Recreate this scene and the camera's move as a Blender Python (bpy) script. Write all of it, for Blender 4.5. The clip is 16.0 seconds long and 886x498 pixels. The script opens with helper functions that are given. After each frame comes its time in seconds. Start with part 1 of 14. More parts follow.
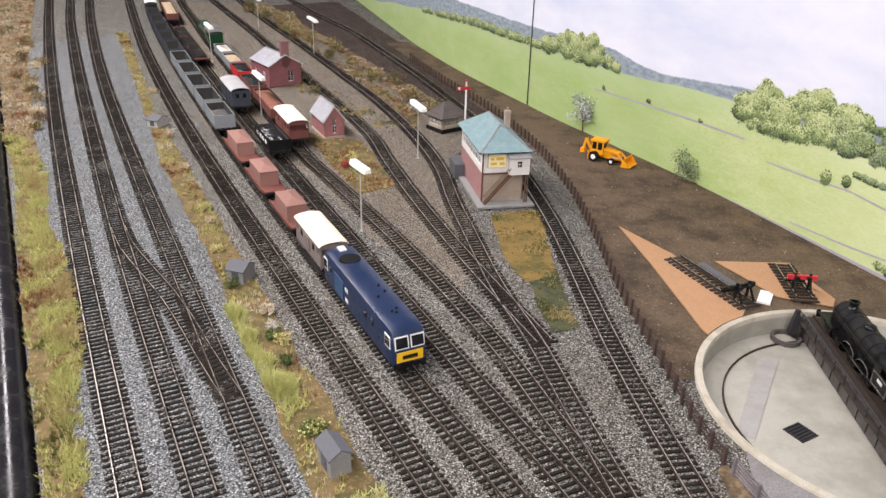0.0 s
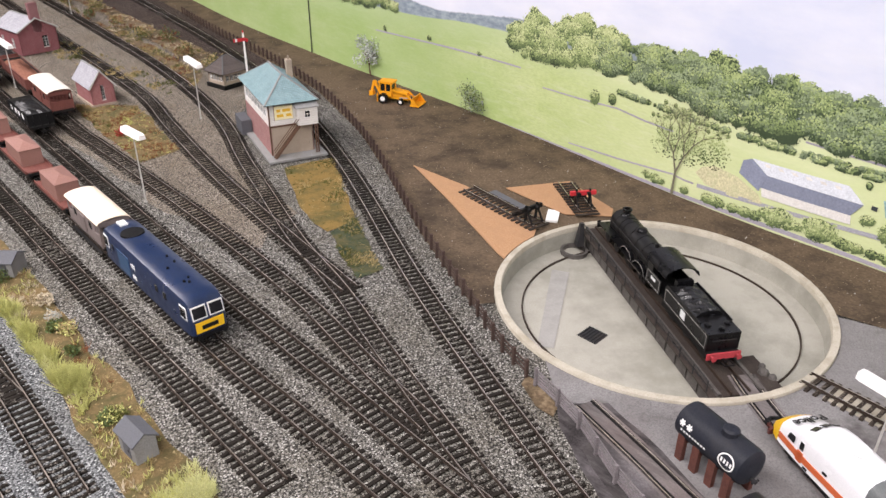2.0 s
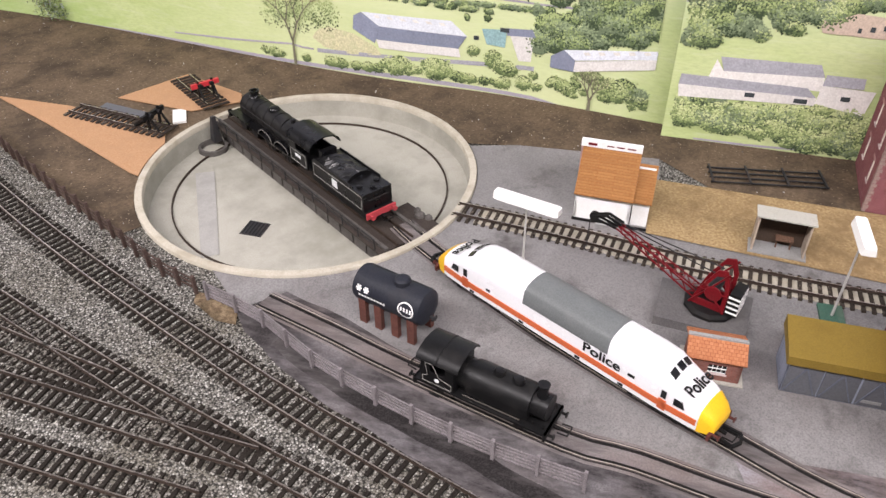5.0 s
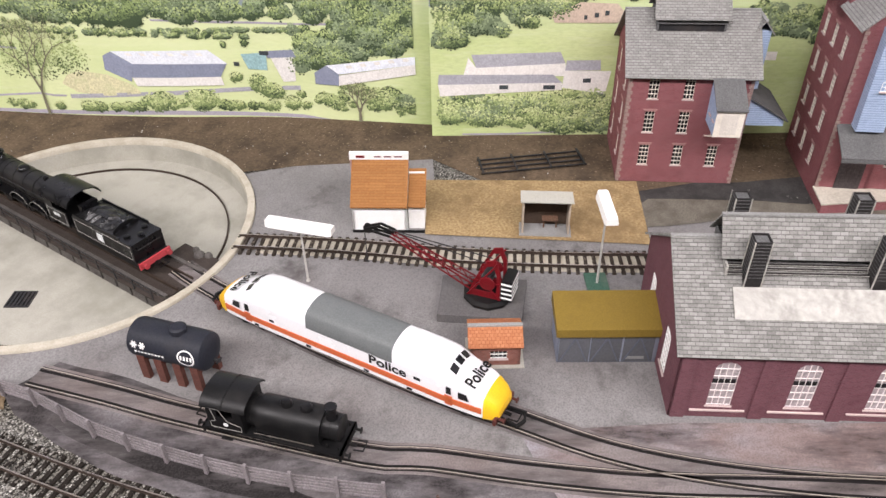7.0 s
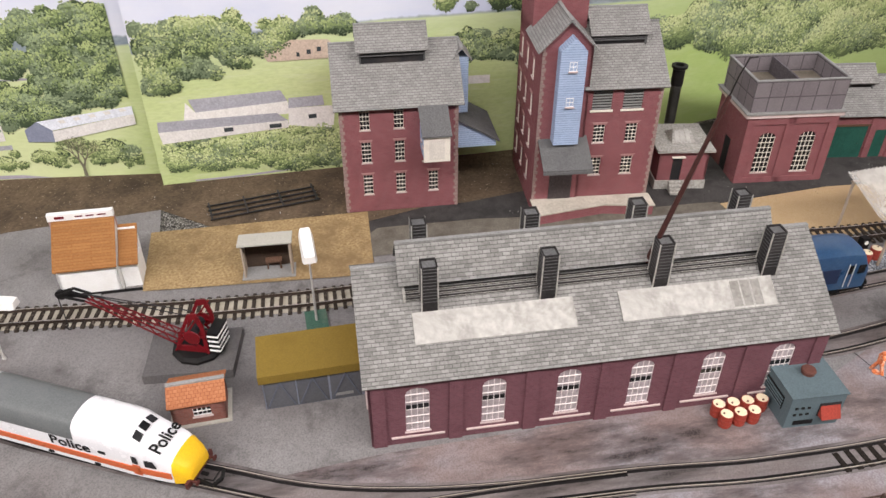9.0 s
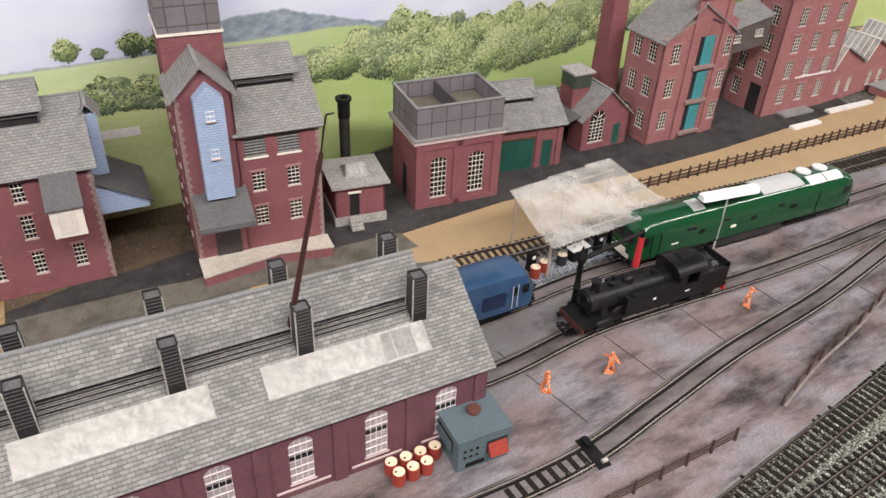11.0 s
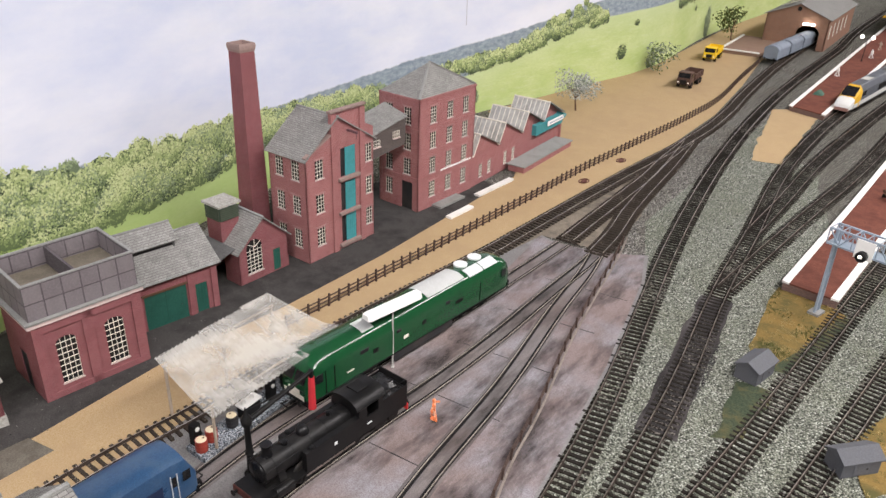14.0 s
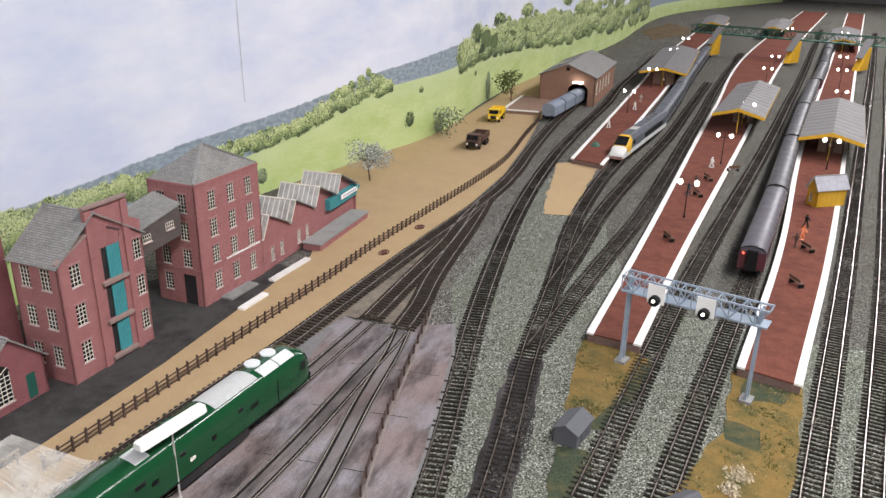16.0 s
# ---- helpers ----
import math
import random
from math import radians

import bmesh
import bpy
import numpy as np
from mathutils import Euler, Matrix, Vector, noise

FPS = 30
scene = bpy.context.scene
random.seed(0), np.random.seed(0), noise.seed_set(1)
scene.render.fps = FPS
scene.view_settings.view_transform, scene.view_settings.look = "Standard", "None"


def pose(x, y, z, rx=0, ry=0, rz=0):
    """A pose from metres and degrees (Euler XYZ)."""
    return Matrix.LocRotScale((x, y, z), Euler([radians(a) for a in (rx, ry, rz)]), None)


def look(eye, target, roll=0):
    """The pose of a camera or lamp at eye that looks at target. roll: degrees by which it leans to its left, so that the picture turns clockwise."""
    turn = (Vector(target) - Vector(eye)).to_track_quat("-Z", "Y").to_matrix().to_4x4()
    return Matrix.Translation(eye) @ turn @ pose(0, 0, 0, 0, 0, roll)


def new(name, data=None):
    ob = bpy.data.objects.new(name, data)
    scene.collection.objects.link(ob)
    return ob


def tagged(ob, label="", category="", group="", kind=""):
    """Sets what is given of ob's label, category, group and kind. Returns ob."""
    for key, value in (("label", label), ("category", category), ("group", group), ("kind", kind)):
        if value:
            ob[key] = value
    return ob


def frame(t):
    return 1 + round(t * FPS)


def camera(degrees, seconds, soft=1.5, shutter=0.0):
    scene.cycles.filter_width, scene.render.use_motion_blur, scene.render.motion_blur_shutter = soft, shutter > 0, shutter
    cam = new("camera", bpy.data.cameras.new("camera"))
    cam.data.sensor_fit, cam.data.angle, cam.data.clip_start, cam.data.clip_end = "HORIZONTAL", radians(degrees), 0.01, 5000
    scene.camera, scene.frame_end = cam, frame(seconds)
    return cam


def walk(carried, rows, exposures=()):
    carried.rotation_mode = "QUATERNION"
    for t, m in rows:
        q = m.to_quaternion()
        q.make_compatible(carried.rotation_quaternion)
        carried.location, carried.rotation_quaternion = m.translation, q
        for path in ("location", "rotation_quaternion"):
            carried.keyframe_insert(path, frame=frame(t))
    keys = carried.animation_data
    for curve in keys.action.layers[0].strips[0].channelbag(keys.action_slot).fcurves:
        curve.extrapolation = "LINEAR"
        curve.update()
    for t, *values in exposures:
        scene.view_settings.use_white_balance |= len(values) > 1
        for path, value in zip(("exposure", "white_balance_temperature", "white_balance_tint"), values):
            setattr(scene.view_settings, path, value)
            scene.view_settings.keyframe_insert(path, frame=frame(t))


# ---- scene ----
cam = camera(60.34, 16.0)
PATH = [
    (0, (0.11308, -0.03215, 0.40599), (0.11642, 1.77428, -0.45238), 1.44),
    (0.5, (0.11866, -0.03166, 0.40615), (0.21608, 1.75926, -0.47880), 1.15),
    (1, (0.12723, -0.03343, 0.40460), (0.31784, 1.73732, -0.50542), 0.58),
    (1.5, (0.13253, -0.03239, 0.40176), (0.46134, 1.70027, -0.54152), 0.64),
    (2, (0.13699, -0.03108, 0.40129), (0.59793, 1.65772, -0.56591), 0.67),
    (2.5, (0.14076, -0.03058, 0.39956), (0.72749, 1.59849, -0.60138), 0.25),
    (3, (0.14617, -0.02884, 0.39815), (0.85368, 1.52356, -0.64564), -0.31),
    (3.5, (0.15045, -0.02369, 0.39698), (0.97489, 1.43922, -0.68939), -0.46),
    (4, (0.15226, -0.02085, 0.39282), (1.08605, 1.34072, -0.73598), -0.19),
    (4.2, (0.15485, -0.02071, 0.39202), (1.11632, 1.29930, -0.76260), -0.24),
    (6.3, (0.18476, -0.03067, 0.39502), (1.48138, 0.85991, -0.84016), 0.08),
    (6.5, (0.18847, -0.03574, 0.39474), (1.50376, 0.83304, -0.83620), 0.01),
    (7, (0.19882, -0.05883, 0.40437), (1.55151, 0.76741, -0.81527), -1.22),
    (7.5, (0.21281, -0.08550, 0.40645), (1.62234, 0.67026, -0.79440), -0.87),
    (8, (0.22430, -0.10903, 0.40845), (1.68136, 0.57644, -0.77776), -0.79),
    (8.5, (0.23771, -0.13250, 0.41042), (1.73802, 0.47735, -0.76311), -0.37),
    (9, (0.25636, -0.15982, 0.40846), (1.79918, 0.34456, -0.76001), -0.01),
    (9.5, (0.28061, -0.19213, 0.41317), (1.85923, 0.13772, -0.76969), 1.03),
    (10, (0.29828, -0.21200, 0.41582), (1.90321, -0.01488, -0.76118), 2.16),
    (10.2, (0.30500, -0.21840, 0.41533), (1.91844, -0.06680, -0.75678), 2.43),
    (12.3, (0.36004, -0.28520, 0.41914), (2.03475, -0.66411, -0.60643), 2.66),
    (12.5, (0.36365, -0.28888, 0.42058), (2.03959, -0.71667, -0.58352), 2.66),
    (13, (0.37520, -0.29728, 0.41947), (2.03765, -0.84410, -0.54865), 2.47),
    (13.5, (0.38454, -0.30865, 0.41858), (2.01779, -0.97361, -0.52499), 2.54),
    (14, (0.38905, -0.31746, 0.42114), (2.01180, -1.06846, -0.47479), 2.09),
    (14.5, (0.39706, -0.33177, 0.42104), (1.99088, -1.19638, -0.42289), 2.07),
    (15, (0.40952, -0.34601, 0.41748), (1.96324, -1.31555, -0.38622), 1.71),
    (15.5, (0.41844, -0.35921, 0.41399), (1.91468, -1.44406, -0.35045), 1.36),
    (16, (0.42680, -0.36900, 0.41013), (1.86772, -1.55501, -0.30899), 1.22),
]
walk(cam, [(t, look(eye, target, roll)) for t, eye, target, roll in PATH], [(0.0, 0.0, 6400, 13), (4.2, 0.02, 6400, 14), (5.4, 0.1, 6350, 14), (6.4, 0.16, 6300, 14), (7.0, 0.1, 6400, 13), (7.6, -0.13, 6480, 12), (10.0, -0.1, 6500, 11), (12.3, -0.05, 6500, 10), (13.5, 0.0, 6480, 10), (15.0, -0.09, 6250, 9), (16.0, -0.15, 6200, 9)])

# ---- light: a room with fluorescent ceiling panels ----
world = bpy.data.worlds.new("room_world")
scene.world = world
world.use_nodes = True
world.node_tree.nodes["Background"].inputs[0].default_value = (0.9, 0.93, 1.0, 1)
world.node_tree.nodes["Background"].inputs[1].default_value = 0.02


def ceiling_lamp(x, y, sx, sy, watts, turn=0.0):
    data = bpy.data.lights.new("ceiling_lamp", "AREA")
    data.shape, data.size, data.size_y, data.energy = "RECTANGLE", sx, sy, watts
    data.color = (1.0, 0.94, 0.925)
    ob = new("ceiling_lamp", data)
    ob.matrix_world = pose(x, y, 1.55, 0, 0, turn)
    return ob


LAMP_WATTS = 37.6
# the last two lamps are unseen, added to brighten the far station end
for lx, ly, turn in ((-1.5, 2.5, 27), (-0.95, 1.2, 27), (-0.35, 0.0, 27), (0.25, -1.2, 27), (0.85, -2.5, 27), (1.6, -4.0, 27), (2.5, -5.4, 27), (3.3, -7.0, 27)):
    ceiling_lamp(lx - 0.17, ly - 0.09, 0.35, 1.25, LAMP_WATTS * (1.15 if ly > 1 else 1.0), turn)


# ---- materials ----
def ramp_mix(nt, fac, c0, c1):
    n = nt.nodes.new("ShaderNodeMix")
    n.data_type = "RGBA"
    nt.links.new(fac, n.inputs["Factor"])
    for i, c in ((6, c0), (7, c1)):
        if isinstance(c, tuple):
            n.inputs[i].default_value = (*c[:3], 1)
        else:
            nt.links.new(c, n.inputs[i])
    return n.outputs[2]


def span(nt, value, a, b, c=0.0, d=1.0):
    n = nt.nodes.new("ShaderNodeMapRange")
    nt.links.new(value, n.inputs[0])
    for i, v in enumerate((a, b, c, d)):
        n.inputs[i + 1].default_value = v
    return n.outputs[0]


def sums(nt, op, a, b):
    n = nt.nodes.new("ShaderNodeMath")
    n.operation = op
    for i, v in enumerate((a, b)):
        if isinstance(v, (int, float)):
            n.inputs[i].default_value = v
        else:
            nt.links.new(v, n.inputs[i])
    return n.outputs[0]


def fog(nt, co, scale, detail=3.0, rough=0.55):
    n = nt.nodes.new("ShaderNodeTexNoise")
    n.inputs["Scale"].default_value, n.inputs["Detail"].default_value = scale, detail
    n.inputs["Roughness"].default_value = rough
    nt.links.new(co, n.inputs["Vector"])
    return n.outputs[0]


def cells(nt, co, scale, want="Distance"):
    n = nt.nodes.new("ShaderNodeTexVoronoi")
    n.inputs["Scale"].default_value = scale
    nt.links.new(co, n.inputs["Vector"])
    return n.outputs[want]


def start(name, rough=0.7, metal=0.0, gloss=0.4):
    m = bpy.data.materials.new(name)
    m.use_nodes = True
    nt = m.node_tree
    b = nt.nodes["Principled BSDF"]
    b.inputs["Roughness"].default_value, b.inputs["Metallic"].default_value = rough, metal
    b.inputs["Specular IOR Level"].default_value = gloss
    co = nt.nodes.new("ShaderNodeTexCoord")
    return m, nt, b, co


def bump(nt, b, height, strength, dist=0.0006):
    n = nt.nodes.new("ShaderNodeBump")
    n.inputs["Strength"].default_value, n.inputs["Distance"].default_value = strength, dist
    nt.links.new(height, n.inputs["Height"])
    nt.links.new(n.outputs[0], b.inputs["Normal"])


def paint(name, col, rough=0.5, metal=0.0, var=0.18, dirt=None, amount=0.35, fine=900.0, big=45.0, gloss=0.18, relief=0.15):
    """Painted, moulded or printed surface: fine grain and larger weathering stains."""
    m, nt, b, co = start(name, rough, metal, gloss)
    v = co.outputs["Object"]
    a = fog(nt, v, fine, 2.0)
    g = fog(nt, v, big, 4.0, 0.65)
    lo, hi = tuple(c * (1 - var) for c in col), tuple(min(1, c * (1 + var)) for c in col)
    c = ramp_mix(nt, span(nt, a, 0.3, 0.7), lo, hi)
    dirt = dirt or tuple(x * 0.55 + 0.015 for x in col)
    c = ramp_mix(nt, span(nt, g, 0.48, 0.72, 0.0, amount), c, dirt)
    info = nt.nodes.new("ShaderNodeObjectInfo")
    hsv = nt.nodes.new("ShaderNodeHueSaturation")
    nt.links.new(c, hsv.inputs["Color"])
    nt.links.new(span(nt, info.outputs["Random"], 0, 1, 0.92, 1.08), hsv.inputs["Value"])
    nt.links.new(hsv.outputs[0], b.inputs["Base Color"])
    nt.links.new(span(nt, g, 0.3, 0.7, max(0.03, rough - 0.12), min(1, rough + 0.12)), b.inputs["Roughness"])
    if relief:
        bump(nt, b, a, relief, 0.0003)
    return m


def ground_mat(name, c0, c1, c2, fine=700.0, mid=60.0, big=9.0, rough=0.95, relief=0.5, speck=0.0, speck_col=(0.5, 0.48, 0.42), deep=0.0008):
    m, nt, b, co = start(name, rough, 0.0, 0.06)
    v = co.outputs["Object"]
    a, g, w = fog(nt, v, fine, 3.0), fog(nt, v, mid, 4.0, 0.65), fog(nt, v, big, 3.0)
    c = ramp_mix(nt, span(nt, a, 0.3, 0.7), c0, c1)
    c = ramp_mix(nt, span(nt, sums(nt, "ADD", sums(nt, "MULTIPLY", g, 0.6), sums(nt, "MULTIPLY", w, 0.4)), 0.45, 0.62, 0, 0.85), c, c2)
    if speck:
        c = ramp_mix(nt, span(nt, fog(nt, v, 420.0, 1.0), 0.72 - speck, 0.76 - speck), c, speck_col)
    nt.links.new(c, b.inputs["Base Color"])
    bump(nt, b, sums(nt, "ADD", a, g), relief, deep)
    return m


def ballast_mat(name, dark, mid, light, tint):
    """Loose stone chippings, about a millimetre each."""
    m, nt, b, co = start(name, 0.95, 0.0, 0.08)
    v = co.outputs["Object"]
    vor = nt.nodes.new("ShaderNodeTexVoronoi")
    vor.inputs["Scale"].default_value = 720.0
    nt.links.new(v, vor.inputs["Vector"])
    sep = nt.nodes.new("ShaderNodeSeparateColor")
    nt.links.new(vor.outputs["Color"], sep.inputs[0])
    c = ramp_mix(nt, span(nt, sep.outputs[0], 0.0, 0.75), dark, mid)
    c = ramp_mix(nt, span(nt, sep.outputs[1], 0.72, 0.98), c, light)
    c = ramp_mix(nt, span(nt, fog(nt, v, 14.0, 4.0, 0.6), 0.46, 0.68, 0, 0.5), c, tint)
    # crevices between the stones: their shade is put into the colour
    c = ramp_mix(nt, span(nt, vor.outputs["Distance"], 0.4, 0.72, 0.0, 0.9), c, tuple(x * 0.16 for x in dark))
    nt.links.new(c, b.inputs["Base Color"])
    inv = sums(nt, "SUBTRACT", 1.0, vor.outputs["Distance"])
    bump(nt, b, sums(nt, "ADD", inv, sums(nt, "MULTIPLY", sep.outputs[2], 0.6)), 0.9, 0.0009)
    return m


def sleeper_mat(name, col, pale, spill, stone):
    """Weathered sleepers, dusty, with chippings spilt over them in patches."""
    m, nt, b, co = start(name, 0.85, 0.0, 0.1)
    v = nt.nodes.new("ShaderNodeNewGeometry").outputs["Position"]
    c = ramp_mix(nt, span(nt, fog(nt, v, 1300.0, 2.0), 0.35, 0.7), col, pale)
    c = ramp_mix(nt, span(nt, fog(nt, v, 40.0, 4.0, 0.65), 0.45, 0.7, 0, 0.6), c, pale)
    sep = nt.nodes.new("ShaderNodeSeparateColor")
    nt.links.new(cells(nt, v, 720.0, "Color"), sep.inputs[0])
    lying = sums(nt, "ADD", sep.outputs[0], span(nt, fog(nt, v, 16.0, 4.0, 0.6), 0.35, 0.65, -0.25, 0.25))
    c = ramp_mix(nt, span(nt, lying, 1.0 - spill, 1.06 - spill), c, stone)
    nt.links.new(c, b.inputs["Base Color"])
    bump(nt, b, fog(nt, v, 1500.0, 2.0), 0.3, 0.0003)
    return m


def brick_mat(name, c0, c1, mortar, bw=0.0032, bh=0.0011, gap=0.00022, rough=0.8, stain=0.3, relief=0.3, bond=0.5, lap_shade=0.0):
    """Printed and embossed brickwork or slating, in the piece's own wall coordinates."""
    m, nt, b, co = start(name, rough, 0.0, 0.08)
    t = nt.nodes.new("ShaderNodeTexBrick")
    nt.links.new(co.outputs["UV"], t.inputs["Vector"])
    t.inputs["Scale"].default_value, t.offset = 1.0, bond
    t.inputs["Brick Width"].default_value, t.inputs["Row Height"].default_value = bw, bh
    t.inputs["Mortar Size"].default_value, t.inputs["Mortar Smooth"].default_value = gap, 0.3
    for i, c in ((1, c0), (2, c1), (3, mortar)):
        t.inputs[i].default_value = (*c, 1)
    g = fog(nt, co.outputs["Object"], 55.0, 4.0, 0.65)
    c = ramp_mix(nt, span(nt, g, 0.45, 0.75, 0, stain), t.outputs[0], tuple(x * 0.5 for x in c0))
    c = ramp_mix(nt, span(nt, fog(nt, co.outputs["Object"], 600.0, 2.0), 0.45, 0.75, 0, 0.25), c, tuple(min(1, x * 1.5) for x in c1))
    lift = sums(nt, "SUBTRACT", 1.0, t.outputs[1])
    if lap_shade:
        sep = nt.nodes.new("ShaderNodeSeparateXYZ")
        nt.links.new(co.outputs["UV"], sep.inputs[0])
        row = sums(nt, "FRACT", sums(nt, "DIVIDE", sep.outputs[1], bh), 0.0)
        # shadow line where slate courses overlap, painted into the colour
        c = ramp_mix(nt, span(nt, row, 0.0, 0.26, lap_shade, 0), c, mortar)
        lift = sums(nt, "SUBTRACT", sums(nt, "MULTIPLY", lift, 0.4), row)
    nt.links.new(c, b.inputs["Base Color"])
    bump(nt, b, lift, relief, 0.0003)
    return m


def glow_mat(name, col, power):
    m, nt, b, co = start(name, 0.4)
    b.inputs["Base Color"].default_value = (*col, 1)
    b.inputs["Emission Color"].default_value = (*col, 1)
    b.inputs["Emission Strength"].default_value = power
    return m


def stained_mat(name, c0, c1, dark, rust, soiled=0.52, drawn=0.0):
    """Concrete with rusty bloom, cold grey patches and black oil stains."""
    m, nt, b, co = start(name, 0.75, 0.0, 0.12)
    v = co.outputs["Object"]
    c = ramp_mix(nt, span(nt, fog(nt, v, 13.0, 4.0, 0.6), 0.4, 0.62), c0, c1)
    c = ramp_mix(nt, span(nt, fog(nt, v, 9.0, 5.0, 0.65), 0.52, 0.68, 0, 0.7), c, rust)
    if drawn:
        turn, mp = nt.nodes.new("ShaderNodeVectorRotate"), nt.nodes.new("ShaderNodeMapping")
        turn.rotation_type, turn.inputs["Angle"].default_value = "Z_AXIS", radians(60)
        mp.inputs["Scale"].default_value = (1 / drawn, 1, 1)
        nt.links.new(v, turn.inputs[0])
        nt.links.new(turn.outputs[0], mp.inputs[0])
        c = ramp_mix(nt, span(nt, fog(nt, mp.outputs[0], 60.0, 5.0, 0.7), 0.46, 0.7, 0, 0.6), c, tuple(x * 0.6 for x in rust))
        oil = fog(nt, mp.outputs[0], 24.0, 6.0, 0.72)
    else:
        oil = fog(nt, v, 21.0, 6.0, 0.7)
    c = ramp_mix(nt, span(nt, oil, soiled, soiled + 0.17, 0, 0.92), c, dark)
    c = ramp_mix(nt, span(nt, fog(nt, v, 900.0, 2.0), 0.4, 0.66, 0, 0.55), c, tuple(x * 0.5 for x in c0))
    nt.links.new(c, b.inputs["Base Color"])
    nt.links.new(span(nt, oil, 0.4, 0.7, 0.8, 0.45), b.inputs["Roughness"])
    bump(nt, b, fog(nt, v, 700.0, 3.0), 0.25, 0.0004)
    return m


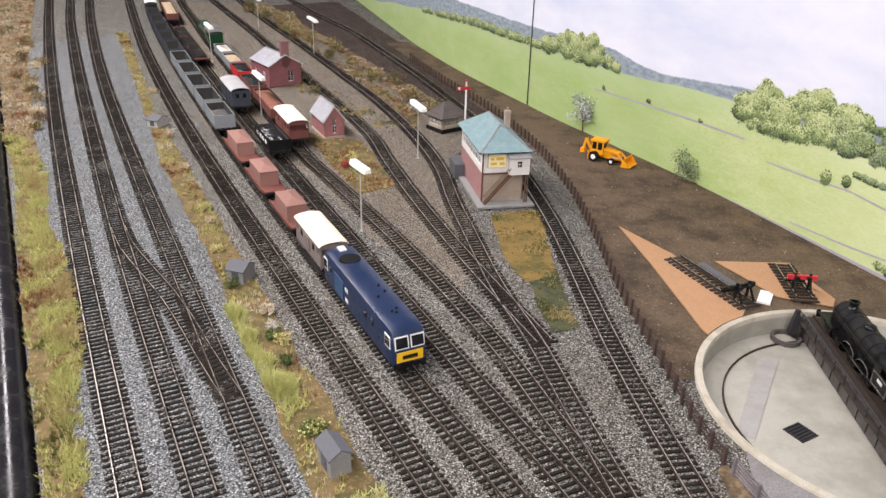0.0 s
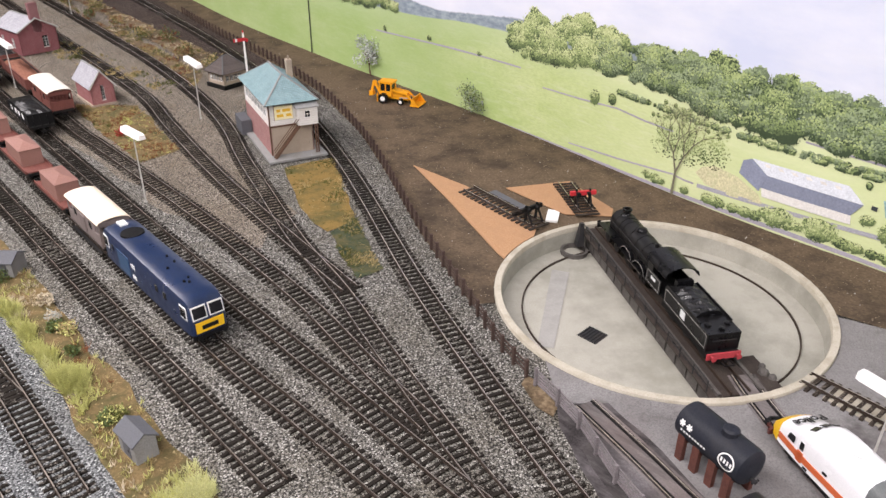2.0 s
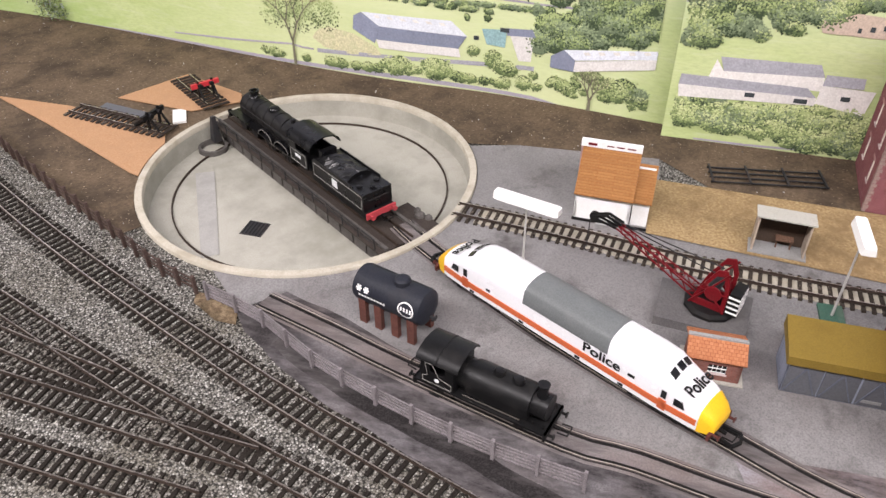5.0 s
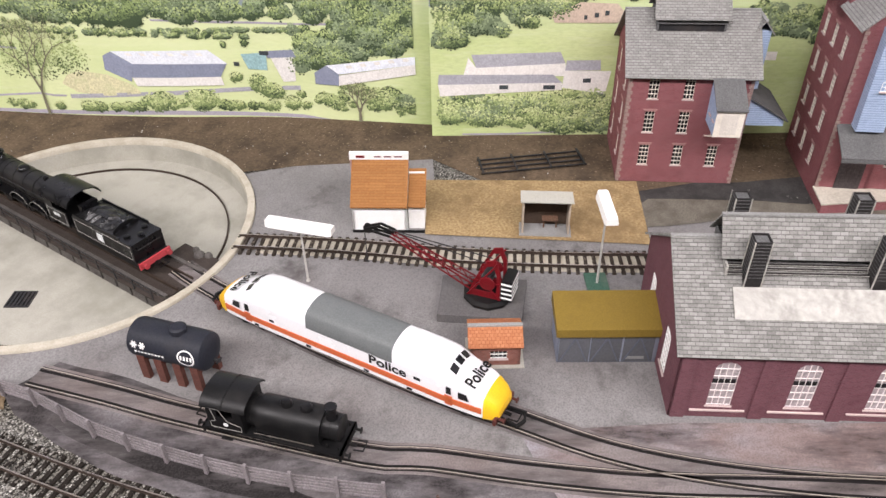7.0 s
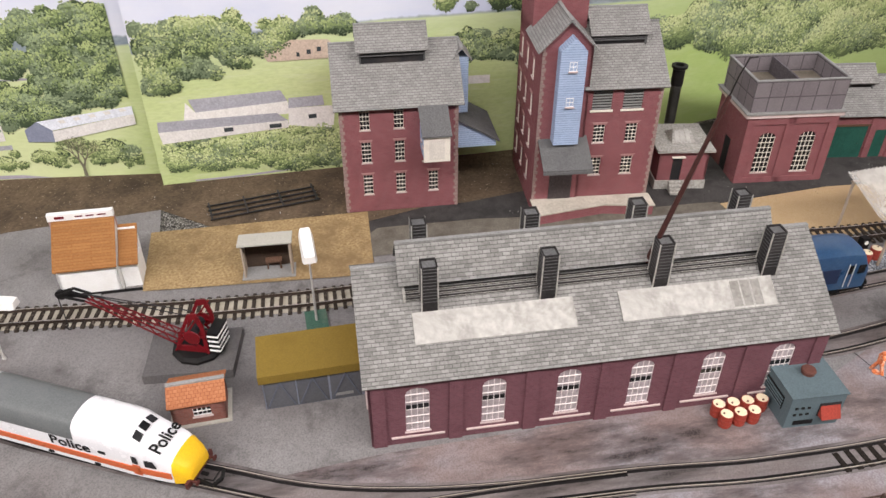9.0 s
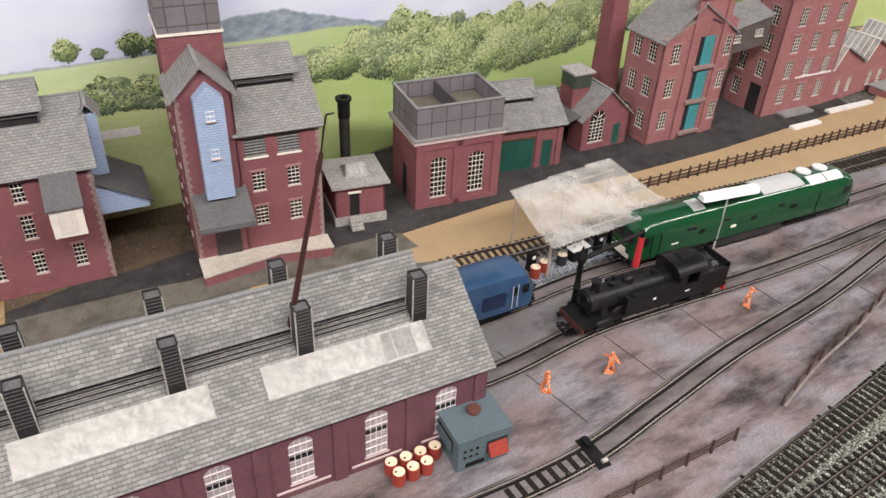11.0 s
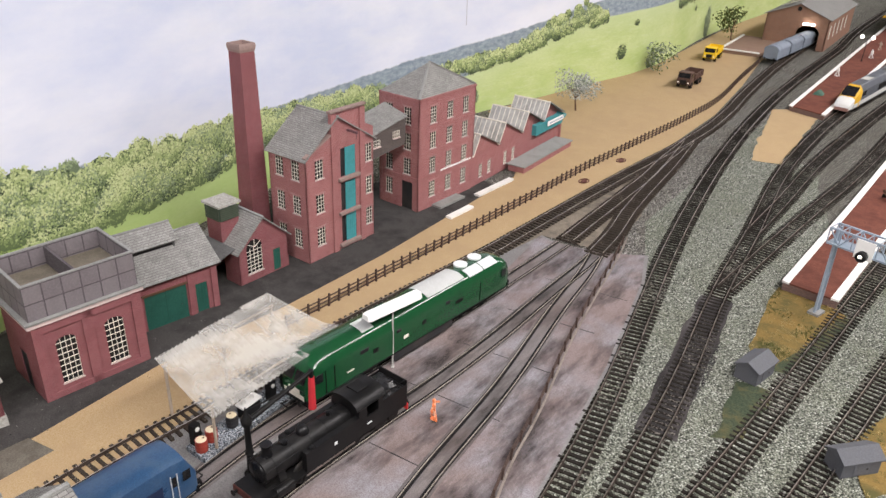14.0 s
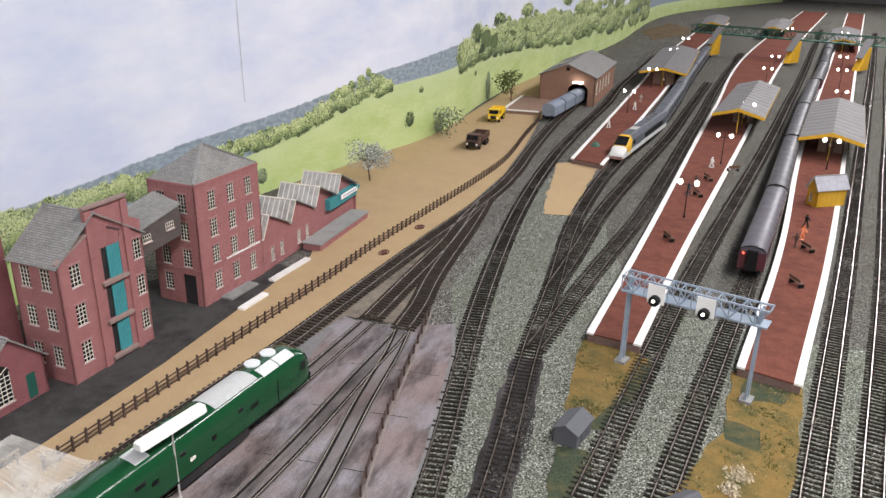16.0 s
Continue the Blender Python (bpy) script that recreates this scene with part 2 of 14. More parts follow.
M = {
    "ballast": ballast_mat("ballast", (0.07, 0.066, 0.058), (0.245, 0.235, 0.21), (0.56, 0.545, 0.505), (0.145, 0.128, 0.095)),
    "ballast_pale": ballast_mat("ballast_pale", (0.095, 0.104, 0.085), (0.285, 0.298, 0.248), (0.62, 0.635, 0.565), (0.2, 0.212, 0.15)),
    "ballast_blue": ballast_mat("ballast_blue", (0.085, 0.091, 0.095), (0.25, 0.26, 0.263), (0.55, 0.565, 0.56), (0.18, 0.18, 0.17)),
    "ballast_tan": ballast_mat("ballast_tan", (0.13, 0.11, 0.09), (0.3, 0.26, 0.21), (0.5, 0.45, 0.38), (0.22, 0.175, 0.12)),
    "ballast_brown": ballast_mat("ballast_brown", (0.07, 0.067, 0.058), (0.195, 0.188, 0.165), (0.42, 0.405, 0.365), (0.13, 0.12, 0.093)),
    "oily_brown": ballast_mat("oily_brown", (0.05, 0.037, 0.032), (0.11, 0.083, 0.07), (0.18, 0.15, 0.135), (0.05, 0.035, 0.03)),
    "sleeper": sleeper_mat("sleeper", (0.008, 0.0067, 0.0058), (0.03, 0.025, 0.0205), 0.08, (0.16, 0.148, 0.13)),
    "sleeper_black": sleeper_mat("sleeper_black", (0.024, 0.0195, 0.016), (0.062, 0.05, 0.04), 0.02, (0.13, 0.11, 0.09)),
    "rail": paint("rail", (0.05, 0.036, 0.028), 0.65, 0.2, 0.25, (0.028, 0.02, 0.016), 0.5),
    "rail_top": paint("rail_top", (0.52, 0.47, 0.42), 0.3, 0.85, 0.12, (0.3, 0.24, 0.19), 0.5),
    "rail_pale": paint("rail_pale", (0.47, 0.42, 0.36), 0.4, 0.4, 0.15, (0.26, 0.22, 0.18), 0.6),
    "earth": ground_mat("earth", (0.09, 0.066, 0.044), (0.155, 0.115, 0.077), (0.048, 0.037, 0.028), 380, 22, 5, speck=0.005, speck_col=(0.3, 0.24, 0.17)),
    "cork": ground_mat("cork", (0.36, 0.203, 0.105), (0.465, 0.285, 0.165), (0.375, 0.225, 0.128), 900, 90, 9, relief=0.2),
    "yard": stained_mat("yard", (0.205, 0.197, 0.194), (0.25, 0.242, 0.238), (0.07, 0.062, 0.06), (0.165, 0.148, 0.145), 0.55),
    "yard_soiled": stained_mat("yard_soiled", (0.15, 0.136, 0.138), (0.205, 0.192, 0.2), (0.016, 0.014, 0.014), (0.1, 0.08, 0.075), 0.41, 2.5),
    "soot": stained_mat("soot", (0.1, 0.09, 0.09), (0.14, 0.13, 0.13), (0.008, 0.007, 0.007), (0.06, 0.05, 0.047), 0.36, 3.5),
    "yard_purple": stained_mat("yard_purple", (0.25, 0.2, 0.192), (0.285, 0.275, 0.295), (0.014, 0.012, 0.012), (0.2, 0.135, 0.125), 0.475, 3.0),
    "tarmac": ground_mat("tarmac", (0.044, 0.0416, 0.0416), (0.08, 0.076, 0.072), (0.032, 0.0304, 0.0296), 900, 50, 10, relief=0.4),
    "road": ground_mat("road", (0.35, 0.24, 0.122), (0.46, 0.35, 0.212), (0.37, 0.265, 0.155), 900, 40, 9, relief=0.2),
    "road_dull": ground_mat("road_dull", (0.16, 0.14, 0.115), (0.27, 0.23, 0.18), (0.09, 0.078, 0.066), 900, 40, 16, relief=0.3),
    "cinders": ground_mat("cinders", (0.12, 0.108, 0.088), (0.185, 0.168, 0.14), (0.085, 0.076, 0.062), 700, 50, 14, relief=0.3),
    "straw": ground_mat("straw", (0.24, 0.158, 0.072), (0.4, 0.3, 0.162), (0.2, 0.135, 0.07), 400, 60, 14, relief=0.6),
    "scrub": ground_mat("scrub", (0.12, 0.085, 0.04), (0.21, 0.15, 0.075), (0.07, 0.07, 0.03), 600, 70, 22, relief=0.7, speck=0.05, speck_col=(0.33, 0.26, 0.14)),
    "scrub_green": ground_mat("scrub_green", (0.03, 0.045, 0.03), (0.065, 0.078, 0.048), (0.12, 0.1, 0.045), 600, 70, 22, relief=0.7),
    "scrub_gold": ground_mat("scrub_gold", (0.17, 0.11, 0.035), (0.25, 0.17, 0.062), (0.07, 0.075, 0.032), 700, 34, 24, relief=0.7),
    "bank": ground_mat("bank", (0.105, 0.072, 0.045), (0.25, 0.19, 0.12), (0.05, 0.04, 0.024), 300, 40, 9, relief=0.9, deep=0.003),
    "concrete": ground_mat("concrete", (0.341, 0.329, 0.279), (0.422, 0.409, 0.36), (0.273, 0.267, 0.223), 900, 26, 7, relief=0.15),
    "rim": ground_mat("rim", (0.42, 0.385, 0.31), (0.52, 0.485, 0.405), (0.34, 0.305, 0.235), 900, 60, 12, relief=0.15),
    "brick_red": brick_mat("brick_red", (0.18, 0.055, 0.064), (0.24, 0.081, 0.088), (0.26, 0.135, 0.138)),
    "brick_dark": brick_mat("brick_dark", (0.115, 0.045, 0.058), (0.155, 0.065, 0.078), (0.155, 0.085, 0.096)),
    "brick_pink": brick_mat("brick_pink", (0.25, 0.09, 0.094), (0.33, 0.13, 0.13), (0.38, 0.21, 0.2)),
    "brick_hut": brick_mat("brick_hut", (0.2, 0.07, 0.055), (0.27, 0.11, 0.085), (0.2, 0.13, 0.11)),
    "slate": brick_mat("slate", (0.19, 0.187, 0.176), (0.3, 0.295, 0.28), (0.085, 0.083, 0.078), 0.0052, 0.0027, 0.00016, 0.72, 0.45, 0.8, lap_shade=0.85),
    "slate_fine": brick_mat("slate_fine", (0.23, 0.225, 0.215), (0.3, 0.295, 0.28), (0.12, 0.116, 0.11), 0.0042, 0.0027, 0.00018, 0.75, 0.4, 0.6, lap_shade=0.6),
    "slate_blue": brick_mat("slate_blue", (0.19, 0.3, 0.32), (0.27, 0.38, 0.4), (0.14, 0.2, 0.21), 0.0034, 0.003, 0.0003, 0.7, 0.3, 0.4),
    "slate_grey": brick_mat("slate_grey", (0.33, 0.33, 0.36), (0.42, 0.42, 0.45), (0.24, 0.24, 0.26), 0.004, 0.0032, 0.0003, 0.7, 0.3, 0.4),
    "tile_orange": brick_mat("tile_orange", (0.26, 0.122, 0.044), (0.32, 0.155, 0.058), (0.26, 0.11, 0.035), 0.03, 0.0026, 0.0004, 0.75, 0.2, 0.5),
    "tile_red": brick_mat("tile_red", (0.36, 0.14, 0.065), (0.43, 0.185, 0.09), (0.28, 0.1, 0.05), 0.003, 0.0026, 0.0003, 0.75, 0.2, 0.5),
    "stone": brick_mat("stone", (0.34, 0.24, 0.22), (0.44, 0.33, 0.3), (0.28, 0.2, 0.18), 0.004, 0.002, 0.0003),
    "tank_mud": ground_mat("tank_mud", (0.16, 0.14, 0.11), (0.22, 0.195, 0.155), (0.12, 0.105, 0.08), 800, 60, 20, relief=0.2),
    "panel_iron": brick_mat("panel_iron", (0.16, 0.14, 0.15), (0.2, 0.18, 0.185), (0.09, 0.08, 0.085), 0.0156, 0.0158, 0.0007, 0.65, 0.3, 0.6, 0.0),
}


# ---- mesh helpers ----
def part(name, bm, material, parent=None, label="", bevel=0.0, smooth=False):
    """Link a bmesh as one mesh object, under a thing or a part."""
    if bevel:
        sharp = [e for e in bm.edges if len(e.link_faces) == 2 and e.calc_face_angle(0) > 0.6]
        bmesh.ops.bevel(bm, geom=sharp, offset=bevel, segments=1, affect="EDGES", clamp_overlap=True)
    me = bpy.data.meshes.new(name)
    if smooth:
        for fc in bm.faces:
            fc.smooth = True
    bm.to_mesh(me)
    bm.free()
    for m in (material if isinstance(material, (list, tuple)) else (material,)):
        me.materials.append(M[m] if isinstance(m, str) else m)
    ob = new(name, me)
    if smooth:
        me.set_sharp_from_angle(angle=radians(42))
    ob.parent = parent
    return tagged(ob, label)


def thing(name, label, category, m=None, group="", kind=""):
    ob = new(name)
    ob.empty_display_size = 0.01
    if m is not None:
        ob.matrix_basis = m
    return tagged(ob, label, category, group, kind)


def B():
    return bmesh.new()


def hull8(bm, low, high, mi=0):
    """A solid between two quads, given as four corners each."""
    a, b = [bm.verts.new(v) for v in low], [bm.verts.new(v) for v in high]
    fs = [bm.faces.new(a[::-1]), bm.faces.new(b)]
    n = len(a)
    fs += [bm.faces.new((a[i], a[(i + 1) % n], b[(i + 1) % n], b[i])) for i in range(n)]
    for fc in fs:
        fc.material_index = mi
    return bm


def box(bm, x0, x1, y0, y1, z0, z1, mi=0):
    return hull8(bm, ((x0, y0, z0), (x1, y0, z0), (x1, y1, z0), (x0, y1, z0)), ((x0, y0, z1), (x1, y0, z1), (x1, y1, z1), (x0, y1, z1)), mi)


def bar(bm, p, q, w, h=None, mi=0):
    """A straight bar of rectangular section from p to q."""
    p, q = Vector(p), Vector(q)
    d = (q - p).normalized()
    up = Vector((0, 0, 1)) if abs(d.z) < 0.95 else Vector((1, 0, 0))
    s = d.cross(up).normalized() * w / 2
    u = s.cross(d).normalized() * (h or w) / 2
    return hull8(bm, [p + s * a + u * b for a, b in ((-1, -1), (1, -1), (1, 1), (-1, 1))], [q + s * a + u * b for a, b in ((-1, -1), (1, -1), (1, 1), (-1, 1))], mi)


def tube(bm, p, q, r0, r1=None, n=12, mi=0, caps=True):
    p, q = Vector(p), Vector(q)
    r1 = r0 if r1 is None else r1
    d = (q - p).normalized()
    a = d.orthogonal().normalized()
    b = d.cross(a)
    rings = [[bm.verts.new(c + (a * math.cos(2 * math.pi * i / n) + b * math.sin(2 * math.pi * i / n)) * r) for i in range(n)] for c, r in ((p, r0), (q, r1))]
    fs = [bm.faces.new((rings[0][i], rings[0][(i + 1) % n], rings[1][(i + 1) % n], rings[1][i])) for i in range(n)]
    if caps:
        fs += [bm.faces.new(rings[0][::-1]), bm.faces.new(rings[1])]
    for fc in fs:
        fc.material_index = mi
    return bm


def turned(bm, rows, n=16, at=(0, 0, 0), mi=0):
    """A lathe: rows of (radius, height)."""
    o = Vector(at)
    rings = [[bm.verts.new(o + Vector((r * math.cos(2 * math.pi * i / n), r * math.sin(2 * math.pi * i / n), z))) for i in range(n)] for r, z in rows]
    fs = []
    for a, b in zip(rings, rings[1:]):
        fs += [bm.faces.new((a[i], a[(i + 1) % n], b[(i + 1) % n], b[i])) for i in range(n)]
    fs += [bm.faces.new(rings[0][::-1]), bm.faces.new(rings[-1])]
    for fc in fs:
        fc.material_index = mi
    return bm


def loft(bm, sections, mi=0, caps=True):
    """Skin equal rings of points along a body."""
    rings = [[bm.verts.new(v) for v in s] for s in sections]
    n = len(rings[0])
    fs = []
    for a, b in zip(rings, rings[1:]):
        fs += [bm.faces.new((a[i], a[(i + 1) % n], b[(i + 1) % n], b[i])) for i in range(n)]
    if caps:
        fs += [bm.faces.new(rings[0][::-1]), bm.faces.new(rings[-1])]
    for fc in fs:
        fc.material_index = mi
    return bm


def slab(bm, outline, z0, z1, mi=0):
    """A plate with a given outline (counter-clockwise), extruded upwards."""
    return hull8(bm, [(x, y, z0) for x, y in outline], [(x, y, z1) for x, y in outline], mi)


def uv_walls(ob):
    """Wall coordinates in metres on every face: along, and up the face."""
    me = ob.data
    uv = me.uv_layers.new(name="wall")
    for pl in me.polygons:
        n = pl.normal
        if abs(n.z) > 0.98:
            s, u = Vector((1, 0, 0)), Vector((0, 1, 0))
        else:
            s = Vector((0, 0, 1)).cross(n).normalized()
            u = n.cross(s)
        for li in pl.loop_indices:
            co = me.vertices[me.loops[li].vertex_index].co
            uv.data[li].uv = (co.dot(s), co.dot(u))
    return ob


def sheet(name, outline, z, material, holes=(), label="", category="ground", thick=0.0):
    """A level sheet of ground with an outline and holes."""
    bm = B()
    edges = []
    for loop in (outline, *holes):
        vs = [bm.verts.new((x, y, z)) for x, y in loop]
        edges += [bm.edges.new((vs[i], vs[(i + 1) % len(vs)])) for i in range(len(vs))]
    bmesh.ops.triangle_fill(bm, use_beauty=True, use_dissolve=False, edges=edges)
    for fc in bm.faces:
        if fc.normal.z < 0:
            fc.normal_flip()
    if thick:
        ext = bmesh.ops.extrude_face_region(bm, geom=list(bm.faces))
        bmesh.ops.translate(bm, verts=[g for g in ext["geom"] if isinstance(g, bmesh.types.BMVert)], vec=(0, 0, thick))
    return tagged(part(name, bm, material), label, category, kind="structure")


def glide(points, step=0.004):
    """A smooth curve through points, sampled evenly: places and directions."""
    pts = [Vector((*p, 0)) for p in points]
    pts = [pts[0] * 2 - pts[1]] + pts + [pts[-1] * 2 - pts[-2]]
    fine = []
    for a, b, c, d in zip(pts, pts[1:], pts[2:], pts[3:]):
        k = max(4, int((c - b).length / 0.004))
        for i in range(k):
            t = i / k
            fine.append(0.5 * (2 * b + (c - a) * t + (2 * a - 5 * b + 4 * c - d) * t * t + (3 * b - a - 3 * c + d) * t ** 3))
    fine.append(pts[-2])
    out, need = [], 0.0
    for a, b in zip(fine, fine[1:]):
        ln = (b - a).length
        while need <= ln and ln > 0:
            out.append((a.lerp(b, need / ln), (b - a).normalized()))
            need += step
        need -= ln
    return out


def wobble(outline, amount, step=0.012, seed=0):
    """An outline with an uneven edge."""
    rnd = random.Random(seed)
    out = []
    n = len(outline)
    for i in range(n):
        a, b = Vector(outline[i]), Vector(outline[(i + 1) % n])
        k = max(1, int((b - a).length / step))
        for j in range(k):
            v = a.lerp(b, j / k)
            w = noise.noise_vector(Vector((v.x * 30, v.y * 30, seed))) * amount
            out.append((v.x + w.x, v.y + w.y))
    return out


# ---- setting: the baseboard with its ground, pit and backdrop ----
PIT, PIT_R = (0.509, 0.5235), 0.162


def arc(a0, a1, r=PIT_R, n=40):
    return [(PIT[0] + r * math.cos(radians(a0 + (a1 - a0) * i / n)), PIT[1] + r * math.sin(radians(a0 + (a1 - a0) * i / n))) for i in range(n + 1)]


BOARD = [(-0.05, 0.165), (-0.172, 0.387), (-0.353, 0.71), (-0.554, 1.069), (-0.76, 1.44), (-1.6, 2.95), (-2.0, 3.9), (-0.2, 4.2), (0.3, 1.56), (0.52, 1.07), (0.84, 0.36), (0.93, 0.18),
         (1.1, -0.1), (1.43, -0.5), (1.68, -0.97), (1.9, -1.56), (2.28, -2.15), (3.05, -3.6), (4.4, -6.0), (5.2, -9.6), (2.8, -9.8), (1.4, -6.0), (0.6, -2.6), (0.33, -1.0), (0.3, -0.6), (0.1, -0.2)]
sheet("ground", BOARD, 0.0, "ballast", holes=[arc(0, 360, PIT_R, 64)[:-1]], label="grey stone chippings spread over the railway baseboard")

# thickness of the baseboard: a fascia all round, and the plywood underneath
bm = B()
for a, b in zip(BOARD, BOARD[1:] + BOARD[:1]):
    d = (Vector(b) - Vector(a)).normalized()
    n = Vector((-d.y, d.x)) * -0.009
    hull8(bm, [(a[0], a[1], -0.12), (b[0], b[1], -0.12), (b[0] + n.x, b[1] + n.y, -0.12), (a[0] + n.x, a[1] + n.y, -0.12)],
          [(a[0], a[1], -0.0006), (b[0], b[1], -0.0006), (b[0] + n.x, b[1] + n.y, -0.0006), (a[0] + n.x, a[1] + n.y, -0.0006)])
M["fascia"] = paint("fascia", (0.012, 0.012, 0.014), 0.22, 0, 0.2, (0.06, 0.055, 0.05), 0.3)
tagged(part("trim", bm, "fascia"), "black painted fascia round the edge of the baseboard", "trim", kind="structure")
bm = B()
for a, b in zip(BOARD[:6], BOARD[1:7]):
    tube(bm, (a[0] - 0.016, a[1] - 0.0088, -0.009), (b[0] - 0.016, b[1] - 0.0088, -0.009), 0.0165, n=24)
tagged(part("edging", bm, "fascia", smooth=True), "glossy black edging strip along the board's front", "trim", kind="structure")

# brown earth behind the tracks
EARTH = [(0.262, 1.27), (0.3, 1.05), (0.308, 0.9), (0.313, 0.704), (0.326, 0.555)] + arc(170, -25, PIT_R + 0.0005)[0:] + \
        [(0.69, 0.415), (0.77, 0.3), (0.73, 0.06), (0.9, -0.05), (1.1, -0.12), (0.93, 0.18), (0.84, 0.36), (0.52, 1.07), (0.31, 1.54), (0.12, 1.95), (0.0, 2.2), (-0.06, 2.18), (0.1, 1.75)]
sheet("earth", EARTH, 0.0012, "earth", label="trodden brown earth scattered with grit")
# sunk pale concrete yard
YARD = arc(-155, -27, PIT_R + 0.0005) + [(0.69, 0.416), (0.77, 0.3), (0.74, 0.28), (0.66, 0.24), (0.74, 0.06), (0.8, 0.09), (0.9, -0.07), (0.92, -0.15), (0.95, -0.21), (1.02, -0.326), (1.08, -0.456), (1.115, -0.56), (1.09, -0.66), (1.115, -0.741),
       (1.141, -0.805), (1.108, -0.814), (1.067, -0.859), (1.045, -0.9), (0.99, -0.853), (0.868, -0.72), (0.78, -0.612), (0.705, -0.518), (0.61, -0.39), (0.47, -0.15), (0.39, 0.08), (0.364, 0.2), (0.35, 0.3), (0.352, 0.4)]
sheet("yard", YARD, 0.0016, "yard", label="pale grey concrete yard with oil stains")
OILY = [(0.5, 0.07), (0.56, -0.02), (0.72, -0.3), (0.8, -0.36), (0.93, -0.44), (1.06, -0.7), (1.14, -0.8), (1.108, -0.812), (1.067, -0.856), (1.046, -0.895), (0.99, -0.848), (0.868, -0.715), (0.78, -0.608), (0.705, -0.513), (0.61, -0.385), (0.475, -0.15), (0.43, -0.02)]
sheet("yard_worn", OILY, 0.0019, "yard_purple", label="purple-brown stained concrete along the yard tracks")
SOILED = [(0.35, 0.4), (0.342, 0.375), (0.339, 0.33), (0.343, 0.27), (0.352, 0.22), (0.364, 0.14), (0.382, 0.06), (0.41, -0.03), (0.455, -0.13), (0.475, -0.15), (0.505, -0.1), (0.49, -0.02), (0.48, 0.05), (0.455, 0.1), (0.44, 0.16), (0.415, 0.25), (0.405, 0.33), (0.39, 0.39)]
sheet("soiled_yard", wobble(SOILED, 0.003, 0.02, 31), 0.00178, "yard_soiled", label="concrete blackened with oil beside the yard fence")
sheet("soot_patch", wobble([(0.349, 0.35), (0.356, 0.352), (0.366, 0.3), (0.384, 0.2), (0.4, 0.12), (0.385, 0.13), (0.37, 0.2), (0.356, 0.26), (0.35, 0.3)], 0.004, 0.006, 43), 0.00184, "soot", label="black soot smeared over the concrete outside the fence")
sheet("rusty_patch", wobble([(0.331, 0.43), (0.34, 0.44), (0.349, 0.42), (0.35, 0.395), (0.341, 0.385), (0.333, 0.4)], 0.003, 0.008, 33), 0.0017, "bank", label="rust-brown earth at the foot of the fence")
TARMAC = [(0.812, 0.1), (0.775, 0.078), (0.897, -0.09), (0.919, -0.151), (0.945, -0.212), (1.02, -0.326), (1.081, -0.456), (1.159, -0.595), (1.236, -0.717), (1.3, -0.83), (1.4, -0.8), (1.36, -0.5), (1.08, -0.13), (1.0, -0.1), (0.93, -0.05), (0.875, 0.02), (0.855, 0.055)]
sheet("tarmac", TARMAC, 0.0021, "tarmac", label="black tarmac apron in front of the brick mills")
ROAD = [(0.88, -0.1), (0.945, -0.212), (1.02, -0.326), (1.081, -0.456), (1.159, -0.595), (1.236, -0.717), (1.335, -0.87), (1.46, -0.96), (1.66, -0.99), (1.768, -1.27), (1.888, -1.567), (2.268, -2.155), (2.5, -2.6), (2.35, -2.7), (1.84, -1.86), (1.66, -1.63), (1.5, -1.41),
        (1.37, -1.19), (1.26, -0.96), (1.15, -0.745), (1.06, -0.56), (1.0, -0.44), (0.9, -0.29), (0.83, -0.15), (0.8, -0.08)]
sheet("road", ROAD, 0.0025, "road", label="ochre sandy roadway beside the tracks")
TAN = [(-0.33, 1.33), (-0.12, 1.12), (-0.03, 0.95), (0.06, 0.8), (0.14, 0.72), (0.17, 0.8), (0.15, 0.95), (0.13, 1.1), (0.15, 1.3), (0.1, 1.5), (-0.15, 2.05), (-0.5, 2.9), (-1.0, 2.9), (-0.62, 2.0)]
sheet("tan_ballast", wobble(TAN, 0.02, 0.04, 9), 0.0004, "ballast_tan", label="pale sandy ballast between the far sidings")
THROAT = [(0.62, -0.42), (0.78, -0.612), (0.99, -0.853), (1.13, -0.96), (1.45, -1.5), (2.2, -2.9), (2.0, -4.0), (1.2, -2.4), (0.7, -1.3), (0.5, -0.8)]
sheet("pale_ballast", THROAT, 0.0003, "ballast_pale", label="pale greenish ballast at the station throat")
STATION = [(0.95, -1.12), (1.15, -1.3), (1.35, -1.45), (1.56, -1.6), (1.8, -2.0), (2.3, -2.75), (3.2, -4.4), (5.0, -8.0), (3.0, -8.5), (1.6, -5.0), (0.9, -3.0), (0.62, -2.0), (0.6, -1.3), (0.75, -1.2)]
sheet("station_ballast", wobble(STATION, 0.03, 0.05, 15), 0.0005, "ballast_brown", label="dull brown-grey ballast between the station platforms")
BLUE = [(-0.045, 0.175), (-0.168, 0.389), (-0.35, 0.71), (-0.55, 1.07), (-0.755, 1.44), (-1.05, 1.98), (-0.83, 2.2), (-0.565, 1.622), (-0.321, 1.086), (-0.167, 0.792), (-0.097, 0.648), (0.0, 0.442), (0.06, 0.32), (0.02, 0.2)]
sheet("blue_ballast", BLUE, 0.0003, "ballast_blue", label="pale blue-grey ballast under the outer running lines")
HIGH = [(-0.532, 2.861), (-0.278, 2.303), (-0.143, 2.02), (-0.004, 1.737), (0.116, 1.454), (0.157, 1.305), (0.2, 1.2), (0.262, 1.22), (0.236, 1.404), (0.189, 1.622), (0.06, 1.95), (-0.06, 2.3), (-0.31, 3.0)]
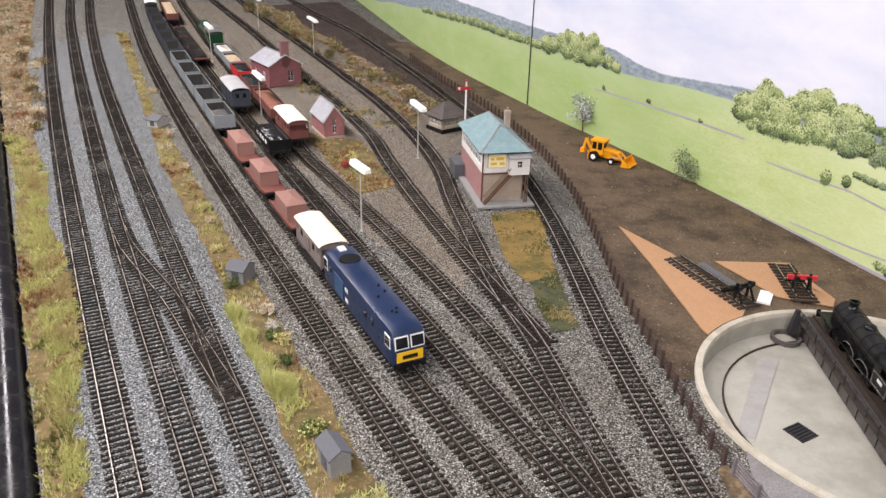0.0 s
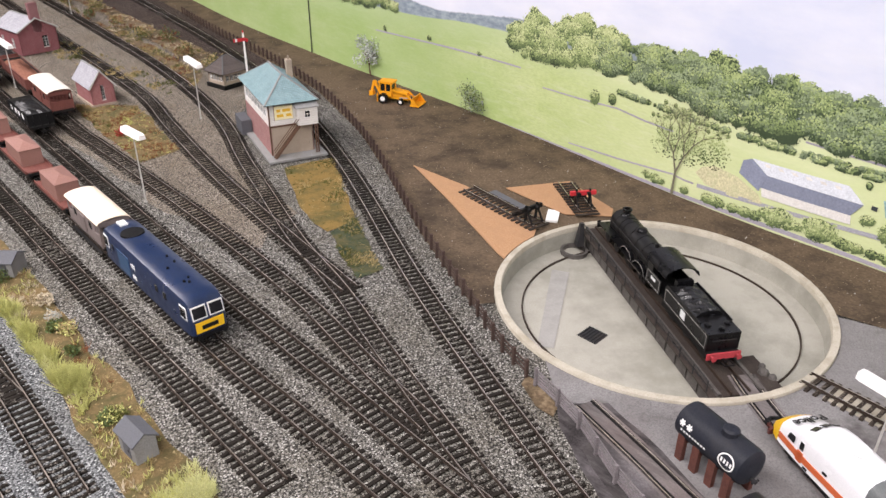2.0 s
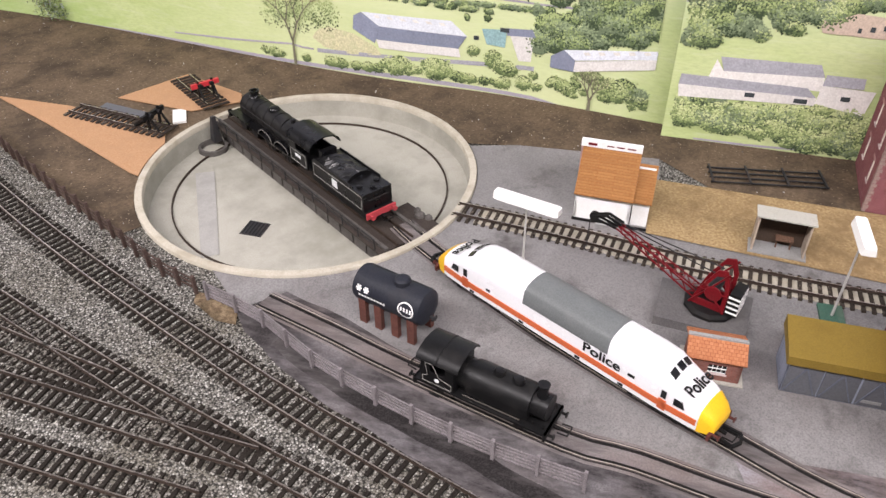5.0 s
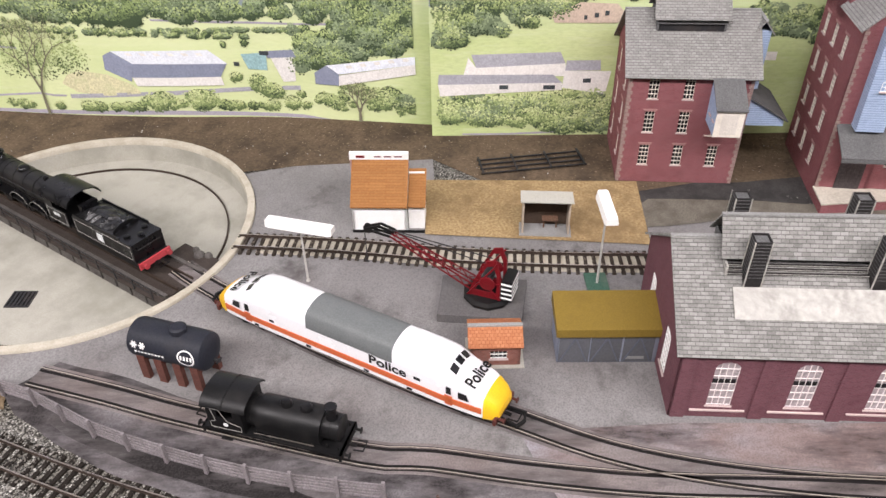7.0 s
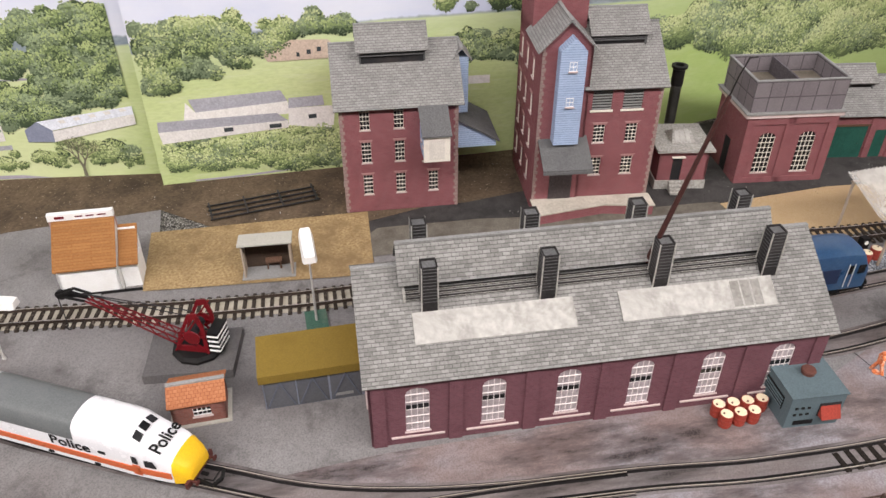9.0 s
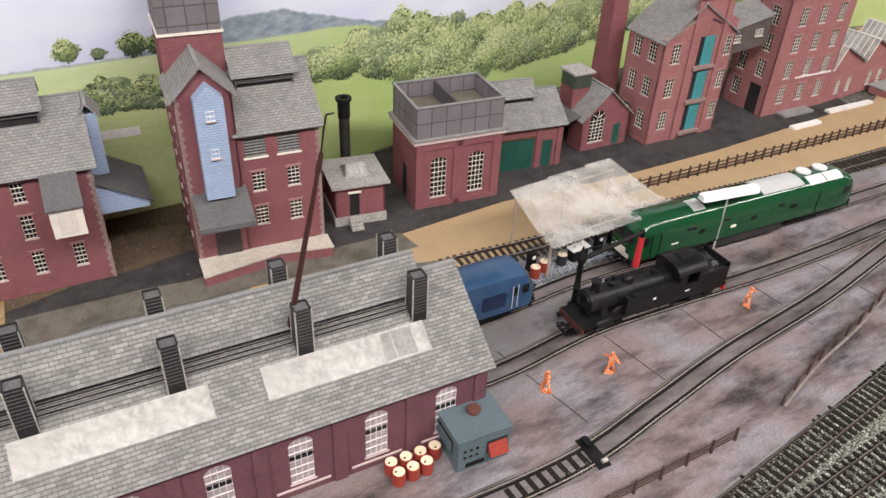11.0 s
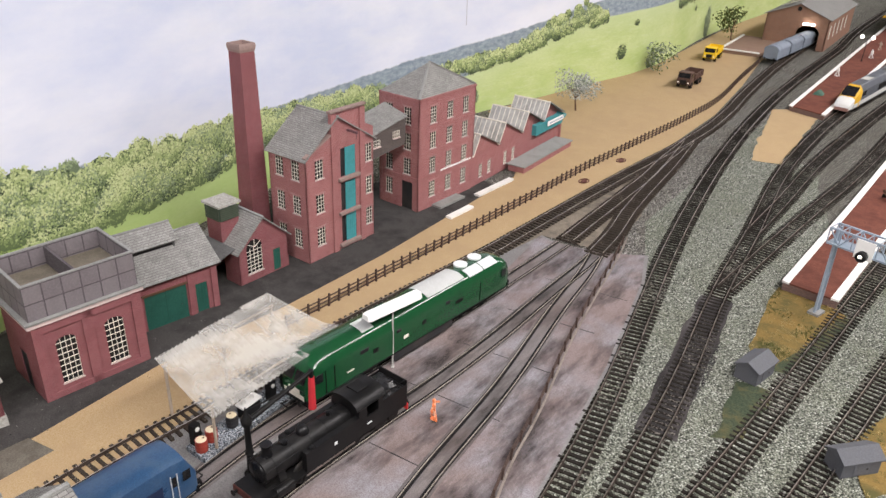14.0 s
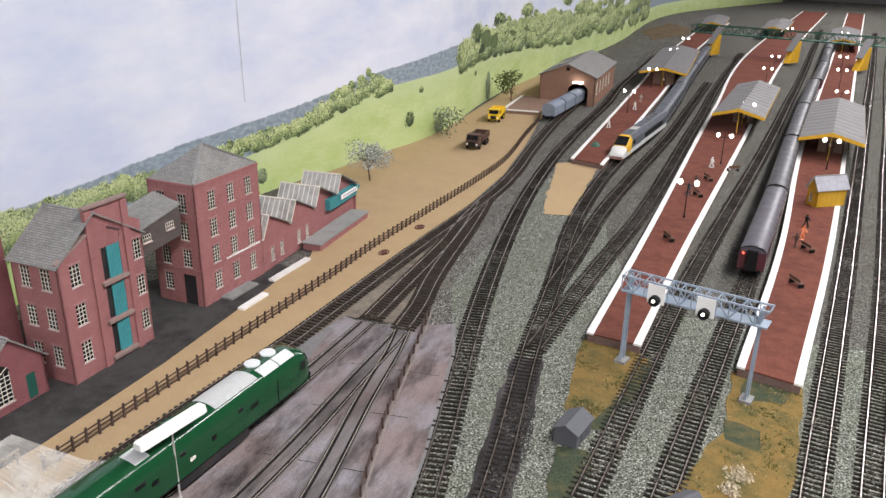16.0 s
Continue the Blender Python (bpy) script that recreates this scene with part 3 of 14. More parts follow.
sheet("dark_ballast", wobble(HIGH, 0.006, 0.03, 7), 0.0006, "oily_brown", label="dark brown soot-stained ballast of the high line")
SCRUB = [(-0.62, 2.86), (-0.4, 2.46), (-0.19, 2.05), (-0.07, 1.78), (0.02, 1.56), (0.09, 1.4), (0.13, 1.42), (0.06, 1.62), (-0.04, 1.82), (-0.18, 2.12), (-0.36, 2.48), (-0.55, 2.88)]
sheet("scrubby_slope", wobble(SCRUB, 0.008, 0.03, 17), 0.0021, "bank", label="tan and brown scrub slope below the high line")
FAN = [(1.1, -0.66), (1.115, -0.741), (1.141, -0.805), (1.108, -0.83), (1.067, -0.86), (1.1, -0.9), (1.2, -1.03), (1.3, -1.16), (1.4, -1.28), (1.49, -1.43), (1.37, -1.19), (1.26, -0.96), (1.15, -0.745)]
sheet("sandy_bed", wobble(FAN, 0.006, 0.02, 12), 0.0014, "road_dull", label="dull sandy bed under the yard throat")
sheet("oily_ballast", wobble([(0.756, -0.706), (0.784, -0.684), (0.876, -0.806), (0.946, -0.895), (0.918, -0.918), (0.848, -0.828)], 0.004, 0.008, 45), 0.0011, "soot", label="ballast black with oil round the point work")
sheet("straw_yard", [(0.732, 0.284), (0.829, 0.105), (0.738, 0.06), (0.655, 0.238)], 0.0028, "straw", label="rough straw-coloured hardstanding")
sheet("cinder_strip", wobble([(0.74, 0.1), (0.775, 0.095), (0.805, 0.085), (0.85, -0.003), (0.905, -0.12), (0.955, -0.22), (0.93, -0.24), (0.86, -0.1), (0.8, 0.02), (0.76, 0.075)], 0.003, 0.02, 41), 0.00262, "cinders", label="drab grey-brown cinder strip behind the engine shed")
sheet("cork_sheet", [(0.348, 0.899), (0.364, 0.79), (0.381, 0.64)] + arc(140, 118, PIT_R + 0.001, 6) + [(0.445, 0.69), (0.398, 0.816)], 0.0026, "cork", label="bare orange cork underlay", thick=0.0012)
sheet("cork_sheet", [(0.445, 0.799), (0.488, 0.712), (0.54, 0.693), (0.55, 0.71), (0.531, 0.799)], 0.0026, "cork", label="bare orange cork underlay", thick=0.0012)

# verges, scrub and banks beside the tracks
VERGES = []
VERGES.append(("scrub", [(-0.846, 2.222), (-0.565, 1.622), (-0.321, 1.086), (-0.167, 0.792), (-0.097, 0.648), (0.0, 0.442), (0.06, 0.32), (0.12, 0.3), (0.079, 0.394), (0.056, 0.425), (0.03, 0.486), (-0.027, 0.587), (-0.087, 0.71), (-0.16, 0.842), (-0.295, 1.115), (-0.445, 1.402), (-0.815, 2.226)]))
VERGES.append(("scrub", [(-0.1, 0.3), (-0.172, 0.387), (-0.353, 0.71), (-0.545, 1.07), (-0.66, 1.25), (-0.584, 1.21), (-0.529, 1.125), (-0.395, 0.863), (-0.336, 0.783), (-0.254, 0.641), (-0.212, 0.551), (-0.208, 0.508), (-0.142, 0.388), (-0.08, 0.29)]))
VERGES.append(("bank", [(-1.6, 2.95), (-0.76, 1.44), (-0.66, 1.253), (-0.568, 1.18), (-0.671, 1.382), (-0.899, 1.821), (-1.076, 2.189), (-1.392, 2.855)]))
VERGES.append(("scrub", [(-0.13, 1.281), (-0.032, 1.255), (0.042, 1.037), (-0.005, 0.999), (-0.061, 1.105)]))
VERGES.append(("scrub_gold", [(0.181, 0.937), (0.249, 0.957), (0.247, 0.755), (0.21, 0.739), (0.191, 0.796)]))
VERGES.append(("scrub_green", [(0.212, 0.735), (0.249, 0.765), (0.255, 0.642), (0.226, 0.63)]))
VERGES.append(("scrub_gold", [(0.93, -0.994), (0.877, -1.024), (0.849, -1.013), (0.817, -0.907), (0.803, -0.849), (0.844, -0.872)]))
VERGES.append(("scrub_gold", [(0.781, -1.064), (0.717, -1.091), (0.63, -0.9), (0.65, -0.8), (0.7, -0.84), (0.728, -0.962)]))
VERGES.append(("road", [(1.499, -1.561), (1.459, -1.66), (1.243, -1.321), (1.276, -1.286)]))
VERGES.append(("scrub_green", [(0.805, -0.817), (0.779, -0.837), (0.74, -0.76), (0.75, -0.74)]))
VERGES.append(("scrub_green", [(0.849, -1.0), (0.83, -0.95), (0.815, -0.9), (0.8, -0.86), (0.793, -0.87), (0.82, -0.96), (0.843, -1.012)]))
VERGES.append(("scrub_green", [(0.765, -1.062), (0.72, -1.078), (0.712, -1.05), (0.75, -1.02)]))
VERGES.append(("scrub_green", [(0.737, -0.975), (0.7, -0.985), (0.685, -0.955), (0.715, -0.945)]))
VERGES.append(("bank", [(-0.2, 1.95), (-0.1, 1.8), (0.07, 1.42), (0.06, 1.32), (0.03, 1.42), (-0.07, 1.66), (-0.3, 2.2), (-0.55, 2.75), (-0.42, 2.7)]))
VERGES.append(("bank", [(3.4, -4.33), (3.72, -5.1), (3.3, -4.75), (3.12, -4.4), (3.02, -3.95)]))
for i, (kind, line) in enumerate(VERGES):
    sheet("verge", wobble(line, 0.007, 0.012, i), 0.0008 + 0.00005 * i, kind, label="uneven verge of dry scrub and earth")

# turntable pit
bm = B()
N = 72
ring = lambda r, z: [(PIT[0] + r * math.cos(2 * math.pi * i / N), PIT[1] + r * math.sin(2 * math.pi * i / N), z) for i in range(N)]
loft(bm, [ring(PIT_R, -0.002), ring(PIT_R, 0.0034), ring(PIT_R - 0.0005, 0.004), ring(PIT_R - 0.0066, 0.004), ring(PIT_R - 0.0071, 0.0034), ring(PIT_R - 0.0073, -0.002)], caps=False)
tagged(part("pit_rim", bm, "rim", smooth=True), "cream concrete kerb round the turntable pit", "kerb", kind="structure")
bm = B()
loft(bm, [ring(PIT_R - 0.0073, -0.0015), ring(PIT_R - 0.008, -0.02), ring(0.001, -0.02)], caps=False)
tagged(part("pit_floor", bm, "concrete", smooth=True), "pale stained concrete floor of the turntable pit", "pit", kind="structure")

M["tape"] = ground_mat("tape", (0.3, 0.295, 0.275), (0.36, 0.35, 0.33), (0.27, 0.265, 0.245), 900, 60, 12, relief=0.1)
sheet("tape_patch", [(0.441, 0.63), (0.457, 0.62), (0.388, 0.495), (0.374, 0.502)], -0.0193, "tape", label="greyed strip of tape on the pit floor", category="tape")

# room behind the camera
M["wall_paint"] = paint("wall_paint", (0.27, 0.265, 0.26), 0.9, 0, 0.05, (0.32, 0.315, 0.3), 0.3, 300, 2)
M["floor_paint"] = paint("floor_paint", (0.2, 0.18, 0.17), 0.35, 0, 0.1, (0.14, 0.13, 0.12), 0.4, 200, 3)
RX0, RX1, RY0, RY1 = -3.2, 5.6, -10.4, 5.0
for name, m, q in (("floor", "floor_paint", (RX0, RX1, RY0, RY1, -1.02, -0.98)), ("ceiling", "wall_paint", (RX0, RX1, RY0, RY1, 1.62, 1.66)), ("wall_west", "wall_paint", (RX0 - 0.1, RX0, RY0, RY1, -1.0, 1.64)),
                   ("wall_east", "wall_paint", (RX1, RX1 + 0.1, RY0, RY1, -1.0, 1.64)), ("wall_south", "wall_paint", (RX0, RX1, RY0 - 0.1, RY0, -1.0, 1.64)), ("wall_north", "wall_paint", (RX0, RX1, RY1, RY1 + 0.1, -1.0, 1.64))):
    tagged(part(name, box(B(), *q), m), "plain " + name.split("_")[0] + " of the layout room", name.split("_")[0], kind="structure")


# ---- tracks ----
GAUGE, PITCH = 0.0165, 0.0074


def rails(bm, way, half=GAUGE / 2, z0=0.0014, z1=0.0042, w=0.0009, sides=(-1, 1)):
    for s in sides:
        rings = []
        for p, d in way:
            n = Vector((-d.y, d.x, 0))
            o = p + n * (s * half)
            rings.append([o + n * a + Vector((0, 0, z)) for a, z in ((-w * 0.9, z0), (w * 0.9, z0), (w * 0.35, z0 + 0.0009), (w * 0.55, z1 - 0.0004), (w * 0.5, z1), (-w * 0.5, z1), (-w * 0.55, z1 - 0.0004), (-w * 0.35, z0 + 0.0009))])
        vs = [[bm.verts.new(v) for v in r] for r in rings]
        for a, b in zip(vs, vs[1:]):
            for i in range(8):
                bm.faces.new((a[i], a[(i + 1) % 8], b[(i + 1) % 8], b[i])).material_index = 1 if i == 4 else 0
        bm.faces.new(vs[0][::-1])
        bm.faces.new(vs[-1])
    return bm


def sleeper_mesh(name, material, length=0.0305, wide=0.0034):
    bm = B()
    h = length / 2
    hull8(bm, [(-h, -wide / 2, -0.0008), (h, -wide / 2, -0.0008), (h, wide / 2, -0.0008), (-h, wide / 2, -0.0008)],
          [(-h + 0.0004, -wide / 2 + 0.0003, 0.0015), (h - 0.0004, -wide / 2 + 0.0003, 0.0015), (h - 0.0004, wide / 2 - 0.0003, 0.0015), (-h + 0.0004, wide / 2 - 0.0003, 0.0015)])
    for sx in (-1, 1):
        for o in (-0.0016, 0.0016):
            c = sx * GAUGE / 2 + o
            box(bm, c - 0.0007, c + 0.0007, -0.0011, 0.0011, 0.0014, 0.0024)
    me = bpy.data.meshes.new(name)
    bm.to_mesh(me)
    bm.free()
    me.materials.append(M[material])
    return me


SLEEPER = {"sleeper": sleeper_mesh("sleeper", "sleeper"), "sleeper_black": sleeper_mesh("sleeper_black", "sleeper_black")}
TRACK_WAYS = {}


def track(key, points, label, near=None, sleepers="sleeper", skip=(), step=0.02, z=0.0):
    """Rails on sleepers along a line; sleepers inside the near stretch stand singly, the rest are joined."""
    th = thing("railway_track", label, "railway track", kind="structure")
    way = glide(points, step)
    TRACK_WAYS[key] = way
    part("rail", rails(B(), way, z0=0.0014 + z, z1=0.0042 + z, sides=(-1,)), ("rail", "rail_top"), th)
    part("rail", rails(B(), way, z0=0.0014 + z, z1=0.0042 + z, sides=(1,)), ("rail", "rail_top"), th)
    rest, count = B(), 0
    rnd = random.Random(len(points) * 7 + int(1000 * points[0][0]))
    for k, (p, d) in enumerate(glide(points, PITCH)):
        if any(a <= k * PITCH <= b for a, b in skip):
            continue
        m = Matrix.Translation((p.x, p.y, z + rnd.uniform(-0.0002, 0.0002))) @ Matrix.Rotation(math.atan2(d.y, d.x) + math.pi / 2 + rnd.uniform(-0.03, 0.03), 4, "Z")
        if near and near[0] < p.x < near[1] and near[2] < p.y < near[3] and count < 150:
            ob = new("sleeper", SLEEPER[sleepers])
            ob.parent, ob.matrix_basis = th, m
            count += 1
        else:
            c = [m @ Vector(v) for v in ((-0.015, -0.0017, 0), (0.015, -0.0017, 0), (0.015, 0.0017, 0), (-0.015, 0.0017, 0))]
            hull8(rest, c, [v + Vector((0, 0, 0.0015)) for v in c])
    if len(rest.faces):
        tagged(part("sleepers", rest, sleepers, th), kind="stuff")
    else:
        rest.free()
    return th


LINES = {}
LINES["A"] = [(-0.107, 0.386), (-0.323, 0.791), (-0.535, 1.199), (-0.741, 1.609), (-0.943, 2.021), (-1.142, 2.435), (-1.338, 2.85), (-1.65, 3.5)]
LINES["B"] = [(-0.054, 0.389), (-0.27, 0.794), (-0.478, 1.203), (-0.682, 1.615), (-0.882, 2.029), (-1.078, 2.444), (-1.267, 2.863), (-1.56, 3.5)]
LINES["C"] = [(-0.003, 0.389), (-0.215, 0.797), (-0.426, 1.206), (-0.631, 1.618), (-0.828, 2.034), (-1.018, 2.453), (-1.202, 2.875), (-1.47, 3.5)]
LINES["D"] = [(0.129, 0.367), (-0.088, 0.78), (-0.3, 1.196), (-0.504, 1.617), (-0.699, 2.041), (-0.885, 2.47), (-1.067, 2.9), (-1.32, 3.5)]
LINES["E"] = [(0.24, 0.27), (0.221, 0.305), (0.154, 0.427), (0.102, 0.518), (0.01, 0.697), (-0.207, 1.127), (-0.421, 1.572), (-0.625, 2.014), (-0.818, 2.456), (-1.002, 2.912), (-1.24, 3.5)]
LINES["F"] = [(0.283, 0.273), (0.245, 0.345), (0.18, 0.474), (0.072, 0.687), (-0.143, 1.122), (-0.357, 1.566), (-0.566, 2.015), (-0.766, 2.466), (-0.949, 2.922), (-1.17, 3.5)]
LINES["G"] = [(0.246, 0.398), (0.212, 0.485), (0.172, 0.596), (0.106, 0.741), (0.04, 0.873), (-0.066, 1.073), (-0.122, 1.182), (-0.312, 1.6), (-0.505, 2.03), (-0.693, 2.47), (-0.886, 2.932), (-1.09, 3.5)]
LINES["H"] = [(0.217, 0.609), (0.15, 0.775), (0.082, 0.961), (0.025, 1.14), (-0.031, 1.321), (-0.184, 1.667), (-0.339, 2.012), (-0.49, 2.35), (-0.654, 2.699), (-0.98, 3.4)]
LINES["I"] = [(0.313, 0.18), (0.291, 0.253), (0.259, 0.37), (0.231, 0.496), (0.207, 0.61), (0.176, 0.724), (0.15, 0.86), (0.128, 0.98), (0.111, 1.099), (0.084, 1.213), (0.039, 1.356), (-0.027, 1.53), (-0.112, 1.723), (-0.264, 2.064), (-0.412, 2.38), (-0.563, 2.714), (-0.86, 3.4)]
LINES["J"] = [(-0.62, 3.3), (-0.343, 2.685), (-0.179, 2.354), (-0.044, 2.015), (0.085, 1.669), (0.193, 1.317), (0.256, 0.956), (0.285, 0.591), (0.315, 0.36), (0.339, 0.228), (0.39, 0.02), (0.47, -0.17), (0.58, -0.36), (0.705, -0.532), (0.823, -0.683), (1.075, -0.967), (1.311, -1.264), (1.527, -1.576), (1.724, -1.9), (1.914, -2.229), (2.116, -2.55), (2.6, -3.4)]
LINES["P"] = [(0.54, -0.72), (0.627, -0.929), (0.856, -1.493), (1.088, -2.056), (1.32, -2.619), (1.784, -3.744), (2.6, -5.7)]
LINES["Q"] = [(0.5, -0.73), (0.596, -0.969), (0.786, -1.455), (1.02, -2.03), (1.25, -2.6), (1.72, -3.74), (2.5, -5.7)]
LINES["R"] = [(0.62, -0.64), (0.713, -0.858), (0.986, -1.491), (1.271, -2.12), (1.55, -2.75), (1.819, -3.385), (2.384, -4.645), (2.85, -5.7)]
LINES["S"] = [(0.66, -0.6), (0.745, -0.787), (0.923, -1.17), (1.09, -1.558), (1.256, -1.947), (1.426, -2.335), (1.598, -2.721), (1.9, -3.4), (2.9, -5.6)]
LINES["T"] = [(0.62, -0.47), (0.793, -0.727), (0.93, -0.905), (1.05, -1.073), (1.229, -1.321), (1.412, -1.642), (1.564, -1.982), (1.75, -2.33), (2.05, -2.86), (2.9, -4.4)]
LINES["T2"] = [(0.945, -0.93), (1.059, -1.173), (1.166, -1.408), (1.287, -1.644), (1.412, -1.88), (1.536, -2.116), (1.657, -2.346), (1.9, -2.8), (2.43, -3.84)]
LINES["T3"] = [(1.05, -1.073), (1.12, -1.2), (1.225, -1.385), (1.347, -1.63), (1.515, -1.98), (1.7, -2.335), (1.98, -2.87)]
LINES["V"] = [(0.563, 0.376), (0.604, 0.287), (0.639, 0.2), (0.68, 0.114), (0.714, 0.052), (0.8, -0.1), (0.898, -0.268), (0.938, -0.351), (1.0, -0.462), (1.062, -0.592), (1.115, -0.71), (1.152, -0.782), (1.193, -0.862), (1.238, -0.95), (1.281, -1.035), (1.322, -1.12), (1.37, -1.22), (1.435, -1.34), (1.514, -1.462), (1.617, -1.606), (1.803, -1.886), (2.05, -2.3)]
LINES["V2"] = [(1.114, -0.826), (1.16, -0.9), (1.209, -0.98), (1.262, -1.065), (1.322, -1.15), (1.39, -1.26)]
LINES["V3"] = [(1.07, -0.84), (1.11, -0.895), (1.165, -0.96), (1.225, -1.04), (1.29, -1.13), (1.375, -1.24)]
NEAR = {"A": (-1, 1, 0.3, 1.1), "B": (-1, 1, 0.3, 1.1), "C": (-1, 1, 0.3, 1.1), "D": (-1, 1, 0.3, 1.2), "E": (-1, 1, 0.2, 1.0), "F": (-1, 1, 0.2, 1.1), "G": (-1, 1, 0.2, 1.2), "H": (-1, 1, 0.2, 1.4), "I": (-1, 1, 0.1, 1.2),
        "J": (0.2, 1.3, -1.2, 1.0), "P": (0, 2, -1.6, 0), "Q": (0, 2, -1.5, 0), "R": (0, 2, -1.4, 0), "S": (0, 2, -1.5, 0), "T": (0, 2, -1.5, 0), "T2": (0, 2, -1.6, 0), "T3": (0, 2, -1.4, 0), "V": (0, 2, -1.3, 1), "V2": (0, 2, -2, 1), "V3": (0, 2, -2, 1)}
for key, line in LINES.items():
    black = key in ("V", "V2", "V3")
    track(key, line, "model railway track with black sleepers and brown rails" if black else "model railway track, weathered brown sleepers and rusty rails bedded in chippings", NEAR.get(key), "sleeper_black" if black else "sleeper", z=0.0022 if black else 0.0)

siding = [(p, d) for p, d in TRACK_WAYS["V"] if 0.03 < p.y < 0.375]
bm = loft(B(), [[(p.x - d.y * o, p.y + d.x * o, z) for o, z in ((-0.0125, 0.0), (0.0125, 0.0), (0.0118, 0.0024), (-0.0118, 0.0024))] for p, d in siding])
tagged(part("track_base", bm, "rim"), "pale concrete strip under the siding", "track base", kind="structure")

# crossover between the second and third line
track("X", [(-0.067, 0.511), (-0.106, 0.57), (-0.144, 0.631), (-0.184, 0.69), (-0.228, 0.747), (-0.271, 0.805), (-0.307, 0.867)], "crossover track linking two running lines", (-1, 1, 0, 2))


M["groove"] = paint("groove", (0.008, 0.007, 0.007), 0.8, 0, 0.3, (0.03, 0.025, 0.022), 0.4)
M["oil_strip"] = stained_mat("oil_strip", (0.215, 0.185, 0.178), (0.19, 0.175, 0.175), (0.02, 0.018, 0.017), (0.15, 0.115, 0.105), 0.47, 4.0)


def inset_track(points, label, key):
    """Rails let into the concrete, with a dark groove beside each."""
    th = thing("inset_track", label, "railway track", kind="structure")
    way = glide(points, 0.015)
    TRACK_WAYS[key] = way
    for s in (-1, 1):
        part("rail", rails(B(), way, z0=0.0012, z1=0.003, w=0.0007, sides=(s,)), ("rail", "rail_pale"), th)
    bm = B()
    for s, g0, g1 in ((-1, -0.003, -0.0006), (1, -0.003, -0.0006), (-1, 0.0006, 0.0016), (1, 0.0006, 0.0016)):
        vs = [[bm.verts.new(p + Vector((-d.y, d.x, 0)) * s * o + Vector((0, 0, 0.00215))) for o in (GAUGE / 2 + g0, GAUGE / 2 + g1)] for p, d in way]
        for a, b in zip(vs, vs[1:]):
            bm.faces.new((a[0], a[1], b[1], b[0]) if s < 0 else (a[0], b[0], b[1], a[1]))
    part("groove", bm, "groove", th)
    bm = B()
    vs = [[bm.verts.new(p + Vector((-d.y, d.x, 0)) * o + Vector((0, 0, 0.00203 + 0.00004 * len(TRACK_WAYS[key]) / 40))) for o in (-GAUGE / 2 - 0.004, GAUGE / 2 + 0.004)] for p, d in way]
    for a, b in zip(vs, vs[1:]):
        bm.faces.new((a[0], b[0], b[1], a[1]))
    part("oil_strip", bm, "oil_strip", th, "grey concrete darkened by oil between the rails")


INSET = (
    [(0.514, 0.395), (0.508, 0.357), (0.5, 0.25), (0.502, 0.15), (0.508, 0.075), (0.514, 0.015), (0.53, -0.045), (0.556, -0.11), (0.594, -0.189), (0.626, -0.262), (0.678, -0.356), (0.734, -0.425), (0.797, -0.501), (0.876, -0.608), (0.971, -0.721), (1.031, -0.797), (1.075, -0.846)],
    [(0.371, 0.394), (0.387, 0.329), (0.4, 0.271), (0.433, 0.149), (0.452, 0.109), (0.474, 0.05), (0.505, -0.021), (0.55, -0.105), (0.592, -0.189)],
    [(0.7, -0.05), (0.78, -0.205), (0.835, -0.304), (0.889, -0.387), (0.934, -0.474), (0.977, -0.563), (1.021, -0.652), (1.067, -0.739), (1.114, -0.826)],
    [(0.64, -0.06), (0.71, -0.205), (0.762, -0.305), (0.818, -0.385), (0.863, -0.472), (0.906, -0.56), (0.953, -0.646), (1.004, -0.73), (1.053, -0.814), (1.075, -0.846)],
)
for key, line in zip(("police", "saddle", "Y1", "Y2"), INSET):
    inset_track(line, "rails set flush in stained concrete", key)


# ---- printed landscape backdrop on thin upright boards ----
BACK = [(-0.62, 4.3), (-0.245, 3.069), (0.067, 2.046), (0.289, 1.513), (0.4, 1.285), (0.515, 1.05), (0.634, 0.761), (0.7, 0.62), (0.765, 0.5), (0.834, 0.338), (0.852, 0.295)]
BACK2 = [(0.812, 0.326), (0.905, 0.165), (1.0, 0.0), (1.085, -0.13), (1.25, -0.32), (1.42, -0.52), (1.56, -0.75), (1.67, -0.985), (1.77, -1.27), (1.89, -1.565), (2.27, -2.15), (3.0, -3.59), (4.3, -5.98), (5.0, -9.0)]
# heights of the printed fields and of the far hills along the boards
FIELDS = [(0, 0.05), (1.4, 0.04), (2.0, 0.08), (2.67, 0.123), (3.2, 0.128), (3.5, 0.142), (3.7, 0.139), (3.87, 0.125), (4.2, 0.14), (4.5, 0.157), (4.7, 0.158), (4.82, 0.15), (4.92, 0.1), (5.05, 0.07), (5.2, 0.06), (5.48, 0.06), (5.74, 0.076), (5.9, 0.105), (6.2, 0.143), (6.64, 0.145), (7.5, 0.12), (13, 0.1)]
HILLS = [(0, 0.1), (2.0, 0.14), (2.54, 0.162), (2.94, 0.159), (3.19, 0.163), (3.29, 0.148), (3.5, 0.164), (3.7, 0.17), (3.9, 0.15), (4.2, 0.15), (4.45, 0.159), (4.6, 0.16), (4.7, 0.184), (4.76, 0.172), (4.82, 0.157), (5.1, 0.12), (5.26, 0.115), (5.6, 0.128), (5.8, 0.137), (6.2, 0.182), (6.6, 0.2), (7.2, 0.19), (13, 0.18)]


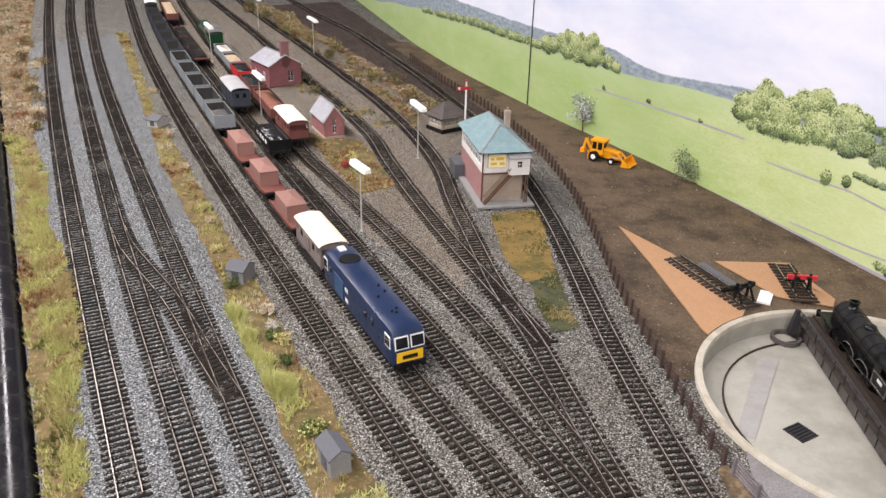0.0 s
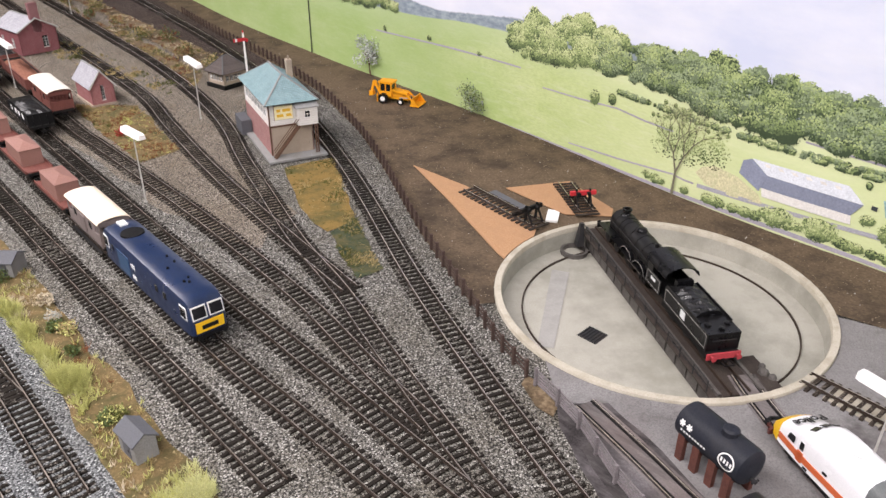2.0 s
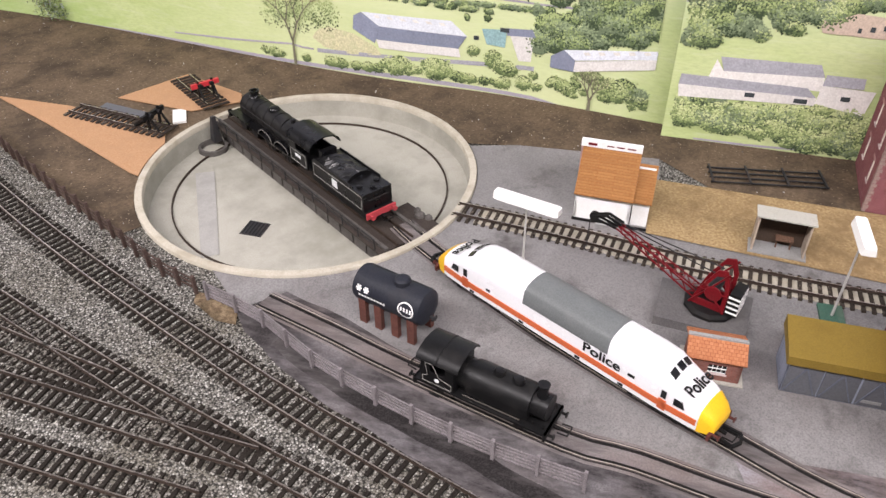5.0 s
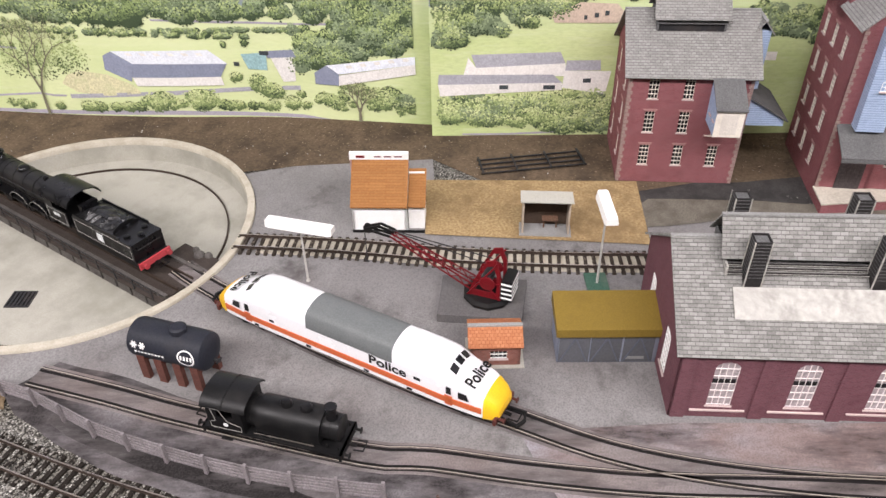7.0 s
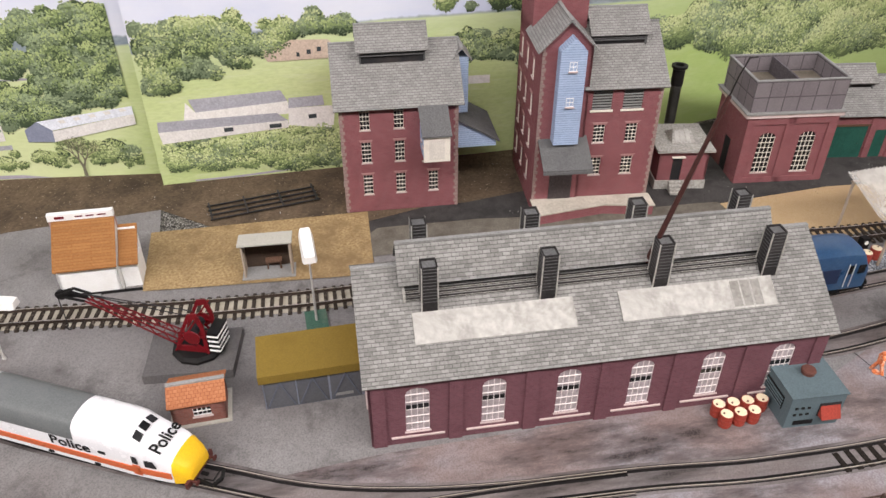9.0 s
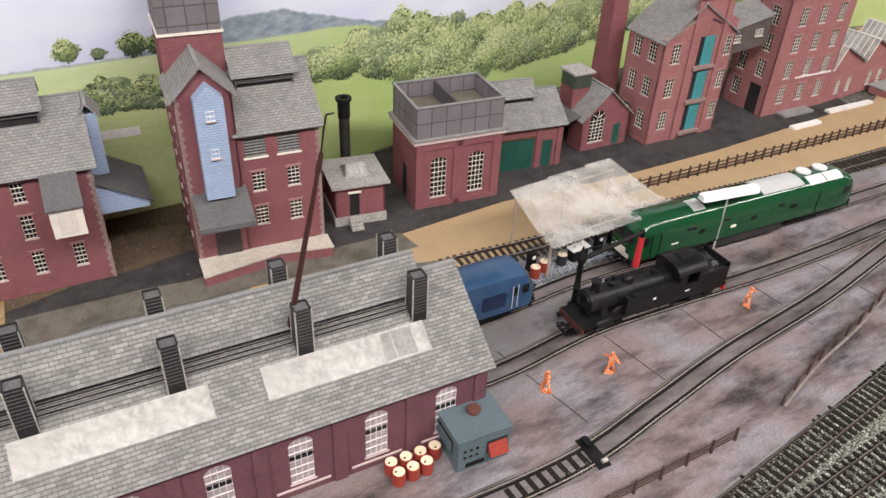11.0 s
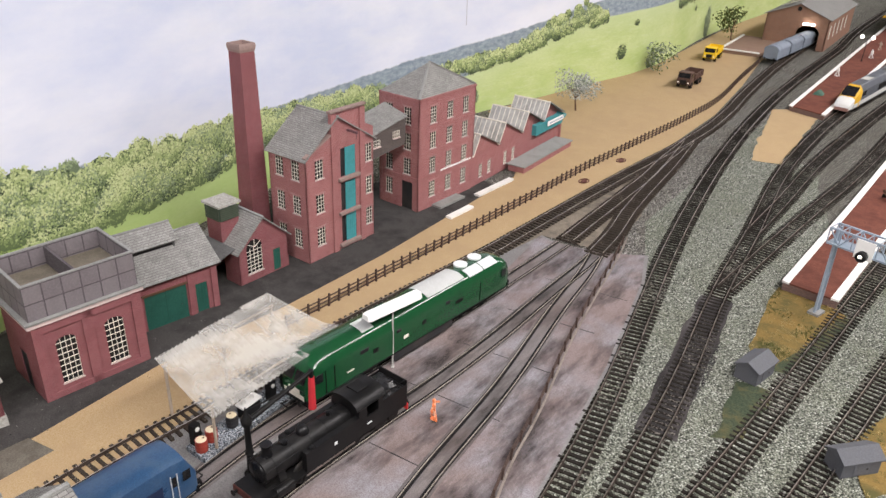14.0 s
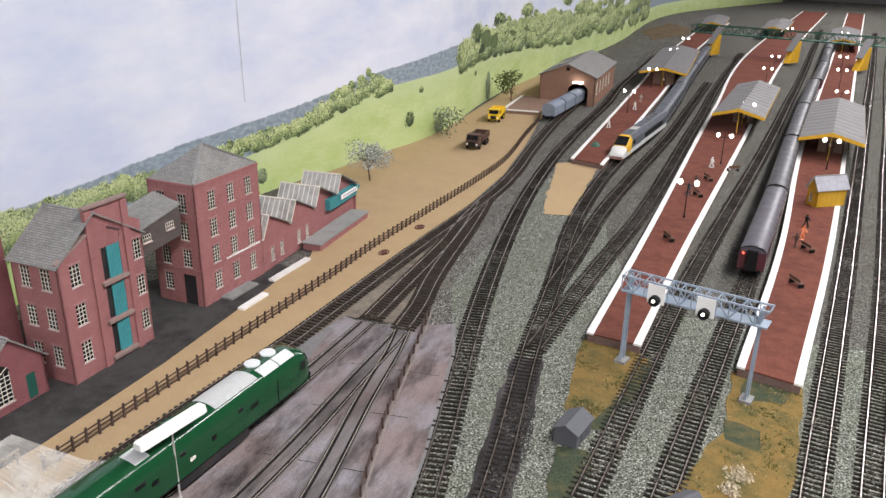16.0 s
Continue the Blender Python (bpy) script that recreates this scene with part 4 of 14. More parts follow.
def landscape_mat(name):
    """Sky with soft cloud, blue far hills and bright fields, as printed on paper."""
    m, nt, b, co = start(name, 0.6, 0.0, 0.12)
    uv = co.outputs["UV"]
    sep = nt.nodes.new("ShaderNodeSeparateXYZ")
    nt.links.new(uv, sep.inputs[0])
    u, v = sep.outputs[0], sep.outputs[1]

    def warp(sx, sy, scale, detail=4.0, rough=0.6):
        mp = nt.nodes.new("ShaderNodeMapping")
        mp.inputs["Scale"].default_value = (sx, sy, 1)
        nt.links.new(uv, mp.inputs[0])
        return fog(nt, mp.outputs[0], scale, detail, rough)

    def line(base, amp, n):
        return sums(nt, "ADD", base, sums(nt, "MULTIPLY", sums(nt, "SUBTRACT", n, 0.5), amp))

    def below(edge, soft=0.0012):
        return span(nt, sums(nt, "SUBTRACT", edge, v), -soft, soft)

    def profile(keys):
        curve = nt.nodes.new("ShaderNodeFloatCurve")
        nt.links.new(sums(nt, "MULTIPLY", u, 1 / 13.0), curve.inputs["Value"])
        pts = curve.mapping.curves[0].points
        pts[0].location, pts[1].location = [(k[0] / 13.0, k[1] / 0.4) for k in (keys[0], keys[-1])]
        for k in keys[1:-1]:
            pts.new(k[0] / 13.0, k[1] / 0.4)
        curve.mapping.update()
        return sums(nt, "MULTIPLY", curve.outputs[0], 0.4)

    top, far = profile(FIELDS), profile(HILLS)
    cloud = warp(1.0, 2.4, 4.0, 6.0, 0.6)
    sky = ramp_mix(nt, span(nt, cloud, 0.36, 0.64), (0.6, 0.65, 0.8), (0.77, 0.79, 0.87))
    sky = ramp_mix(nt, span(nt, warp(1.0, 3.5, 9.0, 4.0), 0.5, 0.75, 0, 0.5), sky, (0.74, 0.76, 0.82))
    hill = ramp_mix(nt, span(nt, warp(1, 2, 70, 4.0), 0.35, 0.65), (0.2, 0.25, 0.3), (0.36, 0.42, 0.46))
    c = ramp_mix(nt, below(line(line(far, 0.012, warp(1, 0, 14.0, 3.0)), 0.006, warp(1, 0, 90.0, 2.0))), sky, hill)
    field = ramp_mix(nt, span(nt, warp(1, 2.5, 7.0, 5.0, 0.6), 0.3, 0.7), (0.4, 0.52, 0.17), (0.62, 0.69, 0.36))
    field = ramp_mix(nt, span(nt, warp(1, 3.5, 130, 4.0, 0.7), 0.42, 0.72, 0, 0.35), field, (0.22, 0.31, 0.12))
    field = ramp_mix(nt, span(nt, warp(1, 6, 24, 4.0, 0.6), 0.52, 0.72, 0, 0.55), field, (0.6, 0.65, 0.42))
    field = ramp_mix(nt, span(nt, sums(nt, "SUBTRACT", v, top), -0.045, 0.0, 0, 0.5), field, (0.62, 0.69, 0.47))
    barns = sums(nt, "MULTIPLY", span(nt, u, 3.55, 3.85, 0, 0.6), span(nt, u, 4.2, 4.24, 1, 0.25))
    field = ramp_mix(nt, barns, field, (0.72, 0.77, 0.46))
    meadow = sums(nt, "MULTIPLY", span(nt, u, 4.65, 4.85, 0, 0.55), span(nt, u, 5.5, 5.9, 1, 0.2))
    field = ramp_mix(nt, meadow, field, (0.3, 0.46, 0.1))
    field = ramp_mix(nt, span(nt, u, 3.3, 3.55, 0.55, 0), field, (0.3, 0.43, 0.17))
    c = ramp_mix(nt, below(line(top, 0.01, warp(1, 0.4, 6.0, 2.0))), c, field)
    nt.links.new(c, b.inputs["Base Color"])
    return m


M["landscape"] = landscape_mat("landscape")
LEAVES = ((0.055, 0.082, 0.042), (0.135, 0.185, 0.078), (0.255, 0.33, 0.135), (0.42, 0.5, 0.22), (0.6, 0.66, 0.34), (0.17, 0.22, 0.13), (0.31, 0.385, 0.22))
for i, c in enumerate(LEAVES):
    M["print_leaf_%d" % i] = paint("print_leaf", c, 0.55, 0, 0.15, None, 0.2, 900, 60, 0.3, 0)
M.update({
    "print_slate": paint("print_slate", (0.25, 0.275, 0.36), 0.55, 0, 0.12, None, 0.3, 500, 90, 0.3, 0),
    "print_sheet": paint("print_sheet", (0.72, 0.75, 0.8), 0.55, 0, 0.12, (0.5, 0.54, 0.6), 0.4, 500, 120, 0.3, 0),
    "print_lime": paint("print_lime", (0.78, 0.76, 0.72), 0.55, 0, 0.1, (0.58, 0.55, 0.5), 0.4, 500, 120, 0.3, 0),
    "print_tile": paint("print_tile", (0.42, 0.42, 0.46), 0.55, 0, 0.15, (0.28, 0.28, 0.31), 0.4, 500, 120, 0.3, 0),
    "print_dark": paint("print_dark", (0.05, 0.06, 0.065), 0.55, 0, 0.2, None, 0.3, 500, 90, 0.3, 0),
    "print_teal": paint("print_teal", (0.3, 0.47, 0.48), 0.55, 0, 0.2, None, 0.3, 500, 90, 0.3, 0),
    "print_path": paint("print_path", (0.4, 0.38, 0.44), 0.55, 0, 0.12, (0.3, 0.28, 0.32), 0.4, 500, 60, 0.3, 0),
    "print_dry": paint("print_dry", (0.6, 0.57, 0.36), 0.55, 0, 0.2, (0.46, 0.5, 0.27), 0.6, 500, 120, 0.3, 0),
    "print_house": paint("print_house", (0.62, 0.5, 0.4), 0.55, 0, 0.15, (0.4, 0.3, 0.25), 0.4, 500, 90, 0.3, 0),
    "print_bark": paint("print_bark", (0.2, 0.19, 0.13), 0.55, 0, 0.2, None, 0.3, 500, 90, 0.3, 0),
    "seam": paint("seam", (0.03, 0.03, 0.03), 0.6),
})
BOARDS = []


def backdrop(points, start_u, high, low=0.0, label=""):
    bm = B()
    uvl = bm.loops.layers.uv.new("print")
    way = [p for p, d in glide(points, 0.02)]
    true = sum((Vector(b) - Vector(a)).length for a, b in zip(points, points[1:]))
    drawn = sum((b - a).length for a, b in zip(way, way[1:]))
    run, prev, last, keep = start_u, None, None, []
    for p in way:
        run += (p - last).length * true / drawn if last is not None else 0.0
        last = p
        keep.append((run, p))
        cur = [(bm.verts.new((p.x, p.y, z)), (run, z)) for z in (low, high)]
        if prev:
            quad = (cur[0], prev[0], prev[1], cur[1])
            fc = bm.faces.new([q[0] for q in quad])
            for lp, q in zip(fc.loops, quad):
                lp[uvl].uv = q[1]
        prev = cur
    ext = bmesh.ops.extrude_face_region(bm, geom=list(bm.faces))
    for v in (g for g in ext["geom"] if isinstance(g, bmesh.types.BMVert)):
        v.co += Vector((0.002, 0.0008, 0.0))
    BOARDS.append(keep)
    return run, tagged(part("backdrop", bm, "landscape"), label, "backdrop", kind="structure")


U1 = sum((Vector(b) - Vector(a)).length for a, b in zip(BACK[:-1], BACK[1:-1]))
_, PRINT1 = backdrop(BACK, 0.0, 0.62, label="printed countryside backdrop, woods and barns under pale sky")
_, PRINT2 = backdrop(BACK2, U1, 0.62, label="printed countryside backdrop, wooded hills under pale sky")


def on_board(u, z, off=0.0006):
    """A place on the printed boards, by distance along them and height."""
    keep = BOARDS[0] if u < U1 - 0.0005 else BOARDS[1]
    i = max(0, min(len(keep) - 2, int((u - keep[0][0]) / max(1e-9, keep[-1][0] - keep[0][0]) * (len(keep) - 1))))
    (ua, a), (ub, b) = keep[i], keep[i + 1]
    d = (b - a).normalized()
    p = a + d * (u - ua)
    n = Vector((d.y, -d.x, 0))
    return (p.x + n.x * off, p.y + n.y * off, z)


def print_shape(name, pts, material, off=0.0006):
    bm = B()
    bm.faces.new([bm.verts.new((u, z, 0)) for u, z in pts])
    lo, hi = min(p[0] for p in pts), max(p[0] for p in pts)
    for i in range(1, int((hi - lo) / 0.012) + 1):
        bmesh.ops.bisect_plane(bm, geom=list(bm.verts) + list(bm.edges) + list(bm.faces), plane_co=(lo + i * 0.012, 0, 0), plane_no=(1, 0, 0))
    for v in bm.verts:
        v.co = on_board(v.co.x, v.co.y, off)
    return part(name, bm, material, PRINT1 if pts[0][0] < U1 else PRINT2)


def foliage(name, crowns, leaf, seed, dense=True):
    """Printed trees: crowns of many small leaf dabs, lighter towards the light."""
    rnd = random.Random(seed)
    verts, faces, mats = [], [], []
    off = 0.0007
    for cu, cz, ru, rz, tone in crowns:
        n = int((2.3 if dense else 0.9) * ru * rz / (leaf * leaf))
        lumps = [(rnd.uniform(-0.6, 0.6), rnd.uniform(-0.5, 0.6)) for _ in range(5)]
        off += 0.0000006
        if dense:
            k0 = len(verts)
            for j in range(18):
                t = j * 0.34907
                g = 0.86 + 0.12 * noise.noise(Vector((t * 2, cu * 40, cz * 40)))
                x = cu + g * ru * math.cos(t)
                verts.append(on_board(max(U1 + 0.001, x) if cu > U1 else min(U1 - 0.002, x), max(0.001, cz + g * rz * math.sin(t)), off - 0.00003))
            faces.append(list(range(k0, k0 + 18)))
            mats.append(5 if 0.25 <= tone < 0.45 else 1 if tone > 0.6 else 0)
        for k in range(n):
            a, r = rnd.uniform(0, 6.283), math.sqrt(rnd.random())
            x, y = r * math.cos(a), r * math.sin(a)
            edge = 1.0 + 0.25 * noise.noise(Vector((a * 1.3, cu * 40, cz * 40)))
            if r > 0.72 and rnd.random() < 0.35:
                continue
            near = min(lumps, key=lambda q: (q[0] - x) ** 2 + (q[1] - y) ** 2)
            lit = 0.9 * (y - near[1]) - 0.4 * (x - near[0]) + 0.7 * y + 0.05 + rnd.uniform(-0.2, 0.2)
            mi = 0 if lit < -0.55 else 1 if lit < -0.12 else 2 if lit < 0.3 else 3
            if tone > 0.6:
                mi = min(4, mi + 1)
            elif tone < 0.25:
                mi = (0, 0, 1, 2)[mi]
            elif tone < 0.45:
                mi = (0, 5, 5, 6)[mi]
            s = leaf * rnd.uniform(0.5, 1.15)
            t0 = rnd.uniform(0, 6.283)
            base = len(verts)
            for j in range(5):
                t = t0 + j * 1.2566
                q = s * (1.0 if j % 2 else 0.7)
                verts.append(on_board(max(U1 + 0.001, cu + x * ru * edge + q * math.cos(t)) if cu > U1 else min(U1 - 0.002, cu + x * ru * edge + q * math.cos(t)), max(0.001, cz + y * rz * edge + q * math.sin(t)), off + (k % 7) * 0.00004))
            faces.append(list(range(base, base + 5)))
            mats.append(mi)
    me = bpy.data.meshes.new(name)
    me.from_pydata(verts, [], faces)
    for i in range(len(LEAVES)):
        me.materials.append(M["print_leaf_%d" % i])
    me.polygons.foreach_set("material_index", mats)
    ob = new(name, me)
    ob.parent = PRINT1 if crowns[0][0] < U1 else PRINT2
    return tagged(ob, "printed trees", kind="stuff")


def band(rows, size, seed, tones=(0.2, 1.0), fill=1.0, flat=0.8):
    """Crowns filling a strip between a lower and an upper line, the far ones first."""
    rnd = random.Random(seed)
    out = []
    for (ua, la, ha), (ub, lb, hb) in zip(rows, rows[1:]):
        area = (ub - ua) * ((ha - la) + (hb - lb)) / 2
        for _ in range(max(1, int(fill * 1.6 * area / (size * size)))):
            t = rnd.random()
            lo, hi = la + (lb - la) * t, ha + (hb - ha) * t
            r = size * rnd.uniform(0.6, 1.25)
            z = lo + r * 0.5 + max(0, hi - lo - r * 1.3) * rnd.random()
            out.append((ua + (ub - ua) * t, z, r, r * flat, rnd.uniform(*tones)))
        out.append((ua, ha - size * flat * 0.75, size * 0.8, size * flat * 0.87, rnd.uniform(*tones)))
    return sorted(out, key=lambda q: -q[1])


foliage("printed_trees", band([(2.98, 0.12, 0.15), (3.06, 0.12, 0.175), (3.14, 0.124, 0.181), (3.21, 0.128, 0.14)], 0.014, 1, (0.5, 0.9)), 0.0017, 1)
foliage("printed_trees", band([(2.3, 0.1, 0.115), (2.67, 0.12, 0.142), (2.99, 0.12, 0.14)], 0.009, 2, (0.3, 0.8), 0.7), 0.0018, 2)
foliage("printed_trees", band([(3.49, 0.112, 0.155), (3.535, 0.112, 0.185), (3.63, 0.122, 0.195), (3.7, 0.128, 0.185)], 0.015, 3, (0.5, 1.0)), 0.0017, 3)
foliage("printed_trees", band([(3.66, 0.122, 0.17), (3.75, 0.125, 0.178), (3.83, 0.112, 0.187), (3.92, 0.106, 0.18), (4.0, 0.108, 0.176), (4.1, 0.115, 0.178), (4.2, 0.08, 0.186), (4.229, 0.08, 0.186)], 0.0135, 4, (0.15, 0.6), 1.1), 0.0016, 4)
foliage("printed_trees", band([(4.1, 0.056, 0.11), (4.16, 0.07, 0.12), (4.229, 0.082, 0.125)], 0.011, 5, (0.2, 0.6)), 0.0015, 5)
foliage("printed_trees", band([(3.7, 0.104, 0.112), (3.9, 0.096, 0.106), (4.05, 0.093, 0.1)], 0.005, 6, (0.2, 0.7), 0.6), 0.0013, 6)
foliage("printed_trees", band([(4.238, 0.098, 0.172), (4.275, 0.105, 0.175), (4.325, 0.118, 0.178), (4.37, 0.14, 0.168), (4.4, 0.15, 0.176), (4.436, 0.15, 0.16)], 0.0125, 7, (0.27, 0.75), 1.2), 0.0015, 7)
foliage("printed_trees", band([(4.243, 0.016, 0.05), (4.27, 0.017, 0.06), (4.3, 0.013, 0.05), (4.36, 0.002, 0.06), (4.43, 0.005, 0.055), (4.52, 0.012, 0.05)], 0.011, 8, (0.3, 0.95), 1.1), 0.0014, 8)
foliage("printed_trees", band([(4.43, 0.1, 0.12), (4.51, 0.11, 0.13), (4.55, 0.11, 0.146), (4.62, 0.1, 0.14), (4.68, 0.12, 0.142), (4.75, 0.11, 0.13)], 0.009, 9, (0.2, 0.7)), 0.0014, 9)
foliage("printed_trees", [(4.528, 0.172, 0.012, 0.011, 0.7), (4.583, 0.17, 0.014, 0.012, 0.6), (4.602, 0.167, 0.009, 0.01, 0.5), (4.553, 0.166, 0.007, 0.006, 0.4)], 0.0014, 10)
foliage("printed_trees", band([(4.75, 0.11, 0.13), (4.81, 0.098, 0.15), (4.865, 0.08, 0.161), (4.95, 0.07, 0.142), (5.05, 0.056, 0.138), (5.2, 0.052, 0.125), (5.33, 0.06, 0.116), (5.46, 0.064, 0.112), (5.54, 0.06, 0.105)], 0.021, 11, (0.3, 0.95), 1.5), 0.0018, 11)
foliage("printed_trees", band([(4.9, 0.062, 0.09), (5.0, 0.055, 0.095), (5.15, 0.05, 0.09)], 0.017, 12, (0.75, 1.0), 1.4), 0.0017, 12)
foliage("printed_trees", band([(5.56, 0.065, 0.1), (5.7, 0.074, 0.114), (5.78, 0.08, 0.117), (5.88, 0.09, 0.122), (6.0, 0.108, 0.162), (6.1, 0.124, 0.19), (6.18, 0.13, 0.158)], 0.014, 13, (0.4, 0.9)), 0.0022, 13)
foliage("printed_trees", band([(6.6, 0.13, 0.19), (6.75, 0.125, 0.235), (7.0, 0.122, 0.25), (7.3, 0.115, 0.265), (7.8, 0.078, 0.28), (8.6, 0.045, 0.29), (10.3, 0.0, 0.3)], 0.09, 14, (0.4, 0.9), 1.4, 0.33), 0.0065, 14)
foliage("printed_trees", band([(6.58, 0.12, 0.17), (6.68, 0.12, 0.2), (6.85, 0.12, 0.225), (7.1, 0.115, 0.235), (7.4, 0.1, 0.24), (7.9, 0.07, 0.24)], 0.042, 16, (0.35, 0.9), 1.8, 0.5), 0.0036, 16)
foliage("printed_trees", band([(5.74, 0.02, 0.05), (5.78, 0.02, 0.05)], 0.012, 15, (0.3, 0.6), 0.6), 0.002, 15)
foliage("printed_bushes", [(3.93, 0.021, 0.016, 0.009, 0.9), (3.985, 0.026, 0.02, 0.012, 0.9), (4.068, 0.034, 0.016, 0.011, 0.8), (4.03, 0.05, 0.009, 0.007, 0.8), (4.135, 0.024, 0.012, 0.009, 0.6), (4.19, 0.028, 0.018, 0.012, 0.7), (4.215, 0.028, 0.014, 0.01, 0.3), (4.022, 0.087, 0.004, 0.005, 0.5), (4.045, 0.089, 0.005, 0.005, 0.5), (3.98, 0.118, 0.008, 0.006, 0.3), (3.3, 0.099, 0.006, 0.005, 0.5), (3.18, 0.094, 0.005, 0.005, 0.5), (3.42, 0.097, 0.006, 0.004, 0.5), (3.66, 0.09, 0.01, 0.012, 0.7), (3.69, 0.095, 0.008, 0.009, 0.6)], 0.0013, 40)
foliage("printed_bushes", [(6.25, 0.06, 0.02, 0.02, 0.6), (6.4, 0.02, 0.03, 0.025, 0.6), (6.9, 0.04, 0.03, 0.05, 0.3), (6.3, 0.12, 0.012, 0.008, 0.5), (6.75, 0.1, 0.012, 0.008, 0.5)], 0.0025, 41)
# printed farm buildings, path and walls
print_shape("printed_path", [(3.4, 0.0005), (3.803, 0.002), (3.952, 0.004), (4.13, 0.0015), (4.1, 0.006), (3.952, 0.0095), (3.803, 0.0065), (3.6, 0.004)], "print_path", 0.0005)
print_shape("printed_dry_grass", [(3.845, 0.03), (3.88, 0.026), (3.92, 0.03), (3.912, 0.04), (3.885, 0.052), (3.855, 0.056), (3.838, 0.05), (3.83, 0.04)], "print_dry", 0.0005)
for u0, z0, u1, z1 in ((3.56, 0.077, 3.7, 0.084), (3.7, 0.084, 3.79, 0.079), (3.62, 0.012, 3.8, 0.026), (3.8, 0.026, 3.83, 0.024), (3.95, 0.113, 4.1, 0.109), (4.1, 0.109, 4.22, 0.114), (4.262, 0.002, 4.36, 0.004)):
    print_shape("printed_field_wall", [(u0, z0), ((u0 + u1) / 2, (z0 + z1) / 2 - 0.0012), (u1, z1), (u1, z1 + 0.0022), ((u0 + u1) / 2, (z0 + z1) / 2 + 0.0012), (u0, z0 + 0.002)], "print_path", 0.00052)
print_shape("printed_wall", [(3.835, 0.022), (4.1, 0.036), (4.1, 0.041), (3.835, 0.027)], "print_tile", 0.0005)
print_shape("printed_barn", [(3.885, 0.058), (3.912, 0.044), (3.918, 0.065), (3.897, 0.079), (3.887, 0.074)], "print_slate", 0.0009)
print_shape("printed_barn", [(3.918, 0.065), (4.023, 0.065), (4.004, 0.081), (3.897, 0.0795)], "print_sheet", 0.001)
print_shape("printed_barn", [(3.913, 0.049), (4.012, 0.049), (4.022, 0.065), (3.918, 0.065)], "print_slate", 0.0009)
print_shape("printed_barn", [(3.917, 0.039), (4.015, 0.04), (4.013, 0.05), (3.914, 0.049)], "print_lime", 0.0011)
print_shape("printed_barn", [(4.045, 0.059), (4.066, 0.058), (4.067, 0.078), (4.039, 0.076)], "print_teal", 0.0009)
print_shape("printed_barn", [(4.082, 0.045), (4.096, 0.046), (4.098, 0.08), (4.07, 0.076)], "print_lime", 0.0009)
print_shape("printed_barn", [(4.068, 0.072), (4.1, 0.074), (4.096, 0.082), (4.066, 0.08)], "print_slate", 0.001)
print_shape("printed_barn", [(4.118, 0.044), (4.144, 0.043), (4.145, 0.056), (4.132, 0.066), (4.118, 0.057)], "print_slate", 0.0014)
print_shape("printed_barn", [(4.145, 0.056), (4.229, 0.071), (4.229, 0.08), (4.132, 0.066)], "print_sheet", 0.0015)
print_shape("printed_barn", [(4.144, 0.043), (4.229, 0.06), (4.229, 0.071), (4.145, 0.055)], "print_lime", 0.0014)
print_shape("printed_farm", [(4.276, 0.079), (4.366, 0.083), (4.36, 0.095), (4.271, 0.093)], "print_tile", 0.001)
print_shape("printed_farm", [(4.263, 0.07), (4.367, 0.069), (4.366, 0.083), (4.276, 0.079), (4.268, 0.09)], "print_lime", 0.0009)
print_shape("printed_farm", [(4.237, 0.061), (4.364, 0.062), (4.354, 0.071), (4.238, 0.072)], "print_tile", 0.0012)
print_shape("printed_farm", [(4.239, 0.048), (4.364, 0.054), (4.364, 0.062), (4.237, 0.061)], "print_lime", 0.0011)
print_shape("printed_farm", [(4.366, 0.075), (4.402, 0.075), (4.401, 0.086), (4.367, 0.086)], "print_tile", 0.001)
print_shape("printed_farm", [(4.364, 0.056), (4.409, 0.049), (4.413, 0.074), (4.366, 0.075)], "print_lime", 0.0009)
print_shape("printed_house", [(4.352, 0.125), (4.413, 0.124), (4.423, 0.131), (4.411, 0.143), (4.376, 0.145), (4.368, 0.141), (4.347, 0.136)], "print_house", 0.0009)
print_shape("printed_shed", [(4.54, 0.085), (4.575, 0.084), (4.575, 0.093), (4.54, 0.094)], "print_lime", 0.0009)
print_shape("seam_line", [(2.9295, 0.0), (2.9335, 0.0), (2.9315, 0.36), (2.9285, 0.36)], "seam", 0.0012)
print_shape("seam_line", [(5.744, 0.17), (5.7455, 0.17), (5.7395, 0.46), (5.738, 0.46)], "print_tile", 0.0012)
print_shape("printed_drystone_wall", [(3.154, 0.085), (3.359, 0.0915), (3.513, 0.0945), (3.513, 0.097), (3.359, 0.0945), (3.154, 0.0875)], "print_path", 0.0005)
for u, z, w in ((4.3, 0.0555, 0.009), (4.385, 0.062, 0.008), (4.03, 0.063, 0.006), (4.39, 0.13, 0.004), (4.38, 0.128, 0.003), (4.4, 0.132, 0.004), (4.345, 0.055, 0.012), (4.06, 0.0755, 0.01)):
    print_shape("printed_opening", [(u, z), (u + w, z), (u + w, z + 0.0045), (u, z + 0.0045)], "print_dark", 0.0016)
for i in range(6):
    u = 3.915 + i * 0.0155
    print_shape("printed_rooflight", [(u, 0.0745), (u + 0.006, 0.0745), (u + 0.003, 0.0775), (u - 0.003, 0.0775)], "print_lime", 0.0013)
for i in range(5):
    u = 4.155 + i * 0.0155
    print_shape("printed_rooflight", [(u, 0.0635 + i * 0.0026), (u + 0.006, 0.0645 + i * 0.0026), (u + 0.004, 0.0675 + i * 0.0026), (u - 0.002, 0.0665 + i * 0.0026)], "print_lime", 0.0018)


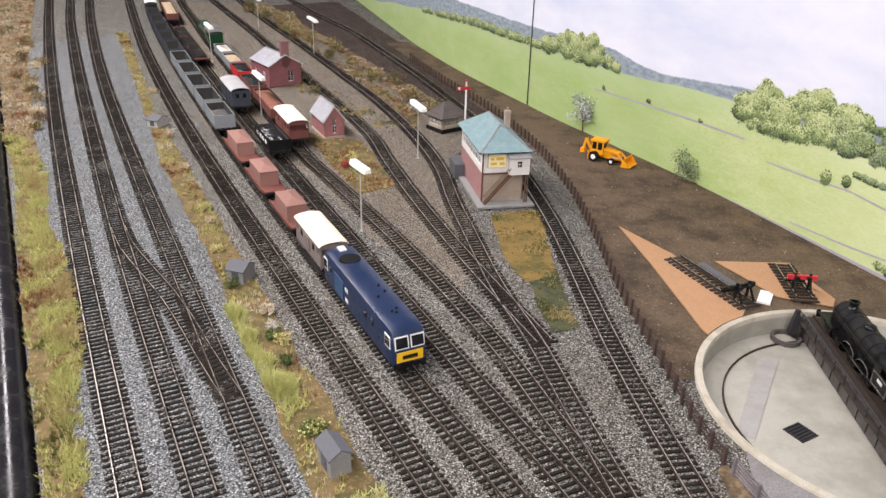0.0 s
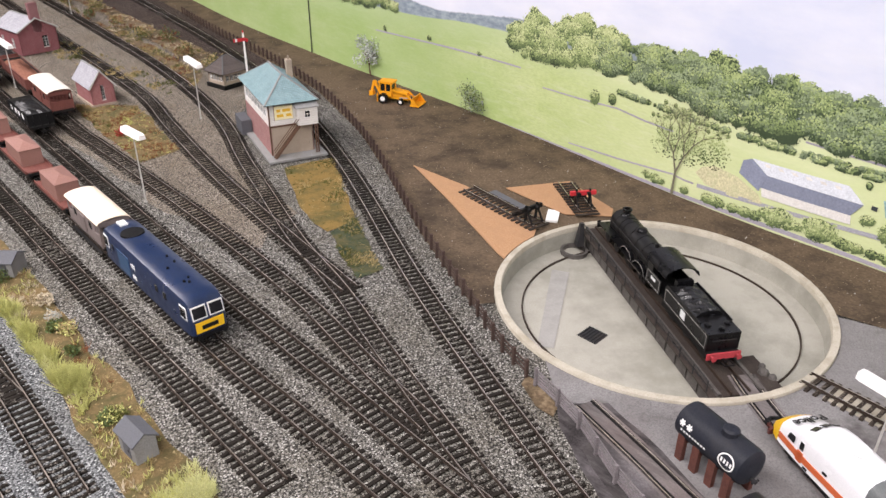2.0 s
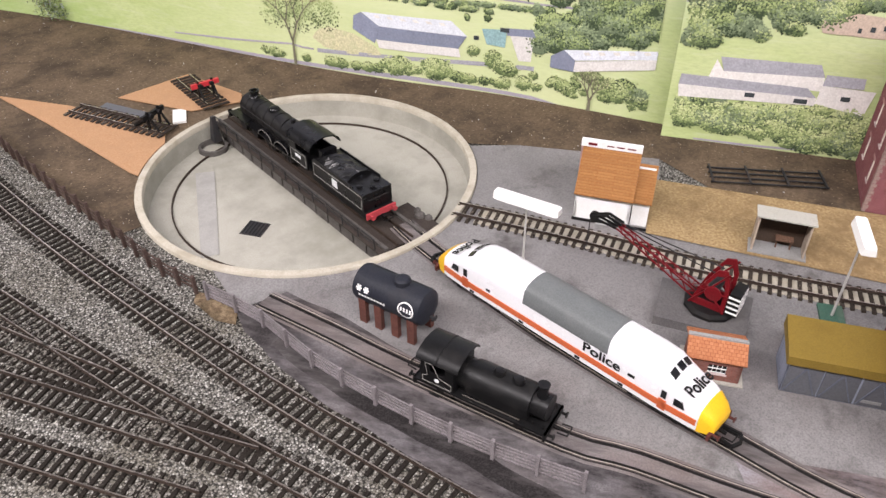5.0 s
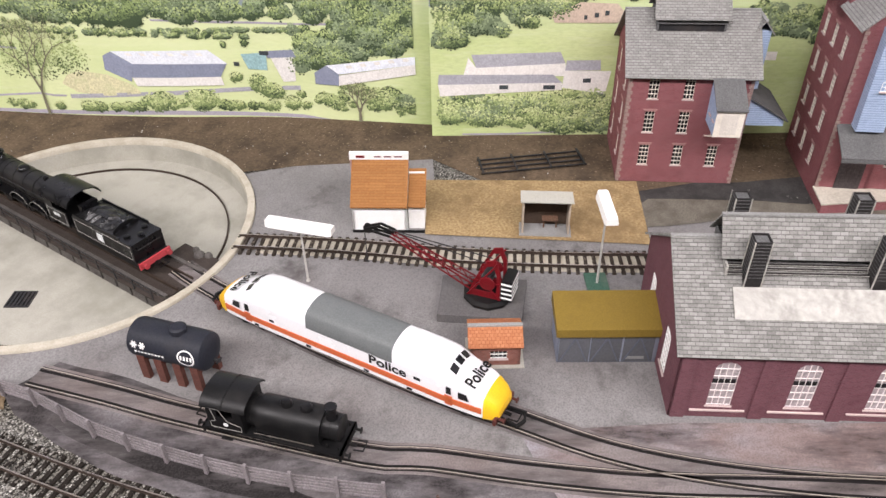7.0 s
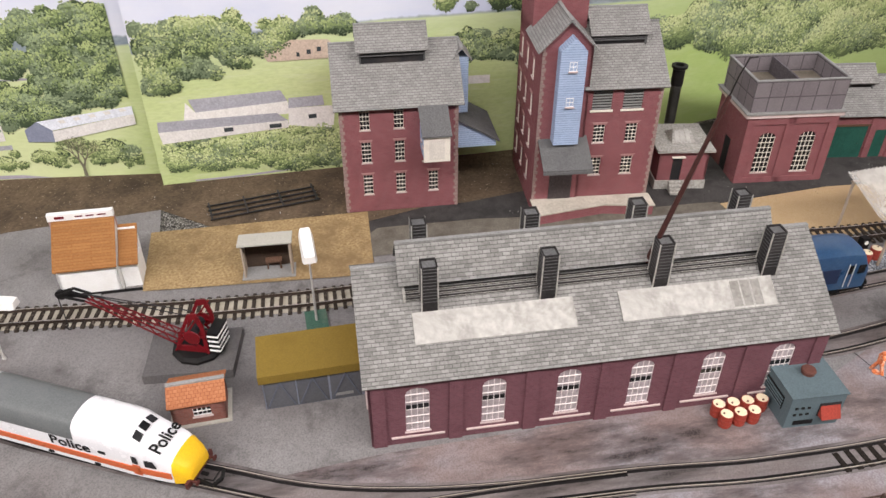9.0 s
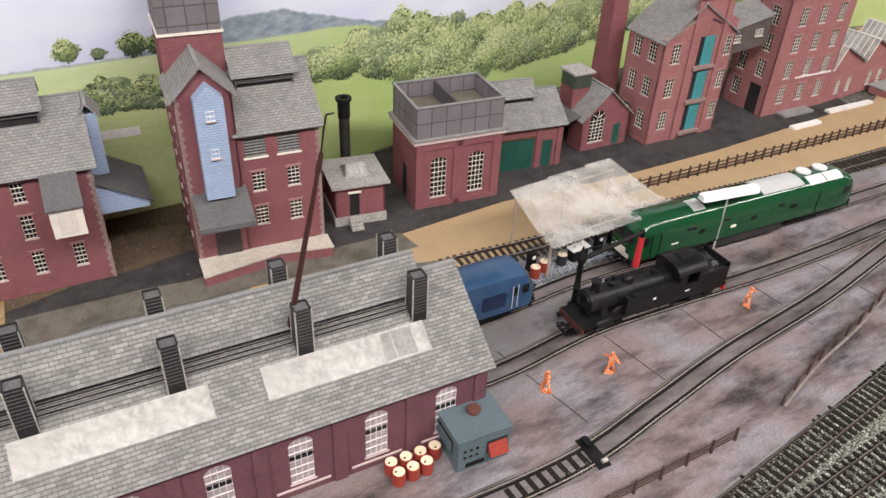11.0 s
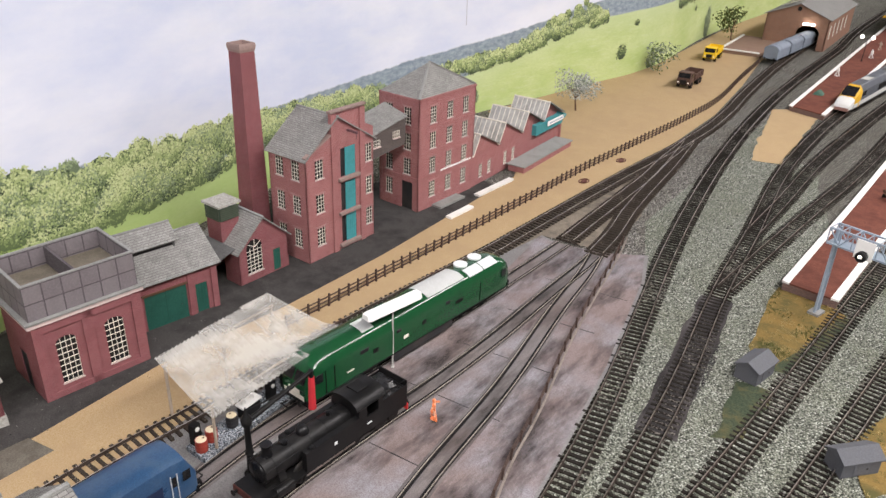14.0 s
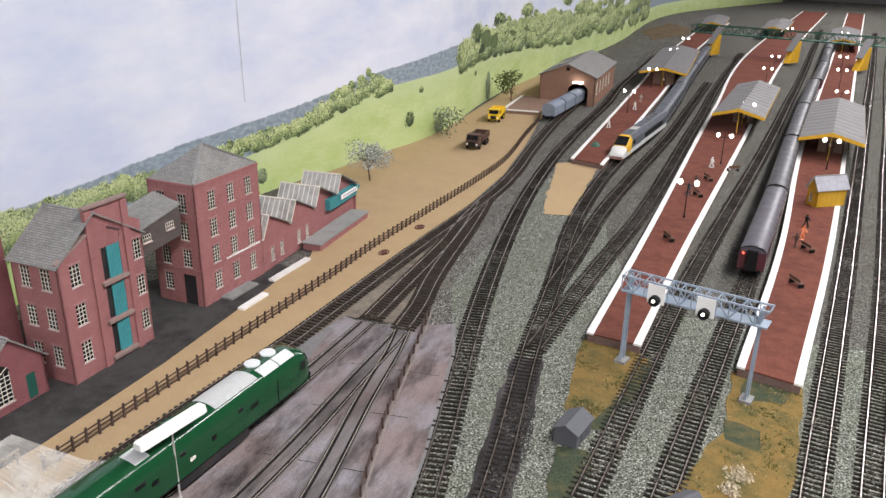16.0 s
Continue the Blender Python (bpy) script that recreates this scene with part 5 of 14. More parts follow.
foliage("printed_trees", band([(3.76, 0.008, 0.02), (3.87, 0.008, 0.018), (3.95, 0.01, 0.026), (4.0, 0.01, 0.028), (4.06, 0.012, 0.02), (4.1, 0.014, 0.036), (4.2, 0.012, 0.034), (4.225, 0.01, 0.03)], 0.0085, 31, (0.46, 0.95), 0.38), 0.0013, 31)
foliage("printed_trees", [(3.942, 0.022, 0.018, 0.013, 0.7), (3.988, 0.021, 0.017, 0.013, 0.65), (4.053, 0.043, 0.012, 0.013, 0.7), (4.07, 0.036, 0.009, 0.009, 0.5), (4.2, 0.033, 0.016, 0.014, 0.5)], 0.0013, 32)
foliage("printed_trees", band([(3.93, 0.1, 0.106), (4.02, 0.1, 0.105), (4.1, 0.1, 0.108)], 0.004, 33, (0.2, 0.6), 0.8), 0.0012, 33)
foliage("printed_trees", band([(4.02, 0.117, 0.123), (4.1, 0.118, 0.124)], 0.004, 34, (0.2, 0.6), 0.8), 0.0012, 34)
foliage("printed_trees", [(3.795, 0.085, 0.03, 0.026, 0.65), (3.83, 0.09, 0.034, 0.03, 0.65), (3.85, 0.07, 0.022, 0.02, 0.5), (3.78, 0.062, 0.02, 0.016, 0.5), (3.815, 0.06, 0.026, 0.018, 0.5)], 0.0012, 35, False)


def bare_tree(u, h, seed, lean=0.0):
    """A printed open-crowned tree: forked limbs and sparse leaves."""
    rnd = random.Random(seed)
    verts, faces, tips = [], [], []

    def limb(x, z, a, ln, w, depth):
        x2, z2 = x + ln * math.sin(a), z + ln * math.cos(a)
        nx, nz = math.cos(a) * w / 2, -math.sin(a) * w / 2
        k = len(verts)
        verts.extend(on_board(p, max(0.0005, q), 0.0019) for p, q in ((x - nx, z - nz), (x + nx, z + nz), (x2 + nx * 0.65, z2 + nz * 0.65), (x2 - nx * 0.65, z2 - nz * 0.65)))
        faces.append([k, k + 1, k + 2, k + 3])
        if depth > 2:
            tips.append((x2, z2))
        if depth < 7:
            for s in (-1, 1):
                limb(x2, z2, a * 0.85 + s * rnd.uniform(0.2, 0.62), ln * rnd.uniform(0.66, 0.85), w * 0.66, depth + 1)
    limb(u, 0.001, lean, h * 0.26, 0.0042, 0)
    me = bpy.data.meshes.new("printed_limbs")
    me.from_pydata(verts, [], faces)
    me.materials.append(M["print_bark"])
    ob = new("printed_limbs", me)
    ob.parent = PRINT1
    tagged(ob)
    rnd.shuffle(tips)
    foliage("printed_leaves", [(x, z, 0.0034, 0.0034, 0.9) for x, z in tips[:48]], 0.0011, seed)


bare_tree(3.803, 0.118, 3)
bare_tree(4.165, 0.045, 8)


# ---- buildings ----
M.update({
    "cream": paint("cream", (0.78, 0.73, 0.64), 0.6, 0, 0.08, (0.5, 0.45, 0.38), 0.3),
    "white": paint("white", (0.82, 0.82, 0.8), 0.5, 0, 0.05, (0.6, 0.57, 0.5), 0.3),
    "pane": paint("pane", (0.012, 0.0125, 0.014), 0.15, 0, 0.3, (0.05, 0.045, 0.042), 0.4, 300, 60, 0.35, 0),
    "pane_pale": paint("pane_pale", (0.36, 0.32, 0.325), 0.3, 0, 0.2, (0.25, 0.21, 0.21), 0.5, 300, 60, 0.5, 0),
    "teal": paint("teal", (0.06, 0.26, 0.28), 0.55, 0, 0.15, (0.03, 0.13, 0.14), 0.4),
    "green_door": paint("green_door", (0.022, 0.09, 0.068), 0.55, 0, 0.15, (0.014, 0.05, 0.038), 0.4),
    "board_blue": brick_mat("board_blue", (0.33, 0.42, 0.58), (0.38, 0.47, 0.63), (0.22, 0.29, 0.42), 0.3, 0.0022, 0.0003, 0.7, 0.2, 0.5),
    "board_dark": brick_mat("board_dark", (0.1, 0.085, 0.08), (0.13, 0.11, 0.1), (0.06, 0.05, 0.05), 0.3, 0.002, 0.0002, 0.8, 0.3, 0.4),
    "board_white": brick_mat("board_white", (0.72, 0.7, 0.66), (0.78, 0.76, 0.72), (0.5, 0.48, 0.44), 0.3, 0.003, 0.0002, 0.65, 0.25, 0.3),
    "flat_grey": paint("flat_grey", (0.26, 0.26, 0.25), 0.8, 0, 0.2, (0.15, 0.15, 0.14), 0.5),
    "roof_dark": paint("roof_dark", (0.12, 0.12, 0.12), 0.75, 0, 0.25, (0.06, 0.06, 0.06), 0.5),
    "iron": paint("iron", (0.03, 0.03, 0.032), 0.5, 0.2, 0.25, (0.09, 0.07, 0.06), 0.4),
    "wood_brown": paint("wood_brown", (0.13, 0.075, 0.05), 0.75, 0, 0.3, (0.07, 0.045, 0.03), 0.5),
    "dock_pale": paint("dock_pale", (0.5, 0.46, 0.39), 0.6, 0, 0.15, (0.25, 0.22, 0.18), 0.5, 500, 40),
    "frame_pink": paint("frame_pink", (0.74, 0.68, 0.67), 0.6, 0, 0.1),
    "sill_stone": paint("sill_stone", (0.55, 0.44, 0.42), 0.7, 0, 0.1),
    "arch_brick": paint("arch_brick", (0.36, 0.2, 0.19), 0.8, 0, 0.15),
    "pane_sky": paint("pane_sky", (0.22, 0.21, 0.19), 0.3, 0.0, 0.2, (0.1, 0.095, 0.085), 0.5, 300, 90, 0.5, 0),
    "skylight": paint("skylight", (0.44, 0.43, 0.4), 0.1, 0.0, 0.15, (0.2, 0.19, 0.17), 0.85, 200, 48, 0.9, 0.5),
    "flat_pale": paint("flat_pale", (0.36, 0.35, 0.32), 0.85, 0, 0.3, (0.2, 0.19, 0.17), 0.5, 500, 90),
    "panel_pale_board": paint("panel_pale_board", (0.6, 0.56, 0.5), 0.7, 0, 0.1),
    "flue_steel": paint("flue_steel", (0.1, 0.1, 0.095), 0.35, 0.6, 0.15, (0.03, 0.03, 0.03), 0.5),
    "frame_flue": paint("frame_flue", (0.012, 0.012, 0.012), 0.5, 0, 0.3, (0.05, 0.04, 0.035), 0.4),
    "board_dull": paint("board_dull", (0.08, 0.1, 0.07), 0.8, 0, 0.25, (0.05, 0.06, 0.045), 0.5),
    "chimney_dark": paint("chimney_dark", (0.022, 0.02, 0.02), 0.7, 0, 0.25, (0.1, 0.09, 0.085), 0.4),
})


def placed(a, b):
    """Pose of a front that runs from a to b: x along it, y to its back."""
    return pose(a[0], a[1], 0.0018, 0, 0, math.degrees(math.atan2(b[1] - a[1], b[0] - a[0])))


def wall(th, m, w, h, holes=(), material="brick_red", t=0.0022, gable=None, label="", base=0.0):
    """A wall of real thickness with openings cut through it; gable: outline points above the eaves."""
    xs = sorted({0.0, w, *(v for q in holes for v in q[:2])})
    zs = sorted({base, h, *(v for q in holes for v in q[2:4])})
    bm = B()
    vs = {}

    def vert(i, y, k):
        return vs.setdefault((i, y, k), bm.verts.new((xs[i], t * y, zs[k])) if (i, y, k) not in vs else None)

    full = {(i, k): not any(q[0] < (xs[i] + xs[i + 1]) / 2 < q[1] and q[2] < (zs[k] + zs[k + 1]) / 2 < q[3] for q in holes) for i in range(len(xs) - 1) for k in range(len(zs) - 1)}
    for (i, k), on in full.items():
        if not on:
            continue
        bm.faces.new([vert(*c) for c in ((i, 0, k), (i + 1, 0, k), (i + 1, 0, k + 1), (i, 0, k + 1))])
        bm.faces.new([vert(*c) for c in ((i, 1, k), (i, 1, k + 1), (i + 1, 1, k + 1), (i + 1, 1, k))])
        for di, dk, (p, q) in ((-1, 0, ((i, k), (i, k + 1))), (1, 0, ((i + 1, k), (i + 1, k + 1))), (0, -1, ((i, k), (i + 1, k))), (0, 1, ((i, k + 1), (i + 1, k + 1)))):
            if not full.get((i + di, k + dk)):
                bm.faces.new([vert(p[0], 0, p[1]), vert(q[0], 0, q[1]), vert(q[0], 1, q[1]), vert(p[0], 1, p[1])])
    if gable:
        line = [(0, h)] + list(gable) + [(w, h)]
        hull8(bm, [(x, t, z) for x, z in line][::-1], [(x, 0, z) for x, z in line][::-1])
    for q in holes:
        if len(q) > 4 and q[4]:
            x0, x1, z1, r = q[0], q[1], q[3], q[4]
            for s, xa in ((1, x0), (-1, x1)):
                half = (x1 - x0) / 2
                curve = [(xa + s * half * (1 - math.cos(a)), z1 - r + r * math.sin(a)) for a in (0, 0.5, 1.0, math.pi / 2)]
                line = curve + [(xa, z1)]
                line = line if s < 0 else line[::-1]
                hull8(bm, [(x, t, z) for x, z in line], [(x, 0, z) for x, z in line])
    bmesh.ops.remove_doubles(bm, verts=bm.verts, dist=0.00001)
    bmesh.ops.recalc_face_normals(bm, faces=bm.faces)
    ob = part("wall", bm, material, th, label)
    uv_walls(ob)
    ob.matrix_basis = m
    return ob


WINDOWS = {}


def window(th, m, w, h, nx=3, nz=5, frame_m="cream", pane_m="pane", sill=True, arch=0.0, head=False):
    """A window: bars, pane, sill and head; alike ones share their meshes."""
    key = (round(w, 5), round(h, 5), nx, nz, frame_m, pane_m, sill, head)
    if key not in WINDOWS:
        b = 0.00036
        bm = B()
        for i in range(nx + 1):
            x = i * w / nx
            box(bm, x - b * 0.42, x + b * 0.42, 0.0006, 0.0014, 0, h)
        for i in range(nz + 1):
            z = i * h / nz
            box(bm, 0, w, 0.0005, 0.0013, z - b * 0.42, z + b * 0.42)
        pn = box(B(), 0, w, 0.0014, 0.0018, 0, h)
        sl = box(B(), -0.0009, w + 0.0009, -0.001, 0.001, -0.001, 0)
        hd = B()
        hull8(hd, [(-0.0006, -0.0006, h), (w + 0.0006, -0.0006, h), (w + 0.0006, 0.001, h), (-0.0006, 0.001, h)], [(-0.0022, -0.0006, h + 0.0022), (w + 0.0022, -0.0006, h + 0.0022), (w + 0.0022, 0.001, h + 0.0022), (-0.0022, 0.001, h + 0.0022)])
        made = []
        for nm, bmx, mt in (("window", bm, frame_m), ("pane", pn, pane_m), ("sill", sl, "sill_stone"), ("lintel", hd, "arch_brick")):
            me = bpy.data.meshes.new(nm)
            bmx.to_mesh(me)
            bmx.free()
            me.materials.append(M[mt])
            made.append(me)
        WINDOWS[key] = made
    fr, pn, sl, hd = WINDOWS[key]
    ob = new("window", fr)
    ob.parent, ob.matrix_basis = th, m
    for nm, me in (("pane", pn),) + ((("sill", sl),) if sill else ()) + ((("lintel", hd),) if head else ()):
        k = new(nm, me)
        k.parent = ob
    return ob


def on_wall(m, x, z):
    return m @ Matrix.Translation((x, 0, z))


SIDE_L = lambda d: pose(0, d, 0, 0, 0, -90)          # outer face looks to the front's left
SIDE_R = lambda w: pose(w, 0, 0, 0, 0, 90)
BACKSIDE = lambda w, d: pose(w, d, 0, 0, 0, 180)


def pitched(th, w, d, z0, z1, material, over=0.003, thick=0.0014, along=True, ridge=0.5, name="roof", x0=0.0, y0=0.0):
    """A pitched roof: ridge along the front, or from front to back."""
    for side in (0, 1):
        bm = B()
        if along:
            r = d * ridge
            run = r if side == 0 else d - r
            ya, yb = (-over, r) if side == 0 else (d + over, r)
            za = z0 - over * (z1 - z0) / run
            q = [(-over, ya, za), (w + over, ya, za), (w + over, yb, z1), (-over, yb, z1)]
        else:
            r = w * ridge
            run = r if side == 0 else w - r
            xa, xb = (-over, r) if side == 0 else (w + over, r)
            za = z0 - over * (z1 - z0) / run
            q = [(xa, -over, za), (xb, -over, z1), (xb, d + over, z1), (xa, d + over, za)]
        q = [Vector((x + x0, y + y0, z)) for x, y, z in q]
        n = (q[1] - q[0]).cross(q[3] - q[0]).normalized()
        n = n if n.z > 0 else -n
        hull8(bm, q, [v + n * thick for v in q])
        bmesh.ops.recalc_face_normals(bm, faces=bm.faces)
        uv_walls(part(name, bm, material, th))
    bm = B()
    if along:
        bar(bm, (x0 - over, y0 + d * ridge, z1 + thick), (x0 + w + over, y0 + d * ridge, z1 + thick), 0.003, 0.0014)
    else:
        bar(bm, (x0 + w * ridge, y0 - over, z1 + thick), (x0 + w * ridge, y0 + d + over, z1 + thick), 0.003, 0.0014)
    part("ridge", bm, "flat_grey", th)


def quoins(th, m, h, side=1, n=None):
    bm = B()
    n = n or int(h / 0.0036)
    for i in range(n):
        ln = 0.004 if i % 2 else 0.0026
        x0, x1 = (0, ln) if side > 0 else (-ln, 0)
        box(bm, x0, x1, -0.0004, 0.0002, i * h / n + 0.0003, (i + 1) * h / n - 0.0003)
    ob = tagged(part("quoin_strip", bm, "stone", th), kind="stuff")
    ob.matrix_basis = m


def louvre_vent(th, x0, x1, y0, y1, z0, z1, zr, roof_m="slate_fine", slats=4):
    """A raised ridge vent: slatted sides under its own little roof."""
    bm = B()
    for y in (y0, y1):
        for i in range(slats):
            z = z0 + (z1 - z0) * (i + 0.5) / slats
            box(bm, x0, x1, y - 0.0008, y + 0.0008, z - 0.0005, z + 0.0005)
    for x in (x0, x1 - 0.0015):
        box(bm, x, x + 0.0015, y0, y1, z0 - 0.006, z1)
    part("slats", bm, "roof_dark", th)
    part("vent_core", box(B(), x0 + 0.001, x1 - 0.001, y0 + 0.0015, y1 - 0.0015, z0 - 0.01, z1), "iron", th)
    pitched(th, x1 - x0, y1 - y0, z1, zr, roof_m, 0.003, 0.001, True, 0.5, "vent_roof", x0, y0)


def door(th, m, w, h, material, name="door", planks=4):
    bm = B()
    for i in range(planks):
        box(bm, i * w / planks + 0.0001, (i + 1) * w / planks - 0.0001, 0.0004, 0.0014, 0, h)
    ob = part(name, bm, material, th)
    ob.matrix_basis = m
    bm = B()
    turned(bm, [(0.0003, 0), (0.0005, 0.0003), (0.0003, 0.0006)], 8)
    k = part("door_handle", bm, "iron", ob)
    k.matrix_basis = pose(w * 0.85, 0.0004, h * 0.45, 90)
    return ob


def simple_box_building(th, w, d, h, material, t=0.0022, f=(), l=(), r=()):
    fw = wall(th, pose(0, 0, 0), w, h, f, material, t)
    lw = wall(th, SIDE_L(d), d, h, l, material, t)
    rw = wall(th, SIDE_R(w), d, h, r, material, t)
    bw = wall(th, BACKSIDE(w, d), w, h, (), material, t)
    return fw, lw, rw, bw


# two-road locomotive shed
def loco_shed():
    a, b = (0.562, -0.010), (0.711, -0.297)
    w, d, h, zr = 0.3165, 0.122, 0.0605, 0.1036
    th = thing("engine_shed", "long purple-red brick engine shed with slate roof and smoke chimneys", "engine shed", placed(a, b))
    cs = [0.0313 + 0.0508 * i for i in range(6)]
    holes = [(c - 0.0079, c + 0.0079, 0.0115, 0.0515, 0.0055) for c in cs]
    wall(th, pose(0, 0, 0), w, h, holes, "brick_dark")
    gl = [(d / 2, zr)]
    sh = [(0.025, 0.04, 0.012, 0.048, 0.004), (0.082, 0.097, 0.012, 0.048, 0.004)]
    wall(th, SIDE_L(d), d, h, sh, "brick_dark", gable=gl)
    wall(th, SIDE_R(w), d, h, [(0.012, 0.05, 0.0, 0.052), (0.07, 0.108, 0.0, 0.052)], "brick_dark", gable=gl)
    wall(th, BACKSIDE(w, d), w, h, (), "brick_dark")
    for c in cs:
        window(th, pose(c - 0.0079, 0, 0.0115), 0.0158, 0.04, 4, 6, "frame_pink", "pane_pale")
        part("dark_pane", box(B(), c - 0.0074, c + 0.0074, 0.0008, 0.0013, 0.0316, 0.0352), "pane", th, "row of dark panes")
    for q in sh:
        window(th, SIDE_L(d) @ Matrix.Translation((q[0], 0, q[2])), 0.015, 0.036, 4, 7, "white", "pane_pale")
    # shallow brick piers and a pale plinth line under each window
    for i in range(7):
        x = 0.0313 - 0.0254 + 0.0508 * i
        uv_walls(part("pier", box(B(), max(x - 0.0045, 0), min(x + 0.0045, w), -0.0012, 0.0, 0, h - 0.002), "brick_dark", th))
    for c in cs:
        part("plinth_line", box(B(), c - 0.018, c + 0.018, -0.0011, 0.0, 0.0062, 0.0074), "sill_stone", th)
    pitched(th, w, d, h, zr, "slate", 0.0035, 0.0016)
    louvre_vent(th, 0.029, 0.284, 0.047, 0.075, 0.094, 0.1035, 0.1215, "slate", 4)
    slope = (zr - h) / (d / 2)
    tilt = math.degrees(math.atan(slope))
    for x0, x1 in ((0.033, 0.14), (0.1715, 0.281)):
        sk = part("skylight", box(B(), 0, x1 - x0, 0, 0.021, 0.0, 0.0008), "skylight", th, "glossy translucent roof light")
        sk.matrix_basis = pose(x0, 0.0155, h + 0.0155 * slope + 0.0022, tilt)
        for x in (0, x1 - x0) if x0 < 0.1 else (0, 0.078, 0.0855, 0.093, 0.1, x1 - x0):
            part("glazing_bar", box(B(), x - 0.0002, x + 0.0002, 0, 0.021, 0.0006, 0.001), "flat_pale", sk)
        if x0 > 0.1:
            for x in (0.0787, 0.0862, 0.0937):
                part("pane", box(B(), x, x + 0.0062, 0.0015, 0.0195, 0.0007, 0.0009), "pane_sky", sk, "dusty grey panes of the roof light")
    for y, top in ((0.038, 0.121), (0.086, 0.121)):
        for u in (0.045, 0.1235, 0.2015, 0.28):
            zb = (h + y * slope if y < d / 2 else h + (d - y) * slope) - 0.006
            bm = B()
            o, i_ = 0.0054, 0.0044
            ring = lambda r, z: [(u - r, y - r, z), (u + r, y - r, z), (u + r, y + r, z), (u - r, y + r, z)]
            loft(bm, [ring(o, zb), ring(o * 0.94, top - 0.001), ring(o * 0.98, top), ring(i_, top), ring(i_, top - 0.024)])
            ch = part("smoke_chimney", bm, "chimney_dark", th)
            for sx, sy in ((-1, -1), (1, -1), (1, 1), (-1, 1)):
                part("corner_strip", bar(B(), (u + sx * o, y + sy * o, zb), (u + sx * o * 0.96, y + sy * o * 0.96, top), 0.0008), "flat_pale", ch)
            for j in range(11):
                z = top - 0.0015 - j * 0.0026
                part("slat", box(B(), u - o * 0.99, u + o * 0.99, y - o * 0.99, y + o * 0.99, z - 0.0002, z + 0.0002), "roof_dark", ch)
    for k in range(3):
        y = 0.0395 + k * 0.0024
        z = h + y * slope + 0.001
        part("louvre", box(B(), 0.03, 0.283, y, y + 0.0021, z, z + 0.0022), "chimney_dark", th)
        part("louvre_edge", box(B(), 0.03, 0.283, y - 0.0002, y, z + 0.0018, z + 0.0022), "flat_pale", th)
    part("louvre_end", box(B(), 0.0285, 0.03, 0.039, 0.047, h + 0.039 * slope, h + 0.047 * slope + 0.004), "flat_pale", th)
    return th


loco_shed()


def window_grid(th, m, xs, zs, w, h, skip=(), nx=3, nz=5, head=True, frame_m="cream"):
    for i, x in enumerate(xs):
        for j, z in enumerate(zs):
            if (i, j) not in skip:
                window(th, on_wall(m, x - w / 2, z - h / 2), w, h, nx, nz, frame_m, "pane", True, 0, head)


def grid_holes(xs, zs, w, h, skip=()):
    return [(x - w / 2, x + w / 2, z - h / 2, z + h / 2) for i, x in enumerate(xs) for j, z in enumerate(zs) if (i, j) not in skip]


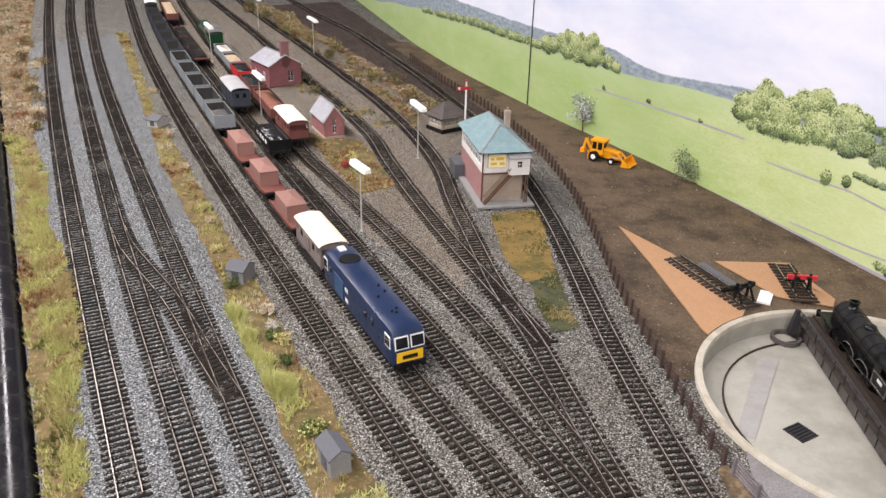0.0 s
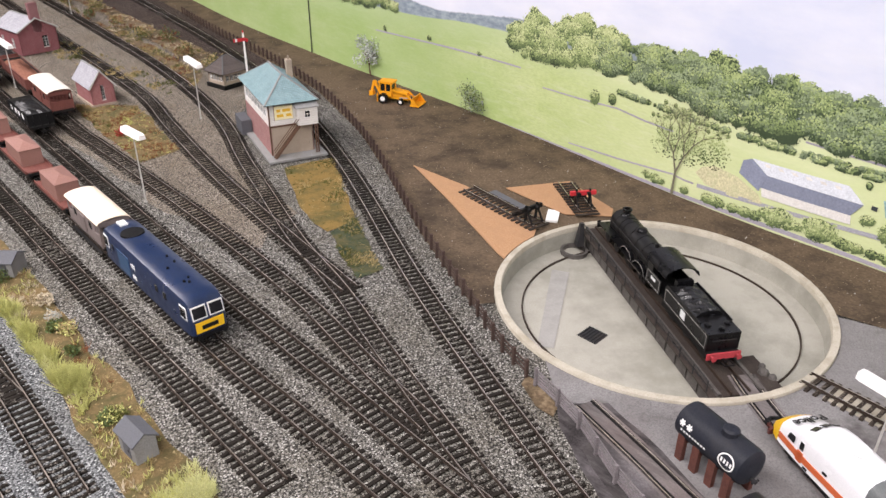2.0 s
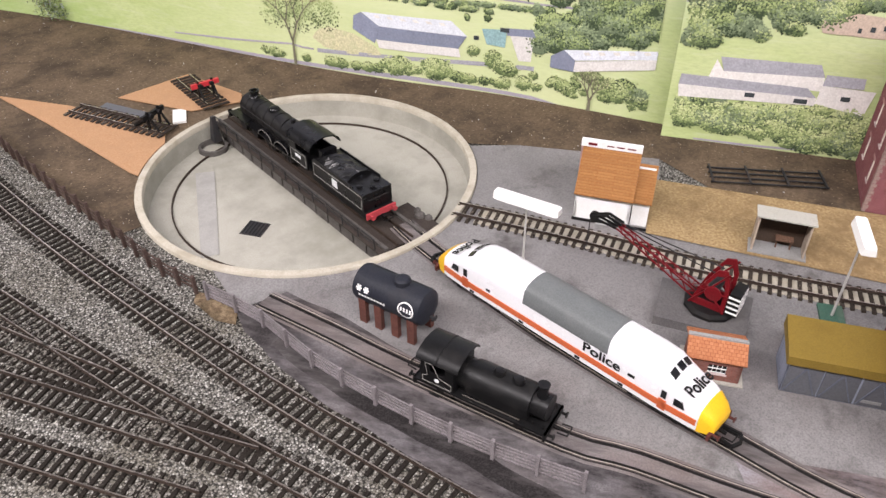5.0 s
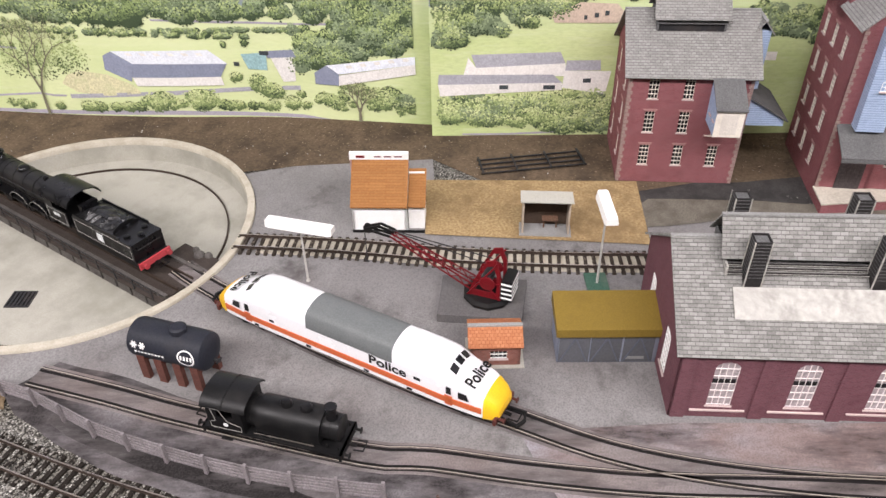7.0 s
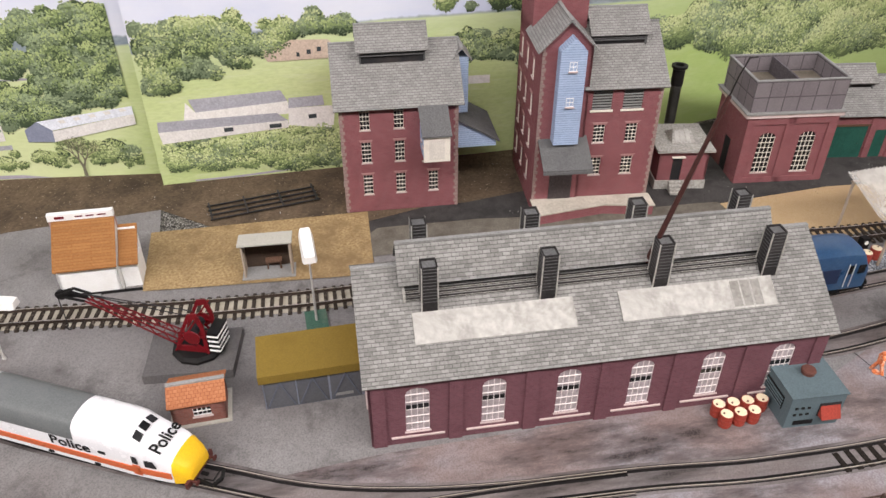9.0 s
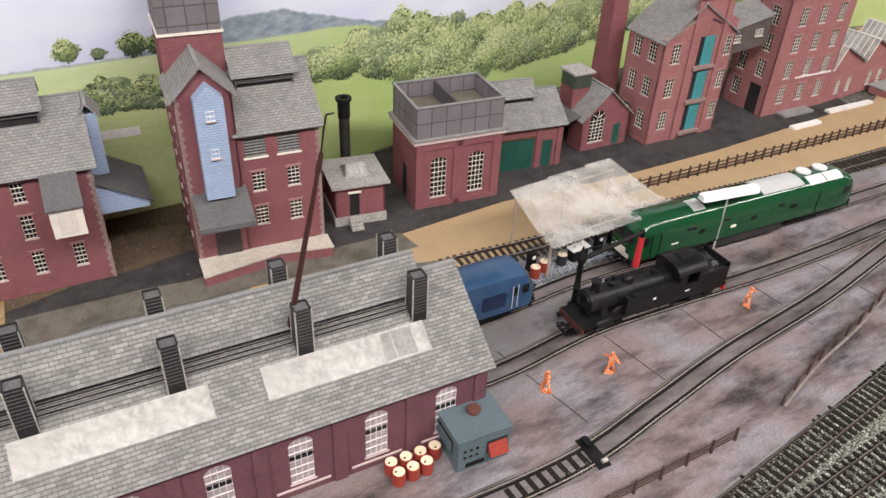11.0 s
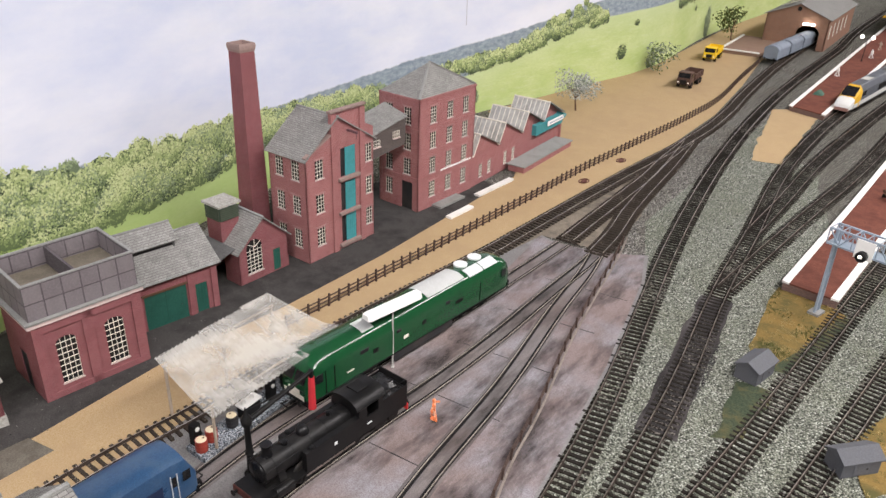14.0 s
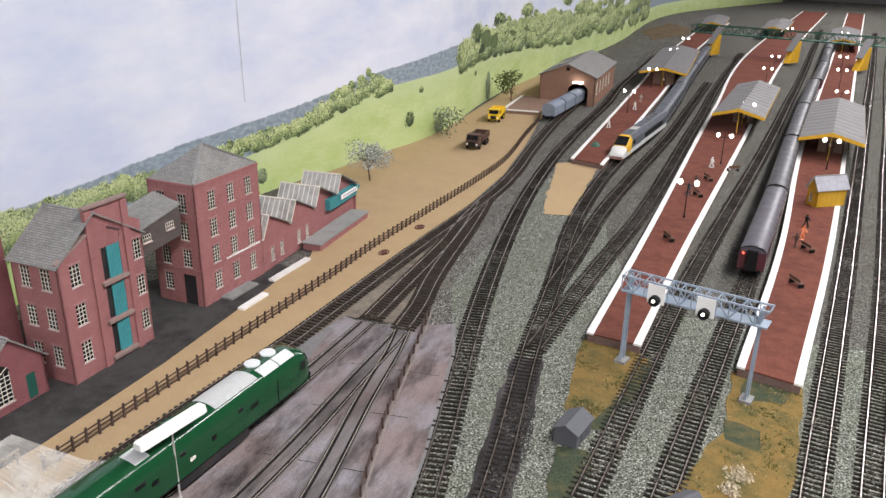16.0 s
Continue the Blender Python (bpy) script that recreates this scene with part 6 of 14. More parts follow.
def mill_plain():
    a, b = (0.822, 0.1235), (0.870, 0.026)
    w, d, h, zr = 0.1087, 0.088, 0.1135, 0.153
    th = thing("maltings", "dark red brick three-storey mill with slate roof and blue loading cabin", "mill building", placed(a, b))
    xs, zs, ww, wh = (0.0225, 0.0537, 0.0852), (0.03, 0.0645, 0.0985), 0.0088, 0.0215
    wall(th, pose(0, 0, 0), w, h, grid_holes(xs, zs, ww, wh, {(2, 2)}), "brick_red")
    window_grid(th, pose(0, 0, 0), xs, zs, ww, wh, {(2, 2)})
    sx = (0.022, 0.065)
    for m in (SIDE_L(d), SIDE_R(w)):
        wall(th, m, d, h, grid_holes(sx, zs, ww, wh), "brick_red", gable=[(d / 2, zr)])
        window_grid(th, m, sx, zs, ww, wh)
    wall(th, BACKSIDE(w, d), w, h, (), "brick_red")
    for m, s in ((pose(0, 0, 0), 1), (pose(w, 0, 0), -1), (SIDE_L(d) @ Matrix.Translation((d, 0, 0)), -1), (SIDE_R(w), 1)):
        quoins(th, m, h, s)
    pitched(th, w, d, h, zr, "slate_fine", 0.005)
    louvre_vent(th, 0.022, 0.082, 0.026, 0.062, 0.147, 0.154, 0.17)
    # blue boarded cabin over the yard
    cab = part("loading_cabin", hull8(B(), [(0.073, 0.0, 0.068), (0.073, -0.032, 0.068), (0.096, -0.032, 0.068), (0.096, 0.0, 0.068)][::-1], [(0.073, 0.0, 0.112), (0.073, -0.032, 0.094), (0.096, -0.032, 0.094), (0.096, 0.0, 0.112)][::-1]), "board_blue", th, "pale blue boarded loading cabin")
    uv_walls(cab)
    part("cabin_front", box(B(), 0.0725, 0.0965, -0.0326, -0.0321, 0.068, 0.0935), "cream", cab)
    part("cabin_hatch", box(B(), 0.0775, 0.0915, -0.033, -0.0326, 0.0705, 0.0905), "panel_pale_board", cab)
    part("cabin_roof", hull8(B(), [(0.071, 0.002, 0.1135), (0.071, -0.035, 0.0935), (0.098, -0.035, 0.0935), (0.098, 0.002, 0.1135)][::-1], [(0.071, 0.002, 0.1147), (0.071, -0.035, 0.0947), (0.098, -0.035, 0.0947), (0.098, 0.002, 0.1147)][::-1]), "roof_dark", cab)
    for y in (-0.01, -0.022):
        window(th, pose(0.0728, y, 0.08, 0, 0, -90), 0.005, 0.009, 2, 3, "white")
    for x in (0.075, 0.094):
        bm = B()
        bar(bm, (x, -0.031, 0.068), (x, -0.001, 0.052), 0.0013)
        part("bracket", bm, "cream", th)
    # lean-to and hoist on the far side
    ln = part("lean_to", hull8(B(), [(w, 0.015, 0.055), (w + 0.04, 0.015, 0.055), (w + 0.04, 0.075, 0.055), (w, 0.075, 0.055)], [(w, 0.015, 0.085), (w + 0.04, 0.015, 0.06), (w + 0.04, 0.075, 0.06), (w, 0.075, 0.085)]), "board_blue", th, "blue boarded lean-to with slate roof")
    uv_walls(ln)
    part("lean_roof", hull8(B(), [(w, 0.012, 0.086), (w + 0.043, 0.012, 0.06), (w + 0.043, 0.078, 0.06), (w, 0.078, 0.086)], [(w, 0.012, 0.0874), (w + 0.043, 0.012, 0.0614), (w + 0.043, 0.078, 0.0614), (w, 0.078, 0.0874)]), "roof_dark", ln)
    uv_walls(part("hoist", box(B(), w, w + 0.014, 0.03, 0.055, 0.085, 0.14), "board_blue", th))
    pitched(th, 0.014, 0.025, 0.14, 0.149, "slate_fine", 0.0025, 0.001, False, 0.5, "hoist_roof", w, 0.03)


mill_plain()


def mill_tower():
    a, b = (0.887, -0.052), (0.930, -0.150)
    w, d, h, zr = 0.107, 0.1, 0.1275, 0.166
    th = thing("brewery", "red brick mill with boarded blue chute, loading dock and roof tank", "mill building", placed(a, b))
    xs, zs, ww, wh = (0.0516, 0.0822), (0.0453, 0.0797), 0.0105, 0.0185
    lv = [(0.042, 0.0602, 0.1036, 0.1243), (0.0705, 0.0889, 0.1036, 0.1243)]
    wall(th, pose(0.036, 0, 0), w - 0.036, h, [(q[0] - 0.036, q[1] - 0.036, q[2], q[3]) for q in grid_holes(xs, zs, ww, wh) + lv], "brick_red")
    window_grid(th, pose(0, 0, 0), xs, zs, ww, wh)
    for q in lv:
        bm = B()
        for i in range(8):
            z = q[2] + 0.0008 + i * (q[3] - q[2] - 0.0016) / 7
            box(bm, q[0], q[1], 0.0003, 0.0016, z - 0.0005, z + 0.0005)
        lo = part("louvre", bm, "flat_grey", th)
        part("louvre_back", box(B(), q[0], q[1], 0.0016, 0.002, q[2], q[3]), "iron", lo)
        part("sill", box(B(), q[0] - 0.0015, q[1] + 0.0015, -0.0012, 0.0005, q[2] - 0.0016, q[2]), "cream", lo)
    # left wing with its gable to the front
    zs3 = (0.03, 0.065, 0.1, 0.135)
    wall(th, pose(-0.008, -0.002, 0), 0.045, 0.165, (), "brick_red", gable=[(0.0225, 0.188)])
    wall(th, SIDE_R(0.037) @ Matrix.Translation((-0.002, 0, 0)), 0.05, 0.165, (), "brick_red")
    m = pose(-0.008, d, 0, 0, 0, -90)
    sx = (0.015, 0.042, 0.07)
    wall(th, m, d + 0.002, 0.165, grid_holes(sx, zs3, 0.009, 0.019), "brick_red")
    window_grid(th, m, sx, zs3, 0.009, 0.019)
    pitched(th, 0.045, 0.05, 0.165, 0.188, "slate_fine", 0.004, 0.0014, False, 0.5, "roof", -0.008, -0.002)
    # tower behind, with a panelled tank
    uv_walls(part("tower", box(B(), -0.008, 0.042, 0.045, 0.1, 0.15, 0.198), "brick_red", th))
    part("cornice", box(B(), -0.0095, 0.0435, 0.0435, 0.1015, 0.198, 0.2), "cream", th)
    uv_walls(part("tank", box(B(), -0.008, 0.042, 0.045, 0.1, 0.2, 0.232), "panel_iron", th, "panelled cast-iron roof tank"))
    wall(th, SIDE_R(w), d, h, grid_holes((0.03, 0.07), zs, ww, wh), "brick_red", gable=[(d / 2, zr)])
    window_grid(th, SIDE_R(w), (0.03, 0.07), zs, ww, wh)
    wall(th, BACKSIDE(w, d), w, h, (), "brick_red")
    pitched(th, w - 0.037, d, h, zr, "slate_fine", 0.004, 0.0014, True, 0.5, "roof", 0.037)
    louvre_vent(th, 0.045, 0.095, 0.03, 0.07, 0.157, 0.165, 0.181)
    quoins(th, pose(-0.008, -0.002, 0), 0.165, 1)
    quoins(th, pose(w, 0, 0), h, -1)
    # boarded chute, its canopy and the dock
    ch = B()
    hull8(ch, [(0.0055, -0.014, 0.077), (0.0285, -0.014, 0.077), (0.0285, -0.002, 0.077), (0.0055, -0.002, 0.077)], [(0.0055, -0.014, 0.165), (0.0285, -0.014, 0.165), (0.0285, -0.002, 0.165), (0.0055, -0.002, 0.165)])
    hull8(ch, [(0.0055, -0.002, 0.165), (0.0055, -0.014, 0.165), (0.0285, -0.014, 0.165), (0.0285, -0.002, 0.165)], [(0.017, -0.002, 0.1765), (0.017, -0.014, 0.1765), (0.0171, -0.014, 0.1765), (0.0171, -0.002, 0.1765)])
    bmesh.ops.recalc_face_normals(ch, faces=ch.faces)
    cu = uv_walls(part("chute", ch, "board_blue", th, "pale blue boarded sack chute"))
    for z in (0.115, 0.148):
        window(cu, pose(0.0138, -0.0152, z), 0.0062, 0.008, 2, 2, "white")
    part("canopy", hull8(B(), [(-0.006, -0.034, 0.06), (0.04, -0.034, 0.06), (0.04, 0.0, 0.077), (-0.006, 0.0, 0.077)], [(-0.006, -0.034, 0.0618), (0.04, -0.034, 0.0618), (0.04, 0.0, 0.0788), (-0.006, 0.0, 0.0788)]), "roof_dark", th)
    uv_walls(part("canopy_fascia", box(B(), -0.006, 0.04, -0.0346, -0.0332, 0.0575, 0.06), "roof_dark", th))
    uv_walls(part("dock", hull8(B(), [(-0.008, -0.001, 0), (-0.008, -0.03, 0), (0.06, -0.016, 0), (0.108, -0.022, 0), (0.108, -0.001, 0)], [(-0.008, -0.001, 0.011), (-0.008, -0.03, 0.011), (0.06, -0.016, 0.011), (0.108, -0.022, 0.011), (0.108, -0.001, 0.011)]), "brick_red", th))
    part("dock_top", hull8(B(), [(-0.009, -0.001, 0.011), (-0.009, -0.0315, 0.011), (0.06, -0.0175, 0.011), (0.109, -0.0235, 0.011), (0.109, -0.001, 0.011)], [(-0.009, -0.001, 0.0125), (-0.009, -0.0315, 0.0125), (0.06, -0.0175, 0.0125), (0.109, -0.0235, 0.0125), (0.109, -0.001, 0.0125)]), "dock_pale", th, "pale weathered slab of the loading dock")
    door(th, pose(0.008, -0.0034, 0.0125), 0.022, 0.032, "board_dark", "loading_door", 6)


mill_tower()


def boiler_hut():
    a, b = (0.961, -0.157), (0.978, -0.204)
    w, d, h = 0.05, 0.052, 0.043
    th = thing("boiler_hut", "small brick hut with stone plinth, roof lantern and black flue", "hut", placed(a, b))
    simple_box_building(th, w, d, h, "brick_red", f=[(0.014, 0.024, 0.01, 0.036)])
    uv_walls(part("plinth", hull8(B(), [(-0.001, -0.001, 0), (w + 0.001, -0.001, 0), (w + 0.001, d, 0), (-0.001, d, 0)], [(-0.001, -0.001, 0.01), (w + 0.001, -0.001, 0.01), (w + 0.001, d, 0.01), (-0.001, d, 0.01)]), "flat_pale", th))
    part("roof", box(B(), -0.004, w + 0.004, -0.004, d + 0.004, h, h + 0.0025), "flat_pale", th, bevel=0.0004)
    bm = B()
    hull8(bm, [(0.014, 0.012, h + 0.0025), (0.038, 0.012, h + 0.0025), (0.038, 0.04, h + 0.0025), (0.014, 0.04, h + 0.0025)], [(0.017, 0.026, h + 0.0115), (0.035, 0.026, h + 0.0115), (0.035, 0.0261, h + 0.0115), (0.017, 0.0261, h + 0.0115)])
    ln = part("roof_lantern", bm, "flat_pale", th, "glazed stone roof lantern")
    for x in (0.018, 0.0235, 0.029):
        q = part("pane", box(B(), 0, 0.0042, 0, 0.0125, 0, 0.0004), "skylight", ln)
        q.matrix_basis = pose(x, 0.0132, h + 0.0036, 32.5)
    part("door", box(B(), 0.014, 0.024, 0.001, 0.0018, 0.01, 0.036), "iron", th)
    part("lintel", box(B(), 0.0125, 0.0255, -0.0022, 0.0006, 0.036, 0.0375), "cream", th)
    for i in range(4):
        part("step", box(B(), 0.013, 0.025, -0.003 * (4 - i) - 0.0015, -0.001, 0.0025 * i, 0.0025 * (i + 1)), "flat_pale", th)
    at = (0.026, d + 0.012, 0)
    fl = part("flue", turned(B(), [(0.0054, 0), (0.0054, 0.084), (0.0058, 0.0845), (0.0058, 0.086)], 18, at), "flue_steel", th, "tall dull steel flue with black capped top", smooth=True)
    part("flue_cap", turned(B(), [(0.0058, 0.086), (0.0062, 0.087), (0.0062, 0.103), (0.0082, 0.1045), (0.0082, 0.107), (0.0045, 0.1072), (0.004, 0.1)], 18, at), "frame_flue", fl, smooth=True)


boiler_hut()


def water_tower():
    a, b = (0.998, -0.233), (1.035, -0.319)
    w, d, h = 0.0936, 0.066, 0.078
    th = thing("water_tower", "red brick water tower carrying a grey panelled iron tank", "water tower", placed(a, b))
    hs = [(0.0165, 0.0335, 0.0115, 0.0565, 0.005), (0.0585, 0.0755, 0.0115, 0.0565, 0.005)]
    simple_box_building(th, w, d, h, "brick_red", f=hs, l=[(0.028, 0.042, 0, 0.038)])
    for q in hs:
        window(th, pose(q[0], 0, q[2]), 0.017, 0.045, 4, 8, "cream")
    door(th, SIDE_L(d) @ Matrix.Translation((0.028, 0, 0)), 0.014, 0.038, "iron")
    for x in (0.0, 0.0405, 0.0846):
        uv_walls(part("pier", box(B(), x, x + 0.009, -0.0014, 0, 0, h - 0.004), "brick_red", th))
    uv_walls(part("band", box(B(), 0.009, w - 0.009, -0.0014, 0, 0.066, h - 0.004), "brick_red", th))
    uv_walls(part("band", box(B(), 0.009, w - 0.009, -0.0014, 0, 0.0, 0.006), "brick_red", th))
    part("cornice", box(B(), -0.003, w + 0.003, -0.003, d + 0.003, h - 0.004, h), "sill_stone", th, bevel=0.0006)
    part("cornice", box(B(), -0.0042, w + 0.0042, -0.0042, d + 0.0042, h, h + 0.0015), "flat_grey", th)
    t, z0, z1 = 0.0018, h + 0.0015, h + 0.0335
    loop = lambda o, z: [(o, o, z), (w - o, o, z), (w - o, d - o, z), (o, d - o, z)]
    tk = loft(B(), [loop(0, z0), loop(0, z1), loop(t, z1), loop(t, z0), loop(0, z0)], caps=False)
    bmesh.ops.remove_doubles(tk, verts=tk.verts, dist=0.00001)
    bmesh.ops.recalc_face_normals(tk, faces=tk.faces)
    tank = uv_walls(part("tank", tk, "panel_iron", th, "open iron tank of square panels"))
    part("divider", box(B(), w * 0.47, w * 0.47 + 0.002, t, d - t, z0, z1 - 0.001), "panel_iron", tank)
    part("tank_floor", box(B(), t, w - t, t, d - t, z0, z0 + 0.014), "tank_mud", tank, "dusty grey-brown tank bottom")
    rim = loft(B(), [loop(-0.0008, z1), loop(-0.0008, z1 + 0.0012), loop(t, z1 + 0.0012), loop(t, z1)], caps=False)
    part("rim", rim, "flat_grey", tank)


water_tower()


def pump_house():
    a, b = (1.0785, -0.311), (1.1105, -0.395)
    w, d, h, zr = 0.09, 0.072, 0.053, 0.079
    th = thing("pump_house", "low red brick pump house with green roller door and slate roof", "pump house", placed(a, b))
    wall(th, pose(0, 0, 0), w, h, [(0.012, 0.056, 0, 0.038), (0.0655, 0.0785, 0, 0.033)], "brick_red")
    for m in (SIDE_L(d), SIDE_R(w)):
        wall(th, m, d, h, (), "brick_red", gable=[(d / 2, zr)])
    wall(th, BACKSIDE(w, d), w, h, (), "brick_red")
    door(th, pose(0.012, 0, 0), 0.044, 0.038, "green_door", "roller_door", 2)
    door(th, pose(0.0655, 0, 0), 0.013, 0.033, "green_door")
    for x in (0.0, 0.0575, 0.0835):
        uv_walls(part("pier", box(B(), x, x + 0.0065, -0.0013, 0, 0, h - 0.003), "brick_red", th))
    part("lintel", box(B(), 0.01, 0.058, -0.001, 0.001, 0.038, 0.0402), "wood_brown", th)
    pitched(th, w, d, h, zr, "slate_fine", 0.004)
    louvre_vent(th, 0.006, 0.06, 0.022, 0.05, 0.075, 0.08, 0.092)


pump_house()


def gable_office():
    a, b = (1.141, -0.423), (1.173, -0.484)
    w, d, h, zr = 0.069, 0.06, 0.041, 0.072
    th = thing("gate_office", "small red brick office with arched window, porch roof and louvred cupola", "office", placed(a, b))
    wall(th, pose(0, 0, 0), w, h, [(0.011, 0.032, 0.01, 0.041, 0.0)], "brick_red", gable=[(0.034, zr)])
    window(th, pose(0.011, 0, 0.01), 0.021, 0.031, 4, 7, "cream")
    ar = B()
    hull8(ar, [(0.011, -0.0005, 0.041)] + [(0.0215 + 0.0105 * math.cos(t), -0.0005, 0.041 + 0.009 * math.sin(t)) for t in (math.pi * 0.8, math.pi * 0.6, math.pi * 0.4, math.pi * 0.2)] + [(0.032, -0.0005, 0.041)], [(0.011, 0.0, 0.041)] + [(0.0215 + 0.0105 * math.cos(t), 0.0, 0.041 + 0.009 * math.sin(t)) for t in (math.pi * 0.8, math.pi * 0.6, math.pi * 0.4, math.pi * 0.2)] + [(0.032, 0.0, 0.041)])
    part("window_arch", ar, "pane", th)
    bm = B()
    for t in (0.2, 0.5, 0.8):
        bar(bm, (0.0215, -0.0007, 0.041), (0.0215 + 0.0105 * math.cos(math.pi * t), -0.0007, 0.041 + 0.009 * math.sin(math.pi * t)), 0.0005)
    part("arch_bars", bm, "cream", th)
    wall(th, SIDE_L(d), d, h, [(0.01, 0.035, 0, 0.03)], "brick_red")
    wall(th, SIDE_R(w), d, h, (), "brick_red")
    wall(th, BACKSIDE(w, d), w, h, (), "brick_red", gable=[(w - 0.034, zr)])
    dr = door(th, pose(0.047, -0.0006, 0.002), 0.01, 0.026, "green_door")
    pitched(th, w, d, h, zr, "slate_fine", 0.003, 0.0014, False, 0.5)
    part("porch_roof", hull8(B(), [(-0.032, 0.005, 0.034), (0, 0.005, 0.043), (0, 0.055, 0.043), (-0.032, 0.055, 0.034)], [(-0.032, 0.005, 0.0355), (0, 0.005, 0.0445), (0, 0.055, 0.0445), (-0.032, 0.055, 0.0355)]), "roof_dark", th)
    for y in (0.007, 0.053):
        part("porch_post", box(B(), -0.03, -0.028, y - 0.001, y + 0.001, 0, 0.034), "green_door", th)
    cu = uv_walls(part("cupola", box(B(), 0.0, 0.024, 0.026, 0.05, 0.045, 0.07), "brick_red", th))
    bm = B()
    for x0, x1, y0, y1 in ((0.0, 0.024, 0.0245, 0.0262), (-0.0015, 0.0, 0.026, 0.05)):
        for i in range(7):
            box(bm, x0, x1, y0, y1, 0.07 + i * 0.0021, 0.0712 + i * 0.0021)
    part("cupola_louvre", bm, "board_dull", cu)
    part("cupola_core", box(B(), 0.0005, 0.0235, 0.0265, 0.0495, 0.07, 0.086), "green_door", cu)
    part("cupola_cap", box(B(), -0.003, 0.027, 0.023, 0.053, 0.086, 0.0885), "flat_pale", cu)


gable_office()

# mill chimney
th = thing("mill_chimney", "tall tapering square red brick mill chimney", "chimney", pose(1.243, -0.462, 0.0, 0, 0, -62))
bm = B()
sq = lambda r, z: [(-r, -r, z), (r, -r, z), (r, r, z), (-r, r, z)]
loft(bm, [sq(0.0135, 0), sq(0.0135, 0.02), sq(0.0128, 0.021), sq(0.0098, 0.235)])
uv_walls(part("shaft", bm, "brick_red", th))
bm = B()
loft(bm, [sq(0.0098, 0.235), sq(0.0108, 0.238), sq(0.0111, 0.242), sq(0.0104, 0.244), sq(0.0078, 0.244), sq(0.0078, 0.24)])
part("cap", bm, "stone", th, "weathered stone chimney cap")


def warehouse():
    a, b = (1.166, -0.507), (1.219, -0.604)
    w, d, h, zr = 0.1105, 0.06, 0.1275, 0.166
    th = thing("warehouse", "red brick three-storey warehouse with teal loading doors", "warehouse", placed(a, b))
    zs = (0.029, 0.07, 0.1115)
    hs = grid_holes((0.0205, 0.1015), zs, 0.0125, 0.0225) + [(0.0545, 0.0795, z - 0.018, z + 0.018) for z in (0.026, 0.067, 0.11)]
    wall(th, pose(0, 0, 0), w, h, hs, "brick_pink", gable=[(0.0, 0.1285), (0.039, 0.1465), (0.0392, 0.172), (0.094, 0.172), (0.0942, 0.15), (w, 0.142)])
    window_grid(th, pose(0, 0, 0), (0.0205, 0.1015), zs, 0.0125, 0.0225)
    for z in (0.026, 0.067, 0.11):
        door(th, pose(0.0625, 0.0, z - 0.018), 0.0168, 0.036, "teal", "loading_door", 5)
        part("dark_opening", box(B(), 0.0545, 0.0625, 0.0018, 0.0022, z - 0.018, z + 0.018), "iron", th)
        part("threshold", box(B(), 0.05, 0.084, -0.004, 0.0, z - 0.0215, z - 0.018), "stone", th)
    for x in (0.0395, 0.086):
        uv_walls(part("pier", box(B(), x, x + 0.0085, -0.002, 0, 0, 0.17), "brick_pink", th))
    part("coping", box(B(), 0.038, 0.0955, -0.0028, 0.0035, 0.172, 0.1745), "stone", th)
    for q in ((0.0, 0.1285, 0.039, 0.1465),):
        bm = B()
        bar(bm, (q[0] - 0.001, 0.0005, q[1] + 0.001), (q[2], 0.0005, q[3] + 0.001), 0.005, 0.002)
        part("coping", bm, "stone", th)
    bm = B()
    bar(bm, (0.067, 0.0, 0.147), (0.067, -0.016, 0.147), 0.0024)
    bar(bm, (0.067, -0.014, 0.147), (0.067, -0.014, 0.139), 0.0005)
    part("hoist_beam", bm, "brick_dark", th, "hoist beam over the loading doors")
    sx = (0.017, 0.043)
    wall(th, SIDE_L(d), d, h, grid_holes(sx, zs, 0.0125, 0.0225), "brick_pink")
    window_grid(th, SIDE_L(d), sx, zs, 0.0125, 0.0225)
    wall(th, SIDE_R(w), d, h, (), "brick_pink")
    wall(th, BACKSIDE(w, d), w, h, (), "brick_pink", gable=[(w * 0.55, zr)])
    pitched(th, w, d, h, zr, "slate_fine", 0.003, 0.0014, False, 0.45)
    # timber bridge to the tall mill
    br = uv_walls(part("link_bridge", hull8(B(), [(w, 0.012, 0.092), (w + 0.075, 0.012, 0.098), (w + 0.075, 0.045, 0.098), (w, 0.045, 0.092)], [(w, 0.012, 0.122), (w + 0.075, 0.012, 0.135), (w + 0.075, 0.045, 0.135), (w, 0.045, 0.122)]), "board_dark", th, "dark boarded bridge between the mills"))
    uv_walls(part("bridge_roof", hull8(B(), [(w, 0.009, 0.122), (w + 0.075, 0.009, 0.135), (w + 0.075, 0.048, 0.145), (w, 0.048, 0.132)], [(w, 0.009, 0.1235), (w + 0.075, 0.009, 0.1365), (w + 0.075, 0.048, 0.1465), (w, 0.048, 0.1335)]), "slate_fine", br))
    for x in (0.013, 0.05):
        window(th, pose(w + x, 0.0105, 0.106 + x * 0.1), 0.012, 0.0085, 4, 2, "cream")
    # gateway below
    uv_walls(part("gate_wall", box(B(), w, w + 0.03, 0.03, 0.034, 0, 0.092), "brick_pink", th))
    door(th, pose(w + 0.008, 0.0285, 0), 0.014, 0.04, "green_door", "gate", 5)


warehouse()


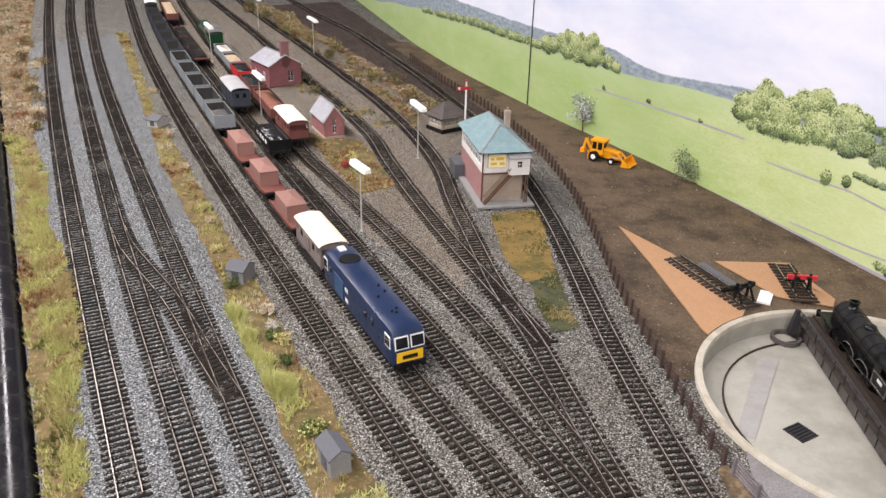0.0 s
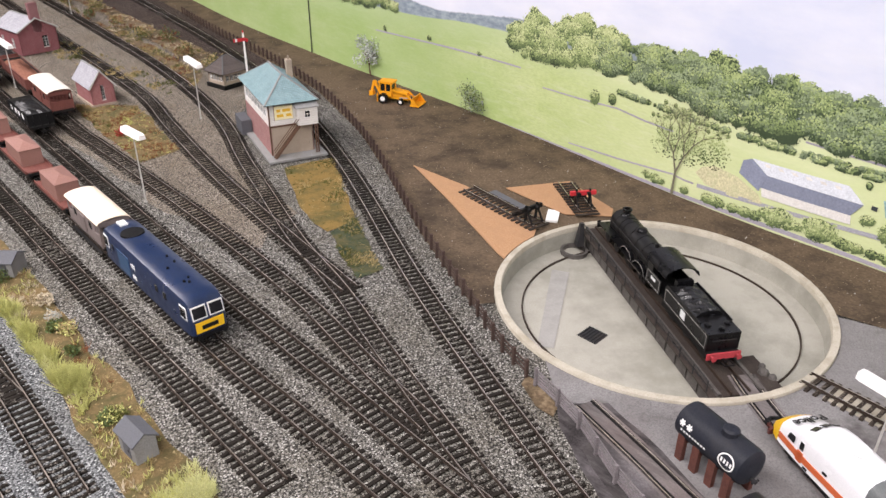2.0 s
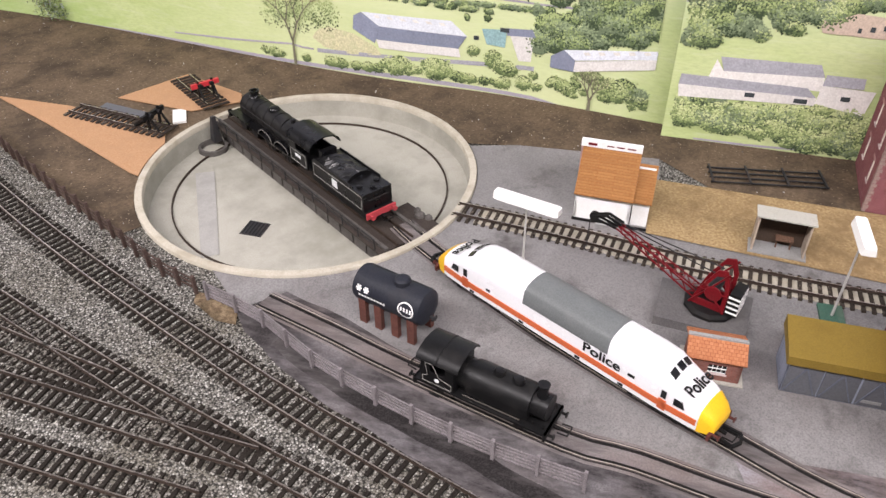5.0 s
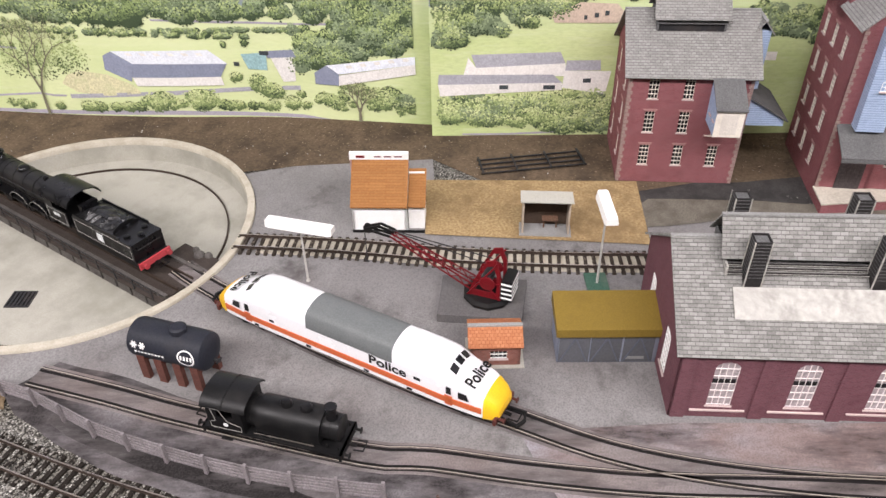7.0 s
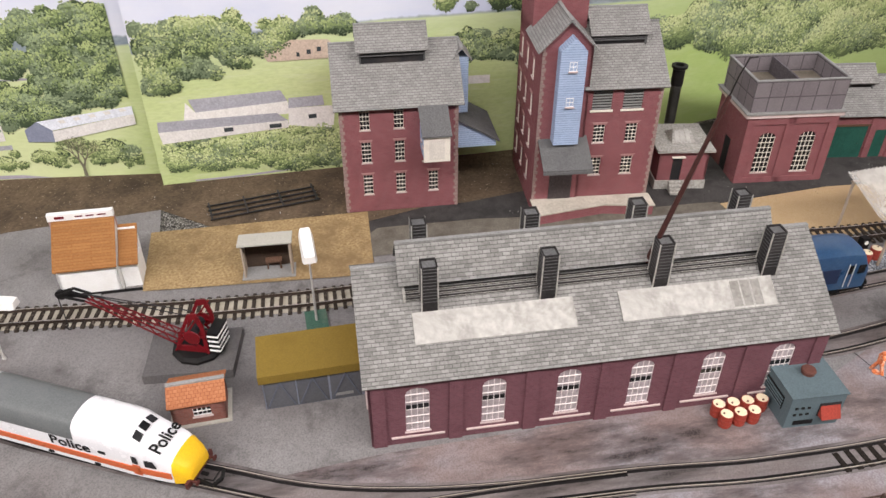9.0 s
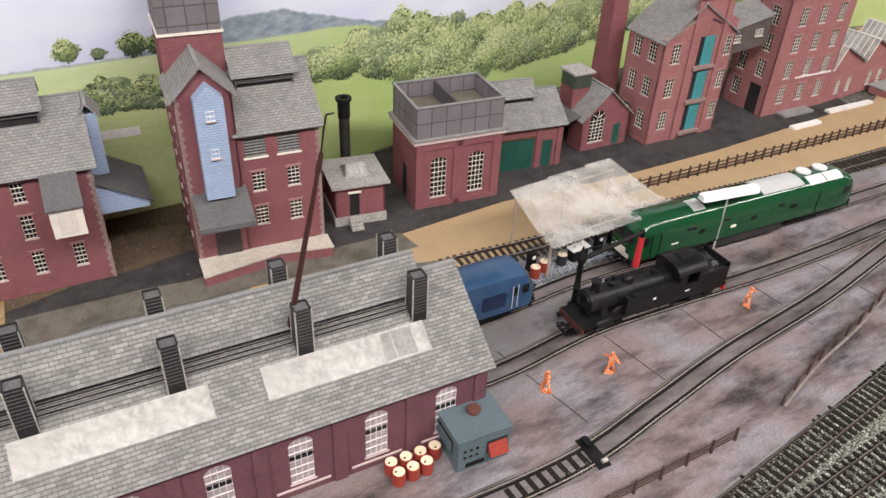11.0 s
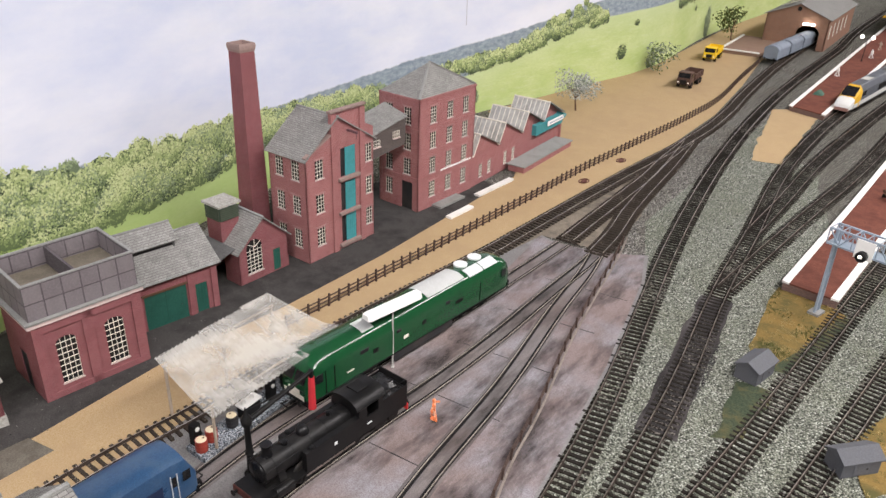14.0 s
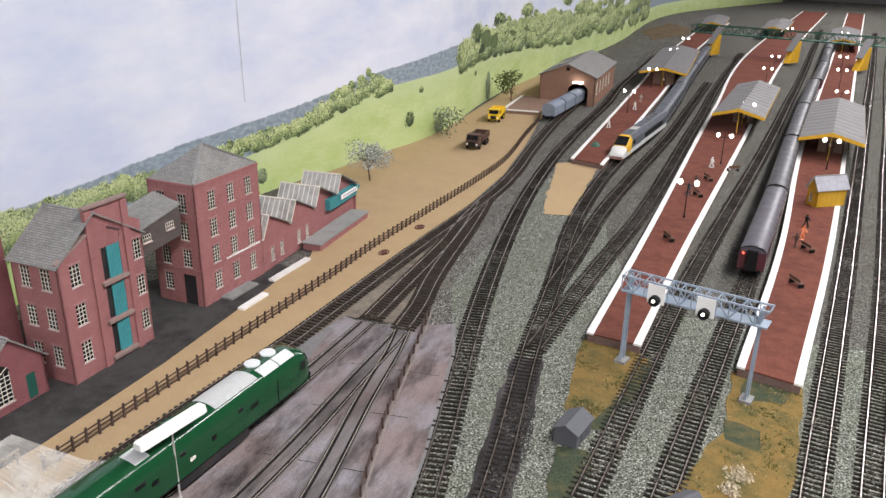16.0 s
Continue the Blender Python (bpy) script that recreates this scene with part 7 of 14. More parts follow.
def tall_mill():
    a, b = (1.261, -0.681), (1.316, -0.788)
    w, d, h = 0.1203, 0.07, 0.155
    th = thing("cotton_mill", "tall four-storey red brick mill with slate pyramid roof", "mill building", placed(a, b))
    xs, zs, ww, wh = (0.029, 0.064, 0.0985), (0.027, 0.0615, 0.096, 0.1305), 0.0125, 0.0225
    wall(th, pose(0, 0, 0), w, h, grid_holes(xs, zs, ww, wh), "brick_pink")
    window_grid(th, pose(0, 0, 0), xs, zs, ww, wh)
    sx = (0.018, 0.05)
    sk = {(1, 0)}
    wall(th, SIDE_L(d), d, h, grid_holes(sx, zs, ww, wh, sk) + [(0.04, 0.06, 0.0, 0.04)], "brick_pink")
    window_grid(th, SIDE_L(d), sx, zs, ww, wh, sk)
    part("dark_opening", box(B(), 0.002, 0.0025, d - 0.06, d - 0.04, 0, 0.04), "iron", th)
    wall(th, SIDE_R(w), d, h, grid_holes(sx, zs[1:], ww, wh), "brick_pink")
    window_grid(th, SIDE_R(w), sx, zs[1:], ww, wh)
    wall(th, BACKSIDE(w, d), w, h, (), "brick_pink")
    for z in (0.046, 0.113, 0.152):
        bm = B()
        box(bm, -0.0008, w + 0.0008, -0.0009, 0.0, z, z + 0.002), box(bm, -0.0009, 0.0, 0, d, z, z + 0.002)
        uv_walls(part("string_course", bm, "brick_pink", th))
    bm = B()
    o = 0.0
    hull8(bm, [(0.001, 0.001, h), (w - 0.001, 0.001, h), (w - 0.001, d - 0.001, h), (0.001, d - 0.001, h)], [(w / 2 - 0.003, d / 2, h + 0.033), (w / 2 + 0.003, d / 2, h + 0.033), (w / 2 + 0.003, d / 2 + 0.0001, h + 0.033), (w / 2 - 0.003, d / 2 + 0.0001, h + 0.033)])
    uv_walls(part("roof", bm, "slate_fine", th))
    bm = B()
    for x, y in ((0.001, 0.001), (w - 0.001, 0.001)):
        bar(bm, (x, y, h + 0.001), (w / 2, d / 2, h + 0.034), 0.003, 0.0012)
    part("hip", bm, "flat_grey", th)
    # painted name on the front, as plain bars
    bm = B()
    rnd = random.Random(4)
    x = 0.046
    while x < 0.112:
        ln = rnd.uniform(0.002, 0.0045)
        box(bm, x, x + ln, -0.0013, -0.0009, 0.0475 + 0.0002, 0.0502)
        x += ln + 0.001
    part("lettering", bm, "white", th, "white painted name bars")
    part("doorstep", box(B(), 0.03, 0.085, -0.016, 0, 0, 0.003), "flat_grey", th)


tall_mill()


def saw_tooth():
    a, b = (1.318, -0.789), (1.476, -1.041)
    th = thing("weaving_shed", "red brick weaving shed with four glazed saw-tooth roofs", "weaving shed", placed(a, b))
    n, tw, h, zr, d = 4, 0.0735, 0.048, 0.088, 0.064
    for i in range(n):
        x = i * tw
        hs = grid_holes((0.024, 0.049), (0.02,), 0.0095, 0.02) if i < 2 else ()
        m = pose(x, 0.004 * (i > 1), 0)
        wall(th, m, tw, h, hs, "brick_pink", gable=[(0.016, zr - 0.011)])
        if i < 2:
            window_grid(th, m, (0.024, 0.049), (0.02,), 0.0095, 0.02)
        z1 = zr - 0.011
        gl = part("glazed_slope", hull8(B(), [(x - 0.001, -0.003, h), (x + 0.016, -0.003, z1), (x + 0.016, d, z1), (x - 0.001, d, h)], [(x - 0.0018, -0.003, h + 0.0008), (x + 0.0152, -0.003, z1 + 0.0008), (x + 0.0152, d, z1 + 0.0008), (x - 0.0018, d, h + 0.0008)]), "skylight", th, "steep glazed roof slope with white bars")
        bm = B()
        for j in range(9):
            y = -0.003 + (d + 0.003) * j / 8
            bar(bm, (x - 0.002, y, h + 0.0008), (x + 0.015, y, z1 + 0.001), 0.0009, 0.0012)
        for q0, q1 in ((-0.002, h + 0.0008), (0.015, z1 + 0.001)):
            bar(bm, (x + q0, -0.003, q1), (x + q0, d, q1), 0.0022, 0.0016)
        part("glazing_bar", bm, "cream", gl)
        bm = B()
        q = [Vector(v) for v in ((x + 0.0155, -0.004, z1), (x + tw + 0.001, -0.004, h), (x + tw + 0.001, d, h), (x + 0.0155, d, z1))]
        hull8(bm, q, [v + Vector((0.0006, 0, 0.0014)) for v in q])
        bmesh.ops.recalc_face_normals(bm, faces=bm.faces)
        uv_walls(part("roof", bm, "slate_fine", th))
    wall(th, BACKSIDE(n * tw, d), n * tw, h, (), "brick_pink")
    wall(th, SIDE_R(n * tw), d, h, (), "brick_pink")
    part("fascia", box(B(), 0.19, 0.288, -0.004, 0.004, 0.031, 0.0485), "teal", th, "teal painted fascia over the loading dock")
    part("sign_board", box(B(), 0.225, 0.285, -0.0075, -0.0062, 0.04, 0.0475), "white", th, "white sign board with blue bars")
    bm = B()
    for i in range(8):
        box(bm, 0.231 + i * 0.006, 0.235 + i * 0.006, -0.0079, -0.0075, 0.043, 0.045)
    part("lettering", bm, "board_blue", th)
    part("teal_gable", hull8(B(), [(0.285, -0.008, 0.04), (0.313, 0.002, 0.036), (0.313, 0.06, 0.036), (0.285, 0.05, 0.04)], [(0.278, -0.008, 0.052), (0.317, 0.002, 0.039), (0.317, 0.06, 0.039), (0.278, 0.05, 0.052)]), "teal", th)
    uv_walls(part("dock", box(B(), 0.098, 0.265, -0.034, -0.006, 0, 0.01), "brick_pink", th))
    part("dock_top", box(B(), 0.096, 0.267, -0.036, -0.004, 0.01, 0.0118), "flat_grey", th)


saw_tooth()


# ---- rolling stock ----
M.update({
    "wheel": paint("wheel", (0.03, 0.028, 0.027), 0.5, 0.4, 0.3, (0.09, 0.07, 0.055), 0.5),
    "frame_black": paint("frame_black", (0.007, 0.007, 0.0073), 0.55, 0, 0.3, (0.03, 0.026, 0.022), 0.4, gloss=0.2),
    "loco_black": paint("loco_black", (0.0045, 0.0045, 0.0052), 0.32, 0, 0.3, (0.02, 0.0185, 0.018), 0.35, 900, 60, 0.28),
    "loco_blue": paint("loco_blue", (0.011, 0.023, 0.065), 0.35, 0, 0.2, (0.018, 0.028, 0.055), 0.4, 900, 50, 0.5),
    "loco_blue_roof": paint("loco_blue_roof", (0.013, 0.021, 0.045), 0.35, 0, 0.2, (0.03, 0.035, 0.05), 0.4, 900, 50, 0.5),
    "rail_blue": paint("rail_blue", (0.026, 0.07, 0.15), 0.35, 0, 0.2, (0.08, 0.13, 0.2), 0.5, 900, 50, 0.5),
    "loco_green": paint("loco_green", (0.01, 0.066, 0.024), 0.12, 0, 0.15, (0.01, 0.045, 0.025), 0.35, 900, 40, 0.6, 0.03),
    "panel_white": paint("panel_white", (0.66, 0.68, 0.68), 0.3, 0, 0.06, (0.45, 0.45, 0.43), 0.3),
    "gloss_white": paint("gloss_white", (0.8, 0.8, 0.82), 0.25, 0, 0.03, (0.66, 0.66, 0.66), 0.25, 900, 30, 0.5, 0.02),
    "warn_yellow": paint("warn_yellow", (0.78, 0.47, 0.02), 0.35, 0, 0.06, (0.55, 0.32, 0.03), 0.3),
    "stripe_orange": paint("stripe_orange", (0.55, 0.125, 0.045), 0.35, 0, 0.06, (0.45, 0.1, 0.03), 0.3),
    "roof_grey": paint("roof_grey", (0.13, 0.14, 0.14), 0.45, 0, 0.12, (0.2, 0.2, 0.2), 0.35),
    "wagon_grey": paint("wagon_grey", (0.24, 0.26, 0.27), 0.7, 0, 0.15, (0.12, 0.1, 0.08), 0.4),
    "van_drab": paint("van_drab", (0.2, 0.165, 0.155), 0.7, 0, 0.15, (0.11, 0.09, 0.08), 0.4),
    "ivory": paint("ivory", (0.72, 0.62, 0.5), 0.6, 0, 0.08, (0.55, 0.45, 0.34), 0.4),
    "wagon_slate": paint("wagon_slate", (0.045, 0.052, 0.065), 0.7, 0, 0.2, (0.09, 0.08, 0.075), 0.4),
    "bauxite": paint("bauxite", (0.17, 0.064, 0.052), 0.75, 0, 0.2, (0.09, 0.045, 0.038), 0.35),
    "container": paint("container", (0.27, 0.145, 0.12), 0.65, 0, 0.1, (0.28, 0.14, 0.1), 0.3),
    "coal": paint("coal", (0.007, 0.007, 0.0075), 0.35, 0, 0.5, (0.03, 0.03, 0.032), 0.5, 700, 200, 0.5, 0.9),
    "buffer_red": paint("buffer_red", (0.5, 0.03, 0.03), 0.45, 0, 0.12, (0.25, 0.03, 0.03), 0.35),
    "load_rust": paint("load_rust", (0.23, 0.1, 0.066), 0.85, 0, 0.3, (0.12, 0.06, 0.04), 0.5, 500, 80),
    "roof_pale": paint("roof_pale", (0.42, 0.42, 0.42), 0.6, 0, 0.12, (0.3, 0.29, 0.28), 0.4),
    "lining_dull": paint("lining_dull", (0.3, 0.29, 0.27), 0.6),
    "loco_sooty": paint("loco_sooty", (0.008, 0.0078, 0.0082), 0.42, 0, 0.3, (0.03, 0.028, 0.026), 0.45, 900, 70, 0.22),
    # darkened colour stands in for the shade inside open wagons
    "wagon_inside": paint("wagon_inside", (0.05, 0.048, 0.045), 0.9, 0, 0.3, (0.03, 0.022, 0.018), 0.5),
    "load_ash": paint("load_ash", (0.1, 0.098, 0.095), 0.9, 0, 0.3, (0.05, 0.05, 0.05), 0.5, 500, 80),
    "load_sand": paint("load_sand", (0.42, 0.33, 0.22), 0.9, 0, 0.2, (0.4, 0.3, 0.2), 0.5, 500, 80),
    "coach_lilac": paint("coach_lilac", (0.1, 0.095, 0.11), 0.4, 0, 0.15, (0.12, 0.1, 0.11), 0.4),
    "tank_blue": paint("tank_blue", (0.02, 0.022, 0.03), 0.55, 0, 0.2, (0.045, 0.043, 0.045), 0.5),
})
RAIL_TOP = 0.0042
M["beam_rust"] = paint("beam_rust", (0.09, 0.03, 0.025), 0.6, 0, 0.2, (0.03, 0.02, 0.02), 0.5)


def along(key, s):
    """Pose on a track, s metres from its first point, x pointing back to that point."""
    way = TRACK_WAYS[key]
    step = (way[1][0] - way[0][0]).length
    i = max(0, min(len(way) - 2, int(s / step)))
    p = way[i][0].lerp(way[i + 1][0], s / step - i)
    d = way[i][1]
    return Matrix.Translation((p.x, p.y, RAIL_TOP)) @ Matrix.Rotation(math.atan2(-d.y, -d.x), 4, "Z")


def near_track(key, x, y):
    """Distance along a track of the point nearest to (x, y)."""
    way = TRACK_WAYS[key]
    step = (way[1][0] - way[0][0]).length
    return min(range(len(way)), key=lambda i: (way[i][0] - Vector((x, y, 0))).length) * step


WHEELS = {}


def wheelset(th, x, r=0.0058, material="wheel", name="wheel"):
    if r not in WHEELS:
        bm = B()
        for s in (-1, 1):
            tube(bm, (0, s * 0.0072, 0), (0, s * 0.0081, 0), r * 1.09, r * 1.05, 18)
            tube(bm, (0, s * 0.0081, 0), (0, s * 0.0094, 0), r, r * 0.98, 18)
            tube(bm, (0, s * 0.0094, 0), (0, s * 0.0097, 0), r * 0.3, r * 0.25, 8)
        tube(bm, (0, -0.0072, 0), (0, 0.0072, 0), 0.001, n=8)
        me = bpy.data.meshes.new("wheelset")
        bm.to_mesh(me)
        bm.free()
        me.materials.append(M[material])
        WHEELS[r] = me
    ob = new(name, WHEELS[r])
    ob.parent = th
    ob.matrix_basis = pose(x, 0, r)
    return ob


def buffers(th, x, s, z=0.0135, gap=0.0115, material="frame_black"):
    for y in (-gap, gap):
        bm = B()
        tube(bm, (x, y, z), (x + s * 0.004, y, z), 0.0011, n=8)
        tube(bm, (x + s * 0.004, y, z), (x + s * 0.0046, y, z), 0.0024, n=12)
        part("buffer", bm, material, th)


def coupling(th, x, s, z=0.009):
    bm = B()
    bar(bm, (x, 0, z), (x + s * 0.005, 0, z), 0.0025, 0.0012)
    for y in (-0.0045, 0.0045):
        bar(bm, (x + s * 0.004, y, z), (x + s * 0.011, y, z + 0.001), 0.0008)
    bar(bm, (x + s * 0.011, -0.0045, z + 0.001), (x + s * 0.011, 0.0045, z + 0.001), 0.0008)
    part("coupling", bm, "frame_black", th)


def chassis(th, L, zf=0.0135, hw=0.0125):
    bm = B()
    for y in (-hw + 0.001, hw - 0.001):
        box(bm, -L / 2, L / 2, y - 0.0008, y + 0.0008, zf - 0.0028, zf)
    for x in (-L / 2, L / 2 - 0.0015):
        box(bm, x, x + 0.0015, -hw, hw, zf - 0.0032, zf)
    part("underframe", bm, "frame_black", th)
    bm = B()
    for x in (-L * 0.27, L * 0.27):
        for y in (-hw + 0.0008, hw - 0.0008):
            hull8(bm, [(x - 0.0045, y - 0.0005, zf - 0.003), (x + 0.0045, y - 0.0005, zf - 0.003), (x + 0.0045, y + 0.0005, zf - 0.003), (x - 0.0045, y + 0.0005, zf - 0.003)], [(x - 0.0015, y - 0.0005, 0.005), (x + 0.0015, y - 0.0005, 0.005), (x + 0.0015, y + 0.0005, 0.005), (x - 0.0015, y + 0.0005, 0.005)])
    bmesh.ops.recalc_face_normals(bm, faces=bm.faces)
    part("axle_guard", bm, "frame_black", th)
    for x in (-L * 0.27, L * 0.27):
        wheelset(th, x, 0.0062)
    for s in (-1, 1):
        buffers(th, s * L / 2, s)
        coupling(th, s * L / 2, s)


def open_wagon(m, material, label, load=None, L=0.064, hw=0.0155, h=0.0165, planks=0, group=""):
    th = thing("open_wagon", label, "wagon", m, group)
    zf = 0.0135
    chassis(th, L, zf)
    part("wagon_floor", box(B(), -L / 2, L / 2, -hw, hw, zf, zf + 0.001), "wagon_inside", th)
    t = 0.0011
    for name, q in (("side", (-L / 2, L / 2, -hw, -hw + t)), ("side", (-L / 2, L / 2, hw - t, hw)), ("end_board", (-L / 2, -L / 2 + t, -hw + t, hw - t)), ("end_board", (L / 2 - t, L / 2, -hw + t, hw - t))):
        part(name, box(B(), *q, zf + 0.001, zf + h), material, th)
    # added thin linings, coloured dark for the shade inside the wagon
    e = 0.0004
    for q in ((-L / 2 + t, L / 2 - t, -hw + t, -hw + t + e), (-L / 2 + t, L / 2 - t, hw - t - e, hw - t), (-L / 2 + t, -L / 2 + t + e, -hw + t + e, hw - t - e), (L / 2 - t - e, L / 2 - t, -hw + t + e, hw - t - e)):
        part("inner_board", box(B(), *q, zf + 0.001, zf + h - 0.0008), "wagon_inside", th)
    bm = B()
    for i in range(7):
        x = -L / 2 + 0.0008 + i * (L - 0.0016) / 6
        for y in (-hw, hw):
            box(bm, x - 0.0008, x + 0.0008, y - 0.0005, y + 0.0005, zf, zf + h)
    for y in (-hw * 0.55, 0, hw * 0.55):
        for x in (-L / 2, L / 2):
            box(bm, x - 0.0006, x + 0.0006, y - 0.0008, y + 0.0008, zf, zf + h)
    for y in (-hw, hw):
        box(bm, -L / 2, L / 2, y - 0.0006, y + 0.0006, zf + h - 0.0012, zf + h)
    part("strapping", bm, material, th)
    if load:
        part("load", heap(L - 2 * t, 2 * hw - 2 * t, zf + h * (0.75 if load != "load_ash" else 0.4), 0.004, len(label) * 7 % 97), load, th)
    return th


def heap(lx, ly, z, rise, seed, n=14):
    """A loose heaped load with an uneven top."""
    bm = B()
    g = []
    for i in range(n + 1):
        row = []
        for j in range(8):
            x, y = lx * (i / n - 0.5), ly * (j / 7 - 0.5)
            e = min(1, 4 * min(i / n, 1 - i / n)) * min(1, 3 * min(j / 7, 1 - j / 7))
            row.append(bm.verts.new((x, y, z + rise * e + 0.0018 * noise.noise(Vector((x * 260, y * 260, seed))))))
        g.append(row)
    for i in range(n):
        for j in range(7):
            bm.faces.new((g[i][j], g[i + 1][j], g[i + 1][j + 1], g[i][j + 1]))
    return bm


def roof_arc(hw, z, rise, n=7):
    return [(hw * math.cos(math.pi * i / n), z + rise * math.sin(math.pi * i / n)) for i in range(n + 1)]


def tube_roof(L, hw, z, rise, thick=0.0009, x0=None):
    bm = B()
    a = roof_arc(hw, z, rise)
    b = [(y * 0.97, zz - thick) for y, zz in a][::-1]
    prof = a + b
    xa = -L / 2 if x0 is None else x0
    loft(bm, [[(xa, y, zz) for y, zz in prof], [(xa + L, y, zz) for y, zz in prof]])
    bmesh.ops.recalc_face_normals(bm, faces=bm.faces)
    return bm


def brake_van(m, material, roof, label, L=0.083):
    th = thing("brake_van", label, "wagon", m, "goods wagons")
    hw, zf, h = 0.0155, 0.0135, 0.027
    chassis(th, L, zf)
    part("wagon_floor", box(B(), -L / 2, L / 2, -hw, hw, zf, zf + 0.001), "frame_black", th)
    v = 0.012
    part("body", box(B(), -L / 2 + v, L / 2 - v, -hw, hw, zf + 0.001, zf + h), material, th, bevel=0.0003)
    for s in (-1, 1):
        x0, x1 = sorted((s * (L / 2 - v), s * L / 2))
        for y in (-hw, hw - 0.001):
            part("verandah_side", box(B(), x0, x1, y, y + 0.001, zf + 0.001, zf + 0.014), material, th)
            part("corner_post", box(B(), s * L / 2 - 0.001, s * L / 2 + 0.001, y, y + 0.0015, zf, zf + h), material, th)
        part("end_panel", box(B(), s * L / 2 - 0.0005, s * L / 2 + 0.0005, -hw, hw, zf + 0.001, zf + 0.014), material, th)
        part("end_panel", box(B(), s * L / 2 - 0.0005, s * L / 2 + 0.0005, -hw, hw, zf + h - 0.004, zf + h + 0.001), material, th)
        for y in (-0.009, -0.0045, 0, 0.0045, 0.009):
            part("mullion", box(B(), s * L / 2 - 0.0006, s * L / 2 + 0.0006, y - 0.0006, y + 0.0006, zf + 0.014, zf + h - 0.004), material, th)
    for y in (-hw - 0.0006, hw):
        part("ducket", box(B(), -0.007, 0.007, y - 0.0008, y + 0.0014, zf + 0.006, zf + 0.022), material, th)
        for x in (-0.02, 0.02):
            part("window_pane", box(B(), x - 0.003, x + 0.003, y + 0.0001, y + 0.0005, zf + 0.014, zf + 0.021), "pane", th)
    part("footboard", box(B(), -L / 2 + 0.004, L / 2 - 0.004, -hw - 0.002, -hw + 0.001, 0.006, 0.0068), "frame_black", th)
    part("footboard", box(B(), -L / 2 + 0.004, L / 2 - 0.004, hw - 0.001, hw + 0.002, 0.006, 0.0068), "frame_black", th)
    part("number_patch", box(B(), -0.031, -0.024, hw, hw + 0.0002, zf + 0.012, zf + 0.015), "white", th)
    part("roof", tube_roof(L + 0.004, hw + 0.0015, zf + h, 0.0045), roof, th, smooth=True)
    return th


def container_flat(m, label):
    th = thing("container_flat", label, "wagon", m, "goods wagons")
    L, hw, zf = 0.066, 0.0155, 0.0135
    chassis(th, L, zf)
    part("deck", box(B(), -L / 2, L / 2, -hw, hw, zf, zf + 0.0015), "bauxite", th)
    for y in (-hw, hw - 0.001):
        part("side_rail", box(B(), -L / 2, L / 2, y, y + 0.001, zf + 0.0015, zf + 0.004), "bauxite", th)
    c = part("container", hull8(B(), [(-0.019, -0.0125, zf + 0.0015), (0.019, -0.0125, zf + 0.0015), (0.019, 0.0125, zf + 0.0015), (-0.019, 0.0125, zf + 0.0015)], [(-0.0185, -0.012, zf + 0.021), (0.0185, -0.012, zf + 0.021), (0.0185, 0.012, zf + 0.021), (-0.0185, 0.012, zf + 0.021)]), "container", th, "pale brown container with a hipped lid", bevel=0.0004)
    part("lid", hull8(B(), [(-0.0192, -0.0127, zf + 0.021), (0.0192, -0.0127, zf + 0.021), (0.0192, 0.0127, zf + 0.021), (-0.0192, 0.0127, zf + 0.021)], [(-0.006, -0.0005, zf + 0.0255), (0.006, -0.0005, zf + 0.0255), (0.006, 0.0005, zf + 0.0255), (-0.006, 0.0005, zf + 0.0255)]), "container", c)
    return th


def covered_van(m, material, roof, label, L=0.068):
    th = thing("covered_van", label, "wagon", m, "goods wagons")
    hw, zf, h = 0.0155, 0.0135, 0.027
    chassis(th, L, zf)
    part("body", box(B(), -L / 2, L / 2, -hw, hw, zf, zf + h), material, th, bevel=0.0003)
    for s in (-1, 1):
        for y in (-0.006, 0.006):
            part("end_window", box(B(), s * L / 2 - 0.0003, s * L / 2 + 0.0003, y - 0.003, y + 0.003, zf + 0.015, zf + 0.022), "pane", th)
        for y in (-hw, hw):
            for x in (-0.022, 0, 0.022):
                part("side_rib", box(B(), x - 0.0008, x + 0.0008, y - 0.0006, y + 0.0006, zf, zf + h), material, th)
    part("roof", tube_roof(L + 0.003, hw + 0.001, zf + h, 0.0055), roof, th, smooth=True)
    return th


def bogie(th, x, L=0.034, axles=2, r=0.006, hw=0.0125):
    bg = part("bogie", box(B(), x - L / 2, x + L / 2, -0.004, 0.004, 0.006, 0.0105), "frame_black", th)
    for y in (-hw, hw):
        bm = B()
        hull8(bm, [(x - L / 2, y - 0.0008, 0.005), (x + L / 2, y - 0.0008, 0.005), (x + L / 2, y + 0.0008, 0.005), (x - L / 2, y + 0.0008, 0.005)], [(x - L / 2 + 0.004, y - 0.0008, 0.0098), (x + L / 2 - 0.004, y - 0.0008, 0.0098), (x + L / 2 - 0.004, y + 0.0008, 0.0098), (x - L / 2 + 0.004, y + 0.0008, 0.0098)])
        for k in range(axles):
            ax = x - L / 2 + L * (k + 0.5) / axles
            box(bm, ax - 0.0022, ax + 0.0022, y - 0.0013, y + 0.0013, 0.0038, 0.008)
        part("side_frame", bm, "frame_black", bg)
    for k in range(axles):
        wheelset(bg, x - L / 2 + L * (k + 0.5) / axles, r)


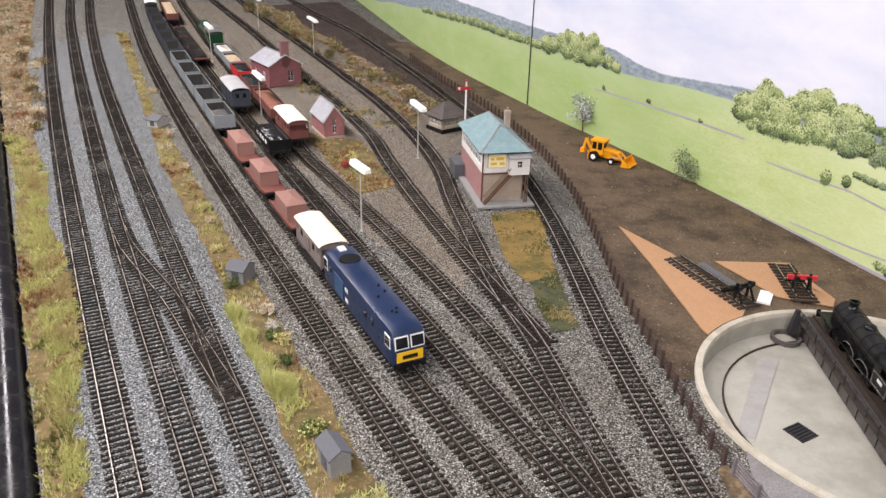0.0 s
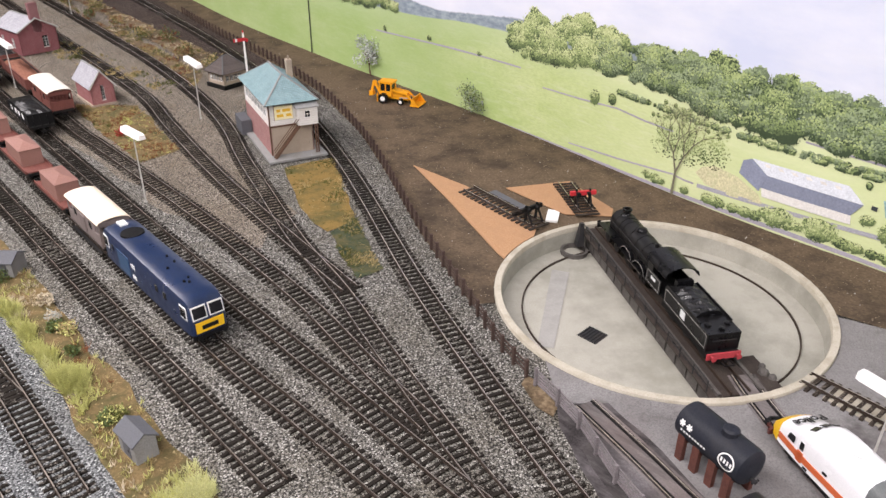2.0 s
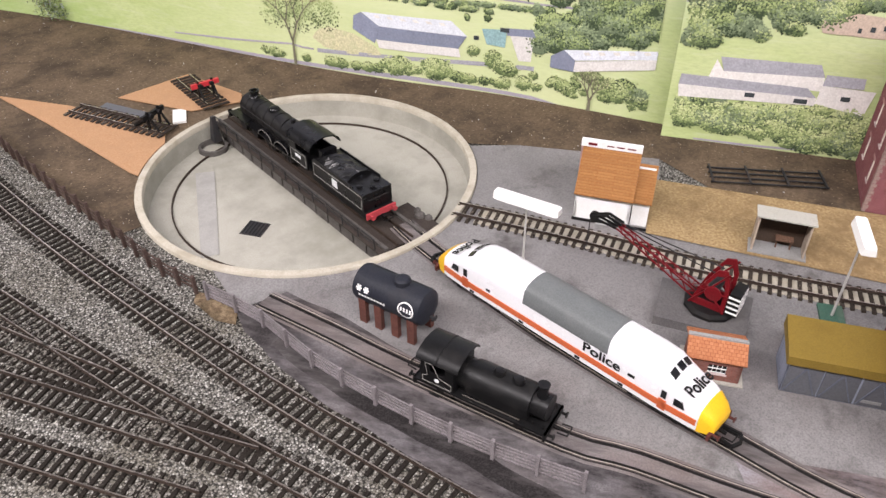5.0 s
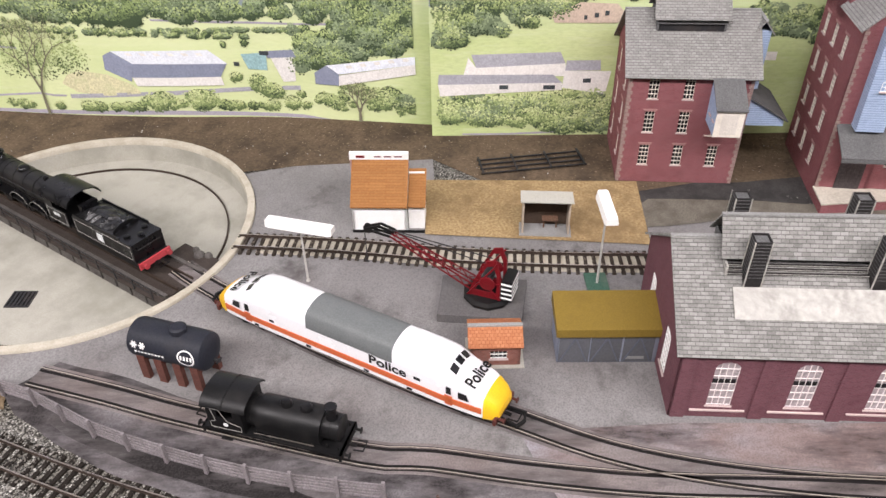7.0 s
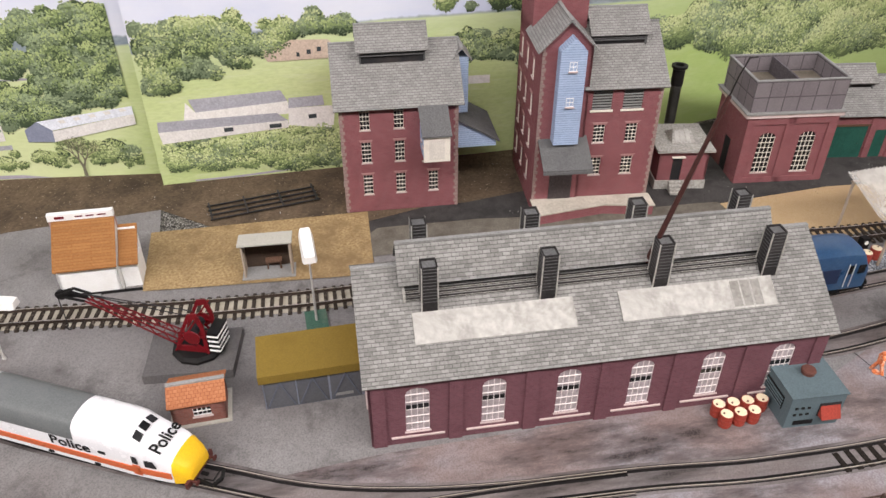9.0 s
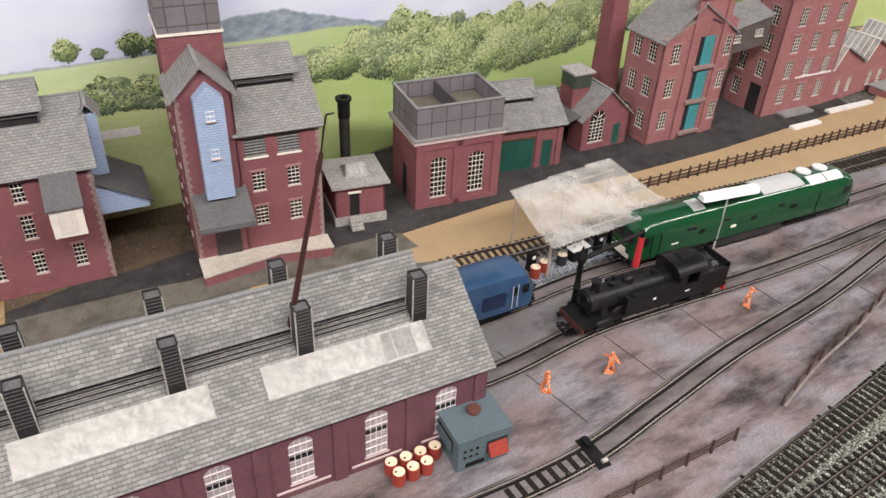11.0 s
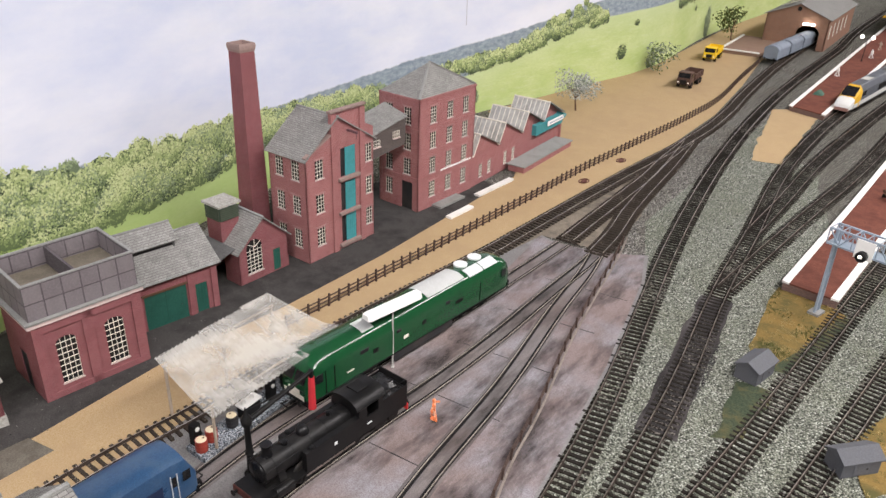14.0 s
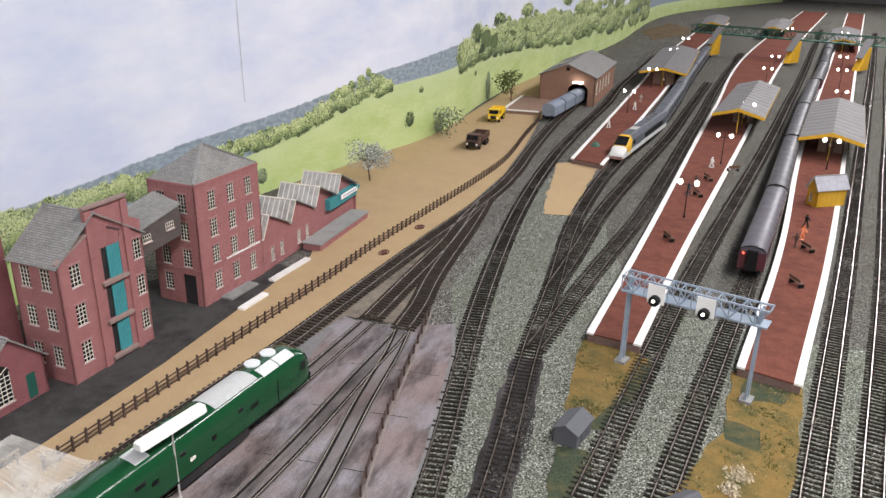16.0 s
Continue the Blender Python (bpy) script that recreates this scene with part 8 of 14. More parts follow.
def section(x, hw, zb, zs, zt, n=8, flat=0.55):
    """A body cross-section: upright sides and a rounded roof."""
    pts = [(x, -hw, zb), (x, -hw * 1.0, (zb + zs) / 2), (x, -hw, zs)]
    pts += [(x, -hw * math.cos(math.pi * i / n) , zs + (zt - zs) * math.sin(math.pi * i / n) ** flat) for i in range(1, n)]
    pts += [(x, hw, zs), (x, hw, (zb + zs) / 2), (x, hw, zb)]
    return pts


def diesel(m, name, label, L, sections, body_m, bogies, extra=None, roof_m=None, roof_n=(3, 10)):
    th = thing(name, label, "locomotive", m)
    bm = B()
    loft(bm, sections)
    if roof_m:
        n = len(sections[0])
        for fc in bm.faces:
            c = fc.calc_center_median()
            if fc.normal.z > 0.35 and abs(fc.normal.x) < 0.75:
                fc.material_index = 1
    body = part("body", bm, (body_m, roof_m) if roof_m else body_m, th, smooth=True)
    part("underframe", box(B(), -L / 2 + 0.006, L / 2 - 0.006, -0.0115, 0.0115, 0.0085, 0.0135), "frame_black", th)
    part("fuel_tank", box(B(), -0.022, 0.022, -0.0135, 0.0135, 0.0045, 0.0105), "frame_black", th, bevel=0.0008)
    for x, ln, ax in bogies:
        bogie(th, x, ln, ax, 0.0068)
    for s in (-1, 1):
        part("buffer_beam", box(B(), *sorted((s * (L / 2 - 0.002), s * (L / 2))), -0.0165, 0.0165, 0.009, 0.0145), "beam_rust" if name == "striped_diesel" else "frame_black", th)
        buffers(th, s * L / 2, s, 0.0125, 0.0115, "beam_rust" if name == "striped_diesel" else "frame_black")
        coupling(th, s * L / 2, s, 0.008)
    return th, body


def plate(th, name, corners, material, label=""):
    """A thin pane or panel laid on a surface, by its four corners."""
    q = [Vector(c) for c in corners]
    n = (q[1] - q[0]).cross(q[3] - q[0]).normalized()
    bm = B()
    hull8(bm, [v - n * 0.0002 for v in q], [v + n * 0.0004 for v in q])
    return part(name, bm, material, th, label)


def words(th, text, m, size, material, name="lettering", depth=0.0001):
    cu = bpy.data.curves.new("text", "FONT")
    cu.body, cu.size, cu.align_x, cu.align_y, cu.extrude = text, size, "CENTER", "CENTER", depth
    cu.offset = size * 0.022
    tmp = bpy.data.objects.new("text", cu)
    scene.collection.objects.link(tmp)
    me = bpy.data.meshes.new_from_object(tmp.evaluated_get(bpy.context.evaluated_depsgraph_get()))
    bpy.data.objects.remove(tmp)
    me.materials.append(M[material])
    ob = new(name, me)
    ob.parent, ob.matrix_basis = th, m
    return ob


# blue diesel-hydraulic heading the goods train
def blue_hydraulic(m):
    L, hw = 0.203, 0.0172
    sec = []
    for s in (1, -1):
        ends = [section(s * (L / 2), hw * 0.86, 0.013, 0.0275, 0.0295), section(s * (L / 2 - 0.0015), hw * 0.93, 0.0125, 0.029, 0.032), section(s * (L / 2 - 0.0045), hw * 0.95, 0.0125, 0.0405, 0.0445),
                section(s * (L / 2 - 0.009), hw * 0.98, 0.0125, 0.0415, 0.0485), section(s * (L / 2 - 0.02), hw, 0.0125, 0.042, 0.0495)]
        sec += ends if s > 0 else ends[::-1]
    th, body = diesel(m, "blue_diesel", "dark blue diesel locomotive with small yellow warning panel", L, sec, "loco_blue", ((0.062, 0.046, 2), (-0.062, 0.046, 2)), roof_m="loco_blue_roof")
    for s in (1, -1):
        x = s * (L / 2)
        plate(th, "warning_panel", [(x + s * 0.0002, -s * 0.0132, 0.0155), (x + s * 0.0002, s * 0.0132, 0.0155), (x + s * 0.0002, s * 0.0132, 0.0262), (x + s * 0.0002, -s * 0.0132, 0.0262)], "warn_yellow", "small yellow warning panel")
        plate(th, "headcode_box", [(x + s * 0.0008, -s * 0.0075, 0.0185), (x + s * 0.0008, s * 0.0075, 0.0185), (x + s * 0.0008, s * 0.0075, 0.0225), (x + s * 0.0008, -s * 0.0075, 0.0225)], "frame_black")
        for y0, y1 in ((-0.0148, -0.001), (0.001, 0.0148)):
            a, b = (y0, y1) if s > 0 else (y1, y0)
            sur = plate(th, "window_surround", [(x + s * 0.0003, a, 0.0292), (x + s * 0.0003, b, 0.0292), (x - s * 0.0026, b, 0.0415), (x - s * 0.0026, a, 0.0415)], "white", "white cab window surround")
            e = 0.0011 if a < b else -0.0011
            plate(sur, "windscreen", [(x + s * 0.0005, a + e, 0.0306), (x + s * 0.0005, b - e, 0.0306), (x - s * 0.0018, b - e, 0.0403), (x - s * 0.0018, a + e, 0.0403)], "pane")
        for y in (-1, 1):
            q = [(x - s * 0.0065, y * (hw * 0.985), 0.0275), (x - s * 0.0185, y * hw * 1.0, 0.0275), (x - s * 0.0185, y * hw, 0.0405), (x - s * 0.0065, y * hw * 0.985, 0.0405)]
            q = q if s * y < 0 else q[::-1]
            q = q[::-1]
            sur = plate(th, "cab_side_surround", q, "white")
            for xa, xb in ((0.0075, 0.0112), (0.0128, 0.0172)):
                qq = [(x - s * xa, y * (hw + 0.0004), 0.0295), (x - s * xb, y * (hw + 0.0004), 0.0295), (x - s * xb, y * (hw + 0.0004), 0.039), (x - s * xa, y * (hw + 0.0004), 0.039)]
                plate(sur, "cab_side_window", qq if s * y > 0 else qq[::-1], "pane")
    for y in (-1, 1):
        for xa, xb, za, zb, mt in ((-0.06, -0.032, 0.016, 0.037, "rail_blue"), (0.03, 0.036, 0.03, 0.037, "pane"), (0.048, 0.054, 0.03, 0.037, "pane"), (-0.075, -0.07, 0.03, 0.036, "pane"), (-0.026, -0.018, 0.018, 0.022, "white"), (-0.026, -0.018, 0.03, 0.034, "panel_white")):
            q = [(xa, y * (hw + 0.0001), za), (xb, y * (hw + 0.0001), za), (xb, y * (hw + 0.0001), zb), (xa, y * (hw + 0.0001), zb)]
            plate(th, "side_grille" if mt == "rail_blue" else "side_panel", q if y < 0 else q[::-1], mt)
    fan = B()
    tube(fan, (-0.058, 0, 0.0485), (-0.058, 0, 0.0503), 0.0118, 0.0112, 24)
    part("roof_fan", fan, "frame_black", th, smooth=True)
    part("roof_exhaust", box(B(), -0.09, -0.078, -0.004, 0.004, 0.049, 0.051), "panel_white", th)
    for x, y in ((0.012, 0.005), (0.026, 0.006), (0.034, -0.004), (0.062, 0.003), (0.066, -0.003), (0.07, 0.0)):
        part("roof_vent", turned(B(), [(0.0012, 0.0488), (0.0012, 0.051), (0.0007, 0.0514)], 8, (x, y, 0)), "frame_black", th)


def fitted(key, s, kx=1.0, k=1.0):
    """Pose of a vehicle on a track, with its length and height to suit."""
    return along(key, s) @ Matrix.Diagonal((kx, k, k, 1.0))


blue_hydraulic(fitted("E", 0.413, 0.96, 0.98))
brake_van(fitted("E", 0.568, 1.1, 1.02), "van_drab", "ivory", "drab grey-brown goods brake van with an ivory roof behind the diesel")
for s, kx in ((0.69, 1.5), (0.828, 1.68), (0.978, 1.95)):
    container_flat(fitted("E", s, kx, 1.06), "red-brown flat wagon carrying a pale brown container")
rake = [("wagon_grey", "light grey steel mineral wagon with a little ash", "load_ash")] + [("wagon_grey", "light grey steel mineral wagon, empty", None)] * 4 + [("wagon_slate", "dark blue-grey open wagon in the goods train", None)] * 5
s = 1.15
for i, (mt, lb, ld) in enumerate(rake):
    open_wagon(fitted("E", s, 1.5 + 0.06 * i, 1.1), mt, lb, ld, h=0.021, group="goods wagons")
    s += 0.117 + 0.0045 * i
brake_van(fitted("E", s + 0.03, 1.9, 1.1), "wagon_slate", "white", "dark goods brake van with a white roof at the train's tail")

# wagons on the two neighbouring sidings
tb = open_wagon(fitted("F", 1.01, 1.55, 1.1), "frame_black", "black private-owner coal wagon with white lettering bars", "coal", group="goods wagons")
bm = B()
for i, w in enumerate((0.006, 0.008, 0.005, 0.007)):
    x = -0.024 + i * 0.0125
    for y in (-0.0158, 0.0156):
        box(bm, x, x + w, y, y + 0.0003, 0.02, 0.0265)
part("lettering", bm, "white", tb)
covered_van(fitted("F", 1.305, 1.6, 1.12), "wagon_slate", "roof_pale", "dark grey covered van with a pale curved roof")


def bogie_flat(m, label, load):
    th = thing("bogie_flat", label, "wagon", m, "goods wagons")
    L, hw = 0.19, 0.0155
    part("deck", box(B(), -L / 2, L / 2, -hw, hw, 0.012, 0.0145), "frame_black", th)
    for x in (-L / 2, -L / 6, L / 6, L / 2):
        part("bolster", box(B(), x - 0.0015, x + 0.0015, -hw, hw, 0.0145, 0.017), "bauxite", th)
    for i, y in enumerate((-0.009, -0.0045, 0, 0.0045, 0.009)):
        part("rail_load", box(B(), -L / 2 + 0.006, L / 2 - 0.004, y - 0.0012, y + 0.0012, 0.017, 0.0195), load, th)
    for x in (-0.06, 0.06):
        bogie(th, x, 0.03, 2, 0.006)
    for s_ in (-1, 1):
        buffers(th, s_ * L / 2, s_)


bogie_flat(fitted("F", 1.94, 2.45, 1.1), "long bogie bolster wagon loaded with dark rails", "sleeper")
open_wagon(fitted("F", 2.48, 3.0, 1.1), "bauxite", "brown open wagon loaded with sawn timber", "load_sand", 0.1, group="goods wagons")

brake_van(fitted("G", 0.937, 1.22, 1.06), "bauxite", "cream", "red-brown goods brake van with a cream roof")
open_wagon(fitted("G", 1.105, 1.8, 1.06), "bauxite", "long rusty-red open wagon with rust-coloured load", "load_rust", 0.092, group="goods wagons")
for s, kx, mt, lb, ld in ((1.265, 1.75, "bauxite", "brown open wagon with a dark load", "coal"), (1.39, 1.5, "buffer_red", "bright red open wagon on the siding", "coal"), (1.505, 1.6, "wagon_grey", "grey open wagon with pale stone", "load_sand"), (1.63, 1.7, "wagon_grey", "grey open wagon sheeted in cream", "cream")):
    open_wagon(fitted("G", s, kx, 1.06), mt, lb, ld, group="goods wagons")


def small_green_diesel(m):
    th = thing("shunting_locomotive", "dark green shunting locomotive on the far siding", "locomotive", m)
    part("running_plate", box(B(), -0.065, 0.065, -0.016, 0.016, 0.013, 0.015), "frame_black", th)
    part("bonnet", box(B(), -0.06, 0.02, -0.011, 0.011, 0.015, 0.034), "loco_green", th, bevel=0.002)
    part("cab", box(B(), 0.02, 0.055, -0.0155, 0.0155, 0.015, 0.044), "loco_green", th, bevel=0.001)
    part("roof", tube_roof(0.04, 0.0165, 0.044, 0.004, x0=0.018), "roof_grey", th, smooth=True)
    for y in (-0.0157, 0.0153):
        part("cab_window", box(B(), 0.028, 0.047, y, y + 0.0004, 0.031, 0.04), "pane", th)
    part("grille", box(B(), -0.0606, -0.06, -0.008, 0.008, 0.018, 0.031), "panel_white", th)
    for x in (-0.04, 0, 0.04):
        wheelset(th, x, 0.0085)
    for s_ in (-1, 1):
        buffers(th, s_ * 0.065, s_)


small_green_diesel(fitted("G", 1.88, 2.5, 1.1))


# ---- locomotives in the yard ----


M["beam_dusty"] = paint("beam_dusty", (0.4, 0.05, 0.06), 0.6, 0, 0.15, (0.3, 0.1, 0.1), 0.4)
M["girder_grey"] = paint("girder_grey", (0.1, 0.092, 0.085), 0.7, 0, 0.25, (0.035, 0.03, 0.027), 0.6)
M["deck_dark"] = paint("deck_dark", (0.05, 0.04, 0.034), 0.75, 0, 0.3, (0.025, 0.02, 0.018), 0.5)


def striped_diesel():
    L, hw = 0.238, 0.0175
    m = along("police", near_track("police", 0.501, 0.207)) @ Matrix.Diagonal((1.0, 0.88, 0.87, 1.0))
    sec = []
    for s in (1, -1):
        ends = [section(s * (L / 2), hw * 0.62, 0.0125, 0.0185, 0.0215), section(s * (L / 2 - 0.003), hw * 0.76, 0.0115, 0.0205, 0.0265), section(s * (L / 2 - 0.009), hw * 0.87, 0.011, 0.024, 0.0325), section(s * (L / 2 - 0.014), hw * 0.92, 0.011, 0.0265, 0.0352),
                section(s * (L / 2 - 0.028), hw * 0.97, 0.011, 0.0315, 0.0405), section(s * (L / 2 - 0.04), hw, 0.011, 0.0345, 0.0495), section(s * (L / 2 - 0.05), hw, 0.011, 0.035, 0.0515)]
        sec += ends if s > 0 else ends[::-1]
    th, body = diesel(m, "striped_diesel", "white diesel locomotive with orange side stripe and yellow noses", L, sec, "gloss_white", ((0.078, 0.05, 3), (-0.078, 0.05, 3)))
    # yellow nose skins
    for s in (1, -1):
        bm = B()
        e = 1.02
        loft(bm, [section(s * (L / 2 + 0.0004), hw * 0.62 * e, 0.0123, 0.0185, 0.0218), section(s * (L / 2 - 0.003), hw * 0.76 * e, 0.0113, 0.0205, 0.0269), section(s * (L / 2 - 0.0095), hw * 0.875 * e, 0.0108, 0.0241, 0.0331)])
        bmesh.ops.recalc_face_normals(bm, faces=bm.faces)
        part("nose", bm, "warn_yellow", th, "rounded yellow warning nose", smooth=True)
    # orange band, with the step at the cab doors
    for y in (-1, 1):
        for xa, xb, za, zb in ((-0.088, 0.088, 0.0158, 0.0215), (0.088, 0.1085, 0.0158, 0.0215), (-0.1085, -0.088, 0.0158, 0.0215), (0.0825, 0.088, 0.0138, 0.0235), (-0.088, -0.0825, 0.0138, 0.0235)):
            yo = hw + 0.0001 if abs(xb) < 0.09 and abs(xa) < 0.09 else hw
            ya = hw * (0.9 if xa < -0.1 else 1.0) + 0.0002
            yb = hw * (0.9 if xb > 0.1 else 1.0) + 0.0002
            q = [(xa, y * ya, za), (xb, y * yb, za), (xb, y * yb, zb), (xa, y * ya, zb)]
            plate(th, "stripe", q if y < 0 else q[::-1], "stripe_orange")
        for s in (1, -1):
            q = [(s * 0.0925, y * (hw + 0.0002), 0.025), (s * 0.1, y * (hw * 0.965 + 0.0002), 0.025), (s * 0.098, y * (hw * 0.97 + 0.0002), 0.031), (s * 0.0925, y * (hw + 0.0002), 0.0315)]
            plate(th, "cab_window", q if s * y < 0 else q[::-1], "pane")
            q = [(s * 0.0835, y * (hw + 0.0002), 0.0255), (s * 0.087, y * (hw + 0.0002), 0.0255), (s * 0.087, y * (hw + 0.0002), 0.0325), (s * 0.0835, y * (hw + 0.0002), 0.0325)]
            plate(th, "door_window", q if s * y < 0 else q[::-1], "pane")
        for x, z in ((0.062, 0.024), (-0.055, 0.012), (-0.02, 0.0122), (0.03, 0.0122), (0.078, 0.012)):
            q = [(x - 0.002, y * (hw + 0.0002), z), (x + 0.002, y * (hw + 0.0002), z), (x + 0.002, y * (hw + 0.0002), z + 0.002), (x - 0.002, y * (hw + 0.0002), z + 0.002)]
            plate(th, "side_fitting", q if y < 0 else q[::-1], "frame_black")
        t = words(th, "Police", pose(-0.038, y * (hw + 0.0004), 0.0283, 90, 0, 0 if y < 0 else 180), 0.0125, "frame_black")
        q = [(-0.0145 if y < 0 else -0.0615, y * (hw + 0.0004), z) for z in (0.0265, 0.029)]
        plate(th, "emblem_bar", [(q[0][0] - 0.0025, q[0][1], 0.0265), (q[0][0] + 0.0025, q[0][1], 0.0265), (q[0][0] + 0.0025, q[0][1], 0.029), (q[0][0] - 0.0025, q[0][1], 0.029)], "frame_black")
    for s in (1, -1):
        for y0, y1 in ((-0.0112, -0.0056), (-0.003, 0.003), (0.0056, 0.0112)):
            a, b = (y0, y1) if s > 0 else (y1, y0)
            sag = lambda y: 0.0032 * (y / 0.0115) ** 2
            q = [(s * (L / 2 - 0.032), a, 0.0432 - sag(a)), (s * (L / 2 - 0.032), b, 0.0432 - sag(b)), (s * (L / 2 - 0.0366), b, 0.0469 - sag(b)), (s * (L / 2 - 0.0366), a, 0.0469 - sag(a))]
            q = [(x_ + s * 0.0011, y_, z_ + 0.0012) for x_, y_, z_ in q]
            plate(th, "windscreen", q, "pane")
        words(th, "Police", Matrix.Translation((s * (L / 2 - 0.0195), 0, 0.0388)) @ Matrix.Rotation(radians(s * 20), 4, "Y") @ pose(0, 0, 0, 0, 0, 90 if s > 0 else -90), 0.0118, "frame_black")
    # grey roof panel over the engine room
    bm = B()
    loft(bm, [section(-0.042, hw * 1.005, 0.0335, 0.0352, 0.0519), section(0.03, hw * 1.005, 0.0335, 0.0352, 0.0519)])
    bmesh.ops.recalc_face_normals(bm, faces=bm.faces)
    part("roof_panel", bm, "roof_grey", th, "grey engine-room roof panel", smooth=True)
    bm = B()
    tube(bm, (0.056, 0, 0.0512), (0.056, 0, 0.0519), 0.0085, n=24)
    part("roof_hatch", bm, "panel_white", th)
    for s in (1, -1):
        bm = B()
        pts = [(s * (L / 2), -0.006), (s * (L / 2 + 0.012), -0.0075), (s * (L / 2 + 0.0145), 0.0), (s * (L / 2 + 0.012), 0.0075), (s * (L / 2), 0.006)]
        for a, b in zip(pts, pts[1:]):
            bar(bm, (*a, 0.0075), (*b, 0.0075), 0.0018, 0.0026)
        part("coupling_loop", bm, "frame_black", th)


striped_diesel()


M["panel_pale"] = paint("panel_pale", (0.5, 0.51, 0.5), 0.35, 0, 0.1, (0.35, 0.37, 0.35), 0.4)


def green_diesel():
    L, hw = 0.285, 0.0175
    a, b = Vector((0.918, -0.436)), Vector((1.034, -0.694))
    m = along("Y1", near_track("Y1", *((a + b) / 2)) - 0.0115)
    sec = []
    for s in (1, -1):
        ends = [section(s * (L / 2), hw * 0.82, 0.012, 0.027, 0.029), section(s * (L / 2 - 0.002), hw * 0.92, 0.0115, 0.029, 0.033), section(s * (L / 2 - 0.008), hw * 0.96, 0.0115, 0.037, 0.046), section(s * (L / 2 - 0.018), hw, 0.0115, 0.0365, 0.0505), section(s * (L / 2 - 0.03), hw, 0.0115, 0.0365, 0.0512)]
        sec += ends if s > 0 else ends[::-1]
    th, body = diesel(m, "green_diesel", "glossy dark green diesel locomotive with pale roof panels", L, sec, "loco_green", ((0.082, 0.052, 3), (-0.082, 0.052, 3)))

    def roof_plate(x0, x1, y0, y1, mt, name):
        zf = lambda y: 0.0365 + (0.0512 - 0.0365) * max(0.0, 1 - (y / hw) ** 2) ** 0.275 + 0.0004
        bm = B()
        n = 6
        ring = lambda x: [(x, y0 + (y1 - y0) * i / n, zf(y0 + (y1 - y0) * i / n)) for i in range(n + 1)] + [(x, y0 + (y1 - y0) * i / n, zf(y0 + (y1 - y0) * i / n) - 0.001) for i in range(n, -1, -1)]
        loft(bm, [ring(x0), ring(x1)])
        bmesh.ops.recalc_face_normals(bm, faces=bm.faces)
        part(name, bm, mt, th, smooth=True)

    roof_plate(-0.0675, -0.012, -0.012, 0.013, "panel_pale", "roof_panel")
    roof_plate(0.06, 0.074, -0.004, 0.012, "panel_pale", "roof_hatch")
    for x0, x1 in ((-0.0965, -0.074), (-0.12, -0.098)):
        roof_plate(x0, x1, 0.0045, 0.0148, "panel_white", "roof_panel")
    for x in (-0.0825, -0.1055):
        bm = B()
        tube(bm, (x, -0.0045, 0.0508), (x, -0.0045, 0.0524), 0.0074, n=24)
        part("roof_fan", bm, "panel_white", th, "pale round roof fan")
    for s in (1, -1):
        x = s * L / 2
        for y0, y1 in ((-0.0135, -0.001), (0.001, 0.0135)):
            a_, b_ = (y0, y1) if s > 0 else (y1, y0)
            plate(th, "windscreen", [(x + s * 0.0008, a_, 0.0305), (x + s * 0.0008, b_, 0.0305), (x - s * 0.0038, b_, 0.0395), (x - s * 0.0038, a_, 0.0395)], "pane")
        plate(th, "headcode_panel", [(x + s * 0.0002, -s * 0.007, 0.0185), (x + s * 0.0002, s * 0.007, 0.0185), (x + s * 0.0002, s * 0.007, 0.0225), (x + s * 0.0002, -s * 0.007, 0.0225)], "cream")
        plate(th, "warning_panel", [(x + s * 0.0001, -s * 0.0125, 0.0135), (x + s * 0.0001, s * 0.0125, 0.0135), (x + s * 0.0001, s * 0.0125, 0.018), (x + s * 0.0001, -s * 0.0125, 0.018)], "cream")
        for y in (-1, 1):
            q = [(x - s * 0.008, y * (hw * 0.97 + 0.0003), 0.028), (x - s * 0.017, y * (hw + 0.0003), 0.028), (x - s * 0.017, y * (hw + 0.0003), 0.036), (x - s * 0.009, y * (hw * 0.97 + 0.0003), 0.036)]
            plate(th, "cab_window", q[::-1] if s * y < 0 else q, "pane")
    for y in (-1, 1):
        for x0, x1, z0, z1, mt in ((-0.06, -0.05, 0.027, 0.031, "frame_black"), (-0.005, 0.0, 0.026, 0.03, "frame_black"), (0.02, 0.026, 0.0225, 0.0255, "cream"), (0.06, 0.066, 0.026, 0.03, "frame_black"), (-0.045, 0.04, 0.004, 0.0118, "iron"), (-0.14, 0.14, 0.0118, 0.0128, "frame_black"), (0.112, 0.1125, 0.014, 0.037, "frame_black"), (0.122, 0.1225, 0.014, 0.037, "frame_black"), (-0.09, -0.0895, 0.014, 0.036, "frame_black"), (0.09, 0.098, 0.0215, 0.0225, "cream"), (0.072, 0.082, 0.0325, 0.036, "pane"), (0.03, 0.036, 0.033, 0.036, "pane"), (-0.04, -0.034, 0.033, 0.036, "pane")):
            q = [(x0, y * (hw + 0.0002), z0), (x1, y * (hw + 0.0002), z0), (x1, y * (hw + 0.0002), z1), (x0, y * (hw + 0.0002), z1)]
            plate(th, "side_fitting", q if y < 0 else q[::-1], mt)


green_diesel()


